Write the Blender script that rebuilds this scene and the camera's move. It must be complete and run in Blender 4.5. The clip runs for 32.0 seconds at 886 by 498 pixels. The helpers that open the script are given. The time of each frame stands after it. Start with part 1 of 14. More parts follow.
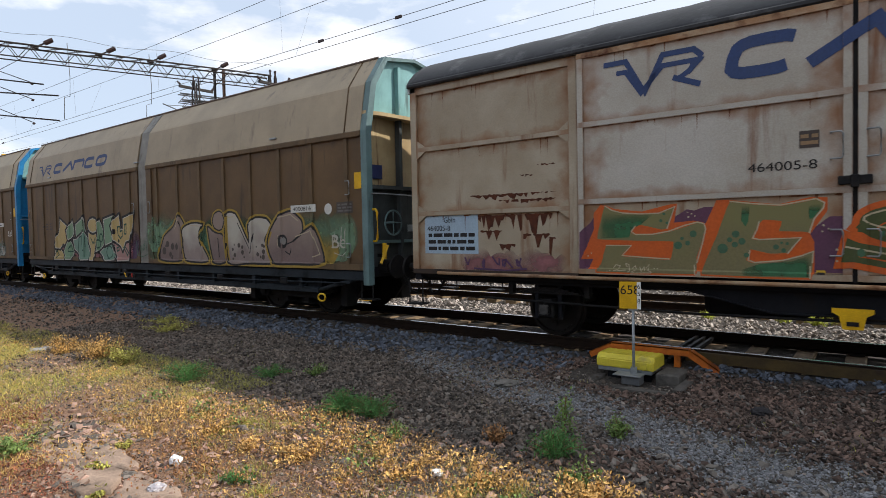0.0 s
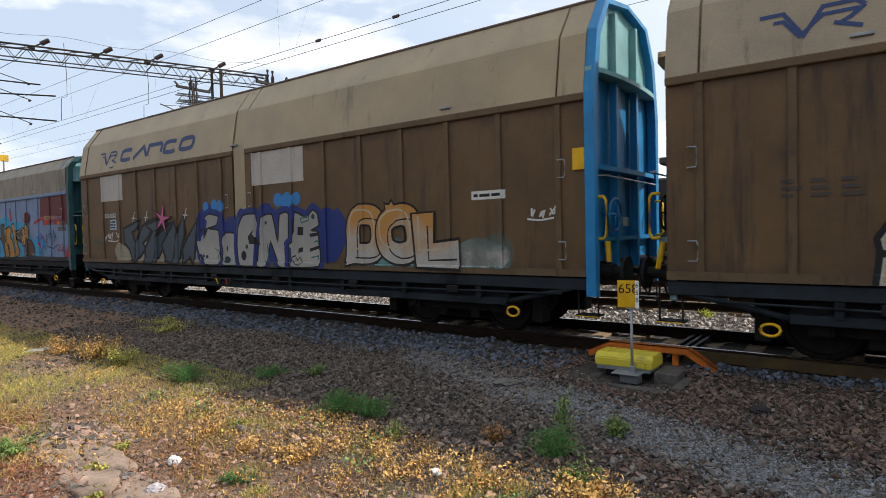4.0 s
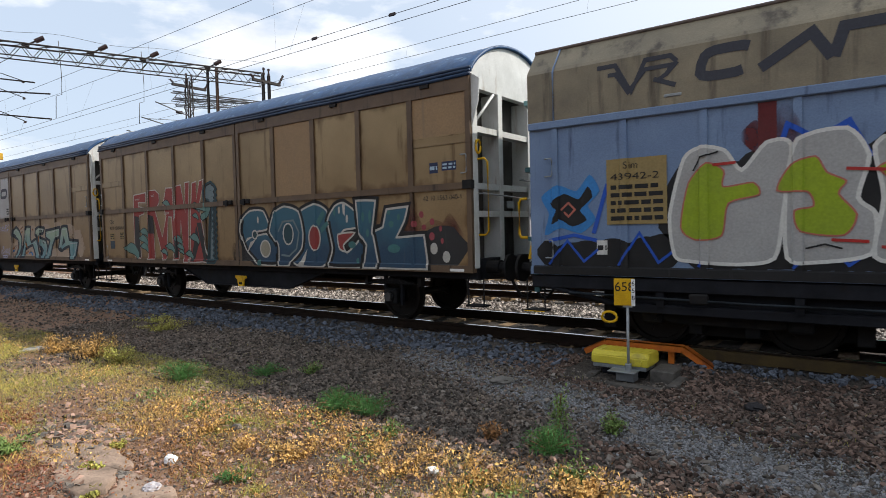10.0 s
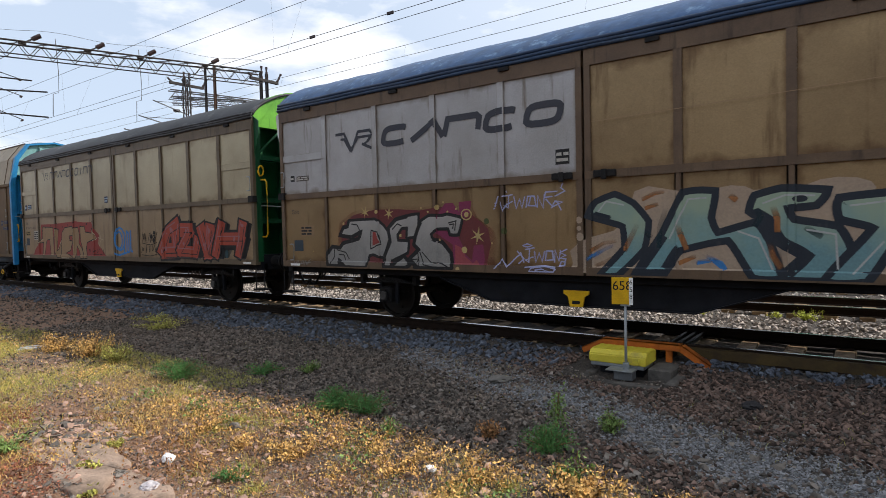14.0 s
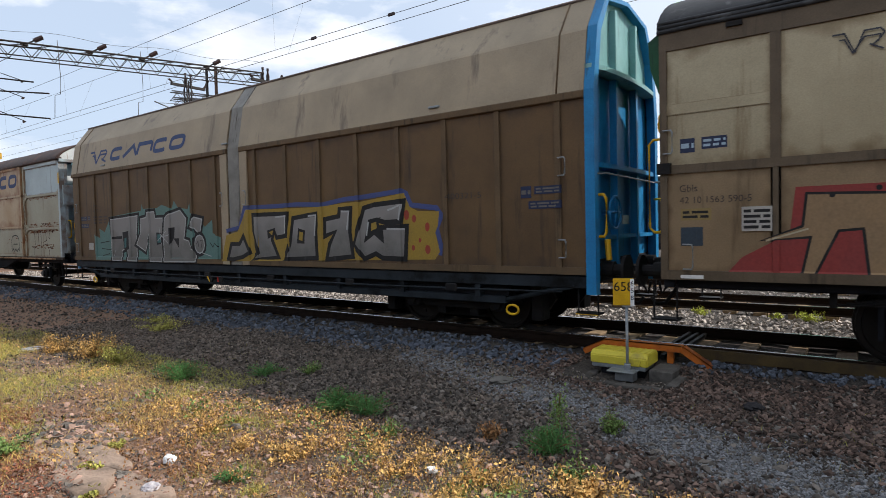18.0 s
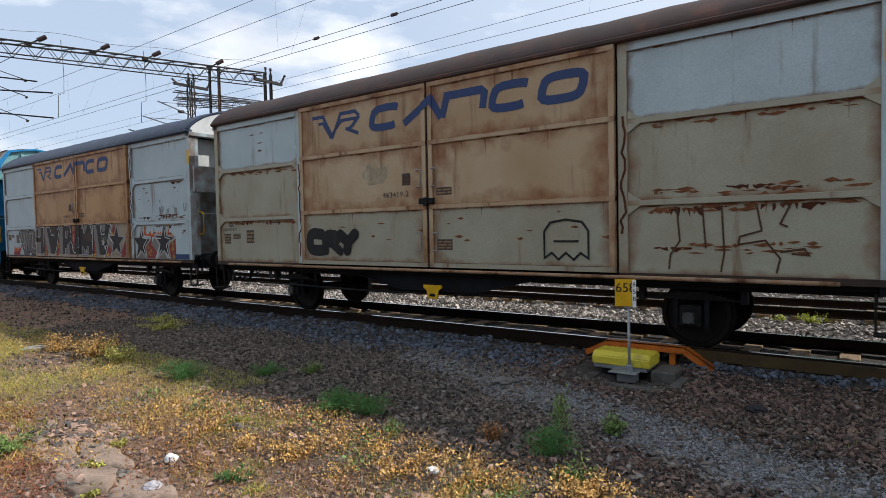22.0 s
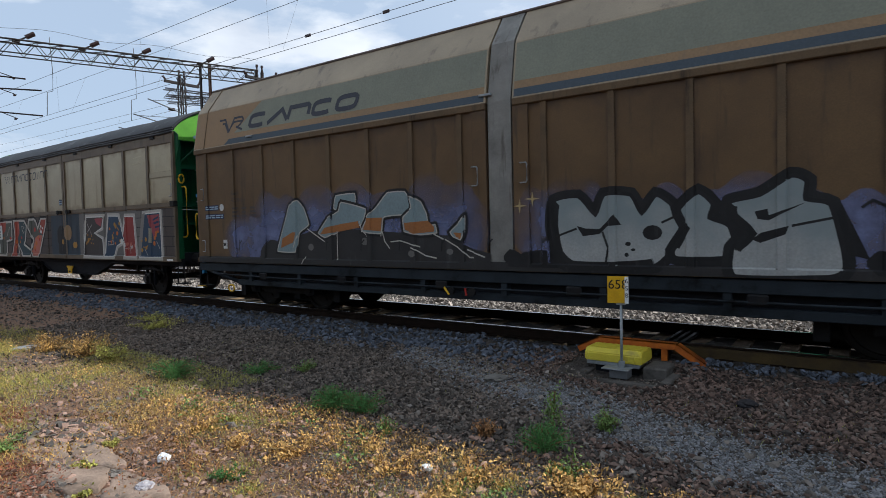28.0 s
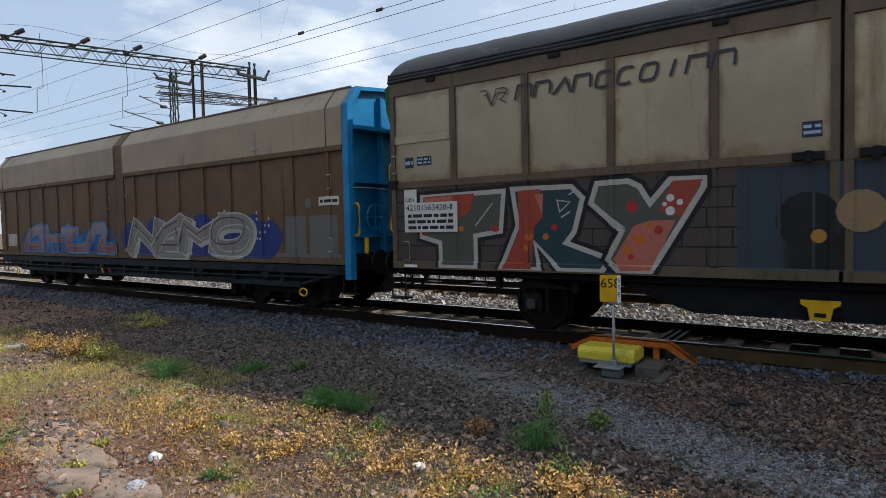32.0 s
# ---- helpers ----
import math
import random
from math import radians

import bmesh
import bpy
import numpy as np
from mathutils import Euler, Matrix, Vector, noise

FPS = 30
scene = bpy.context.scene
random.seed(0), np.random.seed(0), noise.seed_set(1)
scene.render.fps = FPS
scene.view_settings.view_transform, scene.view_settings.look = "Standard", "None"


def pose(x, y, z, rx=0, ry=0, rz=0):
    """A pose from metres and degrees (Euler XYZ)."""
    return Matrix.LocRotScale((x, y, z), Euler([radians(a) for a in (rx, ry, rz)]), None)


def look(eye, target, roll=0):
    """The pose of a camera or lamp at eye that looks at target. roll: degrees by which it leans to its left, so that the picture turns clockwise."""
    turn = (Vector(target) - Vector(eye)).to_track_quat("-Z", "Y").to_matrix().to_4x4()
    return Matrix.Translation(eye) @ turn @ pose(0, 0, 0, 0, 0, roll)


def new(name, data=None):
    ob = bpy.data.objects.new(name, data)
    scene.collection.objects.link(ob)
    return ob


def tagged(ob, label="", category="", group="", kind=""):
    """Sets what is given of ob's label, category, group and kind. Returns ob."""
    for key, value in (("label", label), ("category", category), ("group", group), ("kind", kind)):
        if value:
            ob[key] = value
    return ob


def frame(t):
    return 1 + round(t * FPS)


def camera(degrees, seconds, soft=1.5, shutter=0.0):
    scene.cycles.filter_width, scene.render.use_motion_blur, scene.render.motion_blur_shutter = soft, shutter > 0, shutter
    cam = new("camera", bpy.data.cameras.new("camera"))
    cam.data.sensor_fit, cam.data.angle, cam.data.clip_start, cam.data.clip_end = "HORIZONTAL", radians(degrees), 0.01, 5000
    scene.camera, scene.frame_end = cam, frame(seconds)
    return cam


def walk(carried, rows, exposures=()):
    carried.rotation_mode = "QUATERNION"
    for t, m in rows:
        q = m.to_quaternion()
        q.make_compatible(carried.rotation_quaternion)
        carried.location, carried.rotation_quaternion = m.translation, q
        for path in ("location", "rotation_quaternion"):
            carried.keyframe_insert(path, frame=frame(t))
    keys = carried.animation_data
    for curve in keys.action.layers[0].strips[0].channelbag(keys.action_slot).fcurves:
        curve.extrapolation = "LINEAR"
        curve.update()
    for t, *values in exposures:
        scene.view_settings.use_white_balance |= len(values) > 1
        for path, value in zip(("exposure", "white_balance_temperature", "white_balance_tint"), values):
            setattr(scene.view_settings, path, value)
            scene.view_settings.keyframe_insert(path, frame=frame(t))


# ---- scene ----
# The camera: held by hand, nearly still, drifting a little to its right.
EYE = Vector((0.0, 0.0, 1.73))
PATH = [(0, 36.99, -1.81, -1.15), (1, 36.95, -1.83, -1.23), (2, 36.94, -1.88, -1.27), (3, 36.89, -1.87, -1.28), (3.5, 36.85, -1.86, -1.31), (5.5, 36.72, -1.92, -1.34), (6, 36.69, -1.91, -1.31), (7, 36.75, -1.96, -1.33), (8, 36.72, -1.95, -1.35), (9, 36.66, -1.98, -1.38), (9.5, 36.60, -2.01, -1.46), (10, 36.49, -2.04, -1.37), (11, 36.36, -2.13, -1.34), (12, 36.34, -2.17, -1.45), (13, 36.32, -2.13, -1.24), (14, 36.30, -2.16, -1.33), (14.5, 36.25, -2.17, -1.33), (16.5, 36.41, -2.06, -1.31), (17, 36.42, -2.06, -1.34), (18, 36.41, -2.06, -1.35), (19, 36.46, -2.08, -1.33), (19.5, 36.46, -2.09, -1.25), (20, 36.47, -2.10, -1.01), (21, 36.48, -2.06, -1.05), (22, 36.60, -2.02, -1.16), (23, 36.43, -2.08, -1.28), (24, 36.37, -2.18, -1.24), (25, 36.29, -2.19, -1.24), (25.5, 36.22, -2.20, -1.36), (27.5, 35.95, -2.25, -1.37), (28, 35.92, -2.27, -1.35), (29, 35.89, -2.33, -1.34), (30, 35.78, -2.42, -1.18), (30.5, 35.54, -2.43, -1.34), (31, 35.43, -2.42, -1.34), (31.5, 35.40, -2.42, -1.21), (32, 35.25, -2.41, -1.22)]


def aim(yaw, pitch, roll):
    a, b = radians(yaw), radians(pitch)
    ahead = Vector((-math.sin(a) * math.cos(b), math.cos(a) * math.cos(b), math.sin(b)))
    return look(EYE, EYE + ahead * 10, roll)


cam = camera(73.6, 32.0, soft=0.5, shutter=0.08)
walk(cam, [(t, aim(y, p, r)) for t, y, p, r in PATH],
     exposures=[(0, 0.08, 6300, 12), (9, 0.08, 6350, 11), (14, 0.08, 6300, 12), (17, 0.04, 6250, 12), (20, -0.02, 6050, 11), (22, -0.12, 6050, 11), (25, -0.16, 6000, 11), (28, -0.25, 5850, 9), (32, -0.28, 5850, 9)])

# ---- daylight ----
SUN = Vector((1.1, 1.0, 1.27)).normalized()
sun = new("sun", bpy.data.lights.new("sun", "SUN"))
sun.data.energy, sun.data.angle, sun.data.color = 4.6, radians(0.6), (1.0, 0.93, 0.82)
sun.matrix_world = look(SUN * 100, (0, 0, 0))

world = bpy.data.worlds.new("world")
scene.world = world
world.use_nodes = True


def sky_nodes():
    nt = world.node_tree
    nt.nodes.clear()
    N, L = nt.nodes.new, nt.links.new
    sky = N("ShaderNodeTexSky")
    sky.sky_type, sky.sun_disc = "NISHITA", False
    sky.sun_elevation = math.asin(SUN.z)
    sky.sun_rotation = math.atan2(SUN.x, SUN.y)
    sky.air_density, sky.dust_density = 1.0, 1.5
    co = N("ShaderNodeTexCoord")
    mp = N("ShaderNodeMapping")
    mp.inputs["Scale"].default_value = (1.0, 1.0, 2.6)
    mp.inputs["Location"].default_value = (0.35, 0.1, 0.25)
    L(co.outputs["Generated"], mp.inputs["Vector"])
    nz = N("ShaderNodeTexNoise")
    nz.inputs["Scale"].default_value, nz.inputs["Detail"].default_value, nz.inputs["Roughness"].default_value = 2.6, 9.0, 0.55
    L(mp.outputs["Vector"], nz.inputs["Vector"])
    rp = N("ShaderNodeValToRGB")
    rp.color_ramp.elements[0].position, rp.color_ramp.elements[1].position = 0.475, 0.575
    L(nz.outputs["Fac"], rp.inputs["Fac"])
    nz2 = N("ShaderNodeTexNoise")
    nz2.inputs["Scale"].default_value, nz2.inputs["Detail"].default_value = 5.5, 6.0
    L(mp.outputs["Vector"], nz2.inputs["Vector"])
    cr = N("ShaderNodeValToRGB")
    cr.color_ramp.elements[0].color, cr.color_ramp.elements[1].color = (7.6, 7.9, 8.4, 1), (10.5, 10.5, 10.4, 1)
    cr.color_ramp.elements[0].position, cr.color_ramp.elements[1].position = 0.3, 0.6
    L(nz2.outputs["Fac"], cr.inputs["Fac"])
    mx = N("ShaderNodeMix")
    mx.data_type = "RGBA"
    L(rp.outputs["Color"], mx.inputs["Factor"])
    hz = N("ShaderNodeMix")     # thin high haze over the whole sky
    hz.data_type = "RGBA"
    hz.inputs["Factor"].default_value = 0.72
    hz.inputs[7].default_value = (6.6, 7.6, 8.8, 1)
    L(sky.outputs["Color"], hz.inputs[6])
    L(hz.outputs[2], mx.inputs[6])
    L(cr.outputs["Color"], mx.inputs[7])
    dt = N("ShaderNodeVectorMath")      # thin cloud glows whiter towards the sun
    dt.operation = "DOT_PRODUCT"
    dt.inputs[1].default_value = SUN
    L(co.outputs["Generated"], dt.inputs[0])
    gl = N("ShaderNodeMapRange")
    gl.interpolation_type = "SMOOTHSTEP"
    gl.inputs[1].default_value, gl.inputs[2].default_value, gl.inputs[4].default_value = 0.1, 0.85, 0.6
    L(dt.outputs["Value"], gl.inputs[0])
    wh = N("ShaderNodeMix")
    wh.data_type = "RGBA"
    wh.inputs[7].default_value = (10.0, 10.1, 10.2, 1)
    L(gl.outputs[0], wh.inputs["Factor"])
    L(mx.outputs[2], wh.inputs[6])
    bg = N("ShaderNodeBackground")
    bg.inputs["Strength"].default_value = 0.115
    L(wh.outputs[2], bg.inputs["Color"])
    out = N("ShaderNodeOutputWorld")
    L(bg.outputs["Background"], out.inputs["Surface"])


sky_nodes()

# ---- materials ----
MATS = {}


def mat(name, c1, c2=None, rough=0.6, metal=0.0, scale=3.0, spots=None, amount=0.5, spot_scale=2.0, streak=False,
        bump=0.15, grain=60.0, edge=None, edge_w=0.1, island=0.0, rnd=0.0, glow=0.0, stretch=(1, 1, 1), spec=0.3):
    """A worn surface: two tones, fine grain, optional spots or run-down streaks of another colour, bump, per-piece tint."""
    if name in MATS:
        return MATS[name]
    m = bpy.data.materials.new(name)
    m.use_nodes = True
    nt = m.node_tree
    N, L = nt.nodes.new, nt.links.new
    b = nt.nodes["Principled BSDF"]
    b.inputs["Roughness"].default_value, b.inputs["Metallic"].default_value = rough, metal
    b.inputs["Specular IOR Level"].default_value = spec
    c2 = c2 or tuple(v * 0.72 for v in c1)
    co = N("ShaderNodeTexCoord")
    oi = N("ShaderNodeObjectInfo")
    add = N("ShaderNodeVectorMath")
    add.operation = "MULTIPLY_ADD"
    add.inputs[1].default_value = (7, 5, 3)
    L(oi.outputs["Random"], add.inputs[0])
    L(co.outputs["Object"], add.inputs[2])
    mp = N("ShaderNodeMapping")
    mp.inputs["Scale"].default_value = stretch
    L(add.outputs[0], mp.inputs["Vector"])
    n1 = N("ShaderNodeTexNoise")
    n1.inputs["Scale"].default_value, n1.inputs["Detail"].default_value, n1.inputs["Roughness"].default_value = scale, 6, 0.6
    L(mp.outputs[0], n1.inputs["Vector"])
    r1 = N("ShaderNodeValToRGB")
    r1.color_ramp.elements[0].position, r1.color_ramp.elements[1].position = 0.34, 0.68
    r1.color_ramp.elements[0].color, r1.color_ramp.elements[1].color = (*c1, 1), (*c2, 1)
    L(n1.outputs["Fac"], r1.inputs["Fac"])
    col = r1.outputs["Color"]
    n2 = N("ShaderNodeTexNoise")
    n2.inputs["Scale"].default_value, n2.inputs["Detail"].default_value = grain, 3
    L(mp.outputs[0], n2.inputs["Vector"])
    hs = N("ShaderNodeHueSaturation")
    mr = N("ShaderNodeMapRange")
    mr.inputs[3].default_value, mr.inputs[4].default_value = 0.75, 1.25
    L(n2.outputs["Fac"], mr.inputs[0])
    L(mr.outputs[0], hs.inputs["Value"])
    L(col, hs.inputs["Color"])
    col = hs.outputs["Color"]
    if spots:
        mp2 = N("ShaderNodeMapping")
        mp2.inputs["Scale"].default_value = (3.5, 3.5, 0.35) if streak else (1, 1, 1)
        L(add.outputs[0], mp2.inputs["Vector"])
        n3 = N("ShaderNodeTexNoise")
        n3.inputs["Scale"].default_value, n3.inputs["Detail"].default_value, n3.inputs["Roughness"].default_value = spot_scale, 7, 0.65
        L(mp2.outputs[0], n3.inputs["Vector"])
        r3 = N("ShaderNodeValToRGB")
        r3.color_ramp.elements[0].position, r3.color_ramp.elements[1].position = 0.66 - 0.3 * amount, 0.82 - 0.3 * amount
        L(n3.outputs["Fac"], r3.inputs["Fac"])
        mx = N("ShaderNodeMix")
        mx.data_type = "RGBA"
        mx.inputs[7].default_value = (*spots, 1)
        L(r3.outputs["Color"], mx.inputs["Factor"])
        L(col, mx.inputs[6])
        col = mx.outputs[2]
    if edge:                    # rust that creeps in from a sheet's own edges
        sp = N("ShaderNodeSeparateXYZ")
        L(co.outputs["Generated"], sp.inputs[0])
        near = None
        for ax, k in (("X", 1.0), ("Z", 0.75)):
            m1 = N("ShaderNodeMath")
            m1.operation = "PINGPONG"
            m1.inputs[1].default_value = 0.5
            L(sp.outputs[ax], m1.inputs[0])
            m3 = N("ShaderNodeMath")
            m3.operation = "MULTIPLY"
            m3.inputs[1].default_value = k
            L(m1.outputs[0], m3.inputs[0])
            if near is None:
                near = m3.outputs[0]
            else:
                m4 = N("ShaderNodeMath")
                m4.operation = "MINIMUM"
                L(near, m4.inputs[0])
                L(m3.outputs[0], m4.inputs[1])
                near = m4.outputs[0]
        n5 = N("ShaderNodeTexNoise")
        n5.inputs["Scale"].default_value, n5.inputs["Detail"].default_value = 3.2, 6
        L(add.outputs[0], n5.inputs["Vector"])
        m6 = N("ShaderNodeMath")
        m6.operation = "MULTIPLY_ADD"
        m6.inputs[1].default_value = -edge_w * 2.4
        L(n5.outputs["Fac"], m6.inputs[0])
        L(near, m6.inputs[2])
        m7 = N("ShaderNodeMapRange")
        m7.inputs[1].default_value, m7.inputs[2].default_value = -edge_w * 1.5, -edge_w * 0.55
        m7.inputs[3].default_value, m7.inputs[4].default_value = 0.85, 0.0
        L(m6.outputs[0], m7.inputs[0])
        mx2 = N("ShaderNodeMix")
        mx2.data_type = "RGBA"
        mx2.inputs[7].default_value = (*edge, 1)
        L(m7.outputs[0], mx2.inputs["Factor"])
        L(col, mx2.inputs[6])
        col = mx2.outputs[2]
    if island or rnd:
        h2 = N("ShaderNodeHueSaturation")
        m2 = N("ShaderNodeMapRange")
        v = island or rnd
        m2.inputs[3].default_value, m2.inputs[4].default_value = 1 - v, 1 + v
        if island:
            ge = N("ShaderNodeNewGeometry")
            L(ge.outputs["Random Per Island"], m2.inputs[0])
        else:
            L(oi.outputs["Random"], m2.inputs[0])
        L(m2.outputs[0], h2.inputs["Value"])
        L(col, h2.inputs["Color"])
        col = h2.outputs["Color"]
    L(col, b.inputs["Base Color"])
    if bump:
        bp = N("ShaderNodeBump")
        bp.inputs["Strength"].default_value, bp.inputs["Distance"].default_value = bump, 0.01
        L(n2.outputs["Fac"], bp.inputs["Height"])
        L(bp.outputs[0], b.inputs["Normal"])
    if glow:
        L(col, b.inputs["Emission Color"])
        b.inputs["Emission Strength"].default_value = glow
    MATS[name] = m
    return m


def paint(name, c, wear=0.12):
    """Sprayed or brushed paint on sheet metal: a little uneven, with thin dust."""
    return mat("paint_" + name, c, tuple(v * (1 - wear * 1.4) + 0.01 for v in c), rough=0.62, scale=2.2, grain=35, bump=0.05,
               spots=tuple(v * 0.55 + 0.04 for v in c), amount=0.12 + wear * 0.5, spot_scale=1.6, streak=True)


def mist(key):
    """The same paint as a thin sprayed veil that lets the wall show through and fades towards its rim."""
    name = "mist_" + key
    if name in MATS:
        return MATS[name]
    m = MATS["paint_" + key].copy()
    m.name = name
    nt = m.node_tree
    N, L = nt.nodes.new, nt.links.new
    b = nt.nodes["Principled BSDF"]
    co, sp = N("ShaderNodeTexCoord"), N("ShaderNodeSeparateXYZ")
    L(co.outputs["Generated"], sp.inputs[0])
    ends = N("ShaderNodeMath")
    ends.operation = "PINGPONG"
    ends.inputs[1].default_value = 0.5
    L(sp.outputs["X"], ends.inputs[0])
    r1 = N("ShaderNodeMapRange")
    r1.inputs[1].default_value, r1.inputs[2].default_value = 0.0, 0.09
    L(ends.outputs[0], r1.inputs[0])
    r2 = N("ShaderNodeMapRange")
    r2.inputs[1].default_value, r2.inputs[2].default_value = 1.0, 0.5
    L(sp.outputs["Z"], r2.inputs[0])
    n = N("ShaderNodeTexNoise")
    n.inputs["Scale"].default_value, n.inputs["Detail"].default_value = 2.4, 8
    L(co.outputs["Object"], n.inputs["Vector"])
    r3 = N("ShaderNodeMapRange")
    r3.inputs[1].default_value, r3.inputs[2].default_value = 0.3, 0.62
    r3.inputs[3].default_value, r3.inputs[4].default_value = 0.25, 1.0
    L(n.outputs["Fac"], r3.inputs[0])
    a1, a2 = N("ShaderNodeMath"), N("ShaderNodeMath")
    a1.operation = a2.operation = "MULTIPLY"
    L(r1.outputs[0], a1.inputs[0])
    L(r2.outputs[0], a1.inputs[1])
    L(a1.outputs[0], a2.inputs[0])
    L(r3.outputs[0], a2.inputs[1])
    L(a2.outputs[0], b.inputs["Alpha"])
    MATS[name] = m
    return m


BROWN = mat("brown_sheet", (0.1253, 0.0758, 0.03307), (0.08534, 0.05148, 0.02388), rough=0.60, scale=1.2, spots=(0.04012, 0.02696, 0.01923), amount=0.32, spot_scale=1.2, streak=True, rnd=0.06, bump=0.06, edge=(0.05953, 0.03797, 0.0245), edge_w=0.07, spec=0.3)
BROWN2 = mat("brown_rib", (0.1376, 0.09296, 0.05175), (0.09278, 0.06532, 0.03934), rough=0.60, scale=2.0, spots=(0.03229, 0.02409, 0.01827), amount=0.3, streak=True, bump=0.08, spec=0.14)
FASCIA = mat("taupe_fascia", (0.3353, 0.2707, 0.1814), (0.2398, 0.1954, 0.134), rough=0.55, scale=0.9, spots=(0.1095, 0.08558, 0.06784), amount=0.28, spot_scale=0.9, streak=True, bump=0.06, spec=0.4, metal=0.15)
FASCIA_L = mat("sand_fascia", (0.3317, 0.2631, 0.155), (0.2524, 0.1999, 0.1261), rough=0.50, scale=0.9, spots=(0.1384, 0.1112, 0.07386), amount=0.25, spot_scale=0.9, streak=True, bump=0.06, spec=0.4, metal=0.12)
FASCIA_D = mat("weathered_fascia", (0.235, 0.2, 0.135), (0.15, 0.128, 0.09), rough=0.55, spec=0.45, scale=1.6, spots=(0.06037, 0.04899, 0.03473), amount=0.45, spot_scale=1.1, streak=True, bump=0.15, metal=0.25)
ROOFG = mat("roof_grey", (0.1435, 0.1114, 0.09632), (0.09149, 0.07245, 0.06334), rough=0.7, scale=1.0, spots=(0.05437, 0.04582, 0.03767), amount=0.35, bump=0.1)
BEIGE = mat("ochre_sheet", (0.2745, 0.1928, 0.1), (0.2013, 0.1366, 0.07), rough=0.4, scale=0.8, spots=(0.07916, 0.04444, 0.02133), amount=0.3, spot_scale=1.0, streak=True, rnd=0.09, bump=0.05, edge=(0.09144, 0.04899, 0.02104), edge_w=0.08, spec=0.4, metal=0.6)
BEIGE2 = mat("ochre_frame", (0.1226, 0.081, 0.04849), (0.0815, 0.05287, 0.03406), rough=0.50, scale=2.0, spots=(0.0354, 0.022, 0.014), amount=0.35, streak=True, bump=0.08, spec=0.30)
SILVER = mat("silver_beige_sheet", (0.386, 0.3298, 0.219), (0.2895, 0.2404, 0.1556), rough=0.38, scale=0.9, spots=(0.1715, 0.1229, 0.06533), amount=0.24, spot_scale=0.9, streak=True, rnd=0.07, bump=0.05, edge=(0.15, 0.103, 0.053), edge_w=0.1, spec=0.4, metal=0.6)
SILVER2 = mat("silver_beige_frame", (0.1174, 0.08663, 0.05375), (0.08251, 0.06021, 0.0373), rough=0.50, scale=2.0, spots=(0.0368, 0.0264, 0.0169), amount=0.35, streak=True, bump=0.08, spec=0.30)
GREYW = mat("grey_white_sheet", (0.377, 0.3733, 0.3795), (0.286, 0.2777, 0.2691), rough=0.45, scale=1.0, spots=(0.115, 0.0888, 0.0646), amount=0.22, streak=True, rnd=0.04, bump=0.05, edge=(0.16, 0.13, 0.1), edge_w=0.06, spec=0.24, metal=0.3)
RUSTY = mat("cream_rusty", (0.368, 0.323, 0.246), (0.263, 0.213, 0.145), rough=0.48, scale=0.9, spots=(0.145, 0.0534, 0.0184), amount=0.3, spot_scale=0.9, streak=True, rnd=0.04, bump=0.08, edge=(0.2, 0.085, 0.03), edge_w=0.15, spec=0.30)
CREAMG = mat("pale_door_sheet", (0.41, 0.395, 0.355), (0.33, 0.305, 0.255), rough=0.48, scale=0.9, spots=(0.145, 0.0534, 0.0184), amount=0.3, spot_scale=0.9, streak=True, rnd=0.04, bump=0.08, edge=(0.2, 0.085, 0.03), edge_w=0.15, spec=0.30)
RUSTO = mat("orange_rusty", (0.45, 0.275, 0.12), (0.34, 0.185, 0.07), rough=0.48, scale=0.9, spots=(0.112, 0.0349, 0.0112), amount=0.36, spot_scale=0.9, streak=True, rnd=0.04, bump=0.08, edge=(0.18, 0.06, 0.018), edge_w=0.26, spec=0.30)
RUSTP = mat("peach_rusty", (0.43, 0.335, 0.215), (0.36, 0.25, 0.135), rough=0.48, scale=0.9, spots=(0.112, 0.0349, 0.0112), amount=0.36, spot_scale=0.9, streak=True, rnd=0.04, bump=0.08, edge=(0.19, 0.068, 0.02), edge_w=0.22, spec=0.30)
RUSTF = mat("rusted_rail", (0.27, 0.136, 0.0593), (0.36, 0.27, 0.178), rough=0.7, scale=3.0, spots=(0.0807, 0.0244, 0.0089), amount=0.5, spot_scale=2.4, bump=0.2)
CREAM = mat("cream_sheet", (0.34, 0.335, 0.255), (0.28, 0.262, 0.19), rough=0.48, scale=0.9, spots=(0.139, 0.0629, 0.0259), amount=0.24, spot_scale=0.9, streak=True, bump=0.06, edge=(0.17, 0.07, 0.025), edge_w=0.08, spec=0.30)
ICE = mat("ice_blue_sheet", (0.415, 0.505, 0.525), (0.34, 0.415, 0.435), rough=0.48, scale=0.9, spots=(0.118, 0.0653, 0.0381), amount=0.18, spot_scale=0.9, streak=True, bump=0.05, edge=(0.14, 0.075, 0.045), edge_w=0.05, spec=0.30)
RUST = mat("bare_rust", (0.0958, 0.0273, 0.0112), (0.0459, 0.0137, 0.00669), rough=0.85, scale=8, bump=0.4)
STEEL_D = mat("dark_underframe", (0.01644, 0.01732, 0.02162), (0.008026, 0.00887, 0.0114), rough=0.7, scale=3, spots=(0.0151, 0.0121, 0.00959), amount=0.3, bump=0.2, spec=0.12)
STEEL_B = mat("slate_underframe", (0.02534, 0.03283, 0.04051), (0.01384, 0.01774, 0.0217), rough=0.6, scale=2, spots=(0.002808, 0.002808, 0.002808), amount=0.4, bump=0.15, spec=0.12)
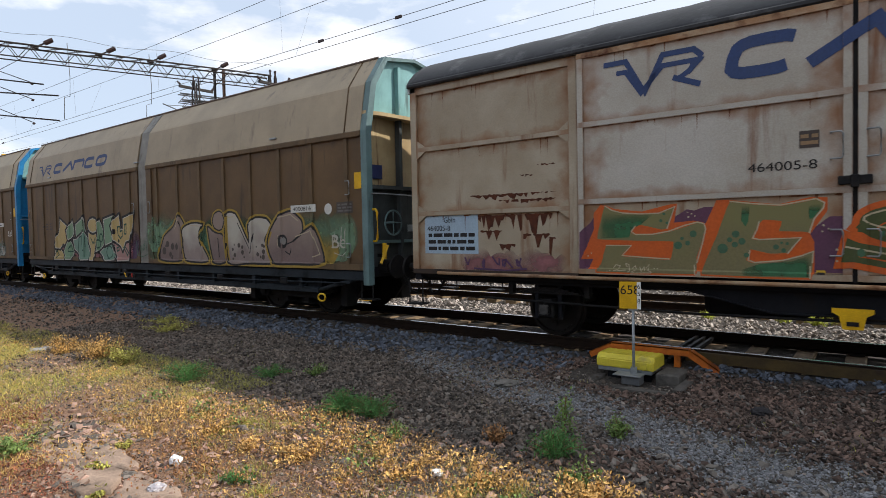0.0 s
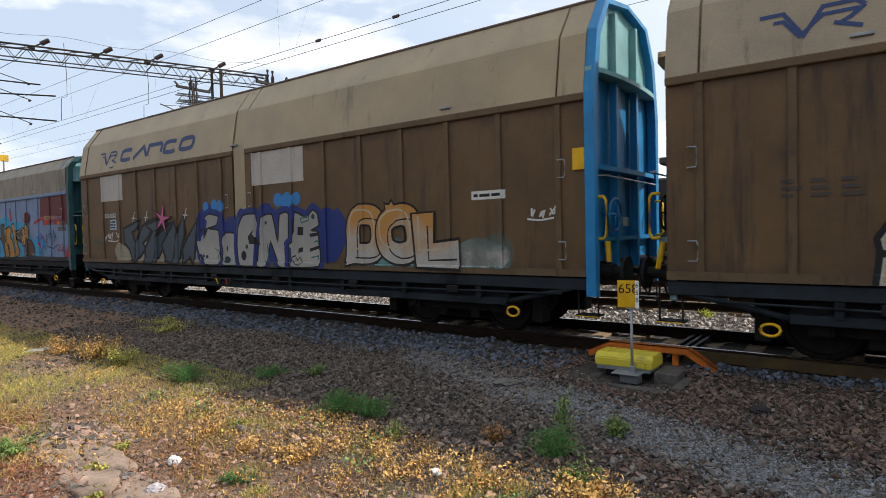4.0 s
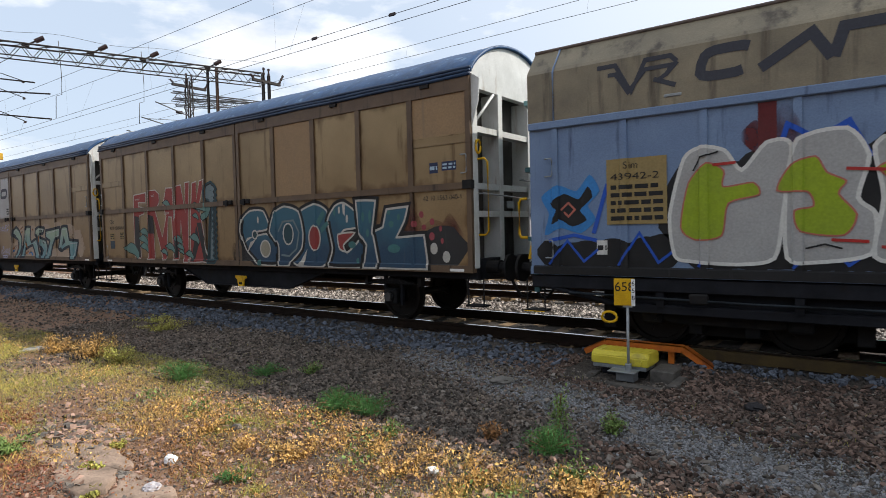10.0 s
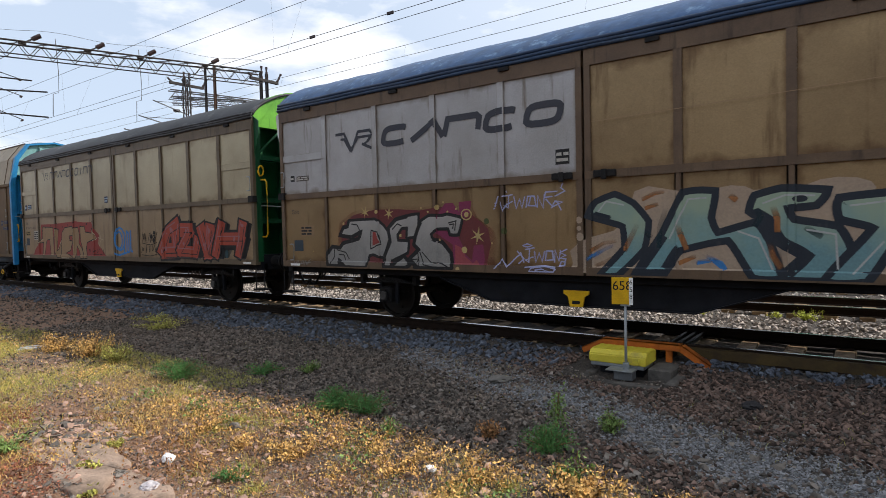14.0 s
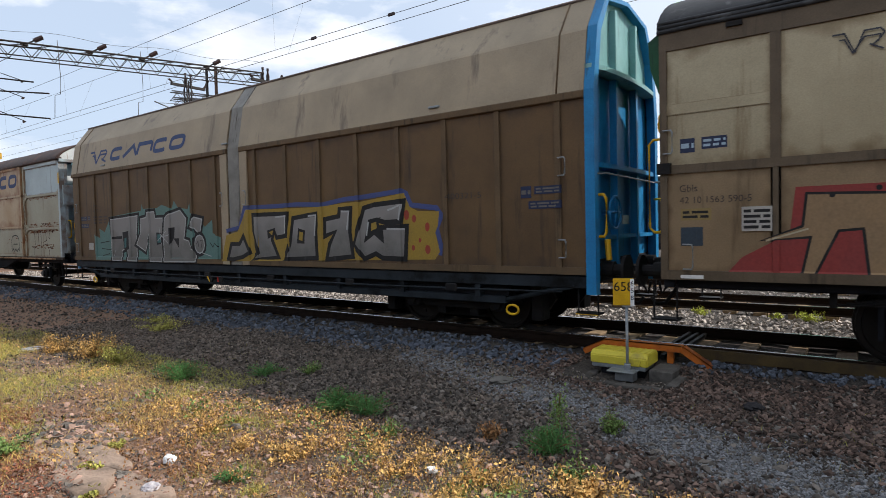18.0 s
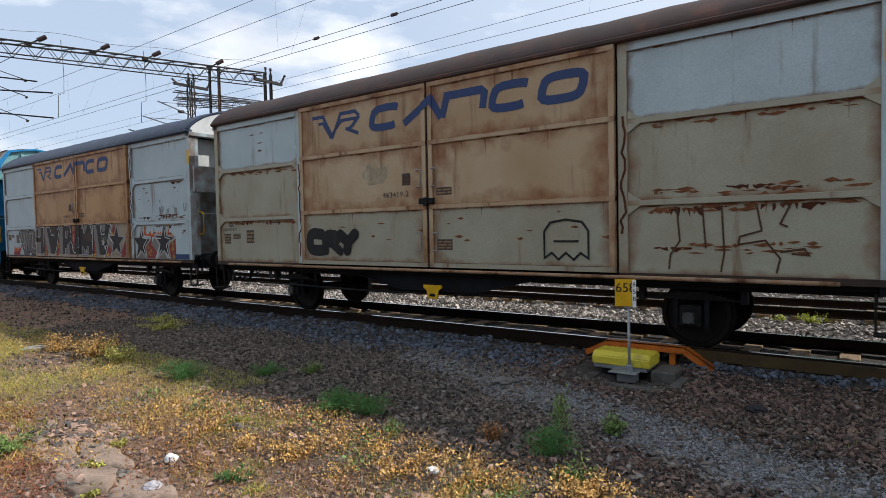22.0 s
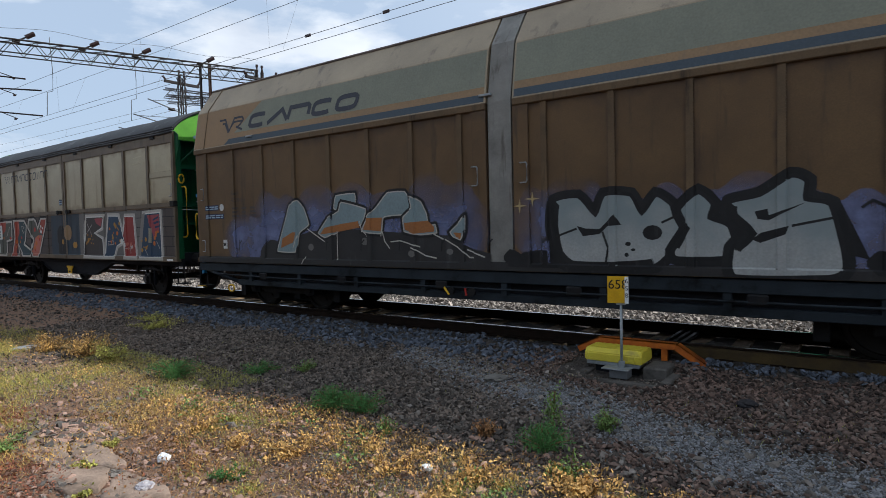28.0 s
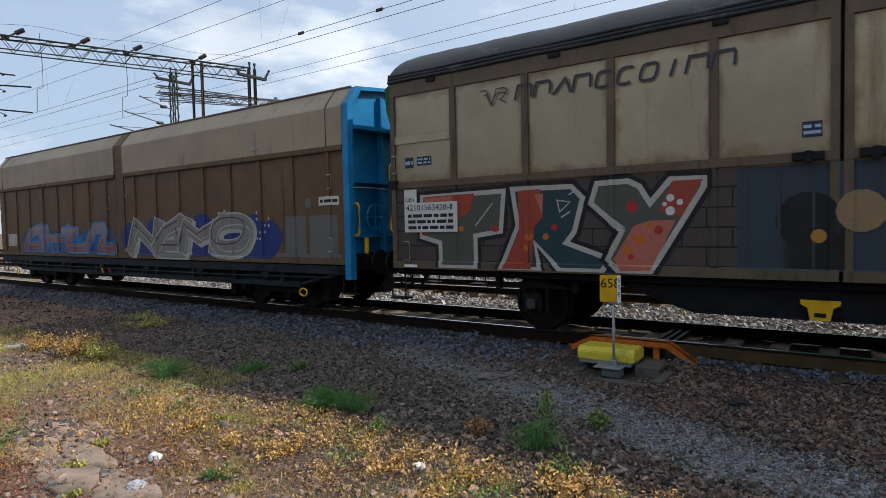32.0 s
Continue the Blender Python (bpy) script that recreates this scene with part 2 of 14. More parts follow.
BLACK = mat("black_iron", (0.009152, 0.00961, 0.01136), (0.02038, 0.01876, 0.01767), rough=0.6, scale=6, bump=0.2, spec=0.12)
WHEEL = mat("wheel_steel", (0.0132, 0.00994, 0.00784), (0.00623, 0.00529, 0.00468), rough=0.55, metal=0.4, scale=5, bump=0.1)
YELLOW = mat("signal_yellow", (0.692, 0.412, 0.00669), (0.542, 0.309, 0.00669), rough=0.45, scale=4, spots=(0.214, 0.104, 0.0112), amount=0.15, bump=0.05)
LEMON = mat("lemon_box", (0.6068, 0.5148, 0.048), (0.5412, 0.4368, 0.04), rough=0.5, scale=5, spots=(0.261, 0.205, 0.0663), amount=0.2, bump=0.06)
ORANGE = mat("orange_steel", (0.476, 0.127, 0.0112), (0.309, 0.0734, 0.0089), rough=0.6, scale=6, spots=(0.0807, 0.0273, 0.0112), amount=0.35, bump=0.15)
GALV = mat("galvanised", (0.309, 0.329, 0.339), (0.214, 0.233, 0.242), rough=0.5, metal=0.5, scale=8, bump=0.08)
CONC = mat("concrete", (0.178, 0.165, 0.148), (0.111, 0.104, 0.092), rough=0.9, scale=5, spots=(0.0525, 0.0459, 0.0394), amount=0.3, bump=0.4)
WOODS = mat("sleeper_wood", (0.3202, 0.2273, 0.1327), (0.2055, 0.1417, 0.08025), rough=0.85, scale=2, stretch=(6, 1, 6), spots=(0.03938, 0.0249, 0.0162), amount=0.3, rnd=0.15, bump=0.4)
RAILS = mat("rail_side", (0.01815, 0.01025, 0.0061), (0.0108, 0.0066, 0.00445), rough=0.75, scale=5, bump=0.2, spec=0.12)
RAILT = mat("rail_top", (0.465, 0.454, 0.444), (0.36, 0.35, 0.339), rough=0.22, metal=1.0, scale=6, bump=0.02)
TARPN = mat("navy_tarp", (0.02, 0.036, 0.075), (0.012, 0.02, 0.04), rough=0.5, scale=1.4, spots=(0.08, 0.1, 0.13), amount=0.25, bump=0.25, grain=14)
TARPB = mat("blue_tarp", (0.03, 0.085, 0.2), (0.016, 0.05, 0.12), rough=0.5, scale=3.5, spots=(0.16, 0.27, 0.4), amount=0.34, spot_scale=5.0, bump=0.6, grain=9)
TARPK = mat("grey_tarp", (0.02946, 0.0315, 0.03558), (0.01638, 0.01746, 0.01992), rough=0.6, scale=1.4, spots=(0.104, 0.107, 0.111), amount=0.3, bump=0.25, grain=14)
TARPR = mat("rusty_roof", (0.0593, 0.0332, 0.0244), (0.0363, 0.0244, 0.0216), rough=0.7, scale=1.6, spots=(0.104, 0.0394, 0.0216), amount=0.4, bump=0.2)
WHITEP = mat("white_end", (0.61, 0.622, 0.61), (0.465, 0.476, 0.465), rough=0.5, scale=2, spots=(0.242, 0.161, 0.104), amount=0.25, streak=True, bump=0.06)
LIMEP = mat("lime_end", (0.144, 0.412, 0.0394), (0.0882, 0.28, 0.0273), rough=0.45, scale=2, spots=(0.0273, 0.0807, 0.0216), amount=0.25, streak=True, bump=0.06)
DGREEN = mat("green_end", (0.00669, 0.0807, 0.0273), (0.00424, 0.0459, 0.0189), rough=0.45, scale=2, spots=(0.00275, 0.0112, 0.00669), amount=0.3, streak=True, bump=0.06)
CYANP = mat("blue_end", (0.0189, 0.214, 0.465), (0.0137, 0.144, 0.329), rough=0.42, scale=2, spots=(0.0112, 0.0459, 0.0807), amount=0.25, streak=True, bump=0.06)
TEALG = mat("worn_teal_end", (0.13, 0.21, 0.215), (0.085, 0.14, 0.145), rough=0.5, scale=2, spots=(0.04, 0.045, 0.042), amount=0.35, streak=True, bump=0.08)
# dark tone for the lower wagon end: its shade is put into the colour
SHADE_END = mat("slate_end", (0.06, 0.07, 0.07), (0.035, 0.04, 0.042), rough=0.65, scale=2, spots=(0.015, 0.014, 0.013), amount=0.4, streak=True, bump=0.1)
PT_BLUE = mat("notice_blue", (0.02, 0.03, 0.12), rough=0.6, scale=5, bump=0)
GREYD = mat("grimy_end", (0.13, 0.12, 0.11), (0.075, 0.068, 0.06), rough=0.7, scale=2, spots=(0.03, 0.026, 0.022), amount=0.4, streak=True, bump=0.1)
PALEC = mat("pale_teal_end", (0.214, 0.412, 0.412), (0.144, 0.29, 0.29), rough=0.45, scale=2, spots=(0.0663, 0.0958, 0.0882), amount=0.3, streak=True, bump=0.06)
TEALD = mat("teal_end", (0.0332, 0.104, 0.111), (0.0189, 0.0593, 0.0663), rough=0.5, scale=2, spots=(0.0112, 0.0162, 0.0162), amount=0.35, streak=True, bump=0.06)

# ---- mesh helpers ----
def V3(bm, pts):
    return [bm.verts.new(p) for p in pts]


def box(bm, x0, x1, y0, y1, z0, z1, bevel=0.0):
    v = V3(bm, [(x, y, z) for x in (x0, x1) for y in (y0, y1) for z in (z0, z1)])
    fs = [bm.faces.new([v[i] for i in f]) for f in ((0, 1, 3, 2), (4, 6, 7, 5), (0, 4, 5, 1), (2, 3, 7, 6), (0, 2, 6, 4), (1, 5, 7, 3))]
    if bevel:
        es = {e for f in fs for e in f.edges}
        bmesh.ops.bevel(bm, geom=list(es), offset=bevel, segments=1, affect="EDGES")
    return v


def prism(bm, prof, x0, x1, caps=True):
    """A profile in y, z drawn from x0 to x1; the profile is closed."""
    a, b = V3(bm, [(x0, y, z) for y, z in prof]), V3(bm, [(x1, y, z) for y, z in prof])
    n = len(prof)
    for i in range(n):
        j = (i + 1) % n
        bm.faces.new((a[i], a[j], b[j], b[i]))
    if caps:
        bm.faces.new(a[::-1])
        bm.faces.new(b)


def tube(bm, pts, r, n=8, closed=False):
    pts = [Vector(p) for p in pts]
    rings = []
    m = len(pts)
    for i, p in enumerate(pts):
        if closed:
            d = pts[(i + 1) % m] - pts[i - 1]
        else:
            d = (pts[min(i + 1, m - 1)] - pts[max(i - 1, 0)])
        q = d.to_track_quat("Z", "Y")
        rings.append([bm.verts.new(p + q @ Vector((r * math.cos(k * 2 * math.pi / n), r * math.sin(k * 2 * math.pi / n), 0))) for k in range(n)])
    for i in range(m if closed else m - 1):
        a, b = rings[i], rings[(i + 1) % m]
        for k in range(n):
            bm.faces.new((a[k], a[(k + 1) % n], b[(k + 1) % n], b[k]))
    if not closed:
        bm.faces.new(rings[0][::-1])
        bm.faces.new(rings[-1])


def disc(bm, c, r, y0, y1, n=20):
    """A flat drum with its axis along y."""
    a = V3(bm, [(c[0] + r * math.cos(k * 2 * math.pi / n), y0, c[1] + r * math.sin(k * 2 * math.pi / n)) for k in range(n)])
    b = V3(bm, [(v.co.x, y1, v.co.z) for v in a])
    for k in range(n):
        bm.faces.new((a[k], a[(k + 1) % n], b[(k + 1) % n], b[k]))
    bm.faces.new(a[::-1])
    bm.faces.new(b)


def finish(bm, name, material, smooth=False):
    bmesh.ops.recalc_face_normals(bm, faces=bm.faces[:])
    me = bpy.data.meshes.new(name)
    bm.to_mesh(me)
    bm.free()
    for m in (material if isinstance(material, (list, tuple)) else [material]):
        me.materials.append(m)
    if smooth:
        me.shade_smooth()
    return me


def part(name, bm, material, parent, label="", smooth=False):
    ob = new(name, finish(bm, name, material, smooth))
    ob.parent = parent
    if label:
        ob["label"] = label
    return ob


def B():
    return bmesh.new()


def bx(name, material, parent, *dims, bevel=0.0, label=""):
    bm = B()
    box(bm, *dims, bevel=bevel)
    return part(name, bm, material, parent, label)


def tb(name, material, parent, pts, r, n=8, closed=False, label=""):
    bm = B()
    tube(bm, pts, r, n, closed)
    return part(name, bm, material, parent, label, smooth=True)


def raw(name, verts, faces, material, smooth=False):
    me = bpy.data.meshes.new(name)
    me.from_pydata(verts, [], faces)
    me.materials.append(material)
    if smooth:
        me.shade_smooth()
    return new(name, me)


RNG = np.random.default_rng(7)

# ---- ground, one sheet out to the horizon ----
TRACK = 9.5      # middle of the running track; rail tops are at z = 0


def ramp(a, b, t):
    t = np.clip((t - a) / (b - a), 0, 1)
    return t * t * (3 - 2 * t)


def height(x, y):
    """Level ground beside the line, the ballast shoulder, and the beds of the other tracks."""
    h = np.full(np.broadcast(x, y).shape, -0.32)
    h = h + 0.05 * ramp(7.0, 7.7, y) + 0.1 * ramp(7.7, 8.3, y) - 0.025 * ramp(8.6, 8.75, y) - 0.05 * ramp(10.9, 11.5, y)
    h = h - 0.05 * np.exp(-((y - 5.6 - 0.05 * x) / 0.7) ** 2)
    h = h - 0.1 * np.exp(-((x + 2.78) / 0.5) ** 4 - ((y - 7.6) / 0.42) ** 4)
    h = h + 0.018 * np.sin(x * 1.9 + 1.3 * np.sin(y * 1.1)) + 0.014 * np.sin(y * 3.1 + x * 0.7) + 0.008 * np.sin(x * 6.1 + y * 4.7)
    return h


def graded(lo, hi, step, far):
    mid = list(np.arange(lo, hi + step / 2, step))
    d, left, right = step, [], []
    a, b = mid[0], mid[-1]
    while a > -far:
        d *= 1.35
        a -= d
        left.append(a)
    d = step
    while b < far:
        d *= 1.35
        b += d
        right.append(b)
    return np.array(left[::-1] + mid + right)


def make_ground():
    xs, ys = graded(-16, 3, 0.14, 2500), graded(0.5, 13, 0.12, 2500)
    X, Y = np.meshgrid(xs, ys)
    Z = height(X, Y)
    near = (abs(X + 6) < 40) & (Y < 40) & (Y > -10)
    Z = np.where(near, Z, -0.3)
    nx = len(xs)
    verts = np.stack([X, Y, Z], -1).reshape(-1, 3).tolist()
    faces = [(j * nx + i, j * nx + i + 1, (j + 1) * nx + i + 1, (j + 1) * nx + i) for j in range(len(ys) - 1) for i in range(nx - 1)]
    m = bpy.data.materials.new("yard_soil")
    m.use_nodes = True
    nt = m.node_tree
    N, L = nt.nodes.new, nt.links.new
    b = nt.nodes["Principled BSDF"]
    b.inputs["Roughness"].default_value = 0.95
    co = N("ShaderNodeTexCoord")

    def nzz(scale, detail=6, rough=0.6):
        n = N("ShaderNodeTexNoise")
        n.inputs["Scale"].default_value, n.inputs["Detail"].default_value, n.inputs["Roughness"].default_value = scale, detail, rough
        L(co.outputs["Object"], n.inputs["Vector"])
        return n.outputs["Fac"]

    def ramp_c(f, stops):
        r = N("ShaderNodeValToRGB")
        e = r.color_ramp.elements
        e[0].position, e[0].color = stops[0][0], (*stops[0][1], 1)
        e[1].position, e[1].color = stops[-1][0], (*stops[-1][1], 1)
        for p, c in stops[1:-1]:
            q = e.new(p)
            q.color = (*c, 1)
        L(f, r.inputs["Fac"])
        return r.outputs["Color"]

    def mixc(f, a, c):
        x = N("ShaderNodeMix")
        x.data_type = "RGBA"
        L(f, x.inputs["Factor"])
        L(a, x.inputs[6])
        L(c, x.inputs[7])
        return x.outputs[2]

    big = ramp_c(nzz(0.8), [(0.35, (0.035, 0.028, 0.022)), (0.5, (0.05, 0.041, 0.033)), (0.66, (0.07, 0.06, 0.05))])
    vor = N("ShaderNodeTexVoronoi")
    vor.inputs["Scale"].default_value = 38
    L(co.outputs["Object"], vor.inputs["Vector"])
    stones = ramp_c(vor.outputs["Distance"], [(0.0, (0.1, 0.082, 0.066)), (0.45, (0.055, 0.044, 0.036)), (0.75, (0.015, 0.012, 0.01))])
    g1 = mixc(nzz(3.0, 3), big, stones)
    dry = ramp_c(nzz(9.0), [(0.3, (0.115, 0.06, 0.038)), (0.5, (0.23, 0.13, 0.075)), (0.7, (0.14, 0.078, 0.048))])
    sep = N("ShaderNodeSeparateXYZ")
    L(co.outputs["Object"], sep.inputs[0])
    # dry grass soil towards the lower end of x and small y
    ma = N("ShaderNodeMath")
    ma.operation = "MULTIPLY_ADD"
    ma.inputs[1].default_value, ma.inputs[2].default_value = 0.42, 0.0
    L(sep.outputs["X"], ma.inputs[0])
    mb = N("ShaderNodeMath")
    mb.operation = "ADD"
    L(ma.outputs[0], mb.inputs[0])
    L(sep.outputs["Y"], mb.inputs[1])
    nn = N("ShaderNodeMath")
    nn.operation = "MULTIPLY_ADD"
    nn.inputs[1].default_value = 2.6
    L(nzz(0.9, 4), nn.inputs[0])
    L(mb.outputs[0], nn.inputs[2])
    mr = N("ShaderNodeMapRange")
    mr.inputs[1].default_value, mr.inputs[2].default_value = 2.2, 3.6
    mr.inputs[3].default_value, mr.inputs[4].default_value = 0.85, 0.0
    L(nn.outputs[0], mr.inputs[0])
    col = mixc(mr.outputs[0], g1, dry)
    L(col, b.inputs["Base Color"])
    bp = N("ShaderNodeBump")
    bp.inputs["Strength"].default_value, bp.inputs["Distance"].default_value = 0.7, 0.03
    L(vor.outputs["Distance"], bp.inputs["Height"])
    bp.invert = True
    L(bp.outputs[0], b.inputs["Normal"])
    g = raw("ground", verts, faces, m, smooth=True)
    tagged(g, "brown gravel yard with dusty soil and dry grass patches", "ground", kind="structure")


make_ground()


def stone_kinds(n=16):
    """Sharp broken stones: hulls of a few scattered corners."""
    kinds = []
    for k in range(n):
        P = RNG.normal(0, 1, (11, 3))
        P /= np.linalg.norm(P, axis=1)[:, None]
        P *= (0.85 + 0.4 * RNG.random((11, 1))) * np.array([0.75 + 0.6 * RNG.random(), 0.65 + 0.4 * RNG.random(), 0.5 + 0.5 * RNG.random()])
        bm = B()
        for p in P:
            bm.verts.new(p)
        res = bmesh.ops.convex_hull(bm, input=bm.verts[:])
        loose = [v for v in bm.verts if not v.link_faces]
        for v in loose:
            bm.verts.remove(v)
        bmesh.ops.triangulate(bm, faces=bm.faces[:])
        bm.verts.index_update()
        vs = np.array([tuple(v.co) for v in bm.verts])
        fs = np.array([[v.index for v in f.verts] for f in bm.faces])
        bm.free()
        kinds.append((vs, fs))
    return kinds


KINDS = stone_kinds()


def scatter_stones(name, label, material, xy, size, sink=0.3, lift=0.0):
    """Loose stones in one mesh."""
    xy = np.asarray(xy)
    n = len(xy)
    size = np.broadcast_to(size, n)
    z = height(xy[:, 0], xy[:, 1]) + lift
    V, F, base = [], [], 0
    pick = RNG.integers(0, len(KINDS), n)
    for k, (vs, fs) in enumerate(KINDS):
        idx = np.nonzero(pick == k)[0]
        if not len(idx):
            continue
        a = RNG.random(len(idx)) * 2 * np.pi
        tx = RNG.normal(0, 0.8, len(idx))
        c, s = np.cos(a)[:, None], np.sin(a)[:, None]
        x = vs[None, :, 0] * c - vs[None, :, 1] * s
        y = vs[None, :, 0] * s + vs[None, :, 1] * c
        zz = np.broadcast_to(vs[None, :, 2], x.shape) + tx[:, None] * x * 0.5
        sc = size[idx][:, None]
        P = np.stack([x * sc + xy[idx, 0][:, None], y * sc + xy[idx, 1][:, None], zz * sc + z[idx][:, None] + sc * (0.5 - sink)], -1)
        V.append(P.reshape(-1, 3))
        off = base + np.arange(len(idx))[:, None, None] * len(vs)
        F.append((fs[None] + off).reshape(-1, 3))
        base += len(idx) * len(vs)
    ob = raw(name, np.concatenate(V).tolist(), np.concatenate(F).tolist(), material)
    return tagged(ob, label, "gravel", kind="stuff")


ST_BLUE = mat("stone_bluegrey", (0.1041, 0.1181, 0.146), (0.06019, 0.06921, 0.08774), rough=0.85, scale=9, island=0.45, bump=0.3)
ST_BROWN = mat("stone_red", (0.1242, 0.08096, 0.0627), (0.08464, 0.06256, 0.0513), rough=0.9, scale=1.6, island=0.75, bump=0.3)
ST_UMBER = mat("stone_umber", (0.1302, 0.1025, 0.08232), (0.0882, 0.07392, 0.06216), rough=0.9, scale=1.3, island=0.75, bump=0.3)
ST_GREY = mat("stone_grey", (0.17, 0.15, 0.13), (0.115, 0.1, 0.086), rough=0.9, scale=9, island=0.6, bump=0.3)
# near-black: the shade under the train is put into this stone colour
ST_OIL_SHADE = mat("oily_ballast", (0.02, 0.018, 0.017), (0.012, 0.011, 0.01), rough=0.6, scale=5, island=0.5, bump=0.3)
ST_PATH = mat("stone_path", (0.2, 0.203, 0.212), (0.14, 0.142, 0.148), rough=0.9, scale=9, island=0.5, bump=0.3)
ST_LIGHT = mat("stone_ballast", (0.4141, 0.3679, 0.3234), (0.2376, 0.2095, 0.1898), rough=0.85, scale=9, island=0.6, bump=0.3)
ST_PALE = mat("stone_pale", (0.38, 0.252, 0.1936), (0.25, 0.162, 0.1232), rough=0.9, scale=9, island=0.4, bump=0.3)


def uniform(n, x0, x1, y0, y1):
    return np.stack([RNG.uniform(x0, x1, n), RNG.uniform(y0, y1, n)], -1)


def sizes(n, a, b):
    return a + (b - a) * RNG.random(n) ** 2


def off_motor(p):
    """Keeps the pit round the switch motor free."""
    return p[((p[:, 0] + 2.75) / 0.72) ** 4 + ((p[:, 1] - 7.62) / 0.5) ** 4 > 1]


def path_line(x):
    return 5.4 - 0.33 * x


def make_stones():
    # blue-grey ballast shoulder, thinning out near the switch motor
    p = uniform(11000, -34, -3.6, 7.15, 8.55)
    p = p[RNG.random(len(p)) < np.exp(-((p[:, 1] - 7.85) / 0.42) ** 2)]
    scatter_stones("ballast_shoulder", "blue-grey crushed stone along the rail", ST_BLUE, p, sizes(len(p), 0.024, 0.06), lift=0.01)
    p = np.concatenate([np.stack([RNG.normal(cx, 0.14, 70), RNG.normal(8.28, 0.09, 70)], -1) for cx in (-1.75, -1.15, -0.5, 0.1, 0.7, 1.3)])
    scatter_stones("ballast_heap", "small blue-grey stone heaps between sleeper ends", ST_BLUE, p, sizes(len(p), 0.02, 0.045), lift=0.02)
    # reddish stone beyond the trodden path, and a strip on its near side
    p = off_motor(uniform(46000, -5.2, 4.5, 4.3, 8.15))
    d = p[:, 1] - path_line(p[:, 0])
    keep = RNG.random(len(p)) < np.maximum(ramp(0.25, 0.75, d) * ramp(-5.0, -3.4, p[:, 0]), 0.55 * ramp(-0.45, -0.9, d) * ramp(-2.6, -1.6, p[:, 0])) + 0.03
    p = p[keep]
    scatter_stones("red_stones", "coarse reddish-brown crushed stone", ST_BROWN, p, sizes(len(p), 0.01, 0.036), sink=0.0)
    p = off_motor(uniform(1500, -5.2, 4.5, 4.3, 8.1))
    scatter_stones("grey_stones", "grey stones strewn among reddish ones", ST_GREY, p, sizes(len(p), 0.015, 0.045), sink=0.1)
    # packed umber stone in the shade further along
    p = uniform(42000, -15, -2.2, 4.2, 7.6)
    d = p[:, 1] - path_line(p[:, 0])
    keep = RNG.random(len(p)) < 1 - 0.85 * ramp(-0.6, -0.2, d) * ramp(-4.6, -3.2, p[:, 0])
    p = p[keep]
    scatter_stones("umber_stones", "packed grey-brown crushed stone", ST_UMBER, p, sizes(len(p), 0.008, 0.034), sink=0.12)
    # fine gravel of the trodden path
    x = RNG.uniform(-6.2, 3.6, 44000)
    p = np.stack([x, path_line(x) + RNG.normal(-0.05, 0.2 + 0.035 * (x + 6), len(x))], -1)
    scatter_stones("path_gravel", "pale fine gravel of a trodden path", ST_PATH, p, sizes(len(p), 0.006, 0.02))
    p = uniform(84000, -12, 6.0, -3.5, 7.6)
    p = p[RNG.random(len(p)) < ramp(-3.5, -1.0, p[:, 1]) * ramp(6.0, 3.6, p[:, 0]) * np.where(0.81 * p[:, 1] - 0.59 * p[:, 0] > 3.6, 1.0, 0.2)]
    scatter_stones("fine_gravel", "fine grey-brown gravel on the yard", ST_GREY, p, sizes(len(p), 0.006, 0.022))
    p = uniform(6000, -24, -10, 3.0, 7.6)
    scatter_stones("far_gravel", "grey-brown gravel along the line", ST_UMBER, p, sizes(len(p), 0.015, 0.045))
    # pale broken pieces in the sunlit foreground
    p = uniform(22000, -11, 5.0, -3.5, 4.8)
    p = p[RNG.random(len(p)) < np.where(0.81 * p[:, 1] - 0.59 * p[:, 0] > 3.6, 1.0, 0.25) * (0.35 + 0.65 * ramp(-6.0, -3.5, p[:, 0] + 0.4 * p[:, 1])) * ramp(-3.5, 0.5, p[:, 1]) * ramp(4.0, 0.5, p[:, 0])]
    scatter_stones("pale_stones", "pale reddish stones scattered in dry grass", ST_PALE, p, sizes(len(p), 0.008, 0.045))
    p = np.stack([RNG.normal(-6.75, 0.33, 330), RNG.normal(2.6, 0.17, 330)], -1)
    scatter_stones("rubble_heap", "low heap of broken stone and brick", ST_PALE, p, sizes(len(p), 0.015, 0.055), lift=0.0)
    p = np.stack([RNG.normal(-6.75, 0.3, 120), RNG.normal(2.6, 0.16, 120)], -1)
    scatter_stones("dark_rubble", "dark broken pieces in the heap", ST_BROWN, p, sizes(len(p), 0.02, 0.06), lift=0.01)
    # sunlit ballast in and beyond the track
    p = uniform(13000, -40, 6, 10.45, 13.2)
    scatter_stones("track_ballast", "light grey ballast between the tracks", ST_LIGHT, p, sizes(len(p), 0.025, 0.055), lift=0.03)
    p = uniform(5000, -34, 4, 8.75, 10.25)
    scatter_stones("bed_ballast", "oily ballast between the sleepers, train shade in its colour", ST_OIL_SHADE, p, sizes(len(p), 0.018, 0.036), lift=-0.03)
    p = uniform(6000, -30, 12, 13.2, 22)
    scatter_stones("yard_ballast", "ballast of the yard tracks", ST_LIGHT, p, sizes(len(p), 0.03, 0.07), lift=0.02)


make_stones()

# ---- tracks ----
RAIL_P = [(-0.07, -0.17), (0.07, -0.17), (0.07, -0.155), (0.012, -0.14), (0.012, -0.045), (0.036, -0.035), (0.036, -0.004), (0.028, 0.0), (-0.028, 0.0), (-0.036, -0.004), (-0.036, -0.035), (-0.012, -0.045), (-0.012, -0.14), (-0.07, -0.155)]


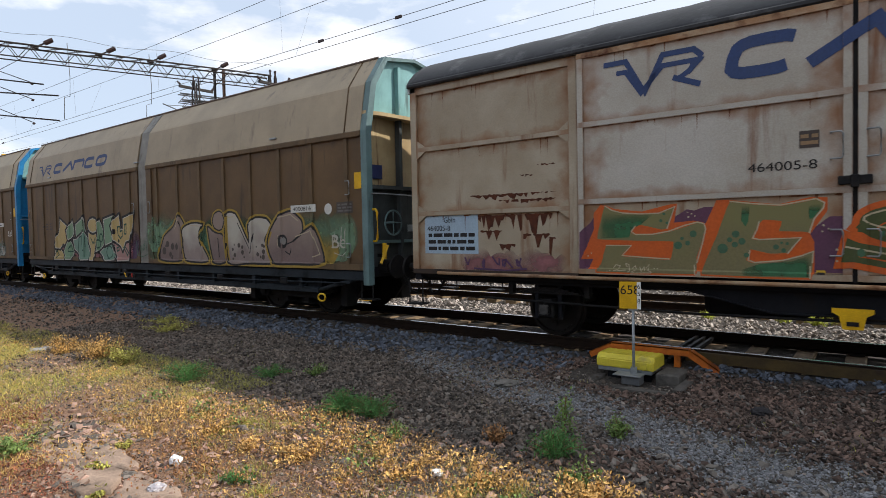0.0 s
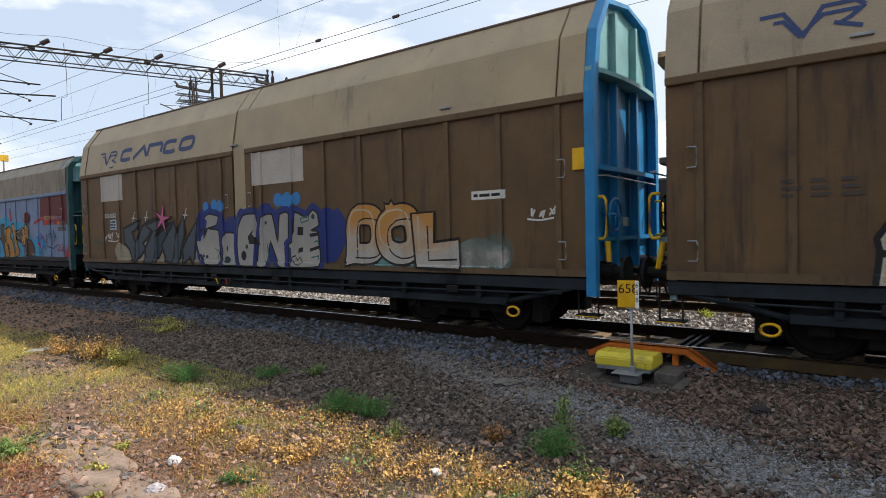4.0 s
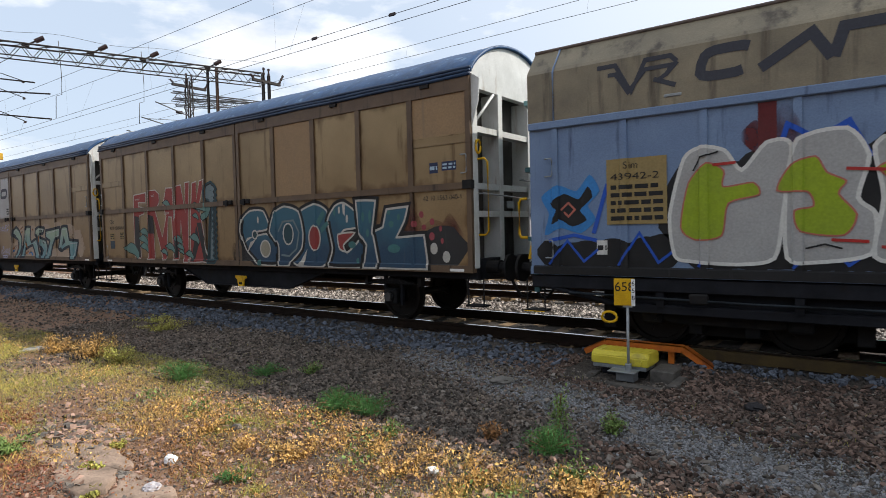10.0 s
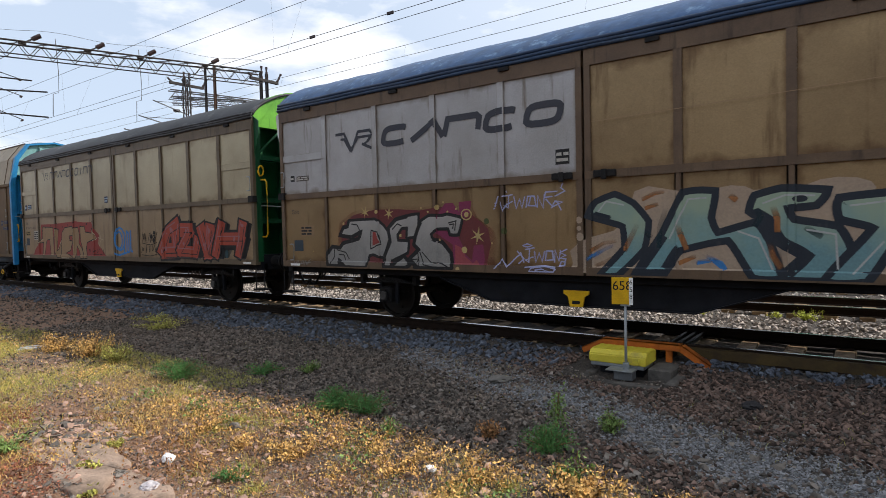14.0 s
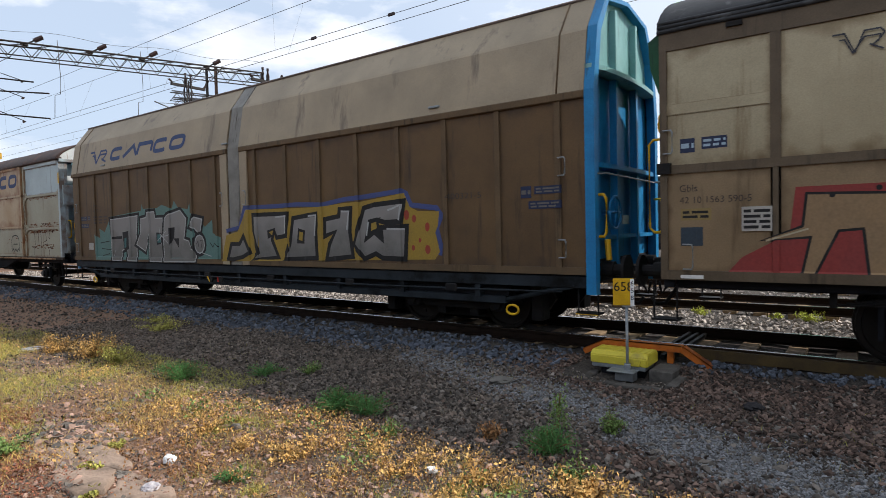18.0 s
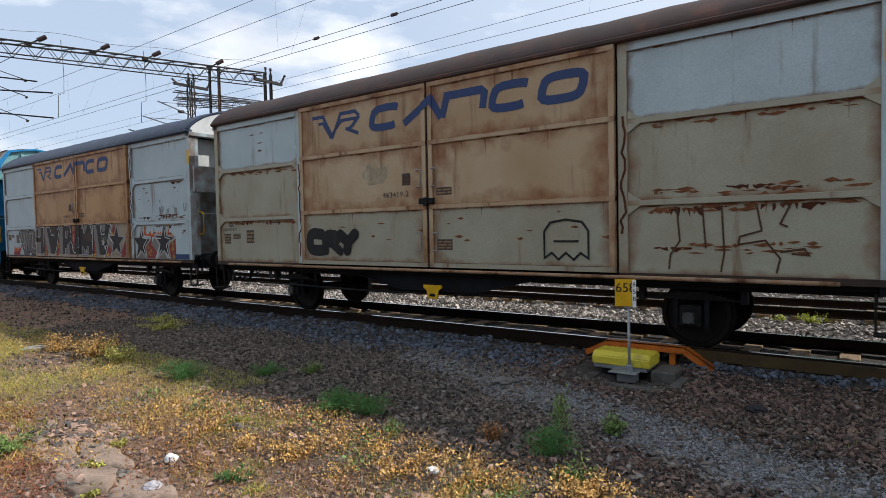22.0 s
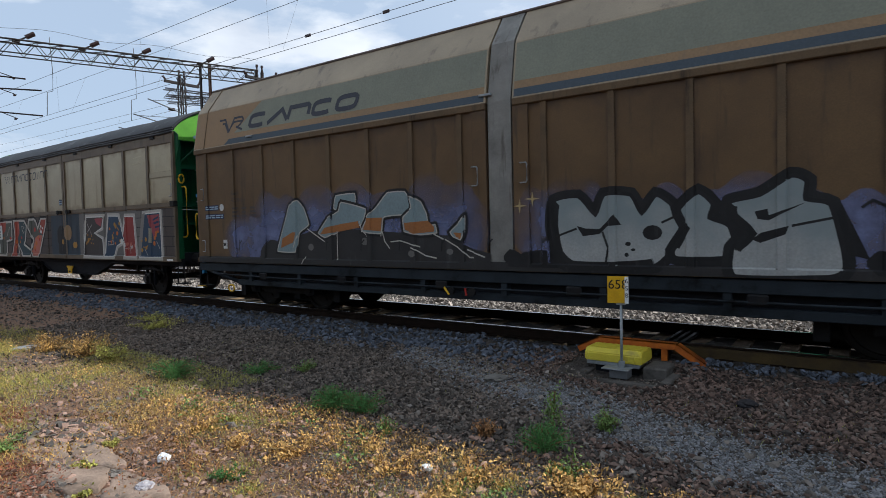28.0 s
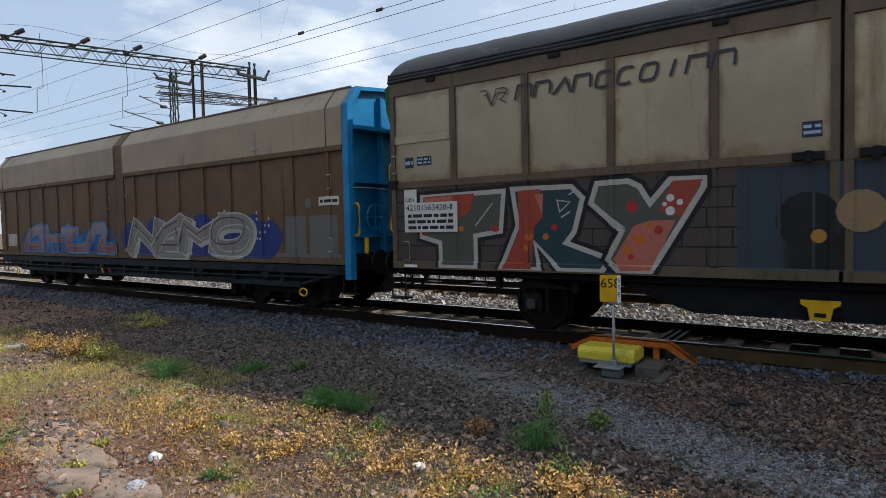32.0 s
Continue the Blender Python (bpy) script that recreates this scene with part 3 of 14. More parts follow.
def make_track(yc, x0, x1, pieces, label):
    root = tagged(new("railway_track"), label, "track", kind="structure")
    root.location = (0, yc, 0)
    for sgn in (-1, 1):
        bm = B()
        prism(bm, [(sgn * 0.797 + y, z) for y, z in RAIL_P], x0, x1)
        part("rail", bm, RAILS, root)
        bx("rail_head", RAILT, root, x0, x1, sgn * 0.797 - 0.03, sgn * 0.797 + 0.03, -0.001, 0.003, label="bright worn rail head")
    bm = B()
    box(bm, -0.125, 0.125, -0.88, 1.3, -0.29, -0.165, bevel=0.012)
    me = finish(bm, "sleeper", WOODS)
    n = 0
    x = pieces[0]
    while x < pieces[1]:
        o = new("sleeper", me)
        o.parent = root
        o.location = (x, RNG.normal(0, 0.015), RNG.normal(0, 0.004))
        o.rotation_euler = (0, 0, RNG.normal(0, 0.01))
        x += 0.61
        n += 1
    return root


def rail_fasteners(root, x0, x1):
    bm = B()
    box(bm, -0.09, 0.09, -0.16, 0.16, -0.17, -0.15, bevel=0.004)
    me = finish(bm, "tie_plate", RAILS)
    x = x0
    while x < x1:
        for sgn in (-1, 1):
            o = new("tie_plate", me)
            o.parent = root
            o.location = (x, sgn * 0.797, 0)
        x += 0.61


main_track = make_track(TRACK, -400, 120, (-40.0, 8.0), "running track with rusty rails on weathered wooden sleepers")
rail_fasteners(main_track, -40.0, 8.0)
for yc in (14.5, 19.2, 24.4):
    make_track(yc, -400, 120, (-16.0, 10.0), "yard track with rusty brown rails")
# switch blade lying along the near rail
bx("switch_blade", mat("ochre_blade", (0.075, 0.048, 0.014), (0.035, 0.022, 0.01), rough=0.7, scale=4, spots=(0.0273, 0.0162, 0.0112), amount=0.4, bump=0.2), main_track, -2.6, 40, -0.93, -0.868, -0.16, -0.02, label="yellowish rusty switch blade")
for i in range(3):
    bx("switch_rod", BLACK, main_track, -2.55 + i * 0.12, -2.5 + i * 0.12, -1.2, 0.8, -0.14, -0.09)
bx("slide_plate", mat("worn_plate", (0.309, 0.27, 0.223), rough=0.5, metal=0.4, scale=6), main_track, -3.0, -2.2, -0.6, -0.25, -0.16, -0.145, label="pale worn steel plate")

# added unseen wall closing the camera's side: blocks low sky light and reflections
back = bx("wall_south", mat("dark_boards", (0.05, 0.05, 0.042), (0.032, 0.034, 0.028), rough=0.9, scale=0.4, bump=0.2), None, -300, 120, -30.4, -30.0, -0.4, 9.5)
tagged(back, "added unseen dark wall that blocks low sky light", "wall", kind="structure")

# ---- wagons ----
HW = 1.48            # half the width of a wagon's side
WAGONS = []          # (thing, place of its lower-x body end, wheelsets)


def shift(t):
    """How far the train has rolled, in metres, from its place at 16 s."""
    u = (t - 16) / 16
    return 86.166 * u - 2.693 * u * u - 1.008 * (u ** 3 - u) + 0.205 * (u ** 4 - u * u)


def wheelset_mesh():
    bm = B()
    n = 28
    for sgn in (-1, 1):
        prof = [(0.70, 0.46), (0.735, 0.46), (0.74, 0.47), (0.72, 0.495), (0.70, 0.49)]
        ring = [(0.685, 0.485), (0.70, 0.495), (0.72, 0.49), (0.73, 0.462), (0.82, 0.455), (0.825, 0.40), (0.785, 0.39), (0.775, 0.16), (0.80, 0.13), (0.80, 0.0)]
        inner = [(0.685, 0.40), (0.745, 0.39), (0.745, 0.16), (0.70, 0.12), (0.70, 0.0)]
        rings = []
        for y, r in inner[::-1] + ring:
            rings.append([bm.verts.new((r * math.cos(k * 2 * math.pi / n), sgn * y, r * math.sin(k * 2 * math.pi / n))) for k in range(n)])
        for a, b in zip(rings, rings[1:]):
            for k in range(n):
                bm.faces.new((a[k], a[(k + 1) % n], b[(k + 1) % n], b[k]))
        for k in range(4):     # paint marks and bolts that show the turning
            a = k * math.pi / 2
            c = Vector((0.27 * math.cos(a), sgn * 0.785, 0.27 * math.sin(a)))
            box(bm, c.x - 0.03, c.x + 0.03, c.y - 0.012, c.y + 0.012, c.z - 0.03, c.z + 0.03)
    tube(bm, [(0, -1.05, 0), (0, 1.05, 0)], 0.075, 12)
    bmesh.ops.remove_doubles(bm, verts=bm.verts[:], dist=1e-5)
    return finish(bm, "wheelset", WHEEL)


WHEELSET = wheelset_mesh()


def axle_box_meshes():
    bm = B()
    box(bm, -0.14, 0.14, -1.16, -0.9, 0.32, 0.62, bevel=0.03)
    tube(bm, [(0, -1.2, 0.46), (0, -1.1, 0.46)], 0.1, 14)
    a = finish(bm, "axle_box", BLACK)
    bm = B()
    for i in range(6):
        w = 0.62 - i * 0.085
        z = 0.7 + i * 0.018
        box(bm, -w, w, -1.08, -0.98, z - 0.008 , z + 0.008)
    for sx in (-1, 1):
        box(bm, sx * 0.66 - 0.04, sx * 0.66 + 0.04, -1.09, -0.97, 0.66, 0.98)
    b = finish(bm, "leaf_spring", BLACK)
    bm = B()
    for sx in (-1, 1):
        box(bm, sx * 0.2 - 0.03, sx * 0.2 + 0.03, -1.06, -1.0, 0.3, 1.0)
    c = finish(bm, "axle_guard", STEEL_D)
    bm = B()
    tube(bm, [(0, -1.225, 0.46), (0, -1.198, 0.46)], 0.078, 14)
    for k in range(4):
        q = math.pi / 4 + k * math.pi / 2
        tube(bm, [(0.088 * math.cos(q), -1.215, 0.46 + 0.088 * math.sin(q)), (0.088 * math.cos(q), -1.19, 0.46 + 0.088 * math.sin(q))], 0.014, 6)
    d = finish(bm, "box_cover", mat("worn_cover", (0.07, 0.068, 0.066), (0.035, 0.033, 0.032), rough=0.5, scale=8, bump=0.15))
    return a, b, c, d


AXLE = axle_box_meshes()


def shared(name, me, parent, m=None):
    o = new(name, me)
    o.parent = parent
    if m is not None:
        o.matrix_basis = m
    return o


def running_gear(root, axles):
    sets = []
    for x in axles:
        w = shared("wheelset", WHEELSET, root, pose(x, 0, 0.46))
        sets.append((w, x))
        for sgn in (1, -1):
            m = pose(x, 0, 0, 0, 0, 0) if sgn == 1 else pose(x, 0, 0, 0, 0, 180)
            for me, nm in zip(AXLE, ("axle_box", "leaf_spring", "axle_guard", "box_cover")):
                shared(nm, me, root, m)
    return sets


def buffers(root, length, z=1.05, x0=0.0, step=None):
    for x, d in ((x0, -1), (length, 1)):
        for sgn in (-1, 1):
            bm = B()
            tube(bm, [(x - d * 0.1, sgn * 0.97, z), (x + d * 0.24, sgn * 0.97, z)], 0.125, 14)
            tube(bm, [(x + d * 0.24, sgn * 0.97, z), (x + d * 0.4, sgn * 0.97, z)], 0.085, 12)
            tube(bm, [(x + d * 0.395, sgn * 0.97, z), (x + d * 0.43, sgn * 0.97, z), (x + d * 0.44, sgn * 0.97, z)], 0.225, 18)
            part("buffer", bm, BLACK, root, smooth=False)
        bx("headstock", STEEL_D, root, min(x, x - d * 0.14), max(x, x - d * 0.14), -1.35, 1.35, 0.86, 1.2, bevel=0.01)
        bm = B()
        tube(bm, [(x, 0, 1.0), (x + d * 0.28, 0, 1.0), (x + d * 0.36, 0, 1.06)], 0.045, 8)
        tube(bm, [(x + d * 0.3, 0, 0.98), (x + d * 0.33, 0.02, 0.75), (x + d * 0.42, 0, 0.62), (x + d * 0.46, 0, 0.8)], 0.025, 6)
        part("coupling_hook", bm, BLACK, root, smooth=True)
        pts = [(x + d * 0.02, -0.35, 0.92), (x + d * 0.12, -0.36, 0.72), (x + d * 0.26, -0.37, 0.52), (x + d * 0.4, -0.37, 0.5), (x + d * 0.46, -0.37, 0.6)]
        tb("brake_hose", BLACK, root, pts, 0.028)
        for sgn in (-1, 1):
            bm = B()
            box(bm, x - d * 0.02 - 0.17, x - d * 0.02 + 0.17, sgn * 1.3 - 0.12, sgn * 1.3 + 0.12, 0.42, 0.445)
            for sx in (-0.15, 0.15):
                tube(bm, [(x - d * 0.02 + sx, sgn * 1.36, 0.43), (x - d * 0.02 + sx, sgn * 1.36, 0.9)], 0.014, 6)
            part("foot_step", bm, BLACK, root)
            if step:
                bx("step_edge", step, root, x - d * 0.02 - 0.17, x - d * 0.02 + 0.17, sgn * 1.425 - 0.006, sgn * 1.425 + 0.006, 0.42, 0.432, label="worn yellow step edge")


def end_loop(root, x, d, y, z0, z1, reach=0.2, r=0.018):
    tb("grab_rail", YELLOW, root, [(x - d * 0.02, y, z1), (x + d * reach * 0.7, y, z1), (x + d * reach, y, z1 - 0.06), (x + d * reach, y, z0 + 0.06), (x + d * reach * 0.7, y, z0), (x - d * 0.02, y, z0)], r, label="yellow grab rail")


def hand_grip(root, u, z, h=0.3, y=-HW, mt=None):
    tb("door_handle", mt or GALV, root, [(u - 0.06, y + 0.02, z), (u - 0.06, y - 0.04, z), (u + 0.045, y - 0.05, z), (u + 0.06, y - 0.05, z + 0.03), (u + 0.06, y - 0.05, z + h - 0.03), (u + 0.045, y - 0.05, z + h), (u - 0.06, y - 0.04, z + h), (u - 0.06, y + 0.02, z + h)], 0.011, 6)


def arc(n, y1, z1, top, flat=1.0):
    """Half of an arched roof line from the eave (-y1, z1) up over the middle and down."""
    pts = []
    for i in range(n + 1):
        a = math.pi * i / n
        pts.append((-y1 * math.copysign(abs(math.cos(a)) ** flat, math.cos(a)), z1 + (top - z1) * math.sin(a) ** 1.55))
    return pts


def wavy_roof(name, root, L, y1, z1, top, material, waves=0.02, seed=1, label="", x0=0.0):
    prof = arc(18, y1, z1, top)
    nx = 96
    r = random.Random(seed)
    ph = [r.uniform(0, 6) for _ in range(4)]
    bm = B()
    rows = []
    for i in range(nx + 1):
        x = x0 - 0.03 + (L - x0 + 0.06) * i / nx
        row = []
        for k, (y, z) in enumerate(prof):
            lift = math.sin(math.pi * k / (len(prof) - 1)) ** 0.5
            w = waves * lift * (math.sin(x * 1.7 + ph[0]) + 0.7 * math.sin(x * 4.1 + ph[1] + k * 0.3) + 0.5 * math.sin(x * 0.6 + ph[2]) + 0.4 * math.sin(x * 9 + k * 0.9) + 1.3 * noise.noise(Vector((x * 2.2, y * 2.6, seed))) + 0.8 * noise.noise(Vector((x * 5.5, y * 5.0, seed + 3))))
            row.append(bm.verts.new((x, y, z + w)))
        rows.append(row)
    for a, b in zip(rows, rows[1:]):
        for k in range(len(prof) - 1):
            bm.faces.new((a[k], a[k + 1], b[k + 1], b[k]))
    low = [[bm.verts.new((v.co.x, v.co.y * 0.985, v.co.z - 0.05)) for v in row] for row in rows]
    for a, b in zip(low, low[1:]):
        for k in range(len(prof) - 1):
            bm.faces.new((a[k], b[k], b[k + 1], a[k + 1]))
    for rr, ll in ((rows[0], low[0]), (rows[-1], low[-1])):
        for k in range(len(prof) - 1):
            bm.faces.new((rr[k], rr[k + 1], ll[k + 1], ll[k]))
    for k in (0, len(prof) - 1):
        for i in range(nx):
            bm.faces.new((rows[i][k], rows[i + 1][k], low[i + 1][k], low[i][k]))
    return part(name, bm, material, root, label, smooth=True)


def gable(root, x0, x1, y1, z0, z1, top, material, label=""):
    prof = [(-y1, z0)] + arc(18, y1, z1, top) + [(y1, z0)]
    bm = B()
    prism(bm, prof, x0, x1)
    return part("gable", bm, material, root, label)


class Side:
    """Where paint lies on a wagon's near side: proud on the ribs, set back on the panels between them."""

    def __init__(self, root, ribs, y_rib, y_panel, rails=()):
        self.root, self.ribs, self.y_rib, self.y_panel, self.rails = root, ribs, y_rib, y_panel, rails
        self.sill = 1.005 if root.name.startswith("freight_wagon") else None

    def y(self, u, z):
        for a, b in self.ribs:
            if a - 1e-4 <= u <= b + 1e-4:
                return self.y_rib
        for a, b in self.rails:
            if a - 1e-4 <= z <= b + 1e-4:
                return self.y_rib
        return self.y_panel

    def lay(self, bm, name, materials, label=""):
        """Takes a flat drawing (x along, y minus the layer's lift, z up) and presses it on the side."""
        if self.sill and min(v.co.z for v in bm.verts) < self.sill:      # paint ends at the lower edge of the sheet
            bmesh.ops.bisect_plane(bm, geom=bm.verts[:] + bm.edges[:] + bm.faces[:], dist=1e-6, plane_co=(0, 0, self.sill), plane_no=(0, 0, 1), clear_inner=True)
        us = [v.co.x for v in bm.verts]
        zs = [v.co.z for v in bm.verts]
        lo, hi, zl, zh = min(us), max(us), min(zs), max(zs)
        for a, b in self.ribs:
            for c in (a - 0.02, a, b, b + 0.02):
                if lo < c < hi:
                    bmesh.ops.bisect_plane(bm, geom=bm.verts[:] + bm.edges[:] + bm.faces[:], dist=1e-6, plane_co=(c, 0, 0), plane_no=(1, 0, 0))
        for a, b in self.rails:
            for c in (a - 0.02, a, b, b + 0.02):
                if zl < c < zh:
                    bmesh.ops.bisect_plane(bm, geom=bm.verts[:] + bm.edges[:] + bm.faces[:], dist=1e-6, plane_co=(0, 0, c), plane_no=(0, 0, 1))
        for v in bm.verts:
            v.co.y += self.y(v.co.x, v.co.z)
        me = bpy.data.meshes.new(name)
        for f in bm.faces:
            if f.normal.y > 0:
                f.normal_flip()
        bm.normal_update()
        for f in bm.faces:
            if f.normal.y > 0:
                f.normal_flip()
        bm.to_mesh(me)
        bm.free()
        for m in materials:
            me.materials.append(m)
        ob = new(name, me)
        ob.parent = self.root
        if label:
            ob["label"] = label
        return ob


def hinge_latch(root, u, z, y=-HW):
    bm = B()
    box(bm, u - 0.16, u + 0.16, y - 0.05, y + 0.01, z - 0.05, z + 0.05, bevel=0.01)
    box(bm, u - 0.04, u + 0.04, y - 0.075, y - 0.05, z - 0.085, z + 0.06, bevel=0.008)
    part("door_latch", bm, BLACK, root)


def fish_belly(root, a, b, c, d, z):
    """Deep web plates under the long sills, tapering up at both ends, each with a bottom flange."""
    for sgn in (-1, 1):
        bm = B()
        P = [(a, 0.9), (b, z), (c, z), (d, 0.9)]
        f, g = V3(bm, [(u, sgn * 1.19, q) for u, q in P]), V3(bm, [(u, sgn * 1.17, q) for u, q in P])
        bm.faces.new(f)
        bm.faces.new(g[::-1])
        for i in range(4):
            bm.faces.new((f[i], g[i], g[(i + 1) % 4], f[(i + 1) % 4]))
        web = part("side_web", bm, STEEL_D, root, "deep fish-bellied web plate")
        bm = B()
        for (u0, z0), (u1, z1) in zip(P, P[1:]):
            lo, hi = V3(bm, [(u0, sgn * 1.12, z0 - 0.012), (u1, sgn * 1.12, z1 - 0.012), (u1, sgn * 1.25, z1 - 0.012), (u0, sgn * 1.25, z0 - 0.012)]), V3(bm, [(u0, sgn * 1.12, z0 + 0.004), (u1, sgn * 1.12, z1 + 0.004), (u1, sgn * 1.25, z1 + 0.004), (u0, sgn * 1.25, z0 + 0.004)])
            bm.faces.new(lo[::-1])
            bm.faces.new(hi)
            for i in range(4):
                bm.faces.new((lo[i], lo[(i + 1) % 4], hi[(i + 1) % 4], hi[i]))
        part("web_flange", bm, STEEL_D, root)


def brake_lever(root, u, z=0.62, y=-1.32):
    """The yellow brake pull under the side: a hanging bow."""
    bm = B()
    prof = [(-0.2, 0.12), (0.2, 0.12), (0.2, 0.07), (0.13, 0.03), (0.1, -0.12), (-0.1, -0.12), (-0.13, 0.03), (-0.2, 0.07)]
    a, b = V3(bm, [(u + x, y, z + q) for x, q in prof]), V3(bm, [(u + x, y + 0.03, z + q) for x, q in prof])
    n = len(prof)
    bm.faces.new(a)
    bm.faces.new(b[::-1])
    for i in range(n):
        bm.faces.new((a[i], b[i], b[(i + 1) % n], a[(i + 1) % n]))
    o = part("brake_pull", bm, YELLOW, root, "yellow brake pull bow")
    bx("brake_pull_slot", BLACK, root, u - 0.06, u + 0.06, y - 0.004, y - 0.001, z - 0.08, z - 0.03)
    return o


def tow_eye(root, u, z=0.55, y=-1.42):
    tb("tow_eye", YELLOW, root, [(u + 0.11 * math.cos(a), y, z + 0.075 * math.sin(a)) for a in [k * math.pi / 6 for k in range(12)]], 0.02, 6, True, "yellow towing eye")


def start_wagon(label, left):
    root = tagged(new("freight_wagon"), label, "freight wagon", "wagons of the goods train")
    root.location = (left, TRACK, 0)
    return root


def flank(root, L, z0, z1, tris, x0=0.0):
    """Long sills and trusses under a wagon's floor."""
    bx("floor_frame", STEEL_D, root, x0 + 0.05, L - 0.05, -1.15, 1.15, 0.84, 1.02)
    for sgn in (-1, 1):
        y0, y1 = sorted((sgn * 1.15, sgn * 1.27))
        bx("sole_bar", tris, root, x0, L, y0, y1, z0, z1, bevel=0.01)


ROLLB = mat("navy_roll", (0.016, 0.04, 0.09), (0.009, 0.02, 0.045), rough=0.45, scale=2, spots=(0.06, 0.1, 0.16), amount=0.2, bump=0.2, grain=14)


def gbls(label, left, L, up, lo, fr, tarp, end_top, end, lift_rib=0.03, half2=None, lo_left=None, logo_left=None):
    """Two-axle covered wagon with two sliding side walls of five bays each, under an arched tarpaulin roof."""
    root = start_wagon(label, left)
    bx("body_core", BLACK, root, 0.42, L - 0.42, -1.375, 1.375, 1.02, 4.1)
    flank(root, L, 0.86, 1.0, STEEL_D)
    mid = L * 0.511
    ribs = []
    yo, yi = HW, HW - lift_rib
    for sgn in (-1, 1):
        def pan(name, m, a, b, z0, z1, yy0, yy1, bev=0.0, lab=""):
            y0, y1 = sorted((sgn * yy0, sgn * yy1))
            return bx(name, m, root, a, b, y0, y1, z0, z1, bevel=bev, label=lab)
        for h, (a, b) in enumerate(((0.0, mid - 0.02), (mid + 0.02, L))):
            upm = (half2 if (half2 and h == 0) else up)
            lom = lo
            pan("bottom_rail", fr, a, b, 0.98, 1.1, 1.36, yo)
            pan("middle_rail", fr, a, b, 2.36, 2.47, 1.36, yo + 0.004)
            pan("top_rail", fr, a, b, 3.95, 4.2, 1.36, yo)
            pan("edge_post", fr, a, a + 0.09, 1.1, 3.95, 1.36, yo - 0.002)
            pan("edge_post", fr, b - 0.09, b, 1.1, 3.95, 1.36, yo - 0.002)
            w = (b - a) / 5
            for k in range(5):
                pa, pb = a + k * w + (0.09 if k == 0 else 0.055), a + (k + 1) * w - (0.09 if k == 4 else 0.055)
                pan("side_panel", lom, pa, pb, 1.1, 2.36, 1.38, yi)
                pan("side_panel", upm, pa, pb, 2.47, 3.95, 1.38, yi)
                if k < 4:
                    c = a + (k + 1) * w
                    pan("rib", upm if (half2 and h == 0) else fr, c - 0.055, c + 0.055, 2.47, 3.95, 1.36, yo - 0.002)
                    pan("rib", fr, c - 0.03, c + 0.03, 1.1, 2.36, 1.36, yo - 0.006)
                    if sgn < 0:
                        ribs.append((c - 0.03, c + 0.03))
            oa, ob = (a, a + w) if h == 0 else (b - w, b)
            pan("stiffener", upm, oa + 0.09, ob - 0.055, 3.12, 3.26, 1.38, yi + 0.022)
        y0, y1 = sorted((sgn * 1.3, sgn * 1.40))
        for i in range(6):
            u = 0.9 + i * (L - 1.8) / 5
            bx("roof_catch", BLACK, root, u - 0.09, u + 0.09, *sorted((sgn * 1.47, sgn * 1.515)), 4.1, 4.16)
    wavy_roof("roof", root, L, 1.46, 4.29, 4.93, tarp, 0.006, seed=int(abs(left) * 10), label="draped tarpaulin roof")
    for sgn in (-1, 1):
        for k, z in enumerate((4.2, 4.255, 4.31)):
            tb("roof_roll", ROLLB if tarp is TARPB else tarp, root, [(x, sgn * (1.485 - k * 0.012), z + 0.006 * math.sin(x * 3 + k)) for x in np.linspace(-0.02, L + 0.02, 24)], 0.032, 6)
    for x, d in ((0, -1), (L, 1)):
        a, b = sorted((x - d * 0.4, x - d * 0.36))
        # white-ended wagons get a darker grey wall behind their posts
        bx("end_wall", GREYD if end is WHITEP else end, root, a, b, -1.376, 1.376, 1.05, 4.15, label="recessed end wall")
        a, b = sorted((x - d * 0.02, x - d * 0.16))
        gable(root, a, b, 1.44, 4.02, 4.27, 4.95, end_top, "arched end gable sheet")
        for y in (-1.37, -0.56, 0.5, 1.29):
            bx("end_post", end, root, *sorted((x, x - d * 0.36)), y, y + 0.06, 1.05, 4.02, bevel=0.008)
            bx("post_flange", end, root, *sorted((x + d * 0.012, x)), y - 0.04, y + 0.1, 1.05, 4.02, bevel=0.004)
        for z in (1.9, 2.36, 3.3):
            bx("end_beam", end, root, *sorted((x - d * 0.01, x - d * 0.2)), -1.37, 1.37, z, z + 0.1)
        for sgn in (-1, 1):              # side sheets that stand out past the end
            bm = B()
            y = sgn * 1.4
            P = [(x - d * 0.02, 4.24), (x + d * 0.16, 4.12), (x + d * 0.13, 3.75), (x - d * 0.02, 3.3)]
            f, g = V3(bm, [(a, y, z) for a, z in P]), V3(bm, [(a, y + sgn * 0.02, z) for a, z in P])
            bm.faces.new(f)
            bm.faces.new(g)
            for i in range(4):
                bm.faces.new((f[i], f[(i + 1) % 4], g[(i + 1) % 4], g[i]))
            part("corner_sheet", bm, end, root)
        for y in (-0.98, 0.98):
            tb("end_brace", end, root, [(x - d * 0.03, y - 0.36, 3.4), (x - d * 0.03, y + 0.3, 4.0)], 0.025, 6)
        for sgn in (-1, 1):
            end_loop(root, x, d, sgn * 1.28, 1.6, 2.85)
            tb("lift_eye", YELLOW, root, [(x + d * 0.04, sgn * 1.3 + 0.07 * math.cos(q), 3.05 + 0.11 * math.sin(q)) for q in [k * math.pi / 5 for k in range(10)]], 0.02, 6, True, "yellow lifting eye")
            bx("corner_lock", BLACK, root, *sorted((x + d * 0.03, x - d * 0.14)), *sorted((sgn * 1.42, sgn * 1.53)), 2.36, 2.5)
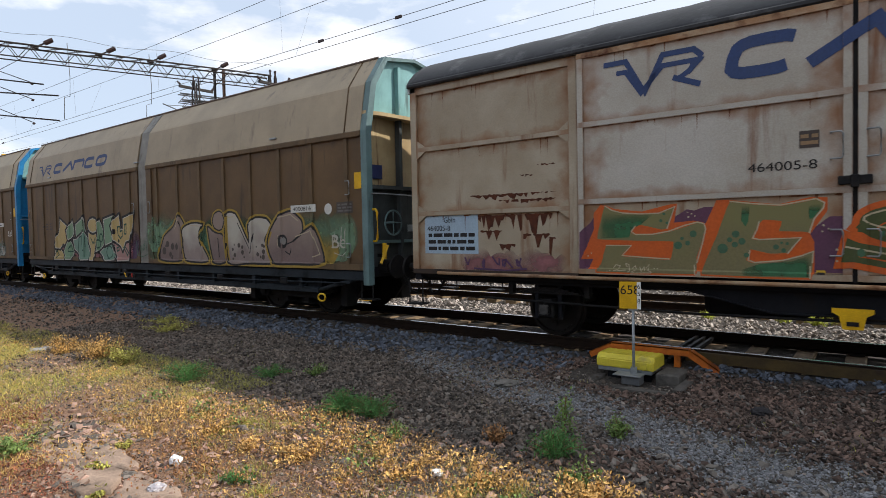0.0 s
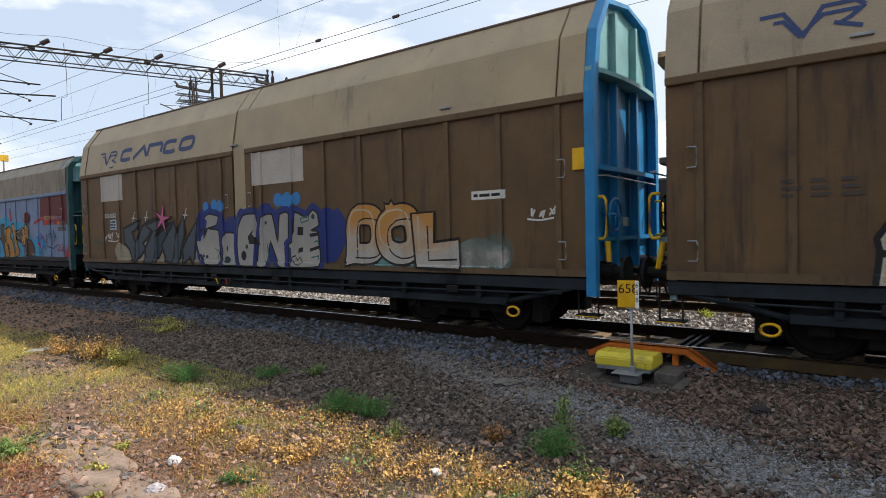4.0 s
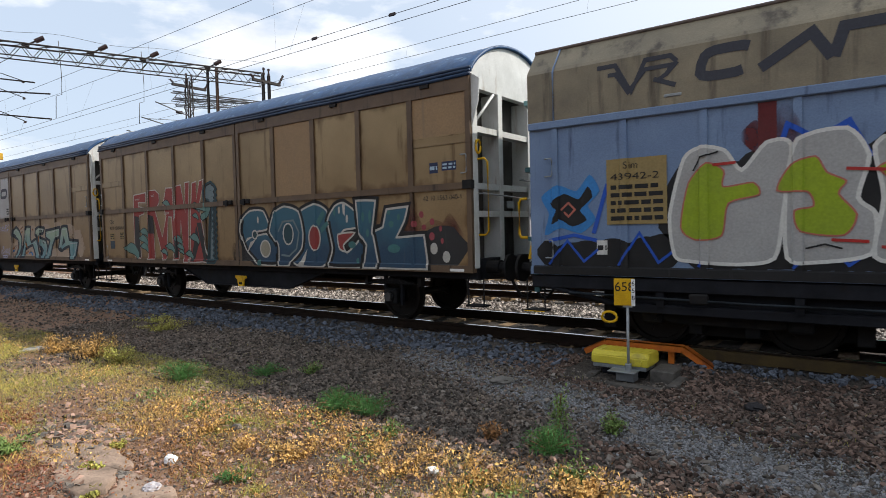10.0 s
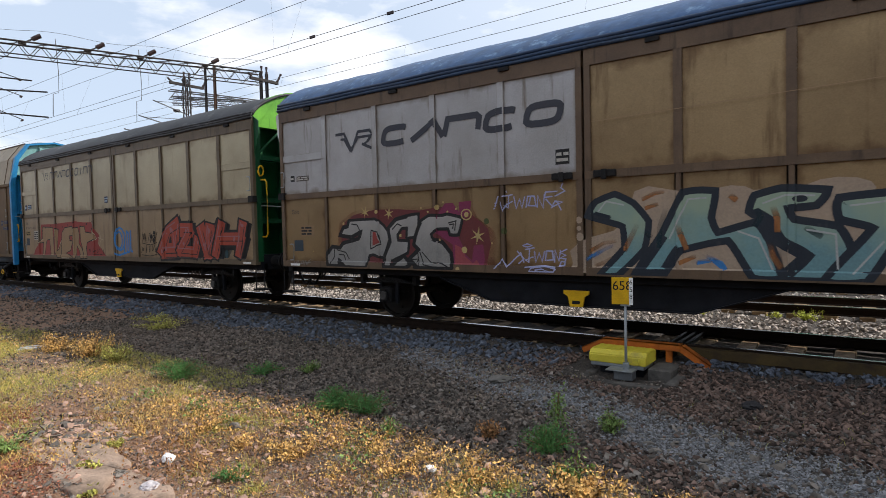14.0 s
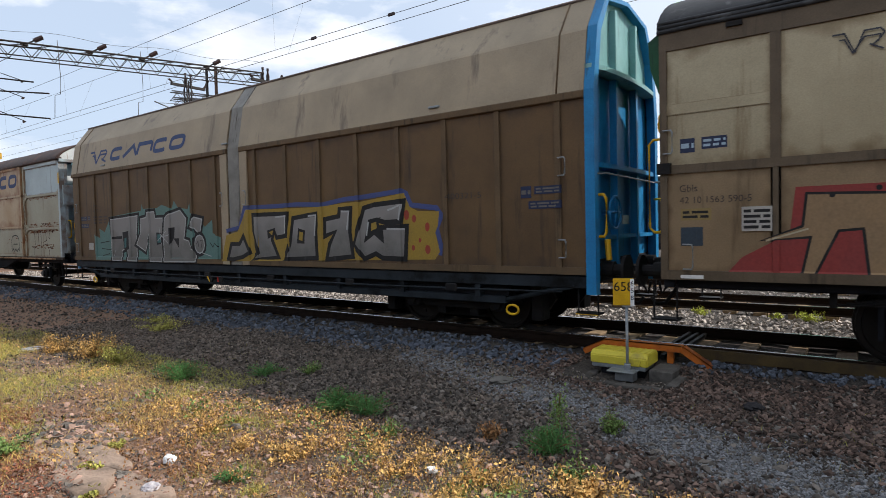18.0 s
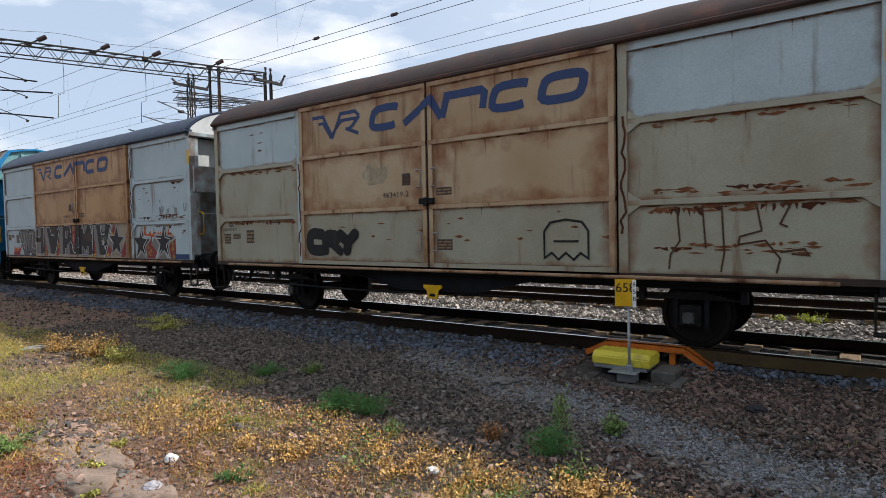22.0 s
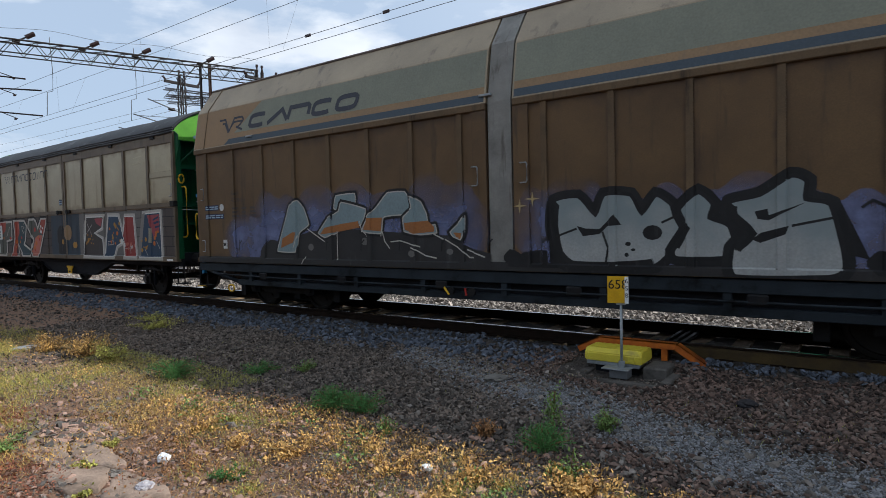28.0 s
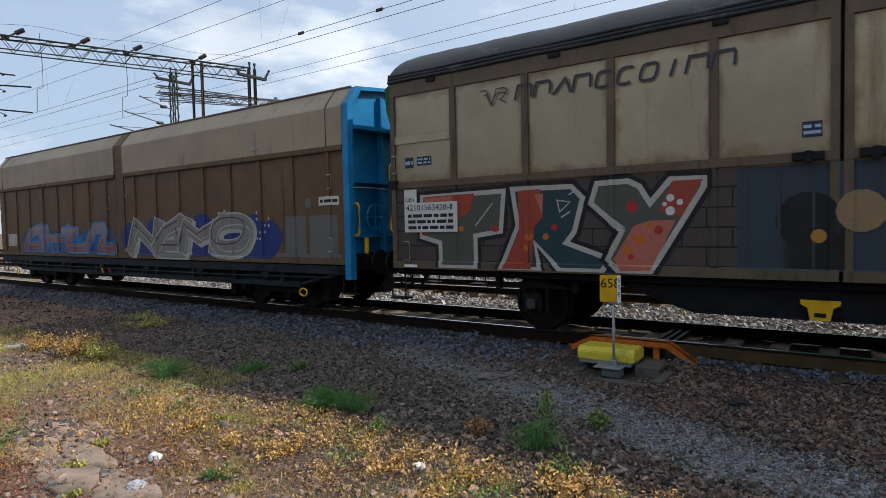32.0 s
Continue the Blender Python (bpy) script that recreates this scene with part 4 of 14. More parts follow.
        tb("end_rail", GALV, root, [(x + d * 0.02, -1.3, 2.28), (x + d * 0.12, -1.3, 2.28), (x + d * 0.12, 0.4, 2.22)], 0.012, 6)
        bx("end_plate", GALV, root, *sorted((x + d * 0.002, x + d * 0.012)), -0.35, -0.1, 2.05, 2.18)
    for u in (0.05, L - 0.17):
        hand_grip(root, u + 0.06, 2.62)
    hand_grip(root, 0.35, 1.12, 0.32)
    for u in (mid - 0.32, mid + 0.32):
        hinge_latch(root, u, 2.42)
    buffers(root, L)
    fish_belly(root, 3.75, 4.95, L - 4.95, L - 3.75, 0.5)
    bx("brake_tank", STEEL_D, root, L / 2 - 1.6, L / 2 - 0.5, -0.5, 0.1, 0.45, 0.8, bevel=0.08)
    brake_lever(root, L * 0.495)
    for u in (0.25, L - 0.45):
        bx("corner_mark", paint("white_mark", (0.75, 0.75, 0.72)), root, u, u + 0.28, -HW - 0.004, -HW - 0.001, 1.0, 1.045, label="white corner mark")
    sets = running_gear(root, (2.55, L - 2.1))
    WAGONS.append((root, left, sets))
    return root, Side(root, [(0, 0.09), (mid - 0.11, mid + 0.11), (L - 0.09, L)] + ribs, -HW + 0.004, -yi, rails=[(0.98, 1.1)])


PLATEINK = mat("faded_plate_ink", (0.09, 0.1, 0.13), (0.2, 0.22, 0.24), rough=0.6, scale=6, bump=0.05)


def gbln(label, left, L, door_up, door_lo, bay_up, bay_lo, tarp, end, x0=0.0):
    """Two-axle covered wagon with a pair of wide sliding doors between fixed end bays with pressed frames."""
    root = start_wagon(label, left)
    w = 1.40
    bx("body_core", BLACK, root, x0 + 0.45, L - 0.45, -1.25, 1.25, 1.02, 4.15)
    flank(root, L, 0.9, 1.04, STEEL_D, x0)
    d0, d1 = 2.9, L - 3.1
    for sgn in (-1, 1):
        def pan(name, m, a, b, z0, z1, yy0, yy1, bev=0.0, lab=""):
            y0, y1 = sorted((sgn * yy0, sgn * yy1))
            return bx(name, m, root, a, b, y0, y1, z0, z1, bevel=bev, label=lab)
        for a, b in ((x0, d0 - 0.03), (d1 + 0.03, L)):
            pan("corner_post", bay_lo, a, a + 0.13, 1.06, 4.22, 1.25, w)
            pan("corner_post", bay_up, b - 0.13, b, 1.06, 4.22, 1.25, w)
            pan("top_rail", bay_up, a + 0.13, b - 0.13, 4.1, 4.22, 1.25, w - 0.002)
            pan("sill", mat("dark_sill", (0.05, 0.032, 0.022), (0.03, 0.02, 0.015), rough=0.7, scale=3, bump=0.2), a, b, 0.98, 1.06, 1.25, w + 0.004)
            for k, (z0, z1) in enumerate(((1.06, 1.98), (2.06, 3.1), (3.18, 4.1))):
                pan("bay_panel", bay_up if k == 2 else bay_lo, a + 0.13, b - 0.13, z0, z1, 1.26, w - 0.045)
            for z in (1.98, 3.1):
                pan("bay_rail", bay_lo, a + 0.13, b - 0.13, z, z + 0.08, 1.25, w - 0.004, bev=0.006)
            for z in (2.02, 3.14):           # gussets where the rails meet the inner posts
                for q, s2 in ((a + 0.13, 1), (b - 0.13, -1)):
                    bm = B()
                    p = [(q, z - 0.16), (q + s2 * 0.17, z - 0.04), (q + s2 * 0.17, z + 0.04), (q, z + 0.16)]
                    f, g = V3(bm, [(x, sgn * (w - 0.006), zz) for x, zz in p]), V3(bm, [(x, sgn * (w - 0.05), zz) for x, zz in p])
                    bm.faces.new(f)
                    bm.faces.new(g[::-1])
                    for i in range(4):
                        bm.faces.new((f[i], g[i], g[(i + 1) % 4], f[(i + 1) % 4]))
                    part("gusset", bm, bay_lo, root)
        c = (d0 + d1) / 2
        for a, b in ((d0, c - 0.025), (c + 0.025, d1)):
            door = pan("sliding_door", BLACK, a + 0.02, b - 0.02, 1.06, 4.2, w - 0.06, w - 0.01)

            def dp(name, m, a2, b2, z0, z1, yy0, yy1):
                bm = B()
                box(bm, a2, b2, *sorted((sgn * yy0, sgn * yy1)), z0, z1)
                part(name, bm, m, door)
            for k, (z0, z1) in enumerate(((1.14, 2.06), (2.13, 3.16), (3.23, 4.14))):
                dp("door_panel", door_lo if k == 0 else door_up, a + 0.09, b - 0.09, z0, z1, w - 0.012, w + 0.03)
            for z in (1.06, 2.06, 3.16, 4.14):
                dp("door_rail", RUSTF if z > 4 else door_up if z > 2 else door_lo, a, b, z, z + 0.075, w - 0.012, w + 0.06)
            for q in (a, b - 0.09):
                dp("door_stile", door_up, q, q + 0.09, 1.135, 4.14, w - 0.012, w + 0.055)
        if sgn < 0:
            for u in (c - 0.17, c + 0.17):
                for z in (1.35, 2.45):
                    hand_grip(root, u, z, 0.3, -w - 0.055)
            hinge_latch(root, c, 2.2, -w - 0.06)
            bx("lock_bar", BLACK, root, c - 0.022, c + 0.022, -w - 0.03, -w + 0.02, 1.04, 4.2)
        tb("door_track", RUSTF, root, [(d0 - 2.6, sgn * (w + 0.03), 1.0), (d1 + 2.6, sgn * (w + 0.03), 1.0)], 0.03, 6)
        bx("eave_rail", tarp, root, x0 - 0.03, L + 0.03, *sorted((sgn * (w - 0.1), sgn * (w + 0.075))), 4.22, 4.3, bevel=0.02)
    wavy_roof("roof", root, L, 1.44, 4.3, 4.92, tarp, 0.006, seed=int(abs(left) * 10), label="arched roof covered with dull sheet", x0=x0)
    for x, d in ((x0, -1), (L, 1)):
        a, b = sorted((x - d * 0.38, x - d * 0.42))
        bx("end_wall", end, root, a, b, -1.248, 1.248, 1.05, 4.14, label="recessed end wall")
        gable(root, *sorted((x + d * 0.01, x - d * 0.12)), 1.36, 4.24, 4.3, 4.86, WHITEP, "white arched gable sheet")
        bx("end_lintel", end, root, *sorted((x + d * 0.06, x - d * 0.12)), -1.4, 1.4, 4.14, 4.24, bevel=0.01)
        for y in (-1.247, -0.4, 0.34, 1.147):
            bx("end_post", end, root, *sorted((x, x - d * 0.38)), y, y + 0.1, 1.05, 4.14, bevel=0.008)
        bx("end_board", end, root, *sorted((x + d * 0.005, x + d * 0.05)), -1.32, 1.32, 2.75, 3.4, bevel=0.012, label="ice-blue board across the end")
        bx("end_upper_panel", WHITEP, root, *sorted((x - d * 0.3, x - d * 0.377)), -1.14, 1.14, 3.45, 4.135, label="white recessed panel under the gable")
        if d > 0:
            end_loop(root, x, d, -1.18, 1.7, 2.25)
            for k in range(5):
                yc = -0.5 + k * 0.24
                tb("emblem_ring", PLATEINK, root, [(x + 0.052, yc + 0.085 * math.cos(q), 3.08 + 0.07 * math.sin(q)) for q in [i * math.pi / 5 for i in range(10)]], 0.014, 5, True, "faded dark ring mark")
        tb("end_rail", GALV, root, [(x + d * 0.02, -1.1, 2.22), (x + d * 0.1, -1.0, 2.22), (x + d * 0.1, 0.9, 2.18)], 0.012, 6)
        bx("hand_brake_flag", YELLOW, root, *sorted((x + d * 0.02, x + d * 0.05)), -0.6, -0.52, 1.1, 1.5)
    buffers(root, L, x0=x0)
    fish_belly(root, 4.2, 5.35, L - 5.6, L - 4.45, 0.63)
    brake_lever(root, L * 0.49, y=-1.34)
    tb("brake_rod", BLACK, root, [(1.0, -1.2, 0.6), (4.4, -1.2, 0.55), (8.0, -1.2, 0.6)], 0.02, 6)
    bx("brake_tank", STEEL_D, root, L / 2 - 1.9, L / 2 - 0.6, -0.6, 0.0, 0.45, 0.82, bevel=0.08)
    sets = running_gear(root, (2.2, L - 2.2))
    WAGONS.append((root, left, sets))
    return root, Side(root, [(d0 - 0.02, d0 + 0.09), ((d0 + d1) / 2 - 0.11, (d0 + d1) / 2 + 0.11), (d1 - 0.09, d1 + 0.02)], -w - 0.056, -w - 0.032, rails=[(1.06, 1.135), (2.06, 2.135), (3.16, 3.235)]), (w, d0, d1)


SET_U = 7.25
REDH = mat("red_handle", (0.4, 0.03, 0.02), rough=0.5)


def sim(label, left, L, side, rib, fascia, roof, end, end_top, low=False, joint=None, frame_mat=None, infill=None, flag=False, strip=None):
    """Long bogie wagon with two big sliding hoods: ribbed side walls below a broad inclined fascia."""
    root = start_wagon(label, left)
    infill = infill or end
    zf, zb, zt, ztop = (3.26, 4.02, 4.36, 4.5) if low else (3.64, 4.57, 5.1, 5.24)
    yb, yt = (1.46, 1.2) if low else (1.3, 0.92)
    fr = frame_mat or STEEL_B
    bx("body_core", BLACK, root, 0.12, L - 0.12, -1.36, 1.36, 1.02, zf)
    c = L / 2
    ribs = []
    for sgn in (-1, 1):
        for h, (a, b) in enumerate(((0.0, c - 0.24), (c + 0.24, L))):
            def pan(name, m, p, q, z0, z1, yy0, yy1, bev=0.0, lab=""):
                return bx(name, m, root, p, q, *sorted((sgn * yy0, sgn * yy1)), z0, z1, bevel=bev, label=lab)
            pan("bottom_rail", rib, a, b, 1.0, 1.11, 1.34, HW - 0.003)
            ed = [a + 0.3] if h == 0 else [a]
            inner = (a + 0.42, b) if h == 0 else (a, b - 0.42)
            w = (inner[1] - inner[0]) / 7.5
            edges = [a] + [inner[0] + w * k for k in range(0, 8)] + [b] if h == 0 else [a] + [inner[1] - w * k for k in range(7, -1, -1)] + [b]
            edges = sorted(edges)
            for k in range(len(edges) - 1):
                p, q = edges[k], edges[k + 1]
                if q - p < 0.12:
                    continue
                pan("side_panel", side, p + (0.045 if k else 0.0), q - (0.045 if k < len(edges) - 2 else 0.0), 1.11, zf - 0.11, 1.36, HW - 0.035)
            for e in edges[1:-1]:
                pan("rib", rib, e - 0.045, e + 0.045, 1.11, zf - 0.11, 1.34, HW - 0.003)
                if sgn < 0:
                    ribs.append((e - 0.045, e + 0.045))
            pan("eave_rail", rib, a, b, zf - 0.11, zf, 1.34, HW + 0.02, bev=0.012)
            bm = B()
            s = sgn
            prof = [(s * (HW + 0.004), zf), (s * (yb + 0.03), zb - 0.05), (s * yb, zb), (s * (yt + 0.02), zt - 0.03), (s * yt, zt), (s * (yt - 0.05), zt - 0.05), (s * (yb - 0.06), zb - 0.06), (s * (HW - 0.06), zf)]
            prism(bm, prof, a, b)
            part("hood_fascia", bm, fascia, root, "broad inclined hood panel")
            # seams across the hood near its outer end
            q = (a + 0.42) if h == 0 else (b - 0.42)
            tb("hood_seam", rib, root, [(q, s * (HW + 0.006), zf), (q, s * (yb + 0.032), zb - 0.05), (q, s * yb, zb + 0.004), (q, s * yt, zt + 0.004)], 0.014, 6)
            for u in (b - 0.2, a + 0.2):
                if sgn < 0 and u > 0.3 and u < L - 0.3 and abs(u - c) < 1:
                    hand_grip(root, u, 2.35, 0.3)
            u = (a + 0.34) if h == 0 else (b - 0.34)
            if sgn < 0:
                hand_grip(root, u, 2.45, 0.26)
                hand_grip(root, u, 1.25, 0.26)
        bm = B()
        prism(bm, [(sgn * (HW - 0.02), 1.0), (sgn * (HW - 0.02), zf), (sgn * yb, zb), (sgn * yt, zt), (sgn * (yt - 0.12), zt), (sgn * (yb - 0.12), zb), (sgn * (HW - 0.14), zf), (sgn * (HW - 0.14), 1.0)], c - 0.205, c + 0.205)
        part("centre_post", bm, joint or rib, root, "worn centre post between the two hoods")
        # added black backing: puts the dark of the open gap in as colour
        bm = B()
        prism(bm, [(sgn * (HW - 0.08), 1.0), (sgn * (HW - 0.08), zf), (sgn * (yb - 0.06), zb), (sgn * (yt - 0.06), zt), (sgn * (yt - 0.1), zt - 0.02), (sgn * (yb - 0.11), zb), (sgn * (HW - 0.13), zf), (sgn * (HW - 0.13), 1.0)], c - 0.238, c + 0.238)
        part("hood_seal", bm, BLACK, root, "black backing added in the gap between the hoods")
        if joint and joint is not GREYD:
            for a in (c - 0.5, c + 0.242):
                bx("hood_edge", strip or side, root, a, a + 0.258, *sorted((sgn * 1.36, sgn * (HW - 0.001))), 1.0, zf - 0.112, label="upright edge strip of a hood")
        # trussed sill under the side
        y0, y1 = sorted((sgn * 1.3, sgn * 1.44))
        bx("sole_bar", fr, root, 0.0, L, y0, y1, 0.8, 0.98, bevel=0.01)
        bx("lower_chord", fr, root, 1.4, L - 1.4, *sorted((sgn * 1.26, sgn * 1.38)), 0.5, 0.62, bevel=0.01)
        bx("truss_web", STEEL_D, root, 1.4, L - 1.4, *sorted((sgn * 1.2, sgn * 1.27)), 0.6, 0.82)
        for k in range(9):
            u = 1.9 + k * (L - 3.8) / 8
            bx("truss_post", fr, root, u - 0.05, u + 0.05, *sorted((sgn * 1.27, sgn * 1.42)), 0.6, 0.82)
        for u, v in ((1.4, 0.2), (L - 1.4, L - 0.2)):
            tb("truss_end", fr, root, [(u, sgn * 1.33, 0.56), (v, sgn * 1.4, 0.84)], 0.045, 6)
        if sgn < 0:
            tb("pipe", STEEL_B, root, [(0.6, -1.44, 0.74), (3, -1.46, 0.7), (L - 4, -1.46, 0.7), (L - 0.4, -1.44, 0.74)], 0.017, 6)
            for k in range(6):
                u = 2.4 + k * (L - 4.8) / 5
                bx("sill_bracket", BLACK, root, u - 0.12, u + 0.12, -1.475, -1.43, 0.66, 0.8, bevel=0.02)
            for u, m, lean in ((SET_U, YELLOW, 0.1), (SET_U + 0.42, REDH, 0.02)):
                bm = B()
                tube(bm, [(u, -1.5, 0.7), (u + lean, -1.5, 0.58)], 0.018, 6)
                h = part("brake_handle", bm, m, root, "small painted brake handle")
                bm = B()
                disc(bm, (u + 0.12, 0.64), 0.07, -1.5, -1.46, 12)
                part("valve_box", bm, BLACK, h)
    bm = B()
    prism(bm, [(-yt, zt), (-yt * 0.55, ztop - 0.04), (0, ztop), (yt * 0.55, ztop - 0.04), (yt, zt), (yt - 0.05, zt - 0.05), (0, ztop - 0.06), (-yt + 0.05, zt - 0.05)], 0, L)
    part("roof", bm, roof, root, "shallow ridged roof sheet")
    tb("roof_gutter", roof, root, [(0, -yt, zt + 0.01), (L, -yt, zt + 0.01)], 0.025, 6)
    for k in range(3):
        bx("hood_lug", GALV, root, 2.0 + k * 6.0, 2.22 + k * 6.0, -HW - 0.02, -HW + 0.03, zf + 0.1, zf + 0.14, bevel=0.008)
    outer = [(-HW, 0.72), (-HW, zf), (-yb, zb), (-yt, zt), (0, ztop), (yt, zt), (yb, zb), (HW, zf), (HW, 0.72)]
    for x, d in ((0, -1), (L, 1)):
        # frame that follows the wagon's outline
        bm = B()
        x0, x1 = sorted((x + d * 0.004, x + d * 0.15)) if d > 0 else (0.02, 0.1)
        edge = outer if d > 0 else [(y * 0.95, (z - 0.03) if z > 1 else z) for y, z in outer]
        inner = [(y * 0.9, (z - 0.06) if z > 1 else z) for y, z in outer]
        for i in range(len(outer) - 1):
            q = [edge[i], edge[i + 1], inner[i + 1], inner[i]]
            f, g = V3(bm, [(x0, y, z) for y, z in q]), V3(bm, [(x1, y, z) for y, z in q])
            bm.faces.new(f)
            bm.faces.new(g)
            for k in range(4):
                bm.faces.new((f[k], g[k], g[(k + 1) % 4], f[(k + 1) % 4]))
        part("end_frame", bm, end, root, "painted end frame")
        bm = B()
        prism(bm, [(y * 0.93, z - 0.04 if z > 1 else 1.0) for y, z in outer], *sorted((x - d * 0.02, x - d * 0.06)))
        part("end_wall", bm, infill, root, "recessed end wall")
        zs = zf + 0.3
        if infill is not end:
            # lower sheet, posts and ledge are coloured dark to stand for shade there
            bx("end_lower_wall", SHADE_END, root, *sorted((x - d * 0.012, x + d * 0.02)), -1.33, 1.33, 1.05, 2.55, label="dark lower end sheet with shade in its colour")
            bx("end_notice", PT_BLUE, root, *sorted((x + d * 0.02, x + d * 0.026)), -1.2, -0.92, 2.75, 3.02, label="small dark blue notice")
            bm = B()
            tube(bm, [(x + d * 0.2, -1.2, 1.12), (x + d * 0.2, -1.0, 1.46)], 0.035, 4)
            part("brake_arm", bm, YELLOW, root, "slanting yellow brake arm")
            bx("arm_bracket", BLACK, root, *sorted((x + d * 0.02, x + d * 0.2)), -1.1, -1.02, 1.24, 1.3)
        bm = B()
        prism(bm, [(y * 0.9, z - 0.05) for y, z in ([(-HW, zs + 0.05)] + outer[2:7] + [(HW, zs + 0.05)])], *sorted((x + d * 0.02, x + d * 0.0)))
        part("end_upper_wall", bm, end_top, root, "pale upper end panel")
        for y in (-0.5, 0.42):
            bx("end_post", end_top, root, *sorted((x + d * 0.12, x)), y, y + 0.09, zs + 0.05, zt - 0.1, bevel=0.008)
            bx("end_post", infill if infill is end else SHADE_END, root, *sorted((x + d * 0.12, x)), y, y + 0.09, 1.05, zs, bevel=0.008)
        for z, r, m in ((zs, 0.26, end_top if infill is end else infill), (2.55, 0.2, infill if infill is end else SHADE_END)):
            bm = B()
            n = 10
            p = [(x + d * (0.1 + (r - 0.1) * math.sin(math.pi * k / n) ** 0.5), -1.42 + 2.84 * k / n) for k in range(n + 1)]
            p = [(x - d * 0.02, -1.42)] + p + [(x - d * 0.02, 1.42)]
            f, g = V3(bm, [(a, b, z) for a, b in p]), V3(bm, [(a, b, z + 0.07) for a, b in p])
            bm.faces.new(f)
            bm.faces.new(g)
            for i in range(len(p)):
                j = (i + 1) % len(p)
                bm.faces.new((f[i], f[j], g[j], g[i]))
            part("end_ledge", bm, m, root)
        bx("end_ledge", end, root, *sorted((x + d * 0.1, x)), -1.36, 1.36, 1.5, 1.56)
        for sgn in (-1, 1):
            end_loop(root, x + d * 0.14, d, sgn * 1.34, 1.55, 2.15, reach=0.12, r=0.022)
        # hand wheel on the end
        bm = B()
        tube(bm, [(x + d * 0.2, -0.82 + 0.24 * math.cos(q), 1.9 + 0.24 * math.sin(q)) for q in [k * math.pi / 10 for k in range(20)]], 0.018, 6, True)
        for q in range(4):
            tube(bm, [(x + d * 0.2, -0.82, 1.9), (x + d * 0.2, -0.82 + 0.24 * math.cos(q * 1.571), 1.9 + 0.24 * math.sin(q * 1.571))], 0.012, 6)
        tube(bm, [(x, -0.82, 1.9), (x + d * 0.21, -0.82, 1.9)], 0.025, 8)
        part("hand_wheel", bm, end if d > 0 else BLACK, root, "brake hand wheel", smooth=True)
        tb("end_rail", GALV, root, [(x + d * 0.15, -1.38, 2.45), (x + d * 0.26, -1.3, 2.45), (x + d * 0.26, 0.9, 2.42)], 0.012, 6)
        bm = B()
        tube(bm, [(x + d * 0.16, -1.05, 1.5), (x + d * 0.2, -1.1, 1.2)], 0.045, 8)
        part("hand_brake_flag", bm, YELLOW, root, "yellow brake lever")
        bx("end_plate", GALV, root, *sorted((x + d * 0.115, x + d * 0.125)), -0.3, -0.02, 1.72, 1.86)
        y = -HW - 0.004
        u0 = L - 0.2 if d > 0 else 0.0
        if d > 0 and flag:
            bx("corner_flag", YELLOW, root, u0 + 0.02, u0 + 0.2, y, y + 0.002, 2.55, 2.86, label="yellow corner patch")
        tow_eye(root, 1.2 if d < 0 else L - 1.25, 0.42)
        # bogie
        bc = 2.6 if d < 0 else L - 2.6
        for sgn in (-1, 1):
            bm = B()
            p = [(bc - 1.35, 0.5), (bc - 1.2, 0.66), (bc - 0.5, 0.66), (bc - 0.35, 0.56), (bc + 0.35, 0.56), (bc + 0.5, 0.66), (bc + 1.2, 0.66), (bc + 1.35, 0.5), (bc + 0.6, 0.34), (bc - 0.6, 0.34)]
            f, g = V3(bm, [(a, sgn * 0.95, z) for a, z in p]), V3(bm, [(a, sgn * 1.08, z) for a, z in p])
            bm.faces.new(f)
            bm.faces.new(g)
            for i in range(len(p)):
                bm.faces.new((f[i], f[(i + 1) % len(p)], g[(i + 1) % len(p)], g[i]))
            part("bogie_frame", bm, BLACK, root)
            # black plate added behind the wheels to close the view under the bogie
            bm = B()
            p = [(bc - 1.75, 0.52), (bc - 1.6, 0.82), (bc + 1.6, 0.82), (bc + 1.75, 0.52), (bc + 1.5, 0.2), (bc + 0.5, 0.14), (bc - 0.5, 0.14), (bc - 1.5, 0.2)]
            f, g = V3(bm, [(a, sgn * 0.62, z) for a, z in p]), V3(bm, [(a, sgn * 0.7, z) for a, z in p])
            bm.faces.new(f)
            bm.faces.new(g)
            for i in range(len(p)):
                bm.faces.new((f[i], f[(i + 1) % len(p)], g[(i + 1) % len(p)], g[i]))
            part("brake_beam", bm, BLACK, root)
            for k in (-1.55, -0.35, 0.35, 1.55):
                bx("brake_hanger", BLACK, root, bc + k - 0.09, bc + k + 0.09, *sorted((sgn * 0.7, sgn * 1.0)), 0.2, 0.75, bevel=0.01)
    bx("brake_tank", STEEL_D, root, c - 2.4, c - 0.9, -0.7, 0.0, 0.45, 0.84, bevel=0.08)
    bx("floor_frame", STEEL_D, root, 0.05, L - 0.05, -1.28, 1.28, 0.84, 1.02)
    buffers(root, L + 0.0, step=YELLOW)
    sets = []
    for bc in (2.6, L - 2.6):
        for x in (bc - 0.9, bc + 0.9):
            sets.append((shared("wheelset", WHEELSET, root, pose(x, 0, 0.46)), x))
            for sgn in (1, -1):
                shared("axle_box", AXLE[0], root, pose(x, 0, 0) if sgn == 1 else pose(x, 0, 0, 0, 0, 180))
    WAGONS.append((root, left, sets))
    return root, Side(root, [(c - 0.5, c + 0.5) if joint else (c - 0.24, c + 0.24)] + ribs, -HW - 0.001, -HW + 0.031, rails=[(1.0, 1.11)])


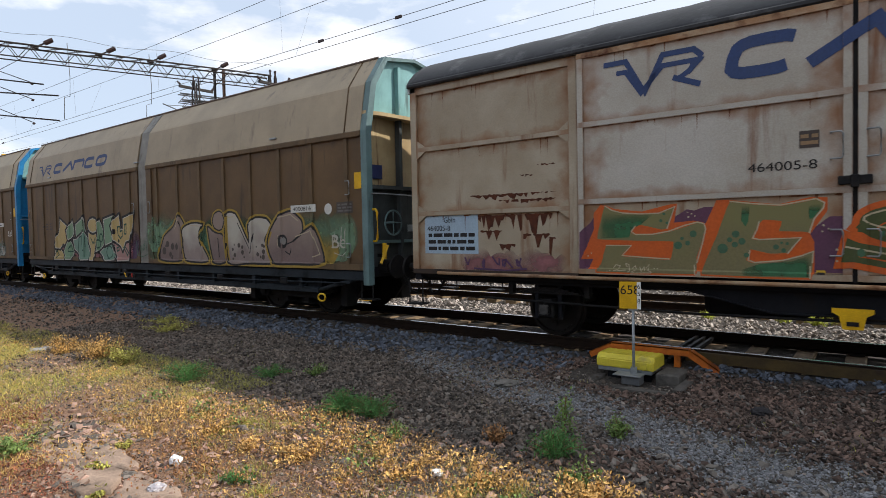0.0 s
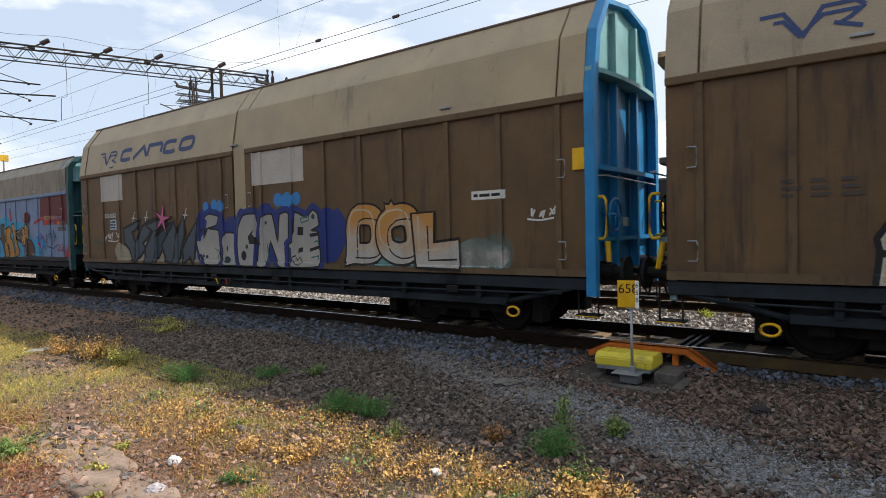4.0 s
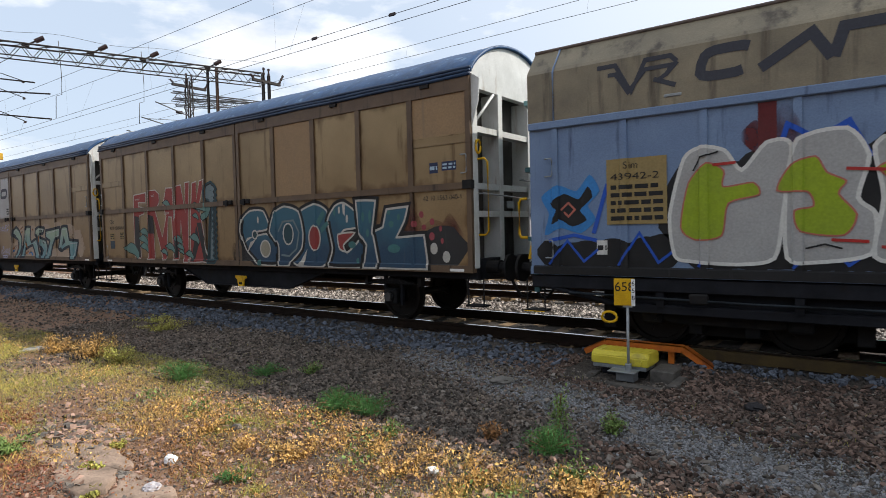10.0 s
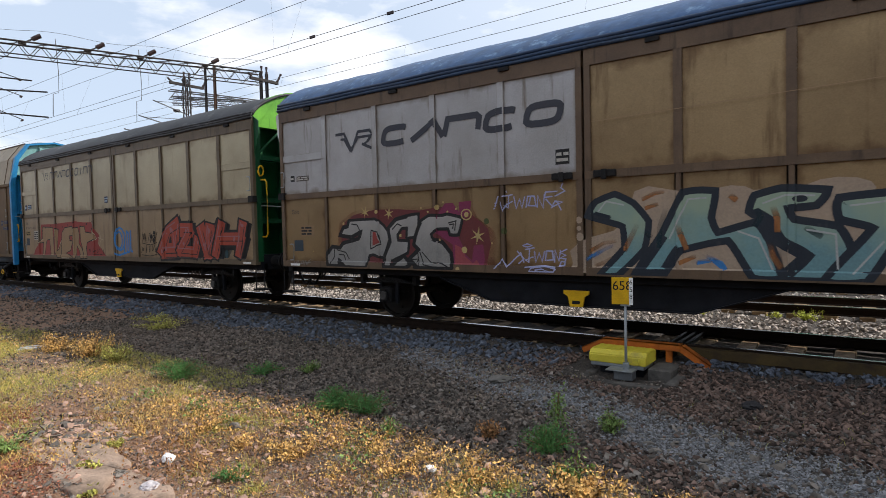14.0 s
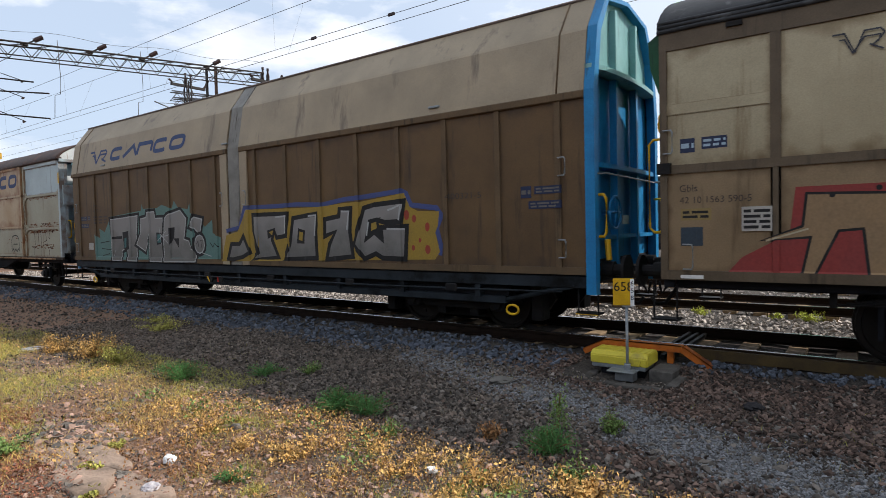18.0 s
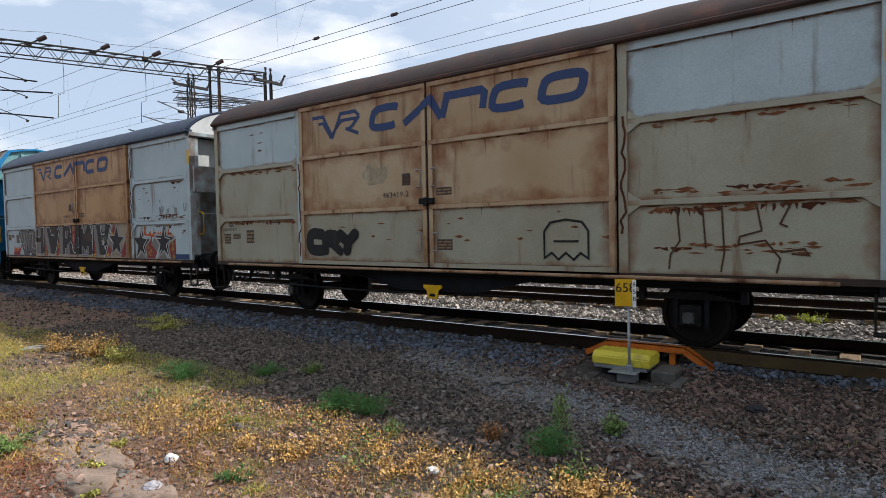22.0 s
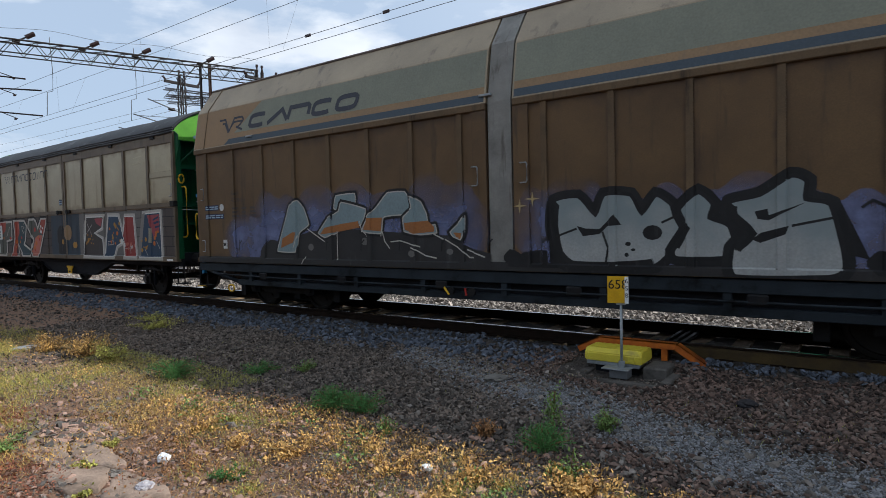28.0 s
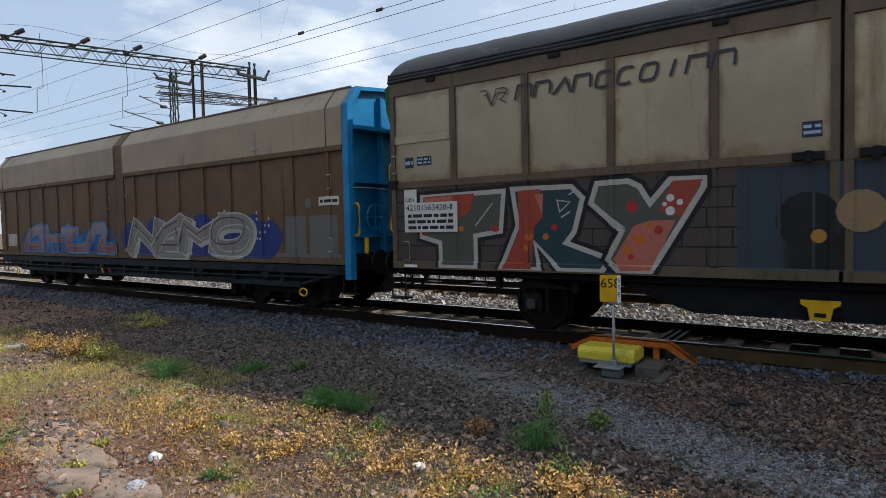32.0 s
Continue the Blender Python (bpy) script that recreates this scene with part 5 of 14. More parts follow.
SILVERW = mat("warm_beige_sheet", (0.2903, 0.2124, 0.1266), (0.209, 0.1509, 0.08806), rough=0.36, scale=0.9, spots=(0.1, 0.07, 0.042), amount=0.26, spot_scale=0.9, streak=True, rnd=0.07, bump=0.05, edge=(0.12, 0.08, 0.045), edge_w=0.09, spec=0.35, metal=0.35)
JOINTW = mat("pale_joint", (0.215, 0.21, 0.19), (0.14, 0.135, 0.122), rough=0.55, scale=3, spots=(0.05468, 0.04111, 0.02846), amount=0.35, streak=True, bump=0.08)
BLUESIDE = mat("sky_blue_side", (0.155, 0.225, 0.35), (0.12, 0.175, 0.285), rough=0.55, scale=1.5, spots=(0.0459, 0.0663, 0.127), amount=0.2, streak=True, bump=0.06)

wa, sa, _ = gbln("cream covered wagon with rust streaks and green and orange spray paint", 82.36, 12.6, CREAMG, RUSTY, RUSTY, RUSTY, TARPK, ICE, x0=-0.27)
wb, sb = sim("brown hooded bogie wagon with silver spray letters and pale teal end", 64.2, 16.72, BROWN, BROWN2, FASCIA, ROOFG, TEALG, PALEC, joint=JOINTW, flag=True, infill=mat("tan_end_sheet", (0.5, 0.39, 0.22), (0.36, 0.25, 0.12), rough=0.5, scale=1.6, spots=(0.1, 0.045, 0.02), amount=0.34, streak=True, bump=0.08))
wc, sc = sim("brown hooded bogie wagon with slate and silver spray letters", 46.52, 16.55, BROWN, BROWN2, FASCIA_L, ROOFG, CYANP, PALEC, joint=FASCIA_L, flag=True)
wd, sd_ = sim("low hooded bogie wagon painted sky blue, covered in bright spray letters", 28.76, 16.74, BLUESIDE, BLUESIDE, FASCIA_D, ROOFG, TEALD, PALEC, low=True, frame_mat=STEEL_D, joint=GREYD)
we, se = gbls("ochre covered wagon with blue tarpaulin, red and dark blue spray letters", 14.74, 12.96, BEIGE, BEIGE, BEIGE2, TARPB, WHITEP, WHITEP)
wf, sf = gbls("ochre covered wagon with one grey-white half and teal spray letters", 0.88, 13.07, BEIGE, BEIGE, BEIGE2, TARPB, WHITEP, WHITEP, half2=GREYW)
wg, sg = gbls("silver-beige covered wagon with lime end and red spray letters", -13.18, 13.13, SILVER, SILVERW, SILVER2, TARPK, LIMEP, DGREEN)
wh, sh = sim("brown hooded bogie wagon with chrome block spray letters, blue end", -31.0, 16.77, BROWN, BROWN2, FASCIA, ROOFG, CYANP, PALEC, joint=JOINTW, strip=FASCIA)
wi, si, _ = gbln("rusty orange and cream covered wagon with ice-blue bays", -44.72, 12.6, RUSTP, CREAM, ICE, CREAM, TARPR, ICE, x0=-0.2)
wj, sj, _ = gbln("rusty orange covered wagon with ice-blue bays and sprayed stars", -58.62, 12.6, RUSTO, RUSTY, ICE, ICE, TARPN, ICE, x0=-0.15)
wk, sk = sim("brown hooded bogie wagon with striped hood and grey spray letters", -76.43, 16.7, BROWN, BROWN2, FASCIA, ROOFG, CYANP, PALEC, joint=JOINTW)
wl, sl = gbls("silver-beige covered wagon with green end and red and white spray letters", -90.22, 12.85, SILVER, SILVERW, SILVER2, TARPK, LIMEP, DGREEN)
_, sm = sim("low brown hooded bogie wagon with silver spray letters, bright blue end", -108.1, 16.7, BROWN, BROWN2, FASCIA, ROOFG, CYANP, CYANP, low=True)

# ---- paint on the wagons ----
GLYPH = dict(A="002440|1232", B="000434433202|32413000", C="4434140301103040", D="00043443413000", E="44040040|0232", F="440400|0232",
             G="44341403011030414222", H="0004|4044|0242", I="2024", J="4441301001", K="0004|440240", L="040040", M="0004224440", N="00044044",
             O="140301103041433414", P="000434433202", R="000434433202|2240", S="43341403123241301001", T="0444|2420", U="040110304144",
             V="042044", W="0410223044", X="0440|0044", Y="042244|2220", Z="04440040")
# interlaced strokes for pieces that spell nothing
GLYPH.update({"1": "001334|334044|1040", "2": "0424|24004042", "3": "0004|0242|424044", "4": "0014|143420|2040", "5": "042024|243044"})


class Fascia(Side):
    """The inclined hood panel above a wagon's side."""

    def __init__(self, root, z0, y0, z1, y1):
        self.root, self.ribs, self.rails, self.sill = root, (), (), None
        self.z0, self.y0, self.z1, self.y1 = z0, y0, z1, y1

    def y(self, u, z):
        return self.y0 + (self.y1 - self.y0) * (z - self.z0) / (self.z1 - self.z0) - 0.002


def hood(root, low=False):
    return Fascia(root, 3.26, -HW - 0.004, 3.97, -1.49) if low else Fascia(root, 3.64, -HW - 0.004, 4.52, -1.33)




def ngon(bm, pts, lift, slot):
    vs = [bm.verts.new((u, -lift, z)) for u, z in pts]
    try:
        f = bm.faces.new(vs)
        f.material_index = slot
    except ValueError:
        pass


def ellipse(bm, u, z, a, b, lift, slot, n=16, rot=0.0, wob=None):
    pts = []
    for k in range(n):
        q = 2 * math.pi * k / n
        s = 1 if wob is None else 1 + wob.uniform(-0.1, 0.1)
        x, y = a * s * math.cos(q), b * s * math.sin(q)
        pts.append((u + x * math.cos(rot) - y * math.sin(rot), z + x * math.sin(rot) + y * math.cos(rot)))
    ngon(bm, pts, lift, slot)


def ribbon(bm, P, w, lift, slot):
    """One unbroken brush line with mitred turns."""
    V = [Vector(p) for p in P]
    V = [v for i, v in enumerate(V) if i == 0 or (v - V[i - 1]).length > 1e-4]
    shut = len(V) > 3 and (V[0] - V[-1]).length < 1e-3
    if len(V) < 2:
        return
    D = [(b - a).normalized() for a, b in zip(V, V[1:])]
    prev = None
    for i, v in enumerate(V):
        a = D[i - 1] if i else (D[-1] if shut else D[0])
        b = D[i] if i < len(D) else (D[0] if shut else D[-1])
        m = a + b
        m = m.normalized() if m.length > 0.05 else a
        n = Vector((-m.y, m.x)) * (w / 2) * min(1.7, 1 / max(0.3, m.dot(a)))
        row = [bm.verts.new((v.x + q * n.x, -lift - 0.000006 * i, v.y + q * n.y)) for q in (-1, 1)]
        if prev:
            f = bm.faces.new((prev[0], row[0], row[1], prev[1]))
            f.material_index = slot
        prev = row


def strokes(bm, lines, w, lift, slot, square=True, dot=18):
    """Thick lines; sharp turns are mitred when square, gentle ones rounded."""
    e = 0.0
    for P in lines:
        V = [Vector(p) for p in P]
        D = [(b - a).normalized() for a, b in zip(V, V[1:])]
        for i in range(len(D)):
            if (V[i + 1] - V[i]).length < 1e-4:
                continue
            d = D[i]
            n = Vector((-d.y, d.x)) * w / 2
            x0 = (0.4 * w if i == 0 else 0.42 * w if d.dot(D[i - 1]) < 0.6 else 0) if square else 0
            x1 = (0.4 * w if i == len(D) - 1 else 0.42 * w if d.dot(D[i + 1]) < 0.6 else 0) if square else 0
            a2, b2 = V[i] - d * x0, V[i + 1] + d * x1
            f0, f1 = (1.28 if square and i == 0 else 1.0), (1.28 if square and i == len(D) - 1 else 1.0)
            ngon(bm, [tuple(a2 - n * f0), tuple(b2 - n * f1), tuple(b2 + n * f1), tuple(a2 + n * f0)], lift + e, slot)
            e += 0.000006
        for i in range(len(P)):
            end = i in (0, len(P) - 1)
            if square and (end or D[i - 1].dot(D[i]) < 0.6):
                continue
            ellipse(bm, P[i][0], P[i][1], w / 2, w / 2, lift + e, slot, dot)
            e += 0.000006


def word(S, text, u0, u1, z0, z1, fill, out, sw=0.2, o=0.05, slant=0.0, shadow=None, drop=(0.09, -0.05), hi=None, seed=1, rise=0.0, square=True, lift=0.004, label="", deco=None, fat=1.0, halo=(), rim=None):
    """A sprayed word: letter by letter, with its drop shade, outline, fill and highlights; each letter overlaps the last."""
    r = random.Random(seed)
    n = len(text)
    cw = (u1 - u0) / n
    for i, ch in enumerate(text):
        f = (i + 0.5) / n
        a, b = u0 + i * cw - cw * r.uniform(0.1, 0.2), u0 + (i + 1) * cw + cw * r.uniform(0.1, 0.2)
        base, top = z0 + r.uniform(-0.02, 0.04), z1 + rise * (f - 0.5) + r.uniform(-0.09, 0.06)
        s = min(sw * 1.15 * fat, cw * 0.36 * fat, (top - base) * 0.3 * fat)
        if ch in "SEBGAR3":
            s = min(s, (top - base) * 0.235)
        if ch == "I":
            s *= 1.35
        m = s / 2 + o
        turn = r.uniform(-0.05, 0.05)
        lines = []
        for run in GLYPH[ch].split("|"):
            P = []
            for k in range(0, len(run), 2):
                x, y = int(run[k]) / 4 + r.uniform(-0.05, 0.05), int(run[k + 1]) / 4 + r.uniform(-0.04, 0.04)
                u = a + m + x * max(0.05, b - a - 2 * m) + (y - 0.5) * slant
                z = base + m + y * (top - base - 2 * m)
                P.append((u + (z - (base + top) / 2) * turn, z))
            if (ch in "BCDGJOPRSU" or not square) and len(P) > 2:      # round off
                for _ in range(2):
                    Q = [P[0]]
                    for p, q in zip(P, P[1:]):
                        Q += [(p[0] * 0.75 + q[0] * 0.25, p[1] * 0.75 + q[1] * 0.25), (p[0] * 0.25 + q[0] * 0.75, p[1] * 0.25 + q[1] * 0.75)]
                    P = Q + [P[-1]]
            lines.append(P)
        bm = B()
        mats = [out, fill, hi or fill, shadow or out] + ([deco] if deco else [])
        for k, (hm, hw) in enumerate(halo):
            mats.append(hm)
            strokes(bm, lines, s + 2 * o + hw, lift - 0.0024 + 0.0005 * k, len(mats) - 1, False)
        if shadow:
            strokes(bm, [[(u + drop[0], z + drop[1]) for u, z in P] for P in lines], s + 2 * o, lift - 0.001, 3, square)
        up = lift + 0.002 + i * 0.0042
        strokes(bm, lines, s + 2 * o, up, 0, square)
        if rim:
            mats.append(rim)
            strokes(bm, lines, s + 2 * min(o * 0.6, 0.022), up + 0.0008, len(mats) - 1, square)
        strokes(bm, lines, s, up + 0.0016, 1, square)
        strokes(bm, [[(u + s * 0.27, z - s * 0.22) for u, z in P] for P in lines], s * 0.07, up + 0.0026, 3 if shadow else 0, square, 6)
        if hi:
            strokes(bm, [[(u - s * 0.3, z + s * 0.26) for u, z in P] for P in lines], s * 0.09, up + 0.003, 2, square, 6)
        if deco:
            for _ in range(4):
                P = r.choice(lines)
                j = r.randrange(len(P) - 1)
                q = r.random()
                u, z = P[j][0] + (P[j + 1][0] - P[j][0]) * q, P[j][1] + (P[j + 1][1] - P[j][1]) * q
                rr = s * r.uniform(0.06, 0.2)
                ellipse(bm, u + r.uniform(-0.2, 0.2) * s, z + r.uniform(-0.2, 0.2) * s, rr, rr * r.uniform(0.8, 1.4), up + 0.0033 + 0.0001 * _, 4, 10)
        S.lay(bm, "painted_letter", mats, label)


def cloud(S, u0, u1, z0, z1, m, n=14, seed=1, lift=0.001, solid=False, label=""):
    """A patch of sprayed ground colour with a billowing edge."""
    r = random.Random(seed)
    bm = B()
    h = z1 - z0
    lumps = [(u0 + (k + 0.5) / n * (u1 - u0) + r.uniform(-0.1, 0.1), (u1 - u0) / n * r.uniform(0.7, 1.2), r.uniform(0.72, 1.0)) for k in range(n)]
    m_ = n * 6
    prev = None
    for k in range(m_ + 1):
        u = u0 + (u1 - u0) * k / m_
        top = max([0.3] + [q * math.sqrt(max(0.0, 1 - ((u - c) / a) ** 2)) for c, a, q in lumps])
        end = min(1.0, 0.25 + min(u - u0, u1 - u) / (0.35 * h + 0.01))
        mid = z0 + h * 0.45
        a = bm.verts.new((u, -lift, mid - h * 0.45 * end * r.uniform(0.94, 1.0)))
        b = bm.verts.new((u, -lift, mid + (h * top - h * 0.45) * end if top > 0.45 else mid + 0.02))
        if prev:
            bm.faces.new((prev[0], a, b, prev[1]))
        prev = (a, b)
    return S.lay(bm, "painted_patch", [m if solid else mist(m.name[6:])], label)


def patch(S, pts, m, lift=0.001, name="painted_patch", label=""):
    bm = B()
    ngon(bm, pts, lift, 0)
    if len(pts) > 4:
        bm.normal_update()
        bmesh.ops.triangulate(bm, faces=bm.faces[:])
    return S.lay(bm, name, [m], label)


def rect(S, u0, u1, z0, z1, m, lift=0.001, name="painted_patch", label=""):
    return patch(S, [(u0, z0), (u1, z0), (u1, z1), (u0, z1)], m, lift, name, label)


def dots(S, spots, m, lift=0.012, label=""):
    for k, (u, z, q) in enumerate(spots):
        bm = B()
        ellipse(bm, u, z, q, q, lift + k * 0.0002, 0, 14)
        S.lay(bm, "painted_dot", [m], label)


def lines(S, runs, w, m, lift=0.008, name="painted_line", label="", square=False):
    groups = [runs] if name == "painted_tag" else [[r] for r in runs]
    for g in groups:
        bm = B()
        for run in g:
            ribbon(bm, run, w, lift, 0)
        ob = S.lay(bm, name, [m], label)
        lift += 0.00004
    return ob


def oval(u, z, a, b, n=12):
    return [(u + a * math.cos(2 * math.pi * k / n), z + b * math.sin(2 * math.pi * k / n)) for k in range(n)]


def ring_of(P):
    return P + P[:1]


def bubble(S, pts, fill, edge, w=0.03, glow=None, lift=0.006, label="", soft=0.6, gw=None):
    """One sprayed letter: a closed outline, rounded by its softness, filled, with a hand-drawn edge and a wider ground line."""
    n, P = len(pts), []
    if soft < 0.05:
        P = list(pts)
    for i in range(n if soft >= 0.05 else 0):
        a, b, c, d = (pts[(i + k) % n] for k in (-1, 0, 1, 2))
        for k in range(5):
            t = k / 5
            q = [0.5 * (2 * b[j] + (c[j] - a[j]) * t + (2 * a[j] - 5 * b[j] + 4 * c[j] - d[j]) * t * t + (3 * b[j] - a[j] - 3 * c[j] + d[j]) * t ** 3) for j in (0, 1)]
            P.append((soft * q[0] + (1 - soft) * (b[0] + (c[0] - b[0]) * t), soft * q[1] + (1 - soft) * (b[1] + (c[1] - b[1]) * t)))
    if glow:
        lines(S, [P + P[:1]], gw or w * 3.2, glow, lift, "painted_glow")
    patch(S, P, fill, lift + 0.0003, "painted_letter", label)
    lines(S, [P + P[:1]], w, edge, lift + 0.0006, "painted_edge")


def scrawl(S, u0, u1, z0, z1, m, w=0.02, n=9, seed=1, lift=0.008):
    """A quick tag that cannot be read: hasty hooked strokes, one for each sign, and a flourish."""
    r = random.Random(seed)
    n = max(3, int(n * 0.8))
    h, cw = z1 - z0, (u1 - u0) / n
    runs = []
    for i in range(n):
        a, lean = u0 + i * cw, r.uniform(0.1, 0.3) * h
        P, up = [], r.random() < 0.5
        for k in range(r.randint(3, 5)):
            f = r.uniform(0.72, 1.0) if up else r.uniform(0.0, 0.3)
            P.append((a + cw * r.uniform(0.0, 1.05) + lean * f, z0 + h * f))
            up = not up
        Q = [P[0]]
        for p, q in zip(P, P[1:]):
            Q += [(p[0] * 0.7 + q[0] * 0.3, p[1] * 0.7 + q[1] * 0.3), (p[0] * 0.3 + q[0] * 0.7, p[1] * 0.3 + q[1] * 0.7)]
        runs.append(Q + [P[-1]])
    u = u0 + (u1 - u0) * r.uniform(0.0, 0.3)
    runs.append([(u, z0 + h * 0.05), (u + (u1 - u0) * 0.5, z0 - h * 0.06), (u1, z0 + h * 0.1)])
    return lines(S, runs, w, m, lift, "painted_tag")


def star(S, u, z, r0, m, out=None, lift=0.006, rot=0.0, points=5, inner=0.42):
    for q, slot, rr in ((0.0, 1, r0 * 1.25), (0.003, 0, r0)):
        if slot == 1 and not out:
            continue
        P = [(u + rr * (1 if k % 2 == 0 else inner) * math.sin(rot + k * math.pi / points), z + rr * (1 if k % 2 == 0 else inner) * math.cos(rot + k * math.pi / points)) for k in range(2 * points)]
        bm = B()
        c = bm.verts.new((u, -lift - q, z))
        vs = [bm.verts.new((a, -lift - q, b)) for a, b in P]
        for k in range(2 * points):
            bm.faces.new((c, vs[k], vs[(k + 1) % (2 * points)]))
        S.lay(bm, "painted_star", [out if slot else m])


def plate(S, u0, u1, z0, z1, m, ink, rows=3, lift=0.003, seed=1, name="data_panel", label="", title=0.0):
    """A lettered panel whose print is too small to read: bars of its size."""
    ob = rect(S, u0, u1, z0, z1, m, lift, name, label)
    r = random.Random(seed)
    bm = B()
    h = (z1 - z0 - title) / (rows + 0.6)
    for k in range(rows):
        z = z1 - title - h * (k + 0.55)
        u = u0 + (u1 - u0) * 0.07
        while u < u1 - (u1 - u0) * 0.12:
            w = min(r.uniform(0.06, 0.22), u1 - (u1 - u0) * 0.06 - u)
            ngon(bm, [(u, z - h * 0.55), (u + w, z - h * 0.55), (u + w, z), (u, z)], lift + 0.003, 0)
            u += w + 0.03
    if rows:
        pr = S.lay(bm, "print", [ink])
        pr.parent = ob
    else:
        bm.free()
    return ob


def text(S, s, u, z, h, m, width=None, name="lettering", lift=0.006):
    cu = bpy.data.curves.new("text", "FONT")
    cu.body, cu.size = s, h * 1.37
    ob = bpy.data.objects.new("text", cu)
    scene.collection.objects.link(ob)
    me = bpy.data.meshes.new_from_object(ob.evaluated_get(bpy.context.evaluated_depsgraph_get()))
    bpy.data.objects.remove(ob)
    bpy.data.curves.remove(cu)
    xs = [v.co.x for v in me.vertices]
    k = width / (max(xs) - min(xs)) if width else 1.0
    x0 = min(xs)
    faces = sorted(([i for i in p.vertices] for p in me.polygons), key=lambda f: min(me.vertices[i].co.x for i in f))
    co = [(u + (v.co.x - x0) * k, -lift, z + v.co.y) for v in me.vertices]
    bpy.data.meshes.remove(me)
    glyphs, reach = [], -1e9          # one mesh for each character: faces that overlap along the line
    for f in faces:
        a, b = min(co[i][0] for i in f), max(co[i][0] for i in f)
        if a > reach - 1e-5:
            glyphs.append([])
        glyphs[-1].append(f)
        reach = max(reach, b)
    for g in glyphs:
        bm = B()
        vs = {i: bm.verts.new(co[i]) for i in sorted({i for f in g for i in f})}
        for f in g:
            bm.faces.new([vs[i] for i in f])
        ob = S.lay(bm, name, [m])
    return ob


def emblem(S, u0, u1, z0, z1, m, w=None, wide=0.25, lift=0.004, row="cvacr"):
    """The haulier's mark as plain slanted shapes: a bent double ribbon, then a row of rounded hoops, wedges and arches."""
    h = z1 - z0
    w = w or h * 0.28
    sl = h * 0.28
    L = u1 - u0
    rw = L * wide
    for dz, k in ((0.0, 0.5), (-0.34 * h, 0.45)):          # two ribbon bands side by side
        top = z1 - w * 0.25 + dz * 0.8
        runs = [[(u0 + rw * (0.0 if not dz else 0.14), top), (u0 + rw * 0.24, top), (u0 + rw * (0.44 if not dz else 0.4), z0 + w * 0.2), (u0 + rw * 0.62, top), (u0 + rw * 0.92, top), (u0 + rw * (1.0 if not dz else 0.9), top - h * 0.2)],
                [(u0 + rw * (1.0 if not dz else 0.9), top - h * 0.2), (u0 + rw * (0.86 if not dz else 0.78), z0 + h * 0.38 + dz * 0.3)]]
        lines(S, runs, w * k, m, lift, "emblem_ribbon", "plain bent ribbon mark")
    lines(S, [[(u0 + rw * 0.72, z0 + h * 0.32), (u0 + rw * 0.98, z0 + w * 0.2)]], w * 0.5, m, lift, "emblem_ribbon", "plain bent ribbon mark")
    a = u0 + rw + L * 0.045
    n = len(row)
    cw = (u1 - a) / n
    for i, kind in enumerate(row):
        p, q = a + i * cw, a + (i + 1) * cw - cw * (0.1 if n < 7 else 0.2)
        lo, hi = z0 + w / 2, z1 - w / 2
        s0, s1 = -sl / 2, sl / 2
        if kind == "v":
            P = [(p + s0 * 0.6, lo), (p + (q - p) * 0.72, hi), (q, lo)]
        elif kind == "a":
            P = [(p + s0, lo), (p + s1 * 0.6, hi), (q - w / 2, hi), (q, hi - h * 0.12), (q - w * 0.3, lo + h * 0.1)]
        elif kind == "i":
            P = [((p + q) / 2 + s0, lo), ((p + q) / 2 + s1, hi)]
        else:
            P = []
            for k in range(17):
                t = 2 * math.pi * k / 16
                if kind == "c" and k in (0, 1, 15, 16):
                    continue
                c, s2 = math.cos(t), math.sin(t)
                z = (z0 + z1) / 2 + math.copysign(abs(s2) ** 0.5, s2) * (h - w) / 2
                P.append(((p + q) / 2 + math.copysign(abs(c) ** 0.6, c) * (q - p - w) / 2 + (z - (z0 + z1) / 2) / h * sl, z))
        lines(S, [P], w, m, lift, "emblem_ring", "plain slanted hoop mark")


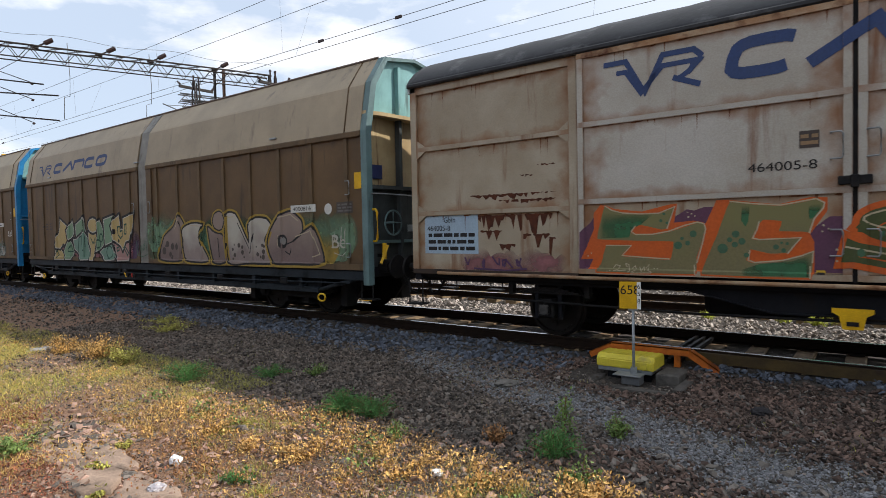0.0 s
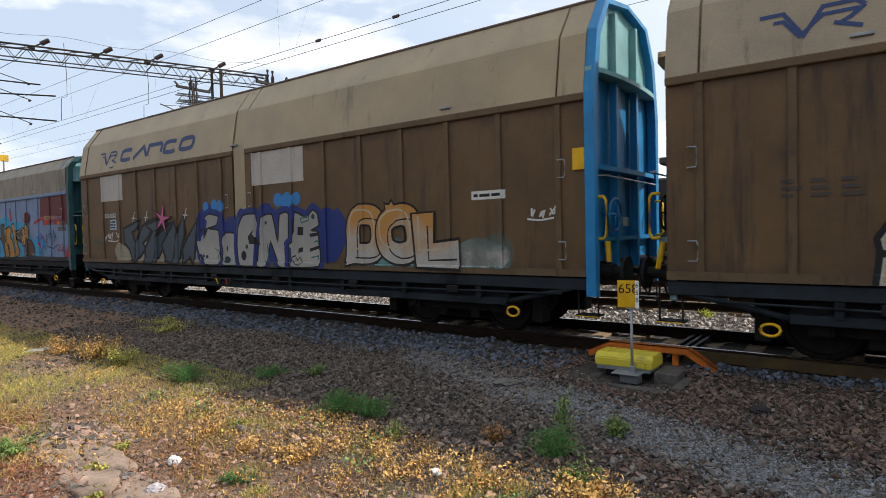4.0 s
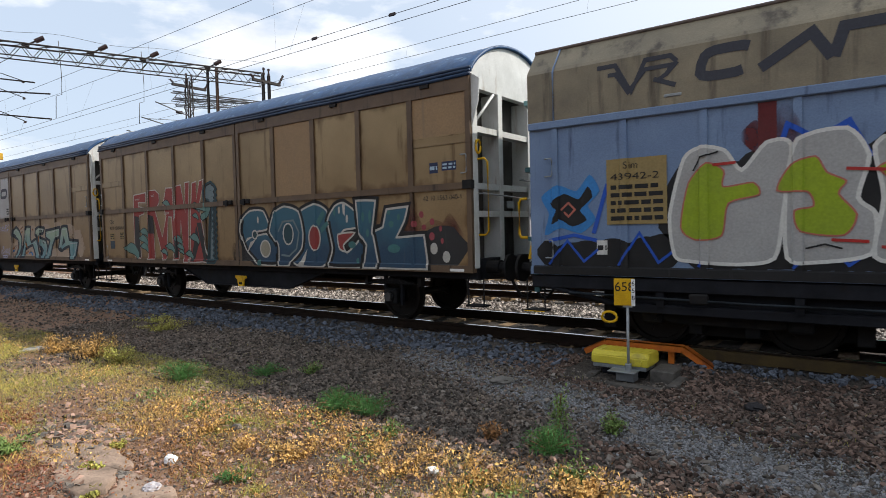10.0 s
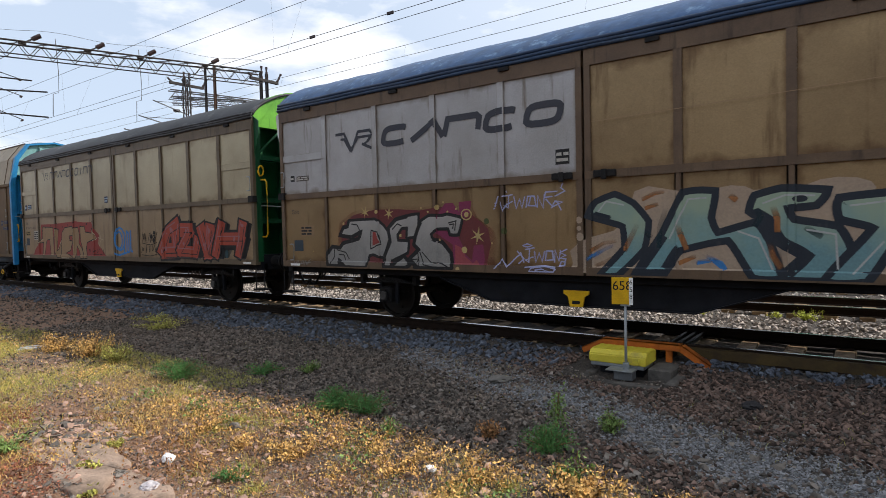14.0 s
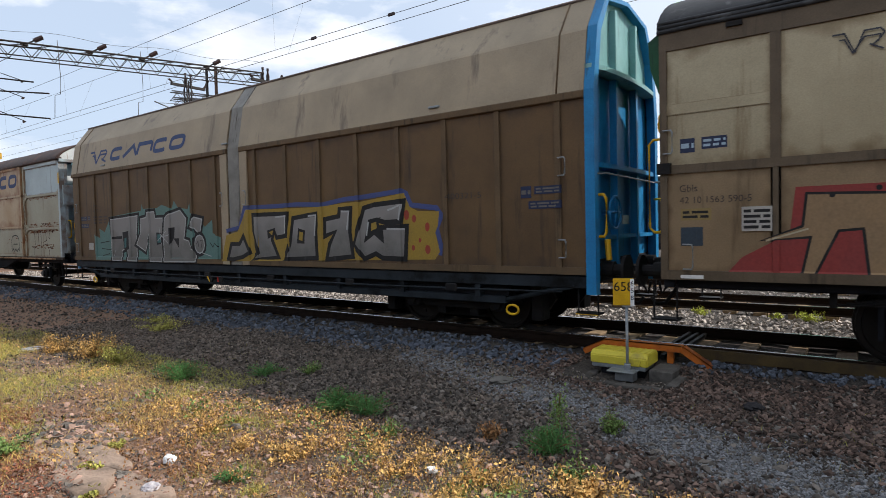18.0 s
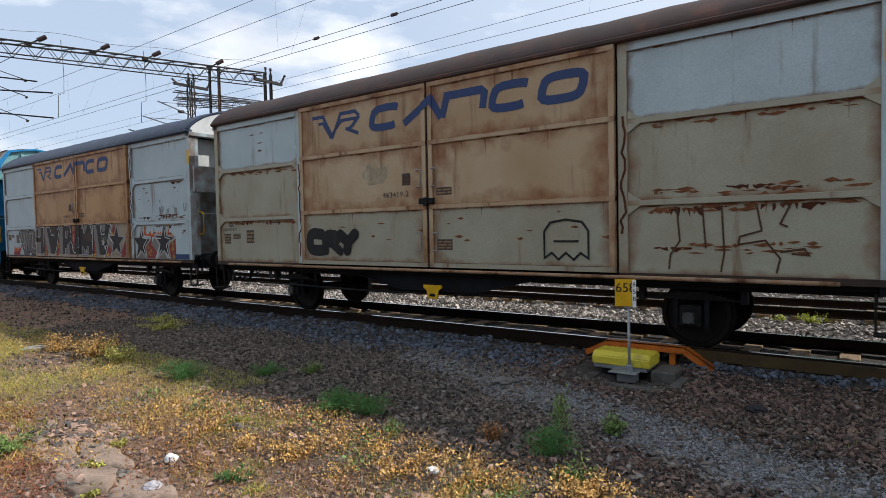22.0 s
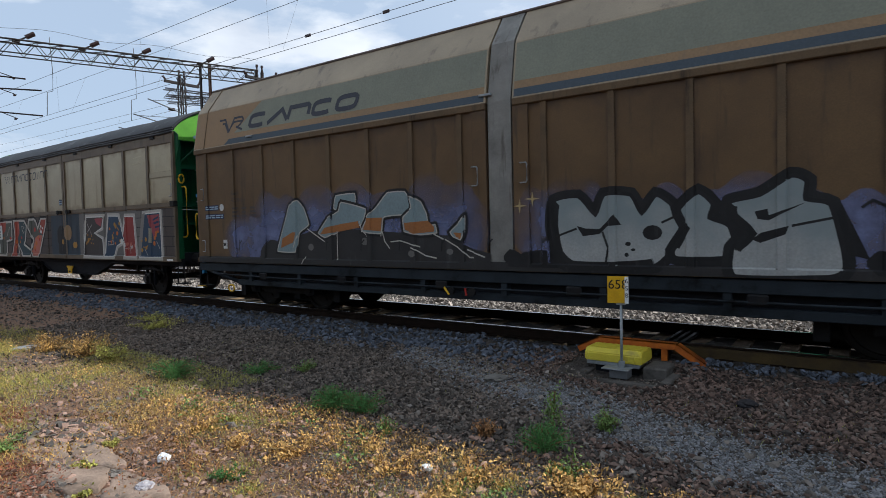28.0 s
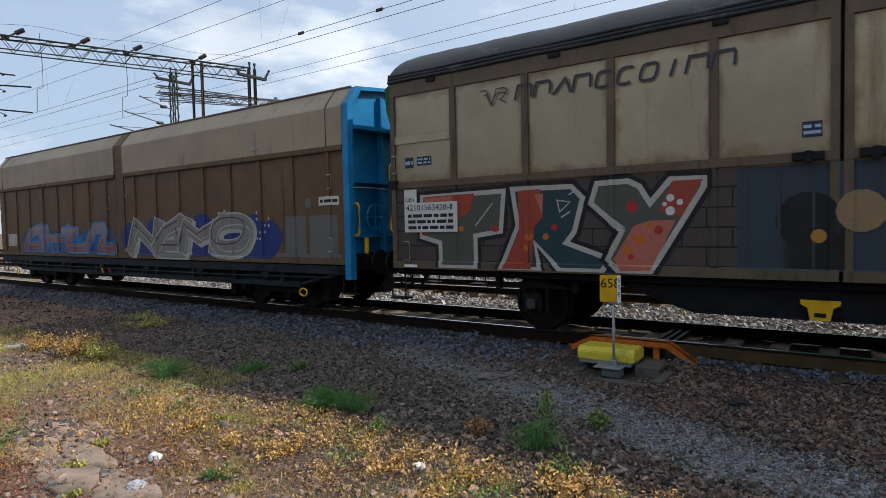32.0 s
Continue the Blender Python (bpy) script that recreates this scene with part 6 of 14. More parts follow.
PT = {k: paint(k, c) for k, c in dict(
    silver=(0.37, 0.38, 0.37), dull=(0.127, 0.119, 0.111), white=(0.588, 0.588, 0.554), offwhite=(0.412, 0.391, 0.35), black=(0.00669, 0.00669, 0.00756),
    navy=(0.0137, 0.0302, 0.0807), steel=(0.0273, 0.0426, 0.0593), logo=(0.0273, 0.0525, 0.144), logo2=(0.0363, 0.0394, 0.0525), sky=(0.0332, 0.187, 0.465), bright=(0.0112, 0.0734, 0.412), cyan=(0.0273, 0.27, 0.465),
    lime=(0.242, 0.329, 0.0112), leaf=(0.05, 0.12, 0.065), moss=(0.0593, 0.0734, 0.0216), teal=(0.0459, 0.136, 0.136), aqua=(0.127, 0.27, 0.27), petrol=(0.0137, 0.0426, 0.0525),
    red=(0.36, 0.0216, 0.0162), brick=(0.29, 0.0459, 0.0244), wine=(0.0958, 0.0089, 0.0112), salmon=(0.412, 0.127, 0.0882), pink=(0.465, 0.0958, 0.214), magenta=(0.17, 0.0216, 0.0663), rose=(0.251, 0.104, 0.111), purple=(0.0663, 0.0332, 0.0807), lilac=(0.127, 0.104, 0.196),
    yellow=(0.52, 0.329, 0.0216), straw=(0.412, 0.309, 0.127), orange=(0.465, 0.127, 0.0112), flame=(0.52, 0.0958, 0.0112), amber=(0.36, 0.187, 0.0273), brown=(0.0663, 0.0273, 0.0112), tan=(0.261, 0.17, 0.0882), smoke=(0.0593, 0.0459, 0.0394), cream=(0.433, 0.37, 0.251), label=(0.33, 0.44, 0.54), ash=(0.2, 0.19, 0.175), sandp=(0.26, 0.235, 0.17), royal=(0.014, 0.03, 0.16), mustard=(0.3, 0.2, 0.03), sage=(0.16, 0.26, 0.16), mint2=(0.14, 0.25, 0.19), rose2=(0.33, 0.19, 0.17), ash2=(0.34, 0.34, 0.33), umber=(0.055, 0.03, 0.018), mustard2=(0.36, 0.21, 0.06), rustp=(0.3, 0.12, 0.035), moss2=(0.07, 0.075, 0.06), cobalt2=(0.05, 0.07, 0.2), soot=(0.022, 0.021, 0.021), pine=(0.012, 0.06, 0.04), ebony=(0.012, 0.018, 0.028), coral=(0.26, 0.05, 0.06), fog=(0.13, 0.17, 0.18), jade=(0.1, 0.19, 0.17), slate=(0.052, 0.072, 0.092), blood=(0.24, 0.035, 0.03), olive=(0.27, 0.196, 0.0734), cobalt=(0.016, 0.026, 0.07), garnet=(0.115, 0.022, 0.022), frostlilac=(0.34, 0.36, 0.55), peach=(0.33, 0.25, 0.18), violet=(0.1, 0.04, 0.075), grit=(0.2, 0.185, 0.165), haze=(0.15, 0.17, 0.3), fog2=(0.19, 0.25, 0.265), fern=(0.035, 0.13, 0.055)).items()}
INK = PT["black"]


def fade(name, low, high, z0=1.05, z1=2.15):
    """Spray paint that turns from one colour into another up the wall."""
    m = paint(name, low)
    nt = m.node_tree
    N, L = nt.nodes.new, nt.links.new
    b = nt.nodes["Principled BSDF"]
    src = b.inputs["Base Color"].links[0].from_socket
    co, sp = N("ShaderNodeTexCoord"), N("ShaderNodeSeparateXYZ")
    L(co.outputs["Object"], sp.inputs[0])
    n = N("ShaderNodeTexNoise")
    n.inputs["Scale"].default_value, n.inputs["Detail"].default_value = 2.2, 5
    L(co.outputs["Object"], n.inputs["Vector"])
    ad = N("ShaderNodeMath")
    ad.operation = "MULTIPLY_ADD"
    ad.inputs[1].default_value = (z1 - z0) * 1.2
    L(n.outputs["Fac"], ad.inputs[0])
    L(sp.outputs["Z"], ad.inputs[2])
    mr = N("ShaderNodeMapRange")
    k = (z1 - z0) * 0.6
    mr.inputs[1].default_value, mr.inputs[2].default_value = z0 + k + (z1 - z0) * 0.2, z1 + k - (z1 - z0) * 0.2
    L(ad.outputs[0], mr.inputs[0])
    mx = N("ShaderNodeMix")
    mx.data_type = "RGBA"
    mx.inputs[7].default_value = (*high, 1)
    L(mr.outputs[0], mx.inputs["Factor"])
    L(src, mx.inputs[6])
    L(mx.outputs[2], b.inputs["Base Color"])
    return m


FD = {k: fade(k, a, b) for k, (a, b) in dict(
    mauve=((0.17, 0.12, 0.11), (0.24, 0.185, 0.155)), mauve_ash=((0.24, 0.19, 0.175), (0.4, 0.375, 0.32)), honey=((0.4, 0.38, 0.34), (0.4, 0.2, 0.05)), lagoon=((0.13, 0.25, 0.27), (0.24, 0.31, 0.23)), deep=((0.02, 0.05, 0.09), (0.035, 0.1, 0.14)),
    iron=((0.22, 0.212, 0.2), (0.3, 0.285, 0.27)), frost=((0.32, 0.33, 0.32), (0.2, 0.235, 0.24)), mossfire=((0.17, 0.15, 0.07), (0.17, 0.16, 0.065)),
    soiled=((0.14, 0.135, 0.125), (0.22, 0.21, 0.2)), blush=((0.2, 0.07, 0.05), (0.24, 0.19, 0.22)), bone=((0.34, 0.33, 0.3), (0.26, 0.25, 0.235))).items()}


def info(S, u, z, seed=1, ink=None, h=0.09, s1="", s2=""):
    """Lettering and small data boxes that many wagons carry."""
    ink = ink or PT["smoke"]
    if s1:
        text(S, s1, u, z, h, ink)
    if s2:
        text(S, s2, u, z - h * 1.7, h, ink)
    bm = B()
    r = random.Random(seed)
    for k in range(3):
        for j in range(3):
            a = u + 0.02 + j * 0.3
            b = z - 0.32 - k * 0.085
            ngon(bm, [(a, b), (a + r.uniform(0.12, 0.24), b), (a + r.uniform(0.12, 0.24), b + 0.045), (a, b + 0.045)], 0.005, 0)
    S.lay(bm, "data_print", [ink])


def blue_labels(S, u, z, w=0.3, ink=None):
    for k, (du, ww, dz) in enumerate(((0, 0.18, 0), (0.26, w, 0.03))):
        plate(S, u + du, u + du + ww, z + dz, z + dz + (0.18 if k == 0 else 0.15), PT["cobalt"], PT["label"], 2 if k else 1, name="notice_label", seed=k + 3)


def ragged(S, u, z, w, h, seed):
    """Paint flaked off down to dark rust, with a torn lower edge."""
    r = random.Random(seed)
    n = int(w / 0.045) + 3
    bm = B()
    prev = None
    for k in range(n + 1):
        x = u + w * k / n
        e = min(1.0, 4 * min(k, n - k) / n + 0.08)
        a = bm.verts.new((x, -0.002, z - r.uniform(0, 0.02)))
        b = bm.verts.new((x + r.uniform(-0.012, 0.012), -0.002, z - 0.02 - h * e * r.uniform(0.05, 1.0) ** 1.6))
        if prev and r.random() > 0.16:
            bm.faces.new((prev[0], a, b, prev[1]))
        prev = (a, b)
    bmesh.ops.delete(bm, geom=[v for v in bm.verts if not v.link_faces], context="VERTS")
    S.lay(bm, "rust_flake", [RUST])


def wagon_a():
    S = Side(wa, (), -1.40 + 0.045 - 0.002, -1.40 + 0.045 - 0.002, ())     # fixed bay
    plate(S, -0.02, 1.1, 1.33, 2.0, PT["label"], INK, 3, title=0.26, label="pale blue data panel")
    text(S, "Gbln", 0.4, 1.86, 0.095, INK, lift=0.008)
    text(S, "464005-8", 0.04, 1.72, 0.095, INK, lift=0.008)
    for k, (u, z, w, h) in enumerate(((0.95, 2.3, 1.55, 0.09), (1.5, 2.2, 1.0, 0.07), (0.98, 1.97, 0.75, 0.26), (1.6, 1.97, 0.85, 0.32), (1.15, 1.72, 0.4, 0.2), (1.9, 1.66, 0.5, 0.22), (1.5, 1.5, 0.3, 0.15), (2.3, 1.6, 0.2, 0.3), (1.9, 2.58, 0.25, 0.04), (2.2, 2.72, 0.3, 0.03))):
        ragged(S, u, z, w, h, k)
    cloud(S, 0.7, 2.7, 1.06, 1.45, PT["rose"], 9, 5)
    scrawl(S, 0.75, 2.0, 1.08, 1.3, PT["purple"], 0.03, 7, 3)
    D = sa
    text(D, "464005-8", 5.12, 2.36, 0.11, INK, 0.72)
    plate(D, 5.66, 5.86, 2.6, 2.8, PT["smoke"], PT["tan"], 2, name="notice_label")
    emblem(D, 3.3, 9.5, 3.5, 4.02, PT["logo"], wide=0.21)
    patch(D, ((2.91, 1.09), (2.92, 1.66), (3.08, 1.80), (3.18, 1.95), (3.90, 1.89), (4.24, 1.84), (4.40, 1.94), (4.49, 1.92), (4.61, 1.96), (4.73, 1.96), (4.78, 1.54), (5.35, 1.54), (5.79, 1.66), (5.96, 1.80), (6.09, 1.80), (6.09, 1.15), (5.79, 1.16), (4.52, 1.10)), PT["violet"], 0.001)
    patch(D, ((3.02, 1.08), (3.12, 1.28), (2.94, 1.27), (3.13, 1.70), (3.13, 1.93), (3.24, 2.05), (3.34, 1.99), (3.82, 1.93), (4.18, 2.01), (4.28, 2.02), (4.24, 1.77), (4.48, 1.79), (4.63, 1.75), (4.76, 2.04), (4.88, 2.04), (5.45, 1.96), (5.77, 2.03), (5.94, 2.02), (5.94, 1.87), (5.77, 1.60), (5.81, 1.51), (5.81, 1.39), (5.81, 1.11), (4.52, 1.09), (4.53, 1.13), (3.81, 1.10)), PT["flame"], 0.0018)
    st = dict(edge=PT["flame"], w=0.02, soft=0.2, label="green and tan sprayed letter on an orange ground")
    bubble(D, ((3.29, 2.03), (3.52, 1.93), (3.79, 1.91), (4.04, 1.90), (4.25, 1.98), (4.15, 1.69), (4.08, 1.67), (3.84, 1.73), (3.73, 1.74), (3.68, 1.65), (3.73, 1.62), (3.96, 1.62), (4.18, 1.66), (4.37, 1.72), (4.53, 1.77), (4.61, 1.75), (4.63, 1.68), (4.58, 1.46), (4.53, 1.32), (4.50, 1.09), (3.17, 1.09), (3.23, 1.23), (3.30, 1.47), (3.67, 1.47), (3.54, 1.33), (3.81, 1.31), (4.18, 1.29), (4.22, 1.51), (3.90, 1.52), (3.17, 1.55), (3.24, 1.88)), FD["mossfire"], lift=0.0040, **st)
    bubble(D, ((4.91, 2.02), (5.17, 1.98), (5.47, 1.95), (5.71, 1.99), (5.83, 2.01), (5.91, 1.96), (5.90, 1.90), (5.81, 1.78), (5.76, 1.61), (5.69, 1.62), (5.44, 1.63), (5.47, 1.75), (5.29, 1.77), (5.24, 1.71), (5.17, 1.56), (5.24, 1.54), (5.68, 1.56), (5.54, 1.37), (5.35, 1.36), (5.15, 1.41), (5.11, 1.29), (5.19, 1.26), (5.49, 1.29), (5.80, 1.40), (5.77, 1.08), (4.58, 1.09), (4.63, 1.30), (4.76, 1.62), (4.86, 1.91)), FD["mossfire"], lift=0.0050, **st)
    lines(D, [((3.29, 2.03), (3.40, 1.96), (3.55, 1.92), (3.79, 1.90), (4.04, 1.90), (4.25, 1.98), (4.20, 1.84), (4.15, 1.69))], 0.016, PT["cream"], 0.0064)
    lines(D, [((3.73, 1.74), (3.67, 1.66), (3.73, 1.62), (3.96, 1.62), (4.18, 1.66), (4.37, 1.73), (4.53, 1.77), (4.61, 1.75), (4.63, 1.68), (4.59, 1.49), (4.52, 1.24))], 0.016, PT["cream"], 0.0064)
    lines(D, [((4.49, 1.22), (4.50, 1.09))], 0.016, PT["cream"], 0.0064)
    lines(D, [((3.31, 1.47), (3.67, 1.47), (3.54, 1.33), (3.81, 1.31), (4.18, 1.29))], 0.016, PT["cream"], 0.0064)
    lines(D, [((4.91, 2.02), (5.17, 1.98), (5.47, 1.95), (5.71, 1.99), (5.83, 2.01), (5.91, 1.96), (5.90, 1.90), (5.81, 1.78), (5.76, 1.61))], 0.016, PT["cream"], 0.0064)
    lines(D, [((5.24, 1.76), (5.22, 1.67), (5.17, 1.56), (5.24, 1.54), (5.68, 1.56), (5.61, 1.47), (5.54, 1.37))], 0.016, PT["cream"], 0.0064)
    lines(D, [((5.14, 1.41), (5.12, 1.29), (5.19, 1.26), (5.49, 1.29), (5.69, 1.35), (5.80, 1.40), (5.79, 1.26))], 0.016, PT["cream"], 0.0064)
    lines(D, [((5.77, 1.23), (5.77, 1.08))], 0.016, PT["cream"], 0.0064)
    dots(D, [(4.48, 1.62, 0.044), (4.34, 1.56, 0.023), (4.41, 1.5, 0.031), (4.29, 1.47, 0.052), (4.07, 1.8, 0.021), (4.15, 1.77, 0.018), (4.11, 1.89, 0.018), (4.98, 1.61, 0.044), (4.91, 1.54, 0.031), (5.05, 1.52, 0.042), (4.97, 1.48, 0.036), (4.83, 1.43, 0.062), (5.1, 1.35, 0.031), (5.42, 1.45, 0.031), (5.5, 1.41, 0.026), (5.54, 1.49, 0.018), (5.48, 1.5, 0.016)], PT["leaf"], 0.0066)
    patch(D, ((5.03, 1.16), (5.24, 1.24), (5.58, 1.28), (5.79, 1.36), (5.76, 1.10), (5.07, 1.10)), mist("fern"), 0.0058)
    patch(D, ((5.05, 1.96), (5.14, 1.96), (5.12, 1.76), (5.09, 1.70), (5.04, 1.78)), mist("fern"), 0.0057)
    patch(D, ((3.27, 1.94), (3.52, 1.89), (3.96, 1.88), (3.81, 1.76), (3.67, 1.69), (3.64, 1.58), (3.21, 1.57)), mist("fern"), 0.0056)
    patch(D, ((5.79, 1.95), (5.88, 1.95), (5.88, 1.90), (5.80, 1.78), (5.76, 1.78), (5.75, 1.91)), mist("fern"), 0.0057)
    dots(D, [(4.42, 1.84, 0.013), (4.46, 1.88, 0.010), (4.5, 1.85, 0.010), (4.41, 1.9, 0.008), (3.0, 1.34, 0.010), (3.04, 1.32, 0.010), (3.09, 1.36, 0.010), (5.89, 1.63, 0.010), (5.9, 1.7, 0.013), (5.95, 1.66, 0.010), (6.03, 1.42, 0.013), (6.03, 1.29, 0.013), (3.33, 1.11, 0.008), (3.37, 1.12, 0.008), (3.98, 1.16, 0.008), (4.02, 1.16, 0.008)], PT["cream"], 0.0072)
    lines(D, [((3.40, 1.14), (3.45, 1.20), (3.51, 1.19), (3.48, 1.13), (3.42, 1.12)), ((3.48, 1.12), (3.60, 1.13)), ((3.61, 1.17), (3.59, 1.22), (3.63, 1.21), (3.65, 1.12), (3.62, 1.10)), ((3.68, 1.15), (3.72, 1.19), (3.74, 1.14), (3.68, 1.11), (3.72, 1.09)), ((3.78, 1.18), (3.81, 1.12), (3.84, 1.18), (3.86, 1.13)), ((3.87, 1.16), (3.91, 1.21), (3.90, 1.13), (3.95, 1.11)), ((3.66, 1.09), (3.95, 1.10))], 0.012, PT["cream"], 0.0072, "painted_tag")
    plate(D, 5.83, 5.92, 1.11, 1.18, PT["yellow"], INK, 1, name="notice_label")
    word(D, "SE", 6.3, 9.4, 1.08, 2.08, PT["moss"], PT["flame"], 0.32, 0.07, hi=PT["cream"], seed=6, deco=PT["leaf"])
    rusting(wa, 3, 10, 9)


def rusting(root, seed, bays, doors):
    for k, (a, b) in enumerate(((0.0, 2.7), (9.65, 12.45))):
        for z in (1.98, 3.1, 4.1):
            rust_drips(root, -1.357, a, b, z, bays, seed + k * 7 + int(z * 10), 0.32)
    for a, b in ((3.0, 6.1), (6.33, 9.4)):
        for z in (2.06, 3.16, 4.14):
            rust_drips(root, -1.432, a, b, z, doors, seed + int(a * 9 + z * 10), 0.4)


def wagon_b():
    F = hood(wb)
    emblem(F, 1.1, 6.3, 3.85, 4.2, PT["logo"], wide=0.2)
    cloud(sb, 2.2, 8.2, 1.12, 1.95, PT["rose"], 10, 3)
    cloud(sb, 6.9, 8.2, 1.1, 2.1, PT["purple"], 4, 8, 0.002)
    cloud(sb, 8.4, 16.4, 1.12, 2.25, PT["leaf"], 14, 2)
    cloud(sb, 9.0, 16.0, 1.12, 2.3, PT["leaf"], 12, 9, 0.002)
    cloud(sb, 8.5, 10.2, 1.3, 2.5, PT["sage"], 5, 4, 0.0025)
    cloud(sb, 14.7, 16.6, 1.15, 2.35, PT["sage"], 5, 6, 0.0025)
    cloud(sb, 15.1, 16.1, 1.1, 1.9, PT["mustard"], 3, 7, 0.003)
    st = dict(edge=PT["offwhite"], w=0.028, glow=INK, soft=0.0, gw=0.16, label="mint and straw sprayed letter edged white on black")
    bubble(sb, ((2.31, 1.30), (2.75, 1.37), (2.96, 1.23), (3.17, 1.02), (2.64, 1.02), (2.28, 1.02)), PT["straw"], lift=0.0040, **st)
    bubble(sb, ((2.78, 2.34), (3.27, 2.12), (3.19, 1.94), (3.30, 1.68), (3.18, 1.52), (2.89, 1.49), (2.73, 1.39), (2.31, 1.41), (2.29, 1.51), (2.43, 1.74), (2.66, 1.89), (2.75, 2.09)), PT["straw"], lift=0.0050, **st)
    bubble(sb, ((3.48, 1.71), (3.86, 1.33), (3.61, 1.04), (3.17, 1.02), (3.02, 1.28), (3.23, 1.52)), PT["sage"], lift=0.0060, **st)
    bubble(sb, ((3.24, 1.96), (3.75, 2.26), (3.85, 1.92), (3.77, 1.80), (3.48, 1.66), (3.33, 1.69)), PT["sage"], lift=0.0070, **st)
    bubble(sb, ((3.96, 2.13), (4.58, 2.36), (4.64, 2.01), (4.74, 1.85), (4.00, 1.68)), PT["sage"], lift=0.0080, **st)
    bubble(sb, ((4.00, 1.68), (4.57, 1.90), (4.80, 1.73), (4.90, 1.42), (5.01, 1.05), (4.30, 1.02), (4.13, 1.25), (3.86, 1.37), (3.77, 1.67)), PT["mint2"], lift=0.0090, **st)
    bubble(sb, ((4.89, 1.87), (5.52, 1.81), (5.36, 1.49), (5.27, 1.26), (5.21, 1.02), (4.97, 1.02), (5.04, 1.38), (4.91, 1.57)), PT["straw"], lift=0.0100, **st)
    bubble(sb, oval(5.22, 2.09, 0.34, 0.21), PT["straw"], lift=0.0110, **st)
    bubble(sb, ((5.53, 2.16), (5.67, 2.24), (5.81, 2.08), (5.98, 1.81), (5.95, 1.53), (5.66, 1.33), (5.36, 1.30), (5.48, 1.57), (5.59, 1.83)), PT["sage"], lift=0.0120, **st)
    bubble(sb, ((5.66, 1.28), (6.01, 1.43), (6.47, 1.52), (6.68, 1.21), (6.62, 1.06), (6.04, 1.03), (5.80, 1.20)), PT["mint2"], lift=0.0130, **st)
    bubble(sb, ((5.96, 2.25), (6.34, 2.31), (6.64, 2.34), (6.69, 2.25), (6.56, 2.11), (6.34, 2.08), (6.44, 1.80), (6.47, 1.59), (6.01, 1.49)), PT["sage"], lift=0.0140, **st)
    bubble(sb, ((6.62, 1.55), (7.01, 1.48), (7.15, 1.25), (7.29, 1.55), (7.53, 1.56), (7.56, 1.42), (7.51, 1.06), (6.83, 1.03), (6.71, 1.28)), PT["rose2"], lift=0.0150, **st)
    bubble(sb, ((6.59, 2.21), (6.94, 2.35), (7.01, 1.95), (7.18, 1.94), (7.19, 2.25), (7.86, 2.37), (7.71, 1.95), (7.58, 1.64), (7.29, 1.60), (7.12, 1.35), (7.01, 1.48), (6.59, 1.64), (6.41, 2.05)), PT["straw"], lift=0.0160, **st)
    lines(sb, [ring_of(oval(5.77, 1.71, 0.10, 0.12))], 0.045, PT["pine"], 0.0173)
    lines(sb, [ring_of(oval(5.59, 1.53, 0.13, 0.12))], 0.045, PT["pine"], 0.0173)
    lines(sb, [ring_of(oval(6.30, 1.28, 0.19, 0.18))], 0.045, PT["pine"], 0.0173)
    lines(sb, [((6.84, 2.02), (6.86, 1.79), (7.01, 1.68), (7.12, 1.75), (7.12, 1.91), (7.01, 1.88), (6.98, 2.02), (6.84, 2.02))], 0.045, PT["pine"], 0.0173)
    lines(sb, [((7.26, 2.07), (7.24, 1.81), (7.35, 1.81), (7.37, 2.09), (7.26, 2.07))], 0.045, PT["pine"], 0.0173)
    lines(sb, [((7.18, 1.42), (7.40, 1.19), (7.45, 1.29), (7.26, 1.45), (7.18, 1.42))], 0.045, PT["pine"], 0.0173)
    lines(sb, [((3.52, 1.41), (3.37, 1.28), (3.76, 1.29), (3.62, 1.50), (3.52, 1.41))], 0.045, PT["pine"], 0.0173)
    lines(sb, [((4.13, 1.25), (4.23, 1.74), (4.40, 1.78), (4.44, 1.33), (4.57, 1.33))], 0.045, PT["pine"], 0.0173)
    lines(sb, [((4.61, 1.78), (4.65, 1.42))], 0.045, PT["pine"], 0.0173)
    lines(sb, [((5.06, 1.73), (5.21, 1.53), (5.37, 1.72), (5.33, 1.53))], 0.045, PT["pine"], 0.0173)
    lines(sb, [((6.77, 1.42), (6.89, 1.42), (6.90, 1.34), (6.79, 1.32), (6.77, 1.42))], 0.045, PT["pine"], 0.0173)
    lines(sb, [((2.42, 1.18), (2.53, 1.30), (2.64, 1.18), (2.47, 1.06))], 0.045, PT["pine"], 0.0173)
    patch(sb, oval(6.62, 1.88, 0.09, 0.08), INK, 0.0177)
    patch(sb, oval(6.89, 1.61, 0.05, 0.05), INK, 0.0177)
    patch(sb, oval(3.02, 1.48, 0.10, 0.07), INK, 0.0177)
    ashy, mauve = FD["mauve_ash"], FD["mauve"]
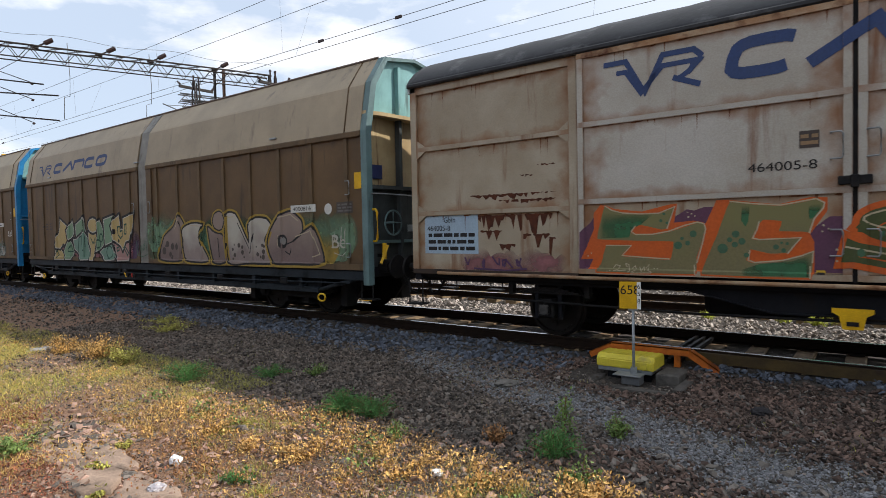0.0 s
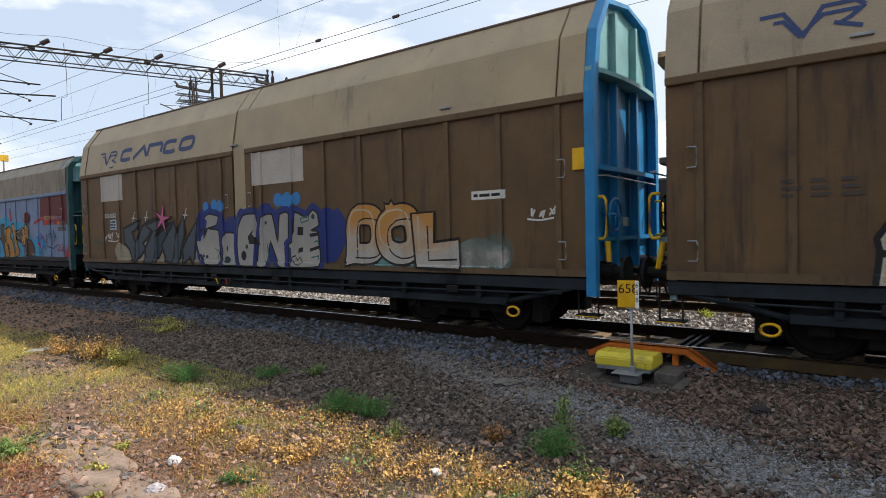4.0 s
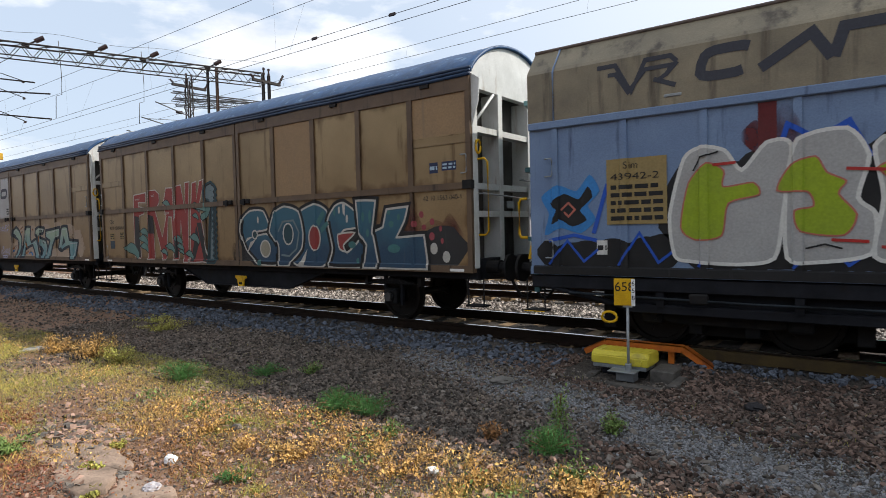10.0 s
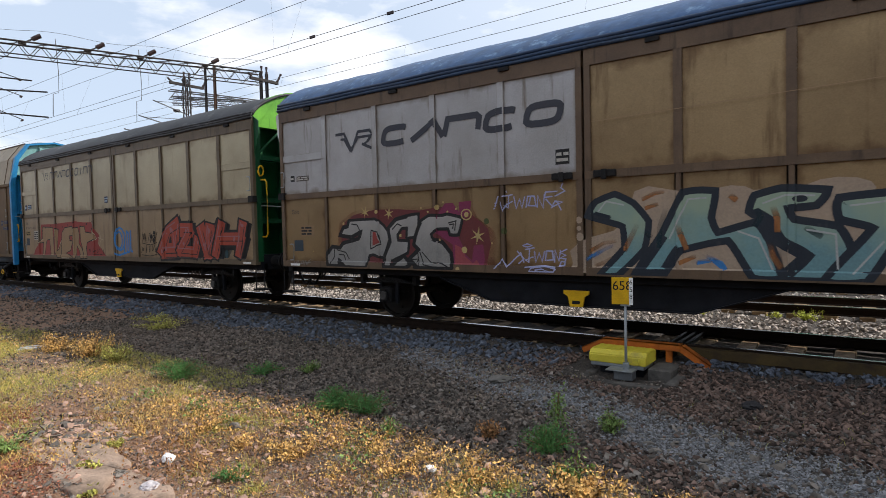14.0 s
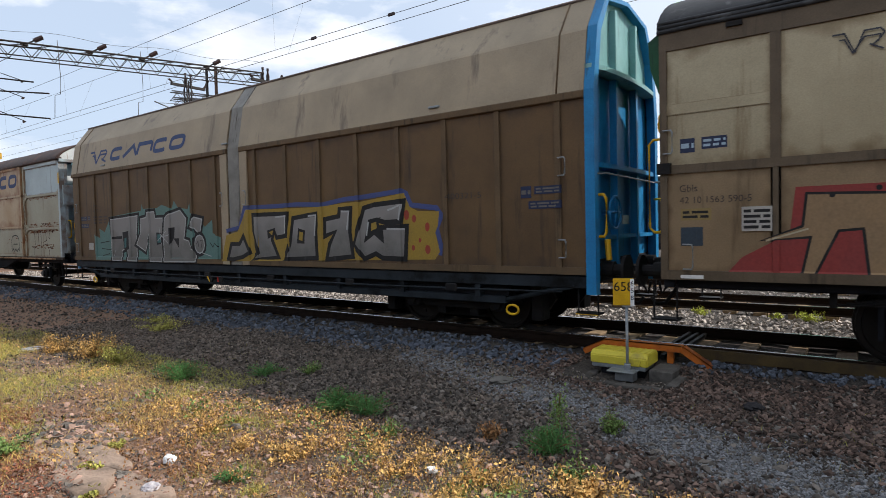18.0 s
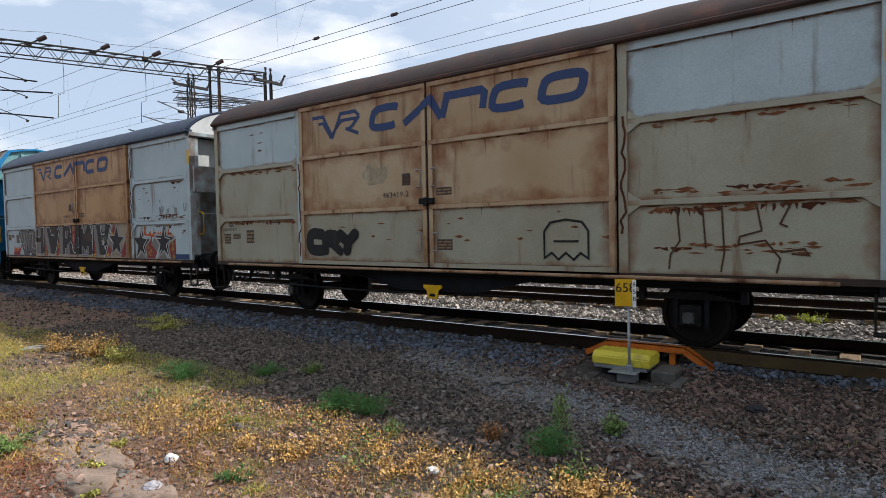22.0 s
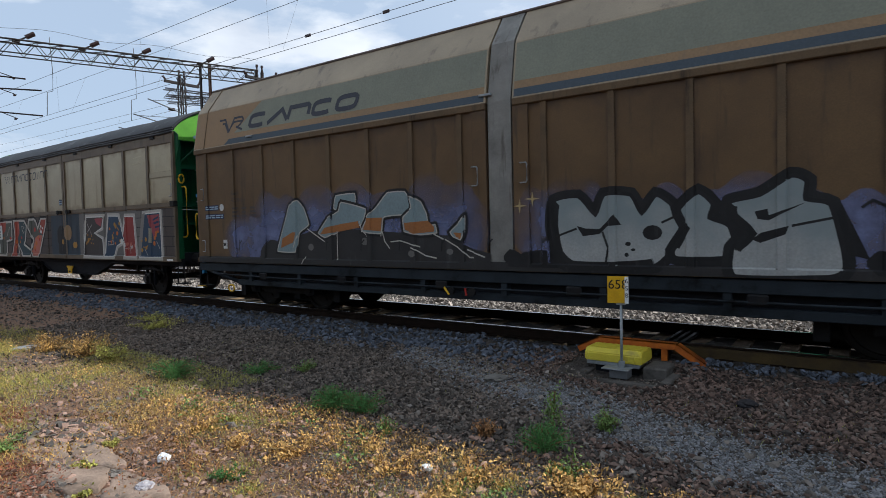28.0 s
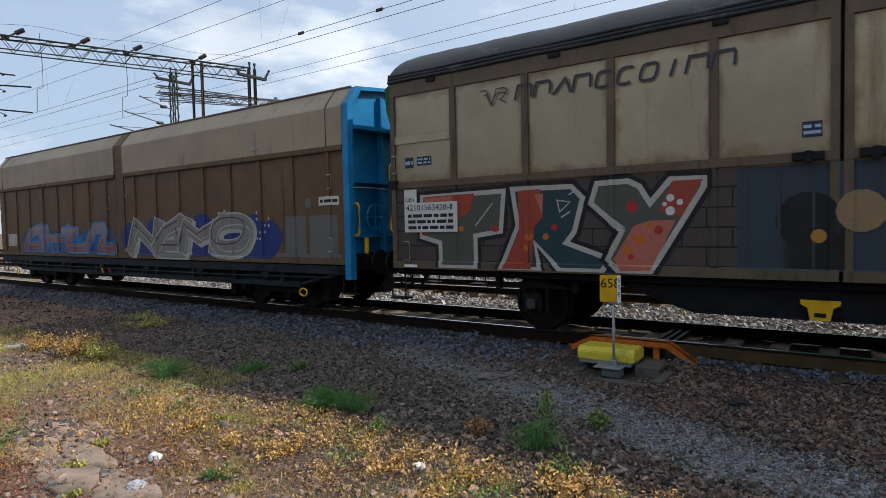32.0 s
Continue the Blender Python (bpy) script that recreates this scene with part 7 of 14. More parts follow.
    letters = (
        (mauve, ((9.18, 1.12), (9.4, 1.7), (9.88, 1.96), (10.18, 2.25), (10.5, 1.85), (10.3, 1.1))),
        (ashy, ((10.3, 1.88), (10.76, 2.04), (11.27, 2.0), (11.05, 1.68), (11.5, 1.1), (10.72, 1.07), (10.4, 1.18))),
        (mauve, ((11.47, 1.92), (11.75, 1.8), (12.15, 1.7), (12.26, 1.1), (11.7, 1.08))),
        (ashy, ((12.24, 2.19), (12.65, 2.2), (13.12, 1.55), (13.09, 1.93), (13.37, 2.1), (13.78, 2.07), (13.95, 1.88), (13.7, 1.59), (14.04, 1.1), (13.2, 1.07), (12.33, 1.08))),
        (mauve, ((13.9, 1.8), (14.19, 2.1), (14.6, 2.2), (14.95, 2.0), (14.97, 1.75), (14.66, 1.56), (15.29, 1.87), (15.62, 1.14), (14.63, 1.08), (14.0, 1.1), (13.78, 1.49))),
    )
    for k, (m, pts) in enumerate(letters):
        bubble(sb, pts, m, INK, 0.045, PT["mustard"], 0.006 + 0.001 * k, label="mauve and ash sprayed letter with black edge")
    ring = [(11.96 + 0.27 * math.cos(q), 2.06 + 0.23 * math.sin(q)) for q in [k * 0.785 for k in range(8)]]
    bubble(sb, ring, mauve, INK, 0.034, PT["mustard"], 0.012, label="mauve sprayed dot with black edge")
    r = random.Random(5)
    dots(sb, [(r.uniform(9.4, 10.1), r.uniform(1.15, 1.55), r.uniform(0.03, 0.1)) for _ in range(9)] + [(r.uniform(12.5, 13.7), r.uniform(1.15, 1.5), r.uniform(0.02, 0.07)) for _ in range(16)], PT["smoke"], 0.013)
    for run in (((10.18, 2.1), (10.36, 1.6), (10.25, 1.25)), ((11.9, 1.65), (11.95, 1.2)), ((12.7, 2.0), (13.2, 1.3), (13.3, 1.75)), ((14.4, 1.35), (14.55, 1.28), (14.6, 1.4)), ((14.66, 1.56), (14.35, 1.47))):
        lines(sb, [run], 0.026, INK, 0.014)
    dots(sb, [(14.33, 1.56, 0.15)], INK, 0.0142)
    dots(sb, [(14.36, 1.57, 0.08)], PT["ash"], 0.0152)
    for run in (((9.95, 1.9), (10.15, 2.12)), ((12.3, 2.13), (12.55, 2.14)), ((14.25, 2.08), (14.6, 2.13), (14.85, 1.98)), ((14.75, 1.66), (15.25, 1.78), (15.5, 1.3), (15.3, 1.24)), ((14.18, 1.4), (14.14, 1.56), (14.22, 1.7)), ((10.7, 1.98), (11.15, 1.95))):
        lines(sb, [run], 0.022, PT["cream"], 0.016)
    scrawl(sb, 7.9, 8.6, 1.2, 1.7, PT["leaf"], 0.02, 5, 4)
    plate(sb, 14.62, 15.4, 2.16, 2.31, PT["white"], INK, 0, name="number_strip", lift=0.012)
    text(sb, "400081-6", 14.7, 2.19, 0.09, INK, 0.6, lift=0.018)
    dots(sb, [(15.76, 2.2, 0.11)], PT["white"], 0.004)
    text(sb, "Be", 15.85, 1.42, 0.28, PT["offwhite"], 0.4)
    scrawl(sb, 15.8, 16.25, 1.3, 1.85, PT["offwhite"], 0.016, 3, 6)
    plate(sb, 16.0, 16.45, 2.1, 2.32, PT["smoke"], PT["dull"], 3, name="notice_label")
    info(sb, 1.3, 2.5, 4, PT["smoke"], 0.09, "Sim")


def wagon_c():
    F = hood(wc)
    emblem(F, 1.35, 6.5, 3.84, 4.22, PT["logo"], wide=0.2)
    for u0, u1, z0, z1 in ((1.42, 2.68, 2.78, 3.52), (8.75, 10.45, 2.8, 3.52)):
        rect(sc, u0, u1, z0, z1, PT["offwhite"], 0.002, label="off-white painted-over patch")
    plate(sc, 1.55, 2.22, 2.3, 2.42, PT["offwhite"], INK, 0, name="number_strip")
    text(sc, "400472-9", 1.6, 2.325, 0.085, INK, 0.58, lift=0.01)
    plate(sc, 1.85, 2.25, 1.95, 2.24, PT["label"], INK, 3)
    scrawl(sc, 1.45, 2.35, 1.62, 1.9, PT["white"], 0.03, 5, 2)
    scrawl(sc, 0.7, 1.4, 1.5, 1.75, PT["leaf"], 0.03, 5, 3)
    cloud(sc, 2.1, 7.1, 1.06, 1.7, PT["sandp"], 9, 3, solid=True)
    cloud(sc, 6.3, 11.7, 1.12, 2.5, PT["royal"], 12, 5, solid=True)
    st = dict(edge=INK, w=0.05, glow=INK, soft=0.0, gw=0.12, label="slate sprayed shape with black edge")
    bubble(sc, ((2.68, 1.96), (3.63, 2.17), (3.52, 1.99), (3.13, 1.86), (3.35, 1.51), (3.19, 1.02), (2.98, 1.40), (2.71, 1.57)), PT["slate"], lift=0.0040, **st)
    bubble(sc, ((3.30, 1.40), (3.74, 1.99), (4.11, 2.13), (4.46, 2.20), (4.02, 1.72), (3.73, 1.56), (3.87, 1.40), (3.32, 1.02)), PT["slate"], lift=0.0050, **st)
    bubble(sc, ((3.96, 2.03), (4.86, 2.22), (5.05, 2.07), (4.58, 1.91), (4.25, 1.02), (3.85, 1.02), (3.87, 1.40), (4.31, 1.87)), PT["slate"], lift=0.0060, **st)
    bubble(sc, ((4.44, 1.71), (5.05, 2.00), (5.42, 2.10), (5.17, 1.85), (4.77, 1.40), (4.42, 1.02)), PT["steel"], lift=0.0070, **st)
    bubble(sc, ((4.97, 1.70), (5.42, 2.11), (5.54, 1.84), (5.29, 1.03), (4.95, 1.10), (4.77, 1.50)), PT["slate"], lift=0.0080, **st)
    bubble(sc, ((5.53, 1.79), (5.84, 2.25), (5.86, 1.78), (5.71, 1.50), (5.57, 1.02), (5.27, 1.02)), PT["slate"], lift=0.0090, **st)
    bubble(sc, ((5.88, 1.55), (6.51, 2.13), (6.39, 1.77), (6.26, 1.04), (6.10, 1.20), (5.81, 1.02), (5.76, 1.36)), PT["slate"], lift=0.0100, **st)
    star(sc, 4.86, 2.18, 0.42, PT["pink"], INK, 0.034, 0.2, 5, 0.22)
    for u in (3.25, 3.95, 5.9):
        lines(sc, [[(u, 2.15), (u + 0.12, 2.42)], [(u - 0.06, 2.25), (u + 0.16, 2.24)]], 0.035, PT["offwhite"], 0.02)
    st = dict(edge=INK, w=0.04, glow=PT["royal"], soft=0.35, gw=0.26, label="silver-white sprayed letter with black edge")
    bubble(sc, ((6.77, 2.16), (6.98, 2.24), (7.37, 2.17), (7.27, 1.96), (6.92, 1.89), (7.36, 1.83), (7.41, 1.15), (7.34, 1.02), (6.80, 1.02), (6.54, 1.31), (6.44, 1.59), (6.55, 1.81), (6.71, 1.90)), FD["bone"], lift=0.0040, **st)
    bubble(sc, ((7.50, 1.58), (7.64, 1.78), (8.04, 1.77), (8.26, 1.73), (8.29, 1.07), (8.12, 1.02), (7.51, 1.02), (7.57, 1.32)), FD["bone"], lift=0.0050, **st)
    bubble(sc, ((8.18, 1.89), (8.39, 2.16), (8.79, 2.18), (8.91, 1.83), (9.20, 1.44), (9.05, 1.33), (9.09, 1.06), (8.93, 1.02), (8.20, 1.02), (8.13, 1.49)), FD["bone"], lift=0.0060, **st)
    bubble(sc, ((8.82, 1.03), (9.02, 2.09), (9.39, 2.15), (9.56, 1.55), (9.64, 2.13), (9.94, 2.15), (9.86, 1.04), (9.59, 1.03), (9.31, 1.56), (9.16, 1.02)), FD["bone"], lift=0.0070, **st)
    bubble(sc, ((9.90, 1.48), (10.06, 1.55), (10.13, 2.17), (10.50, 2.05), (10.71, 2.20), (10.85, 2.10), (10.88, 1.87), (10.65, 1.78), (10.85, 1.74), (10.89, 1.05), (9.96, 1.02)), FD["bone"], lift=0.0080, **st)
    patch(sc, ((8.55, 1.68), (8.75, 1.83), (8.71, 1.72), (9.02, 1.48), (8.59, 1.52)), INK, 0.0093)
    patch(sc, ((10.23, 1.86), (10.41, 1.85), (10.39, 1.68), (10.21, 1.69)), INK, 0.0093)
    patch(sc, ((10.24, 1.41), (10.38, 1.44), (10.37, 1.34), (10.22, 1.32)), INK, 0.0093)
    patch(sc, ((10.59, 1.71), (10.86, 1.74), (10.86, 1.67), (10.62, 1.64)), INK, 0.0093)
    patch(sc, ((10.59, 1.41), (10.87, 1.47), (10.87, 1.41), (10.59, 1.34)), INK, 0.0093)
    patch(sc, ((6.97, 1.93), (6.81, 1.72), (6.71, 1.63), (6.75, 1.87)), INK, 0.0093)
    patch(sc, oval(8.38, 1.25, 0.10, 0.11), INK, 0.0093)
    patch(sc, oval(10.71, 2.06, 0.05, 0.06), PT["petrol"], 0.0097)
    patch(sc, oval(9.17, 1.97, 0.04, 0.04), PT["petrol"], 0.0097)
    patch(sc, oval(7.73, 1.41, 0.06, 0.07), PT["petrol"], 0.0097)
    patch(sc, oval(6.85, 1.21, 0.06, 0.04), PT["petrol"], 0.0097)
    patch(sc, oval(6.70, 1.23, 0.05, 0.04), PT["petrol"], 0.0097)
    patch(sc, oval(8.50, 1.45, 0.05, 0.05), PT["petrol"], 0.0097)
    patch(sc, oval(7.72, 1.15, 0.16, 0.08), PT["petrol"], 0.0097)
    lines(sc, [((10.32, 2.03), (10.59, 2.07), (10.56, 1.98), (10.35, 1.94), (10.32, 2.03))], 0.03, PT["teal"], 0.0101)
    lines(sc, [((10.73, 1.54), (10.85, 1.57), (10.84, 1.47))], 0.03, PT["teal"], 0.0101)
    lines(sc, [((10.62, 1.22), (10.85, 1.26), (10.85, 1.18))], 0.03, PT["teal"], 0.0101)
    lines(sc, [((9.20, 1.52), (9.25, 1.11))], 0.03, PT["teal"], 0.0101)
    lines(sc, [((8.22, 2.13), (8.13, 1.77))], 0.03, PT["teal"], 0.0101)
    lines(sc, [((10.03, 1.20), (10.13, 1.27), (10.19, 1.16), (10.28, 1.23), (10.35, 1.13), (10.25, 1.06), (10.13, 1.09), (10.03, 1.20))], 0.02, INK, 0.0105)
    lines(sc, [((7.21, 1.41), (7.40, 1.32), (7.30, 1.19))], 0.02, INK, 0.0105)
    dots(sc, [(7.2, 2.45, 0.13), (7.45, 2.4, 0.16), (9.6, 2.45, 0.15), (9.9, 2.4, 0.2), (10.2, 2.45, 0.14), (6.85, 2.42, 0.12)], PT["sky"], 0.003)
    cloud(sc, 11.6, 15.4, 1.08, 1.7, PT["aqua"], 8, 8)
    word(sc, "DOL", 11.75, 14.3, 1.08, 2.2, FD["honey"], INK, 0.42, 0.04, fat=1.2, hi=PT["cream"], seed=5, label="amber and pale sprayed letter")
    cloud(sc, 14.2, 15.3, 1.1, 1.6, PT["offwhite"], 4, 2, 0.003)
    plate(sc, 14.58, 15.22, 2.2, 2.34, PT["white"], INK, 1, name="number_strip")
    scrawl(sc, 15.6, 16.05, 1.85, 2.05, PT["white"], 0.03, 4, 9)


def wagon_d():
    F = hood(wd, True)
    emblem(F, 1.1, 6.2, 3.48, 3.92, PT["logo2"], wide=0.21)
    S = sd_
    rect(S, 0.05, 16.7, 1.002, 1.13, INK, 0.0015, label="black sprayed lower edge")
    cloud(S, 0.1, 2.2, 1.12, 1.6, INK, 6, 3, solid=True)
    cloud(S, 1.9, 9.7, 1.1, 2.75, INK, 16, 11, solid=True)
    for k in range(9):
        u = 0.3 + k * 1.05
        lines(S, [[(u, 1.15), (u + 0.3, 1.5 + 0.1 * (k % 3)), (u + 0.55, 1.2), (u + 0.8, 1.4)]], 0.035, PT["bright"], 0.012)
    for u, z in ((3.2, 2.7), (5.2, 2.75), (8.2, 2.6), (9.2, 2.2), (1.0, 2.1)):
        lines(S, [[(u, z - 0.5), (u + 0.2, z + 0.15), (u + 0.5, z - 0.05), (u + 0.8, z + 0.12), (u + 1.0, z - 0.3)]], 0.06, PT["bright"], 0.008)
    for P in (((0.2, 2.15), (0.45, 2.3), (0.75, 2.2), (0.95, 2.42), (1.08, 2.2), (0.9, 2.0), (1.02, 1.8), (0.8, 1.62), (0.5, 1.7), (0.25, 1.6), (0.32, 1.9)),):
        bubble(S, P, PT["sky"], PT["sky"], 0.03, lift=0.003, label="bright blue sprayed blot")
    bubble(S, ((0.35, 2.05), (0.55, 2.17), (0.78, 2.08), (0.92, 2.25), (0.97, 2.12), (0.78, 1.94), (0.88, 1.8), (0.68, 1.72), (0.5, 1.82), (0.36, 1.76), (0.45, 1.95)), INK, INK, 0.03, lift=0.0045, label="black sprayed swirl")
    lines(S, [[(0.5, 1.95), (0.62, 2.05), (0.72, 1.95), (0.62, 1.85), (0.55, 1.92)]], 0.03, PT["salmon"], 0.006)
    lines(S, [[(0.3, 1.5), (0.7, 1.58), (1.05, 1.5)]], 0.05, PT["bright"], 0.005)
    for u in (3.05, 5.15, 8.28):
        rect(S, u + 0.04, u + 0.24, 2.6, 3.14, PT["wine"], 0.006)
        cloud(S, u - 0.15, u + 0.5, 2.5, 3.14, PT["wine"], 3, int(u * 10), 0.003)
    plate(S, 1.2, 2.02, 1.72, 2.62, PT["olive"], INK, 5, title=0.3, label="ochre data panel", lift=0.012)
    text(S, "Sim", 1.45, 2.48, 0.1, INK, lift=0.018)
    text(S, "43942-2", 1.26, 2.33, 0.095, INK, 0.66, lift=0.018)
    st = dict(edge=PT["white"], w=0.045, glow=None, soft=0.7, gw=0.12, label="silver bubble letter with white edge")
    bubble(S, ((2.11, 1.29), (2.05, 1.82), (2.23, 2.54), (2.45, 2.68), (2.72, 2.61), (2.91, 2.35), (3.18, 2.66), (3.44, 2.61), (3.35, 1.79), (3.26, 1.27), (2.87, 1.19), (2.32, 1.22)), PT["ash2"], lift=0.0120, **st)
    bubble(S, ((3.39, 1.28), (3.38, 2.08), (3.50, 2.66), (3.98, 2.74), (4.18, 2.42), (4.08, 1.96), (4.24, 1.77), (4.20, 1.33), (3.70, 1.23)), PT["ash2"], lift=0.0130, **st)
    bubble(S, ((4.23, 1.30), (4.31, 1.95), (4.23, 2.51), (4.44, 2.68), (4.71, 2.84), (4.78, 2.56), (4.97, 2.46), (4.96, 2.02), (5.06, 1.93), (4.99, 1.29), (4.62, 1.24)), PT["ash2"], lift=0.0140, **st)
    bubble(S, ((5.20, 2.36), (5.37, 2.61), (5.76, 2.66), (6.12, 2.65), (6.38, 2.49), (6.29, 2.37), (5.66, 2.42), (5.37, 2.19)), PT["lime"], lift=0.0150, **st)
    bubble(S, ((6.12, 2.30), (6.21, 2.62), (6.64, 2.63), (6.88, 2.49), (6.95, 2.17), (7.06, 1.71), (7.02, 1.32), (6.62, 1.28), (6.28, 1.48), (6.15, 1.81)), PT["ash2"], lift=0.0160, **st)
    bubble(S, ((6.96, 2.48), (7.12, 2.62), (7.42, 2.63), (7.63, 2.50), (7.56, 2.14), (7.63, 1.84), (7.51, 1.32), (7.18, 1.32), (7.03, 1.71)), PT["ash2"], lift=0.0170, **st)
    bubble(S, ((7.34, 2.38), (7.56, 2.66), (7.98, 2.69), (8.24, 2.45), (8.31, 2.17), (8.24, 1.89), (8.04, 1.72), (7.62, 1.69), (7.66, 1.36), (7.33, 1.32), (7.41, 1.85)), PT["ash2"], lift=0.0180, **st)
    st = dict(edge=PT["salmon"], w=0.02, glow=None, soft=0.7, gw=0.1, label="lime green blot edged salmon")
    bubble(S, ((2.19, 1.66), (2.29, 2.23), (2.51, 2.47), (2.71, 2.36), (2.70, 2.16), (3.04, 2.19), (3.10, 2.04), (2.76, 1.95), (2.68, 1.55), (2.37, 1.50)), PT["lime"], lift=0.0210, **st)
    bubble(S, ((3.29, 2.08), (3.43, 2.37), (3.68, 2.45), (3.79, 2.26), (3.97, 2.15), (3.90, 2.01), (4.07, 1.77), (3.95, 1.54), (3.53, 1.59), (3.47, 1.83), (3.66, 1.88), (3.60, 2.05)), PT["lime"], lift=0.0220, **st)
    bubble(S, ((4.26, 2.28), (4.43, 2.36), (4.70, 2.39), (4.64, 2.17), (4.85, 2.02), (4.58, 2.02), (4.42, 1.90), (4.37, 2.13)), PT["lime"], lift=0.0230, **st)
    bubble(S, ((4.50, 1.76), (4.63, 1.71), (4.57, 1.58), (4.48, 1.65)), PT["lime"], lift=0.0240, **st)
    bubble(S, ((4.85, 1.74), (5.01, 1.71), (4.96, 1.48), (4.80, 1.57)), PT["lime"], lift=0.0250, **st)
    bubble(S, ((6.16, 2.18), (6.38, 2.12), (6.55, 2.20), (6.50, 1.96), (6.37, 1.72), (6.62, 1.64), (6.95, 1.71), (6.98, 1.51), (6.70, 1.40), (6.37, 1.48), (6.24, 1.81)), PT["lime"], lift=0.0260, **st)
    bubble(S, ((7.30, 2.34), (7.52, 2.44), (7.70, 2.53), (7.88, 2.63), (7.94, 2.26), (7.98, 2.04), (7.87, 1.94), (7.73, 2.02), (7.81, 2.20), (7.63, 2.28), (7.41, 2.22)), PT["lime"], lift=0.0270, **st)
    bubble(S, oval(7.63, 1.86, 0.08, 0.07), PT["lime"], lift=0.0280, **st)
    patch(S, ((5.15, 2.23), (5.41, 2.04), (6.03, 2.23), (5.79, 1.73), (5.63, 1.05), (5.24, 1.04), (5.20, 1.39)), PT["purple"], 0.0293)
    lines(S, [((5.15, 2.23), (5.20, 1.39), (5.29, 1.06))], 0.02, PT["offwhite"], 0.0297)
    lines(S, [((6.03, 2.23), (5.74, 1.56), (5.58, 1.07))], 0.02, PT["offwhite"], 0.0297)
    lines(S, [((5.31, 2.05), (5.45, 1.65), (5.60, 2.04))], 0.02, PT["offwhite"], 0.0297)
    lines(S, [((5.40, 1.53), (5.69, 1.52))], 0.02, PT["offwhite"], 0.0297)
    patch(S, ((5.31, 1.70), (5.65, 1.72), (5.47, 1.52)), PT["salmon"], 0.0301)
    patch(S, ((5.51, 2.04), (5.61, 2.16), (5.65, 1.95)), PT["salmon"], 0.0301)
    lines(S, [((3.97, 2.29), (4.43, 2.24))], 0.035, PT["red"], 0.0305)
    lines(S, [((4.86, 2.16), (5.17, 2.16))], 0.035, PT["red"], 0.0305)
    lines(S, [((6.43, 2.52), (6.76, 2.48))], 0.035, PT["red"], 0.0305)
    lines(S, [((8.11, 2.07), (8.37, 2.08))], 0.035, PT["red"], 0.0305)
    lines(S, [((7.48, 1.51), (7.80, 1.54))], 0.035, PT["red"], 0.0305)
    lines(S, [((4.29, 1.41), (4.62, 1.39))], 0.035, PT["red"], 0.0305)
    lines(S, [((7.98, 2.40), (8.43, 2.42))], 0.035, PT["red"], 0.0305)
    lines(S, [((3.83, 1.49), (4.18, 1.47))], 0.035, PT["red"], 0.0305)
    lines(S, [((4.66, 2.75), (4.87, 2.75))], 0.035, PT["red"], 0.0305)
    lines(S, [((2.58, 2.44), (2.85, 2.45))], 0.035, PT["red"], 0.0305)
    lines(S, [((6.62, 1.81), (6.83, 1.79))], 0.035, PT["red"], 0.0305)
    lines(S, [((7.02, 1.40), (7.40, 1.36))], 0.035, PT["red"], 0.0305)
    lines(S, [((7.41, 2.22), (7.45, 2.41), (7.56, 2.45))], 0.02, INK, 0.0309)
    lines(S, [((4.68, 1.71), (4.90, 1.93), (5.06, 1.88))], 0.02, INK, 0.0309)
    lines(S, [((3.58, 1.39), (3.77, 1.44), (3.94, 1.39))], 0.02, INK, 0.0309)
    lines(S, [((4.32, 2.64), (4.43, 2.57))], 0.02, INK, 0.0309)
    lines(S, [((6.79, 1.83), (6.71, 1.71))], 0.02, INK, 0.0309)
    lines(S, [((2.35, 2.38), (2.44, 2.55), (2.65, 2.60))], 0.02, INK, 0.0309)
    plate(S, 1.05, 1.2, 1.3, 1.5, PT["white"], INK, 1, lift=0.012, name="notice_label")
    patch(S, ((9.43, 1.05), (9.63, 1.78), (10.21, 2.44), (11.13, 2.60), (12.19, 2.37), (12.75, 2.38), (13.33, 1.99), (13.80, 1.69), (14.12, 1.78), (14.48, 1.47), (14.50, 1.15)), PT["cyan"], 0.0062)
    st = dict(edge=INK, w=0.06, glow=None, soft=0.6, gw=0.1, label="amber and dark brown sprayed letter")
    bubble(S, ((9.95, 1.08), (9.88, 1.68), (9.93, 2.32), (10.42, 2.34), (10.43, 1.89), (10.62, 1.89), (10.63, 2.28), (11.07, 2.30), (11.06, 1.75), (11.29, 1.11), (11.00, 1.11), (10.71, 1.66), (10.46, 1.76), (10.39, 1.09)), PT["umber"], lift=0.0115, **st)
    bubble(S, ((11.12, 2.09), (11.26, 2.16), (11.54, 2.23), (11.72, 2.06), (11.58, 1.82), (11.76, 1.73), (11.93, 1.40), (11.96, 1.08), (11.52, 1.08), (11.48, 1.40), (11.30, 1.57), (11.43, 1.15), (11.19, 1.06), (11.06, 1.40), (11.21, 1.78)), PT["amber"], lift=0.0125, **st)
    bubble(S, ((12.15, 2.00), (12.59, 2.10), (12.90, 2.16), (13.15, 1.92), (13.11, 1.55), (12.89, 1.48), (12.66, 1.63), (12.35, 1.72)), PT["umber"], lift=0.0135, **st)
    bubble(S, ((11.77, 2.26), (11.98, 2.33), (12.11, 2.16), (12.23, 1.92), (12.31, 1.56), (12.50, 1.28), (12.34, 1.12), (12.09, 1.14), (12.01, 1.56), (11.89, 1.89)), PT["amber"], lift=0.0145, **st)
    bubble(S, oval(12.90, 1.82, 0.21, 0.33), PT["mustard2"], lift=0.0155, **st)
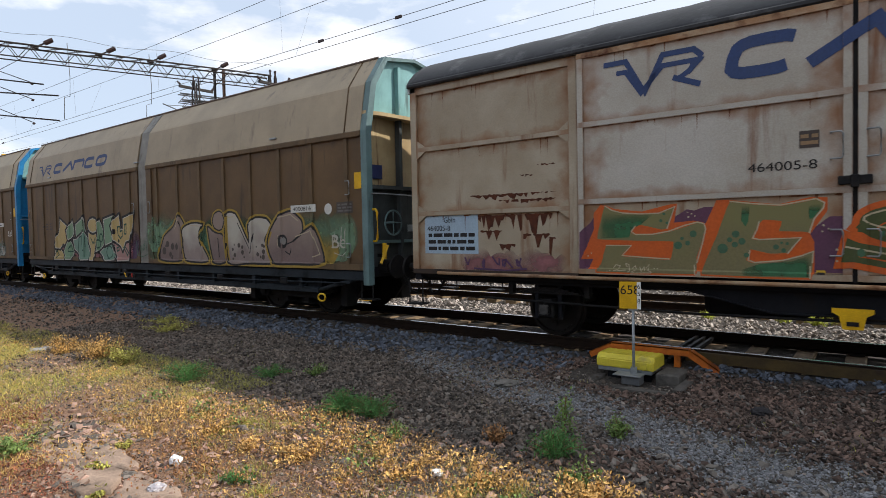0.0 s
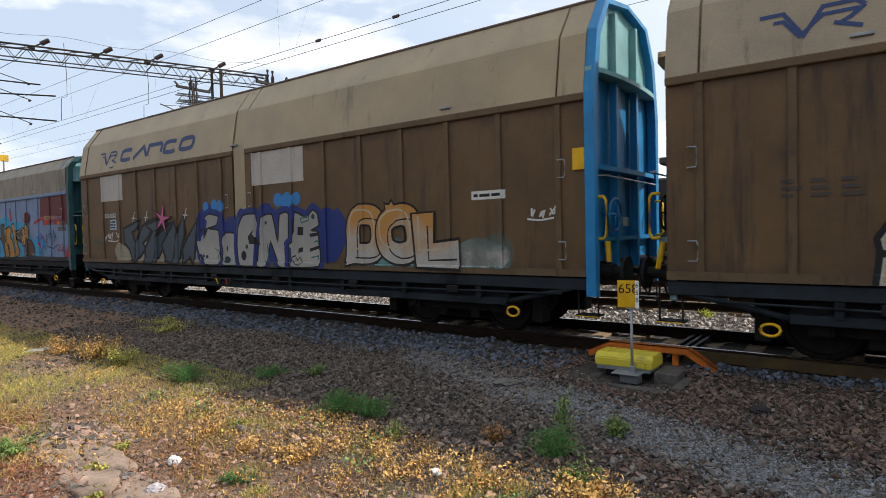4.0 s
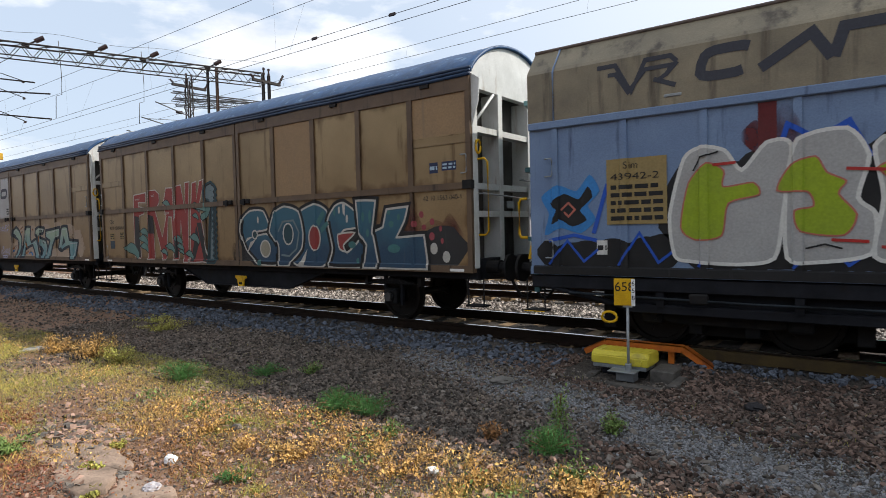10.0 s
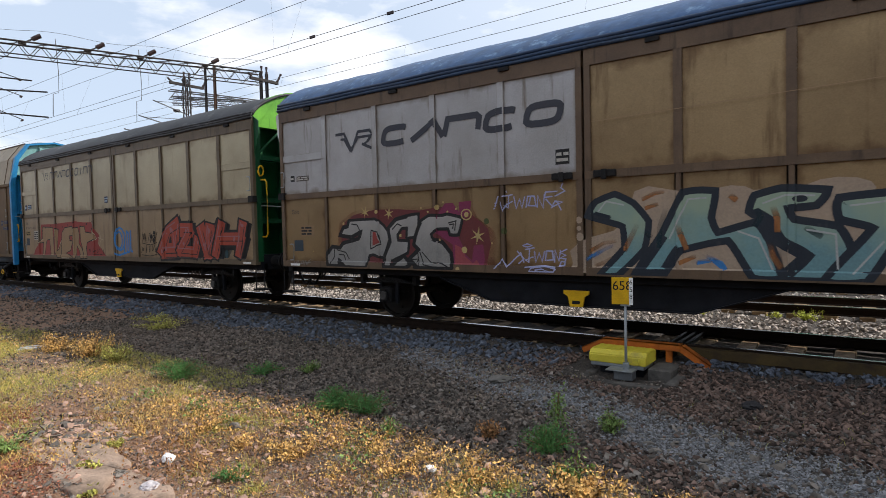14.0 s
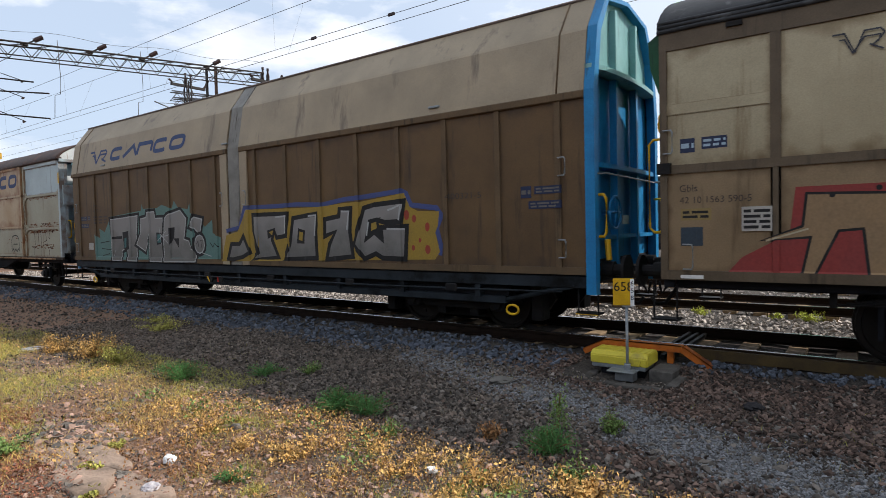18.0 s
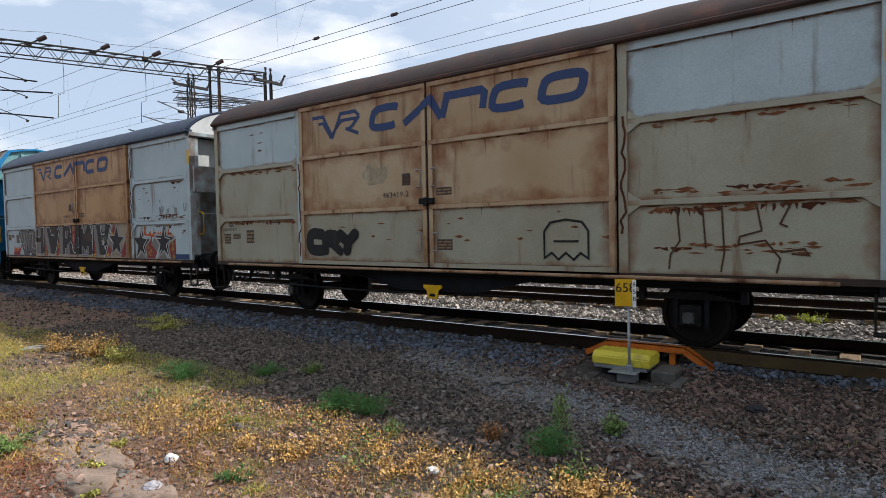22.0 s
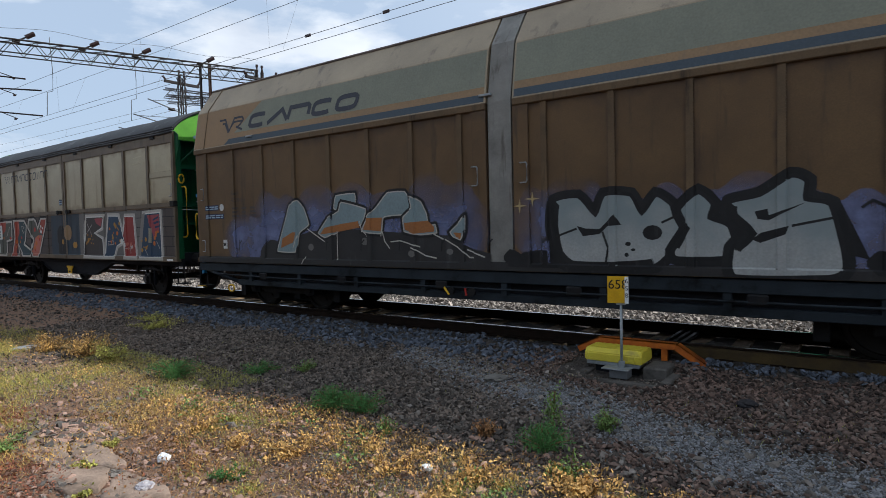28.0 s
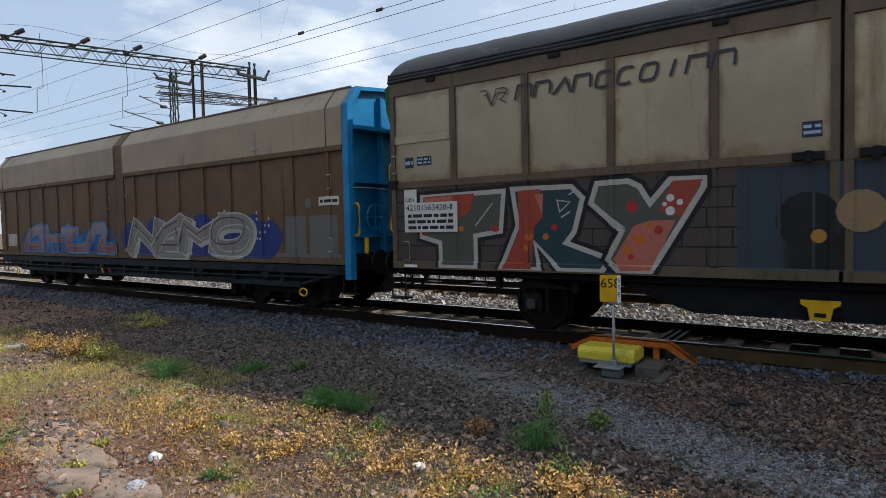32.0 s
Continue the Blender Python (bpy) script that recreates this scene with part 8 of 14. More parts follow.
    bubble(S, ((12.97, 1.40), (13.19, 1.70), (13.60, 1.69), (13.86, 1.47), (13.88, 1.18), (13.46, 1.13), (13.00, 1.09)), PT["umber"], lift=0.0165, **st)
    bubble(S, ((13.01, 2.19), (13.23, 2.29), (13.40, 2.06), (13.36, 1.73), (13.19, 1.81), (13.08, 2.00)), PT["amber"], lift=0.0175, **st)
    patch(S, oval(12.82, 1.90, 0.06, 0.07), PT["brown"], 0.0188)
    patch(S, oval(13.01, 1.93, 0.04, 0.04), PT["brown"], 0.0188)
    patch(S, oval(12.89, 1.63, 0.04, 0.05), PT["brown"], 0.0188)
    patch(S, oval(12.70, 1.75, 0.04, 0.05), PT["brown"], 0.0188)
    lines(S, [((10.04, 2.27), (10.40, 2.30), (10.41, 1.96))], 0.02, PT["offwhite"], 0.0192)
    lines(S, [((10.51, 1.85), (10.67, 1.86))], 0.02, PT["offwhite"], 0.0192)
    lines(S, [((11.02, 2.22), (11.06, 1.79), (11.29, 1.32), (11.38, 1.15))], 0.02, PT["offwhite"], 0.0192)
    lines(S, [((11.81, 2.22), (11.98, 2.27), (12.19, 1.96), (12.59, 2.06), (12.86, 2.16))], 0.02, PT["offwhite"], 0.0192)
    lines(S, [((12.19, 1.94), (12.43, 1.78), (12.67, 1.83))], 0.02, PT["offwhite"], 0.0192)
    lines(S, [((13.12, 2.11), (13.23, 2.23), (13.37, 2.07))], 0.02, PT["offwhite"], 0.0192)
    lines(S, [((13.19, 1.88), (13.32, 1.84), (13.33, 1.61))], 0.02, PT["offwhite"], 0.0192)
    lines(S, [((12.97, 1.40), (13.04, 1.18))], 0.02, PT["offwhite"], 0.0192)
    lines(S, [((13.60, 1.26), (13.76, 1.15), (13.93, 1.25), (14.12, 1.20))], 0.02, PT["offwhite"], 0.0192)
    lines(S, [((12.22, 1.56), (12.38, 1.28))], 0.02, PT["offwhite"], 0.0192)
    dots(S, [(13.35, 2.5, 0.2), (13.15, 2.42, 0.13)], PT["wine"], 0.03)
    patch(S, [(14.5, 3.12), (14.45, 2.5), (14.9, 2.45), (15.6, 2.5), (16.2, 2.45), (16.72, 2.1), (16.72, 3.14)], PT["wine"], 0.006, label="dark red painted field")
    cloud(S, 14.6, 16.6, 2.2, 2.55, PT["red"], 6, 3, 0.004)
    lines(S, [[(13.9, 2.28), (14.5, 2.42), (15.0, 2.5)]], 0.09, PT["red"], 0.01)
    lines(S, [[(11.6, 2.9), (11.75, 2.4)], [(9.15, 3.1), (9.3, 2.6)]], 0.14, PT["red"], 0.008)
    cloud(S, 13.9, 14.9, 1.15, 2.0, PT["cyan"], 4, 12, 0.004)
    dots(S, [(14.3, 1.72, 0.12), (14.55, 1.6, 0.14), (14.45, 1.85, 0.1)], PT["sky"], 0.012)
    lines(S, [[(14.1, 1.75), (14.4, 1.5), (14.5, 1.15)], [(14.35, 1.6), (14.7, 1.85)]], 0.07, PT["red"], 0.01)
    plate(S, 14.85, 15.7, 2.38, 2.5, PT["tan"], INK, 0, lift=0.012, name="number_strip")
    text(S, "43942-2", 15.0, 2.4, 0.085, INK, 0.55, lift=0.018)
    scrawl(S, 14.75, 15.8, 1.45, 2.1, PT["navy"], 0.03, 4, 12, 0.012)
    text(S, "23.", 15.82, 1.32, 0.26, PT["red"], 0.6, lift=0.012)
    dots(S, [(16.0, 2.23, 0.085)], PT["amber"], 0.01)
    plate(S, 16.14, 16.5, 2.16, 2.3, PT["smoke"], PT["dull"], 2, lift=0.008, name="notice_label")
    plate(S, 15.92, 16.52, 1.99, 2.11, PT["smoke"], PT["dull"], 2, lift=0.008, name="notice_label")
    patch(S, [(16.4, 1.12), (16.72, 1.12), (16.72, 1.65), (16.62, 1.5)], PT["red"], 0.004)
    Q = Fascia(wd, 0.5, -1.386, 0.62, -1.386)
    scrawl(Q, 7.95, 8.95, 0.55, 0.78, PT["dull"], 0.016, 4, 21, 0.1)


def wagon_e():
    S = se
    rect(S, 9.05, 11.3, 4.19, 4.24, PT["offwhite"], 0.002, label="pale strip on the top rail")
    st = dict(edge=PT["offwhite"], w=0.026, soft=0.0, label="tall brick red sprayed letter with white edge")
    bubble(S, ((1.88, 2.82), (2.52, 2.86), (2.49, 2.59), (2.12, 2.61), (2.12, 2.50), (2.42, 2.46), (2.40, 2.30), (2.14, 2.25), (2.10, 1.97), (2.18, 1.10), (1.83, 1.14), (1.83, 2.35)), PT["blood"], lift=0.0060, **st)
    bubble(S, ((2.68, 2.90), (3.02, 2.90), (3.20, 2.79), (3.21, 2.57), (2.99, 2.35), (3.30, 1.67), (3.52, 2.19), (3.39, 2.50), (3.55, 2.92), (3.86, 2.91), (3.88, 2.08), (3.98, 2.17), (4.01, 2.94), (4.26, 2.96), (4.43, 2.27), (4.45, 3.00), (4.65, 3.01), (4.55, 2.14), (4.52, 1.03), (4.31, 1.03), (4.21, 2.07), (4.07, 1.09), (3.82, 1.08), (3.78, 2.17), (3.62, 2.18), (3.48, 1.08), (3.31, 1.07), (2.87, 2.21), (2.90, 1.09), (2.54, 1.08), (2.62, 2.36)), PT["blood"], lift=0.0070, **st)
    bubble(S, ((4.77, 2.97), (4.96, 3.00), (4.94, 2.56), (5.09, 3.00), (5.31, 3.03), (5.05, 2.40), (5.14, 2.00), (5.39, 1.03), (5.16, 1.05), (4.77, 1.03), (4.59, 1.03), (4.65, 2.14)), PT["blood"], lift=0.0080, **st)
    patch(S, ((1.88, 2.26), (2.11, 2.22), (2.15, 1.12), (1.86, 1.17)), PT["soot"], 0.0092)
    patch(S, ((4.80, 1.61), (4.89, 1.95), (5.03, 1.56), (4.76, 1.05), (4.62, 1.06)), PT["soot"], 0.0092)
    patch(S, ((4.92, 2.00), (5.11, 2.00), (5.37, 1.05), (5.18, 1.07)), PT["soot"], 0.0092)
    patch(S, ((2.65, 2.27), (2.87, 2.21), (2.90, 1.76), (2.60, 1.77)), PT["soot"], 0.0092)
    patch(S, ((3.87, 1.62), (4.06, 1.66), (4.04, 1.15), (3.85, 1.10)), PT["soot"], 0.0092)
    bubble(S, ((1.29, 1.40), (1.62, 1.53), (1.87, 1.46), (2.07, 1.25), (2.01, 1.08), (1.79, 1.20), (1.50, 1.26), (1.20, 1.39)), PT["jade"], INK, 0.02, lift=0.0098, label="curling teal flame")
    bubble(S, ((2.18, 1.85), (2.36, 1.92), (2.50, 1.87), (2.61, 1.75), (2.58, 1.65), (2.46, 1.73), (2.29, 1.76), (2.13, 1.84)), PT["jade"], INK, 0.02, lift=0.0098, label="curling teal flame")
    bubble(S, ((2.08, 1.66), (2.29, 1.74), (2.45, 1.69), (2.57, 1.55), (2.53, 1.45), (2.39, 1.53), (2.21, 1.57), (2.03, 1.65)), PT["jade"], INK, 0.02, lift=0.0098, label="curling teal flame")
    bubble(S, ((2.16, 1.45), (2.34, 1.53), (2.49, 1.48), (2.60, 1.36), (2.56, 1.26), (2.44, 1.33), (2.28, 1.37), (2.11, 1.44)), PT["jade"], INK, 0.02, lift=0.0098, label="curling teal flame")
    bubble(S, ((3.47, 1.45), (3.64, 1.52), (3.78, 1.48), (3.89, 1.35), (3.86, 1.25), (3.74, 1.33), (3.58, 1.36), (3.42, 1.44)), PT["jade"], INK, 0.02, lift=0.0098, label="curling teal flame")
    bubble(S, ((3.23, 1.31), (3.35, 1.37), (3.45, 1.34), (3.53, 1.25), (3.51, 1.18), (3.42, 1.23), (3.31, 1.25), (3.19, 1.31)), PT["jade"], INK, 0.02, lift=0.0098, label="curling teal flame")
    bubble(S, ((3.87, 1.64), (4.03, 1.71), (4.15, 1.67), (4.25, 1.55), (4.22, 1.45), (4.11, 1.52), (3.97, 1.56), (3.83, 1.63)), PT["jade"], INK, 0.02, lift=0.0098, label="curling teal flame")
    bubble(S, ((4.00, 1.45), (4.13, 1.51), (4.24, 1.47), (4.32, 1.37), (4.30, 1.30), (4.20, 1.35), (4.08, 1.38), (3.96, 1.44)), PT["jade"], INK, 0.02, lift=0.0098, label="curling teal flame")
    bubble(S, ((4.08, 1.32), (4.18, 1.36), (4.25, 1.34), (4.32, 1.27), (4.30, 1.21), (4.23, 1.25), (4.14, 1.27), (4.05, 1.31)), PT["jade"], INK, 0.02, lift=0.0098, label="curling teal flame")
    bubble(S, ((4.39, 1.26), (4.54, 1.33), (4.65, 1.29), (4.74, 1.18), (4.71, 1.10), (4.61, 1.16), (4.48, 1.18), (4.36, 1.25)), PT["jade"], INK, 0.02, lift=0.0098, label="curling teal flame")
    bubble(S, ((4.61, 1.67), (4.78, 1.75), (4.91, 1.70), (5.02, 1.57), (4.99, 1.47), (4.87, 1.54), (4.72, 1.58), (4.57, 1.66)), PT["jade"], INK, 0.02, lift=0.0098, label="curling teal flame")
    bubble(S, ((3.39, 2.56), (3.54, 2.62), (3.66, 2.57), (3.75, 2.46), (3.72, 2.38), (3.62, 2.44), (3.49, 2.48), (3.35, 2.56)), PT["jade"], INK, 0.02, lift=0.0098, label="curling teal flame")
    bubble(S, ((4.71, 2.44), (4.86, 2.50), (4.98, 2.45), (5.08, 2.33), (5.05, 2.24), (4.94, 2.31), (4.81, 2.35), (4.67, 2.43)), PT["jade"], INK, 0.02, lift=0.0098, label="curling teal flame")
    bubble(S, ((4.75, 2.19), (4.86, 2.24), (4.94, 2.21), (5.01, 2.12), (4.99, 2.06), (4.92, 2.11), (4.82, 2.13), (4.73, 2.19)), PT["jade"], INK, 0.02, lift=0.0098, label="curling teal flame")
    bubble(S, ((5.34, 2.53), (5.30, 2.69), (5.37, 2.86), (5.56, 2.91), (5.62, 2.86), (5.68, 2.84), (5.74, 2.77), (5.67, 2.71), (5.73, 2.63), (5.67, 2.57), (5.73, 2.50), (5.67, 2.43), (5.73, 2.36), (5.66, 2.30), (5.72, 2.23), (5.66, 2.16), (5.72, 2.09), (5.65, 2.02), (5.72, 1.95), (5.65, 1.89), (5.71, 1.82), (5.65, 1.75), (5.71, 1.68), (5.64, 1.61), (5.71, 1.54), (5.64, 1.47), (5.70, 1.40), (5.64, 1.33), (5.70, 1.27), (5.63, 1.20), (5.70, 1.13), (5.63, 1.06), (5.39, 1.07), (5.45, 1.52), (5.50, 1.98), (5.54, 2.33), (5.43, 2.49)), PT["fog"], INK, 0.03, glow=PT["petrol"], gw=0.13, lift=0.0102, soft=0.2, label="tall pale teal scalloped shape with dark edge")
    bubble(S, ((4.69, 2.44), (5.01, 2.46), (5.29, 2.48), (5.50, 2.48), (5.54, 2.33), (5.42, 2.14), (5.21, 2.03), (5.09, 2.12), (5.14, 2.21), (5.33, 2.25), (5.15, 2.29), (4.91, 2.34)), PT["jade"], INK, 0.022, lift=0.0112, soft=0.4, label="teal sprayed curl")
    lines(S, [((5.55, 2.75), (5.55, 2.73))], 0.03, INK, 0.0125)
    lines(S, [((5.62, 2.61), (5.62, 2.59))], 0.03, INK, 0.0125)
    lines(S, [((5.61, 2.44), (5.61, 2.42))], 0.03, INK, 0.0125)
    lines(S, [((5.62, 2.02), (5.62, 2.00))], 0.03, INK, 0.0125)
    lines(S, [((5.55, 1.85), (5.55, 1.83))], 0.03, INK, 0.0125)
    lines(S, [((5.61, 1.56), (5.61, 1.54))], 0.03, INK, 0.0125)
    lines(S, [((5.52, 1.36), (5.52, 1.35))], 0.03, INK, 0.0125)
    lines(S, [((5.58, 1.21), (5.58, 1.20))], 0.03, INK, 0.0125)
    text(S, "weed", 1.97, 2.67, 0.075, PT["offwhite"], lift=0.0125)
    text(S, "smoke", 1.93, 2.37, 0.075, PT["offwhite"], lift=0.0125)
    text(S, "bad", 2.81, 2.73, 0.075, PT["offwhite"], lift=0.0125)
    text(S, "ers", 2.67, 2.35, 0.075, PT["offwhite"], lift=0.0125)
    text(S, "united", 3.44, 2.25, 0.07, PT["offwhite"], lift=0.0125)
    cloud(S, 6.5, 12.85, 1.02, 1.95, PT["soot"], 8, 2, solid=True)
    cloud(S, 10.6, 12.8, 1.02, 2.15, PT["wine"], 5, 5, 0.0008)
    cloud(S, 6.3, 7.6, 1.0, 1.7, PT["smoke"], 5, 4)
    st = dict(edge=PT["offwhite"], w=0.04, glow=INK, soft=0.6, gw=0.16, label="slate blue bubble letter with pale edge")
    bubble(S, ((6.76, 2.04), (7.06, 2.21), (7.51, 2.19), (7.71, 1.87), (7.60, 1.78), (7.27, 1.74), (7.21, 1.65), (7.60, 1.69), (7.91, 1.55), (8.03, 1.28), (8.00, 1.02), (7.36, 1.02), (7.14, 1.14), (6.86, 1.37), (6.69, 1.75)), FD["deep"], lift=0.0060, **st)
    bubble(S, ((8.71, 2.13), (9.17, 2.27), (9.51, 2.13), (9.66, 1.69), (9.62, 1.30), (9.40, 1.02), (8.69, 1.02), (8.50, 1.12), (8.84, 1.46), (8.80, 1.88)), FD["deep"], lift=0.0070, **st)
    bubble(S, ((7.71, 1.73), (7.88, 2.13), (8.23, 2.26), (8.67, 2.14), (8.80, 1.71), (8.74, 1.37), (8.41, 1.11), (8.35, 1.02), (8.02, 1.02), (8.01, 1.46)), FD["deep"], lift=0.0080, **st)
    bubble(S, ((9.54, 1.93), (9.75, 2.20), (9.99, 2.26), (10.29, 2.09), (10.39, 1.79), (9.98, 1.73), (9.86, 1.53), (10.06, 1.30), (10.51, 1.60), (10.58, 1.30), (10.47, 1.02), (9.57, 1.02), (9.66, 1.38)), FD["deep"], lift=0.0090, **st)
    st = dict(edge=PT["offwhite"], w=0.04, glow=INK, soft=0.1, gw=0.16, label="slate blue block letter with pale edge")
    bubble(S, ((10.72, 1.67), (11.00, 1.77), (11.10, 2.09), (11.60, 2.12), (11.51, 1.86), (11.32, 1.58), (11.57, 1.59), (11.95, 1.61), (12.02, 1.02), (10.85, 1.02), (10.82, 1.16)), FD["deep"], lift=0.0103, **st)
    bubble(S, ((10.33, 2.28), (10.83, 2.26), (10.72, 1.67), (10.76, 1.60), (10.86, 1.13), (10.82, 1.02), (10.50, 1.02), (10.58, 1.45), (10.40, 1.68)), FD["deep"], lift=0.0113, **st)
    st = dict(edge=PT["offwhite"], w=0.035, glow=None, soft=0.6, gw=0.1, label="painted counter of a letter")
    bubble(S, oval(9.15, 1.59, 0.17, 0.25), PT["blood"], lift=0.0126, **st)
    bubble(S, oval(8.34, 1.68, 0.16, 0.22), PT["petrol"], lift=0.0136, **st)
    bubble(S, oval(7.21, 1.68, 0.09, 0.09), PT["petrol"], lift=0.0146, **st)
    bubble(S, oval(7.57, 1.37, 0.17, 0.18), PT["sandp"], lift=0.0156, **st)
    bubble(S, ((9.83, 1.65), (10.29, 1.68), (9.98, 1.45), (10.02, 1.32), (9.86, 1.38)), PT["blood"], lift=0.0166, **st)
    patch(S, ((9.20, 1.91), (9.42, 2.14), (9.49, 2.06), (9.29, 1.82)), PT["teal"], 0.0179)
    patch(S, ((9.33, 1.78), (9.54, 1.93), (9.58, 1.85), (9.37, 1.68)), PT["teal"], 0.0179)
    patch(S, oval(11.21, 1.82, 0.06, 0.06), PT["teal"], 0.0179)
    patch(S, oval(11.39, 1.94, 0.04, 0.06), PT["teal"], 0.0179)
    patch(S, oval(11.16, 2.03, 0.04, 0.04), PT["teal"], 0.0179)
    patch(S, oval(10.62, 1.67, 0.04, 0.08), PT["teal"], 0.0179)
    patch(S, oval(10.51, 1.97, 0.04, 0.09), PT["teal"], 0.0179)
    patch(S, oval(10.69, 1.97, 0.04, 0.12), PT["teal"], 0.0179)
    patch(S, oval(11.26, 1.38, 0.15, 0.08), PT["teal"], 0.0179)
    patch(S, oval(7.37, 1.05, 0.07, 0.09), PT["teal"], 0.0179)
    patch(S, oval(10.21, 1.45, 0.10, 0.07), PT["teal"], 0.0179)
    patch(S, oval(10.36, 1.15, 0.05, 0.05), PT["teal"], 0.0179)
    patch(S, oval(9.75, 2.08, 0.03, 0.07), PT["teal"], 0.0179)
    patch(S, oval(10.09, 1.95, 0.03, 0.08), PT["offwhite"], 0.0183)
    patch(S, oval(9.88, 2.12, 0.03, 0.07), PT["offwhite"], 0.0183)
    patch(S, ((9.97, 2.24), (10.05, 2.24), (10.03, 1.99), (9.98, 2.07)), PT["offwhite"], 0.0183)
    patch(S, oval(7.34, 2.00, 0.03, 0.08), PT["offwhite"], 0.0183)
    patch(S, ((7.04, 1.51), (7.27, 1.60), (6.92, 1.27)), PT["offwhite"], 0.0183)
    patch(S, ((6.93, 1.61), (7.18, 1.65), (6.86, 1.51)), PT["offwhite"], 0.0183)
    patch(S, ((8.64, 1.03), (8.93, 1.37), (8.83, 1.04)), PT["offwhite"], 0.0183)
    lines(S, [((8.02, 1.73), (8.18, 1.94), (8.52, 1.96), (8.69, 1.71), (8.60, 1.37), (8.36, 1.22), (8.11, 1.24))], 0.04, PT["fog"], 0.0187)
    patch(S, oval(11.90, 1.97, 0.05, 0.06), PT["coral"], 0.0060)
    patch(S, oval(12.13, 1.84, 0.05, 0.06), PT["coral"], 0.0060)
    patch(S, oval(11.74, 1.81, 0.06, 0.06), PT["coral"], 0.0060)
    patch(S, oval(11.95, 1.75, 0.05, 0.05), PT["coral"], 0.0060)
    patch(S, oval(12.12, 1.59, 0.06, 0.07), PT["coral"], 0.0060)
    patch(S, oval(12.31, 1.72, 0.03, 0.05), PT["coral"], 0.0060)
    patch(S, oval(12.34, 1.51, 0.03, 0.05), PT["coral"], 0.0060)
    patch(S, oval(12.16, 1.38, 0.08, 0.10), PT["offwhite"], 0.0062)
    patch(S, oval(12.42, 1.24, 0.08, 0.10), PT["offwhite"], 0.0062)
    blue_labels(S, 12.1, 2.66)
    text(S, "42 10 1563 040-1", 11.95, 2.2, 0.085, INK, 0.8)
    text(S, "Gbls", 0.42, 2.08, 0.11, INK)
    text(S, "42 10 1563 040-1", 0.42, 1.9, 0.1, INK, 0.82)
    plate(S, 0.42, 0.66, 1.62, 1.8, PT["olive"], INK, 3)
    plate(S, 1.0, 1.25, 1.62, 1.84, PT["olive"], INK, 4)
    rect(S, 0.42, 0.68, 1.36, 1.58, PT["steel"], 0.004, "blank_panel", "blue-grey blank panel")
    Fq = Side(we, (), -HW + 0.028, -HW + 0.028, ())
    rect(Fq, 7.98, 9.1, 2.48, 3.94, PT["tan"], 0.002, label="paler replacement panel")
    rect(Fq, 11.75, 12.85, 3.28, 3.94, PT["tan"], 0.002, label="paler replacement panel")


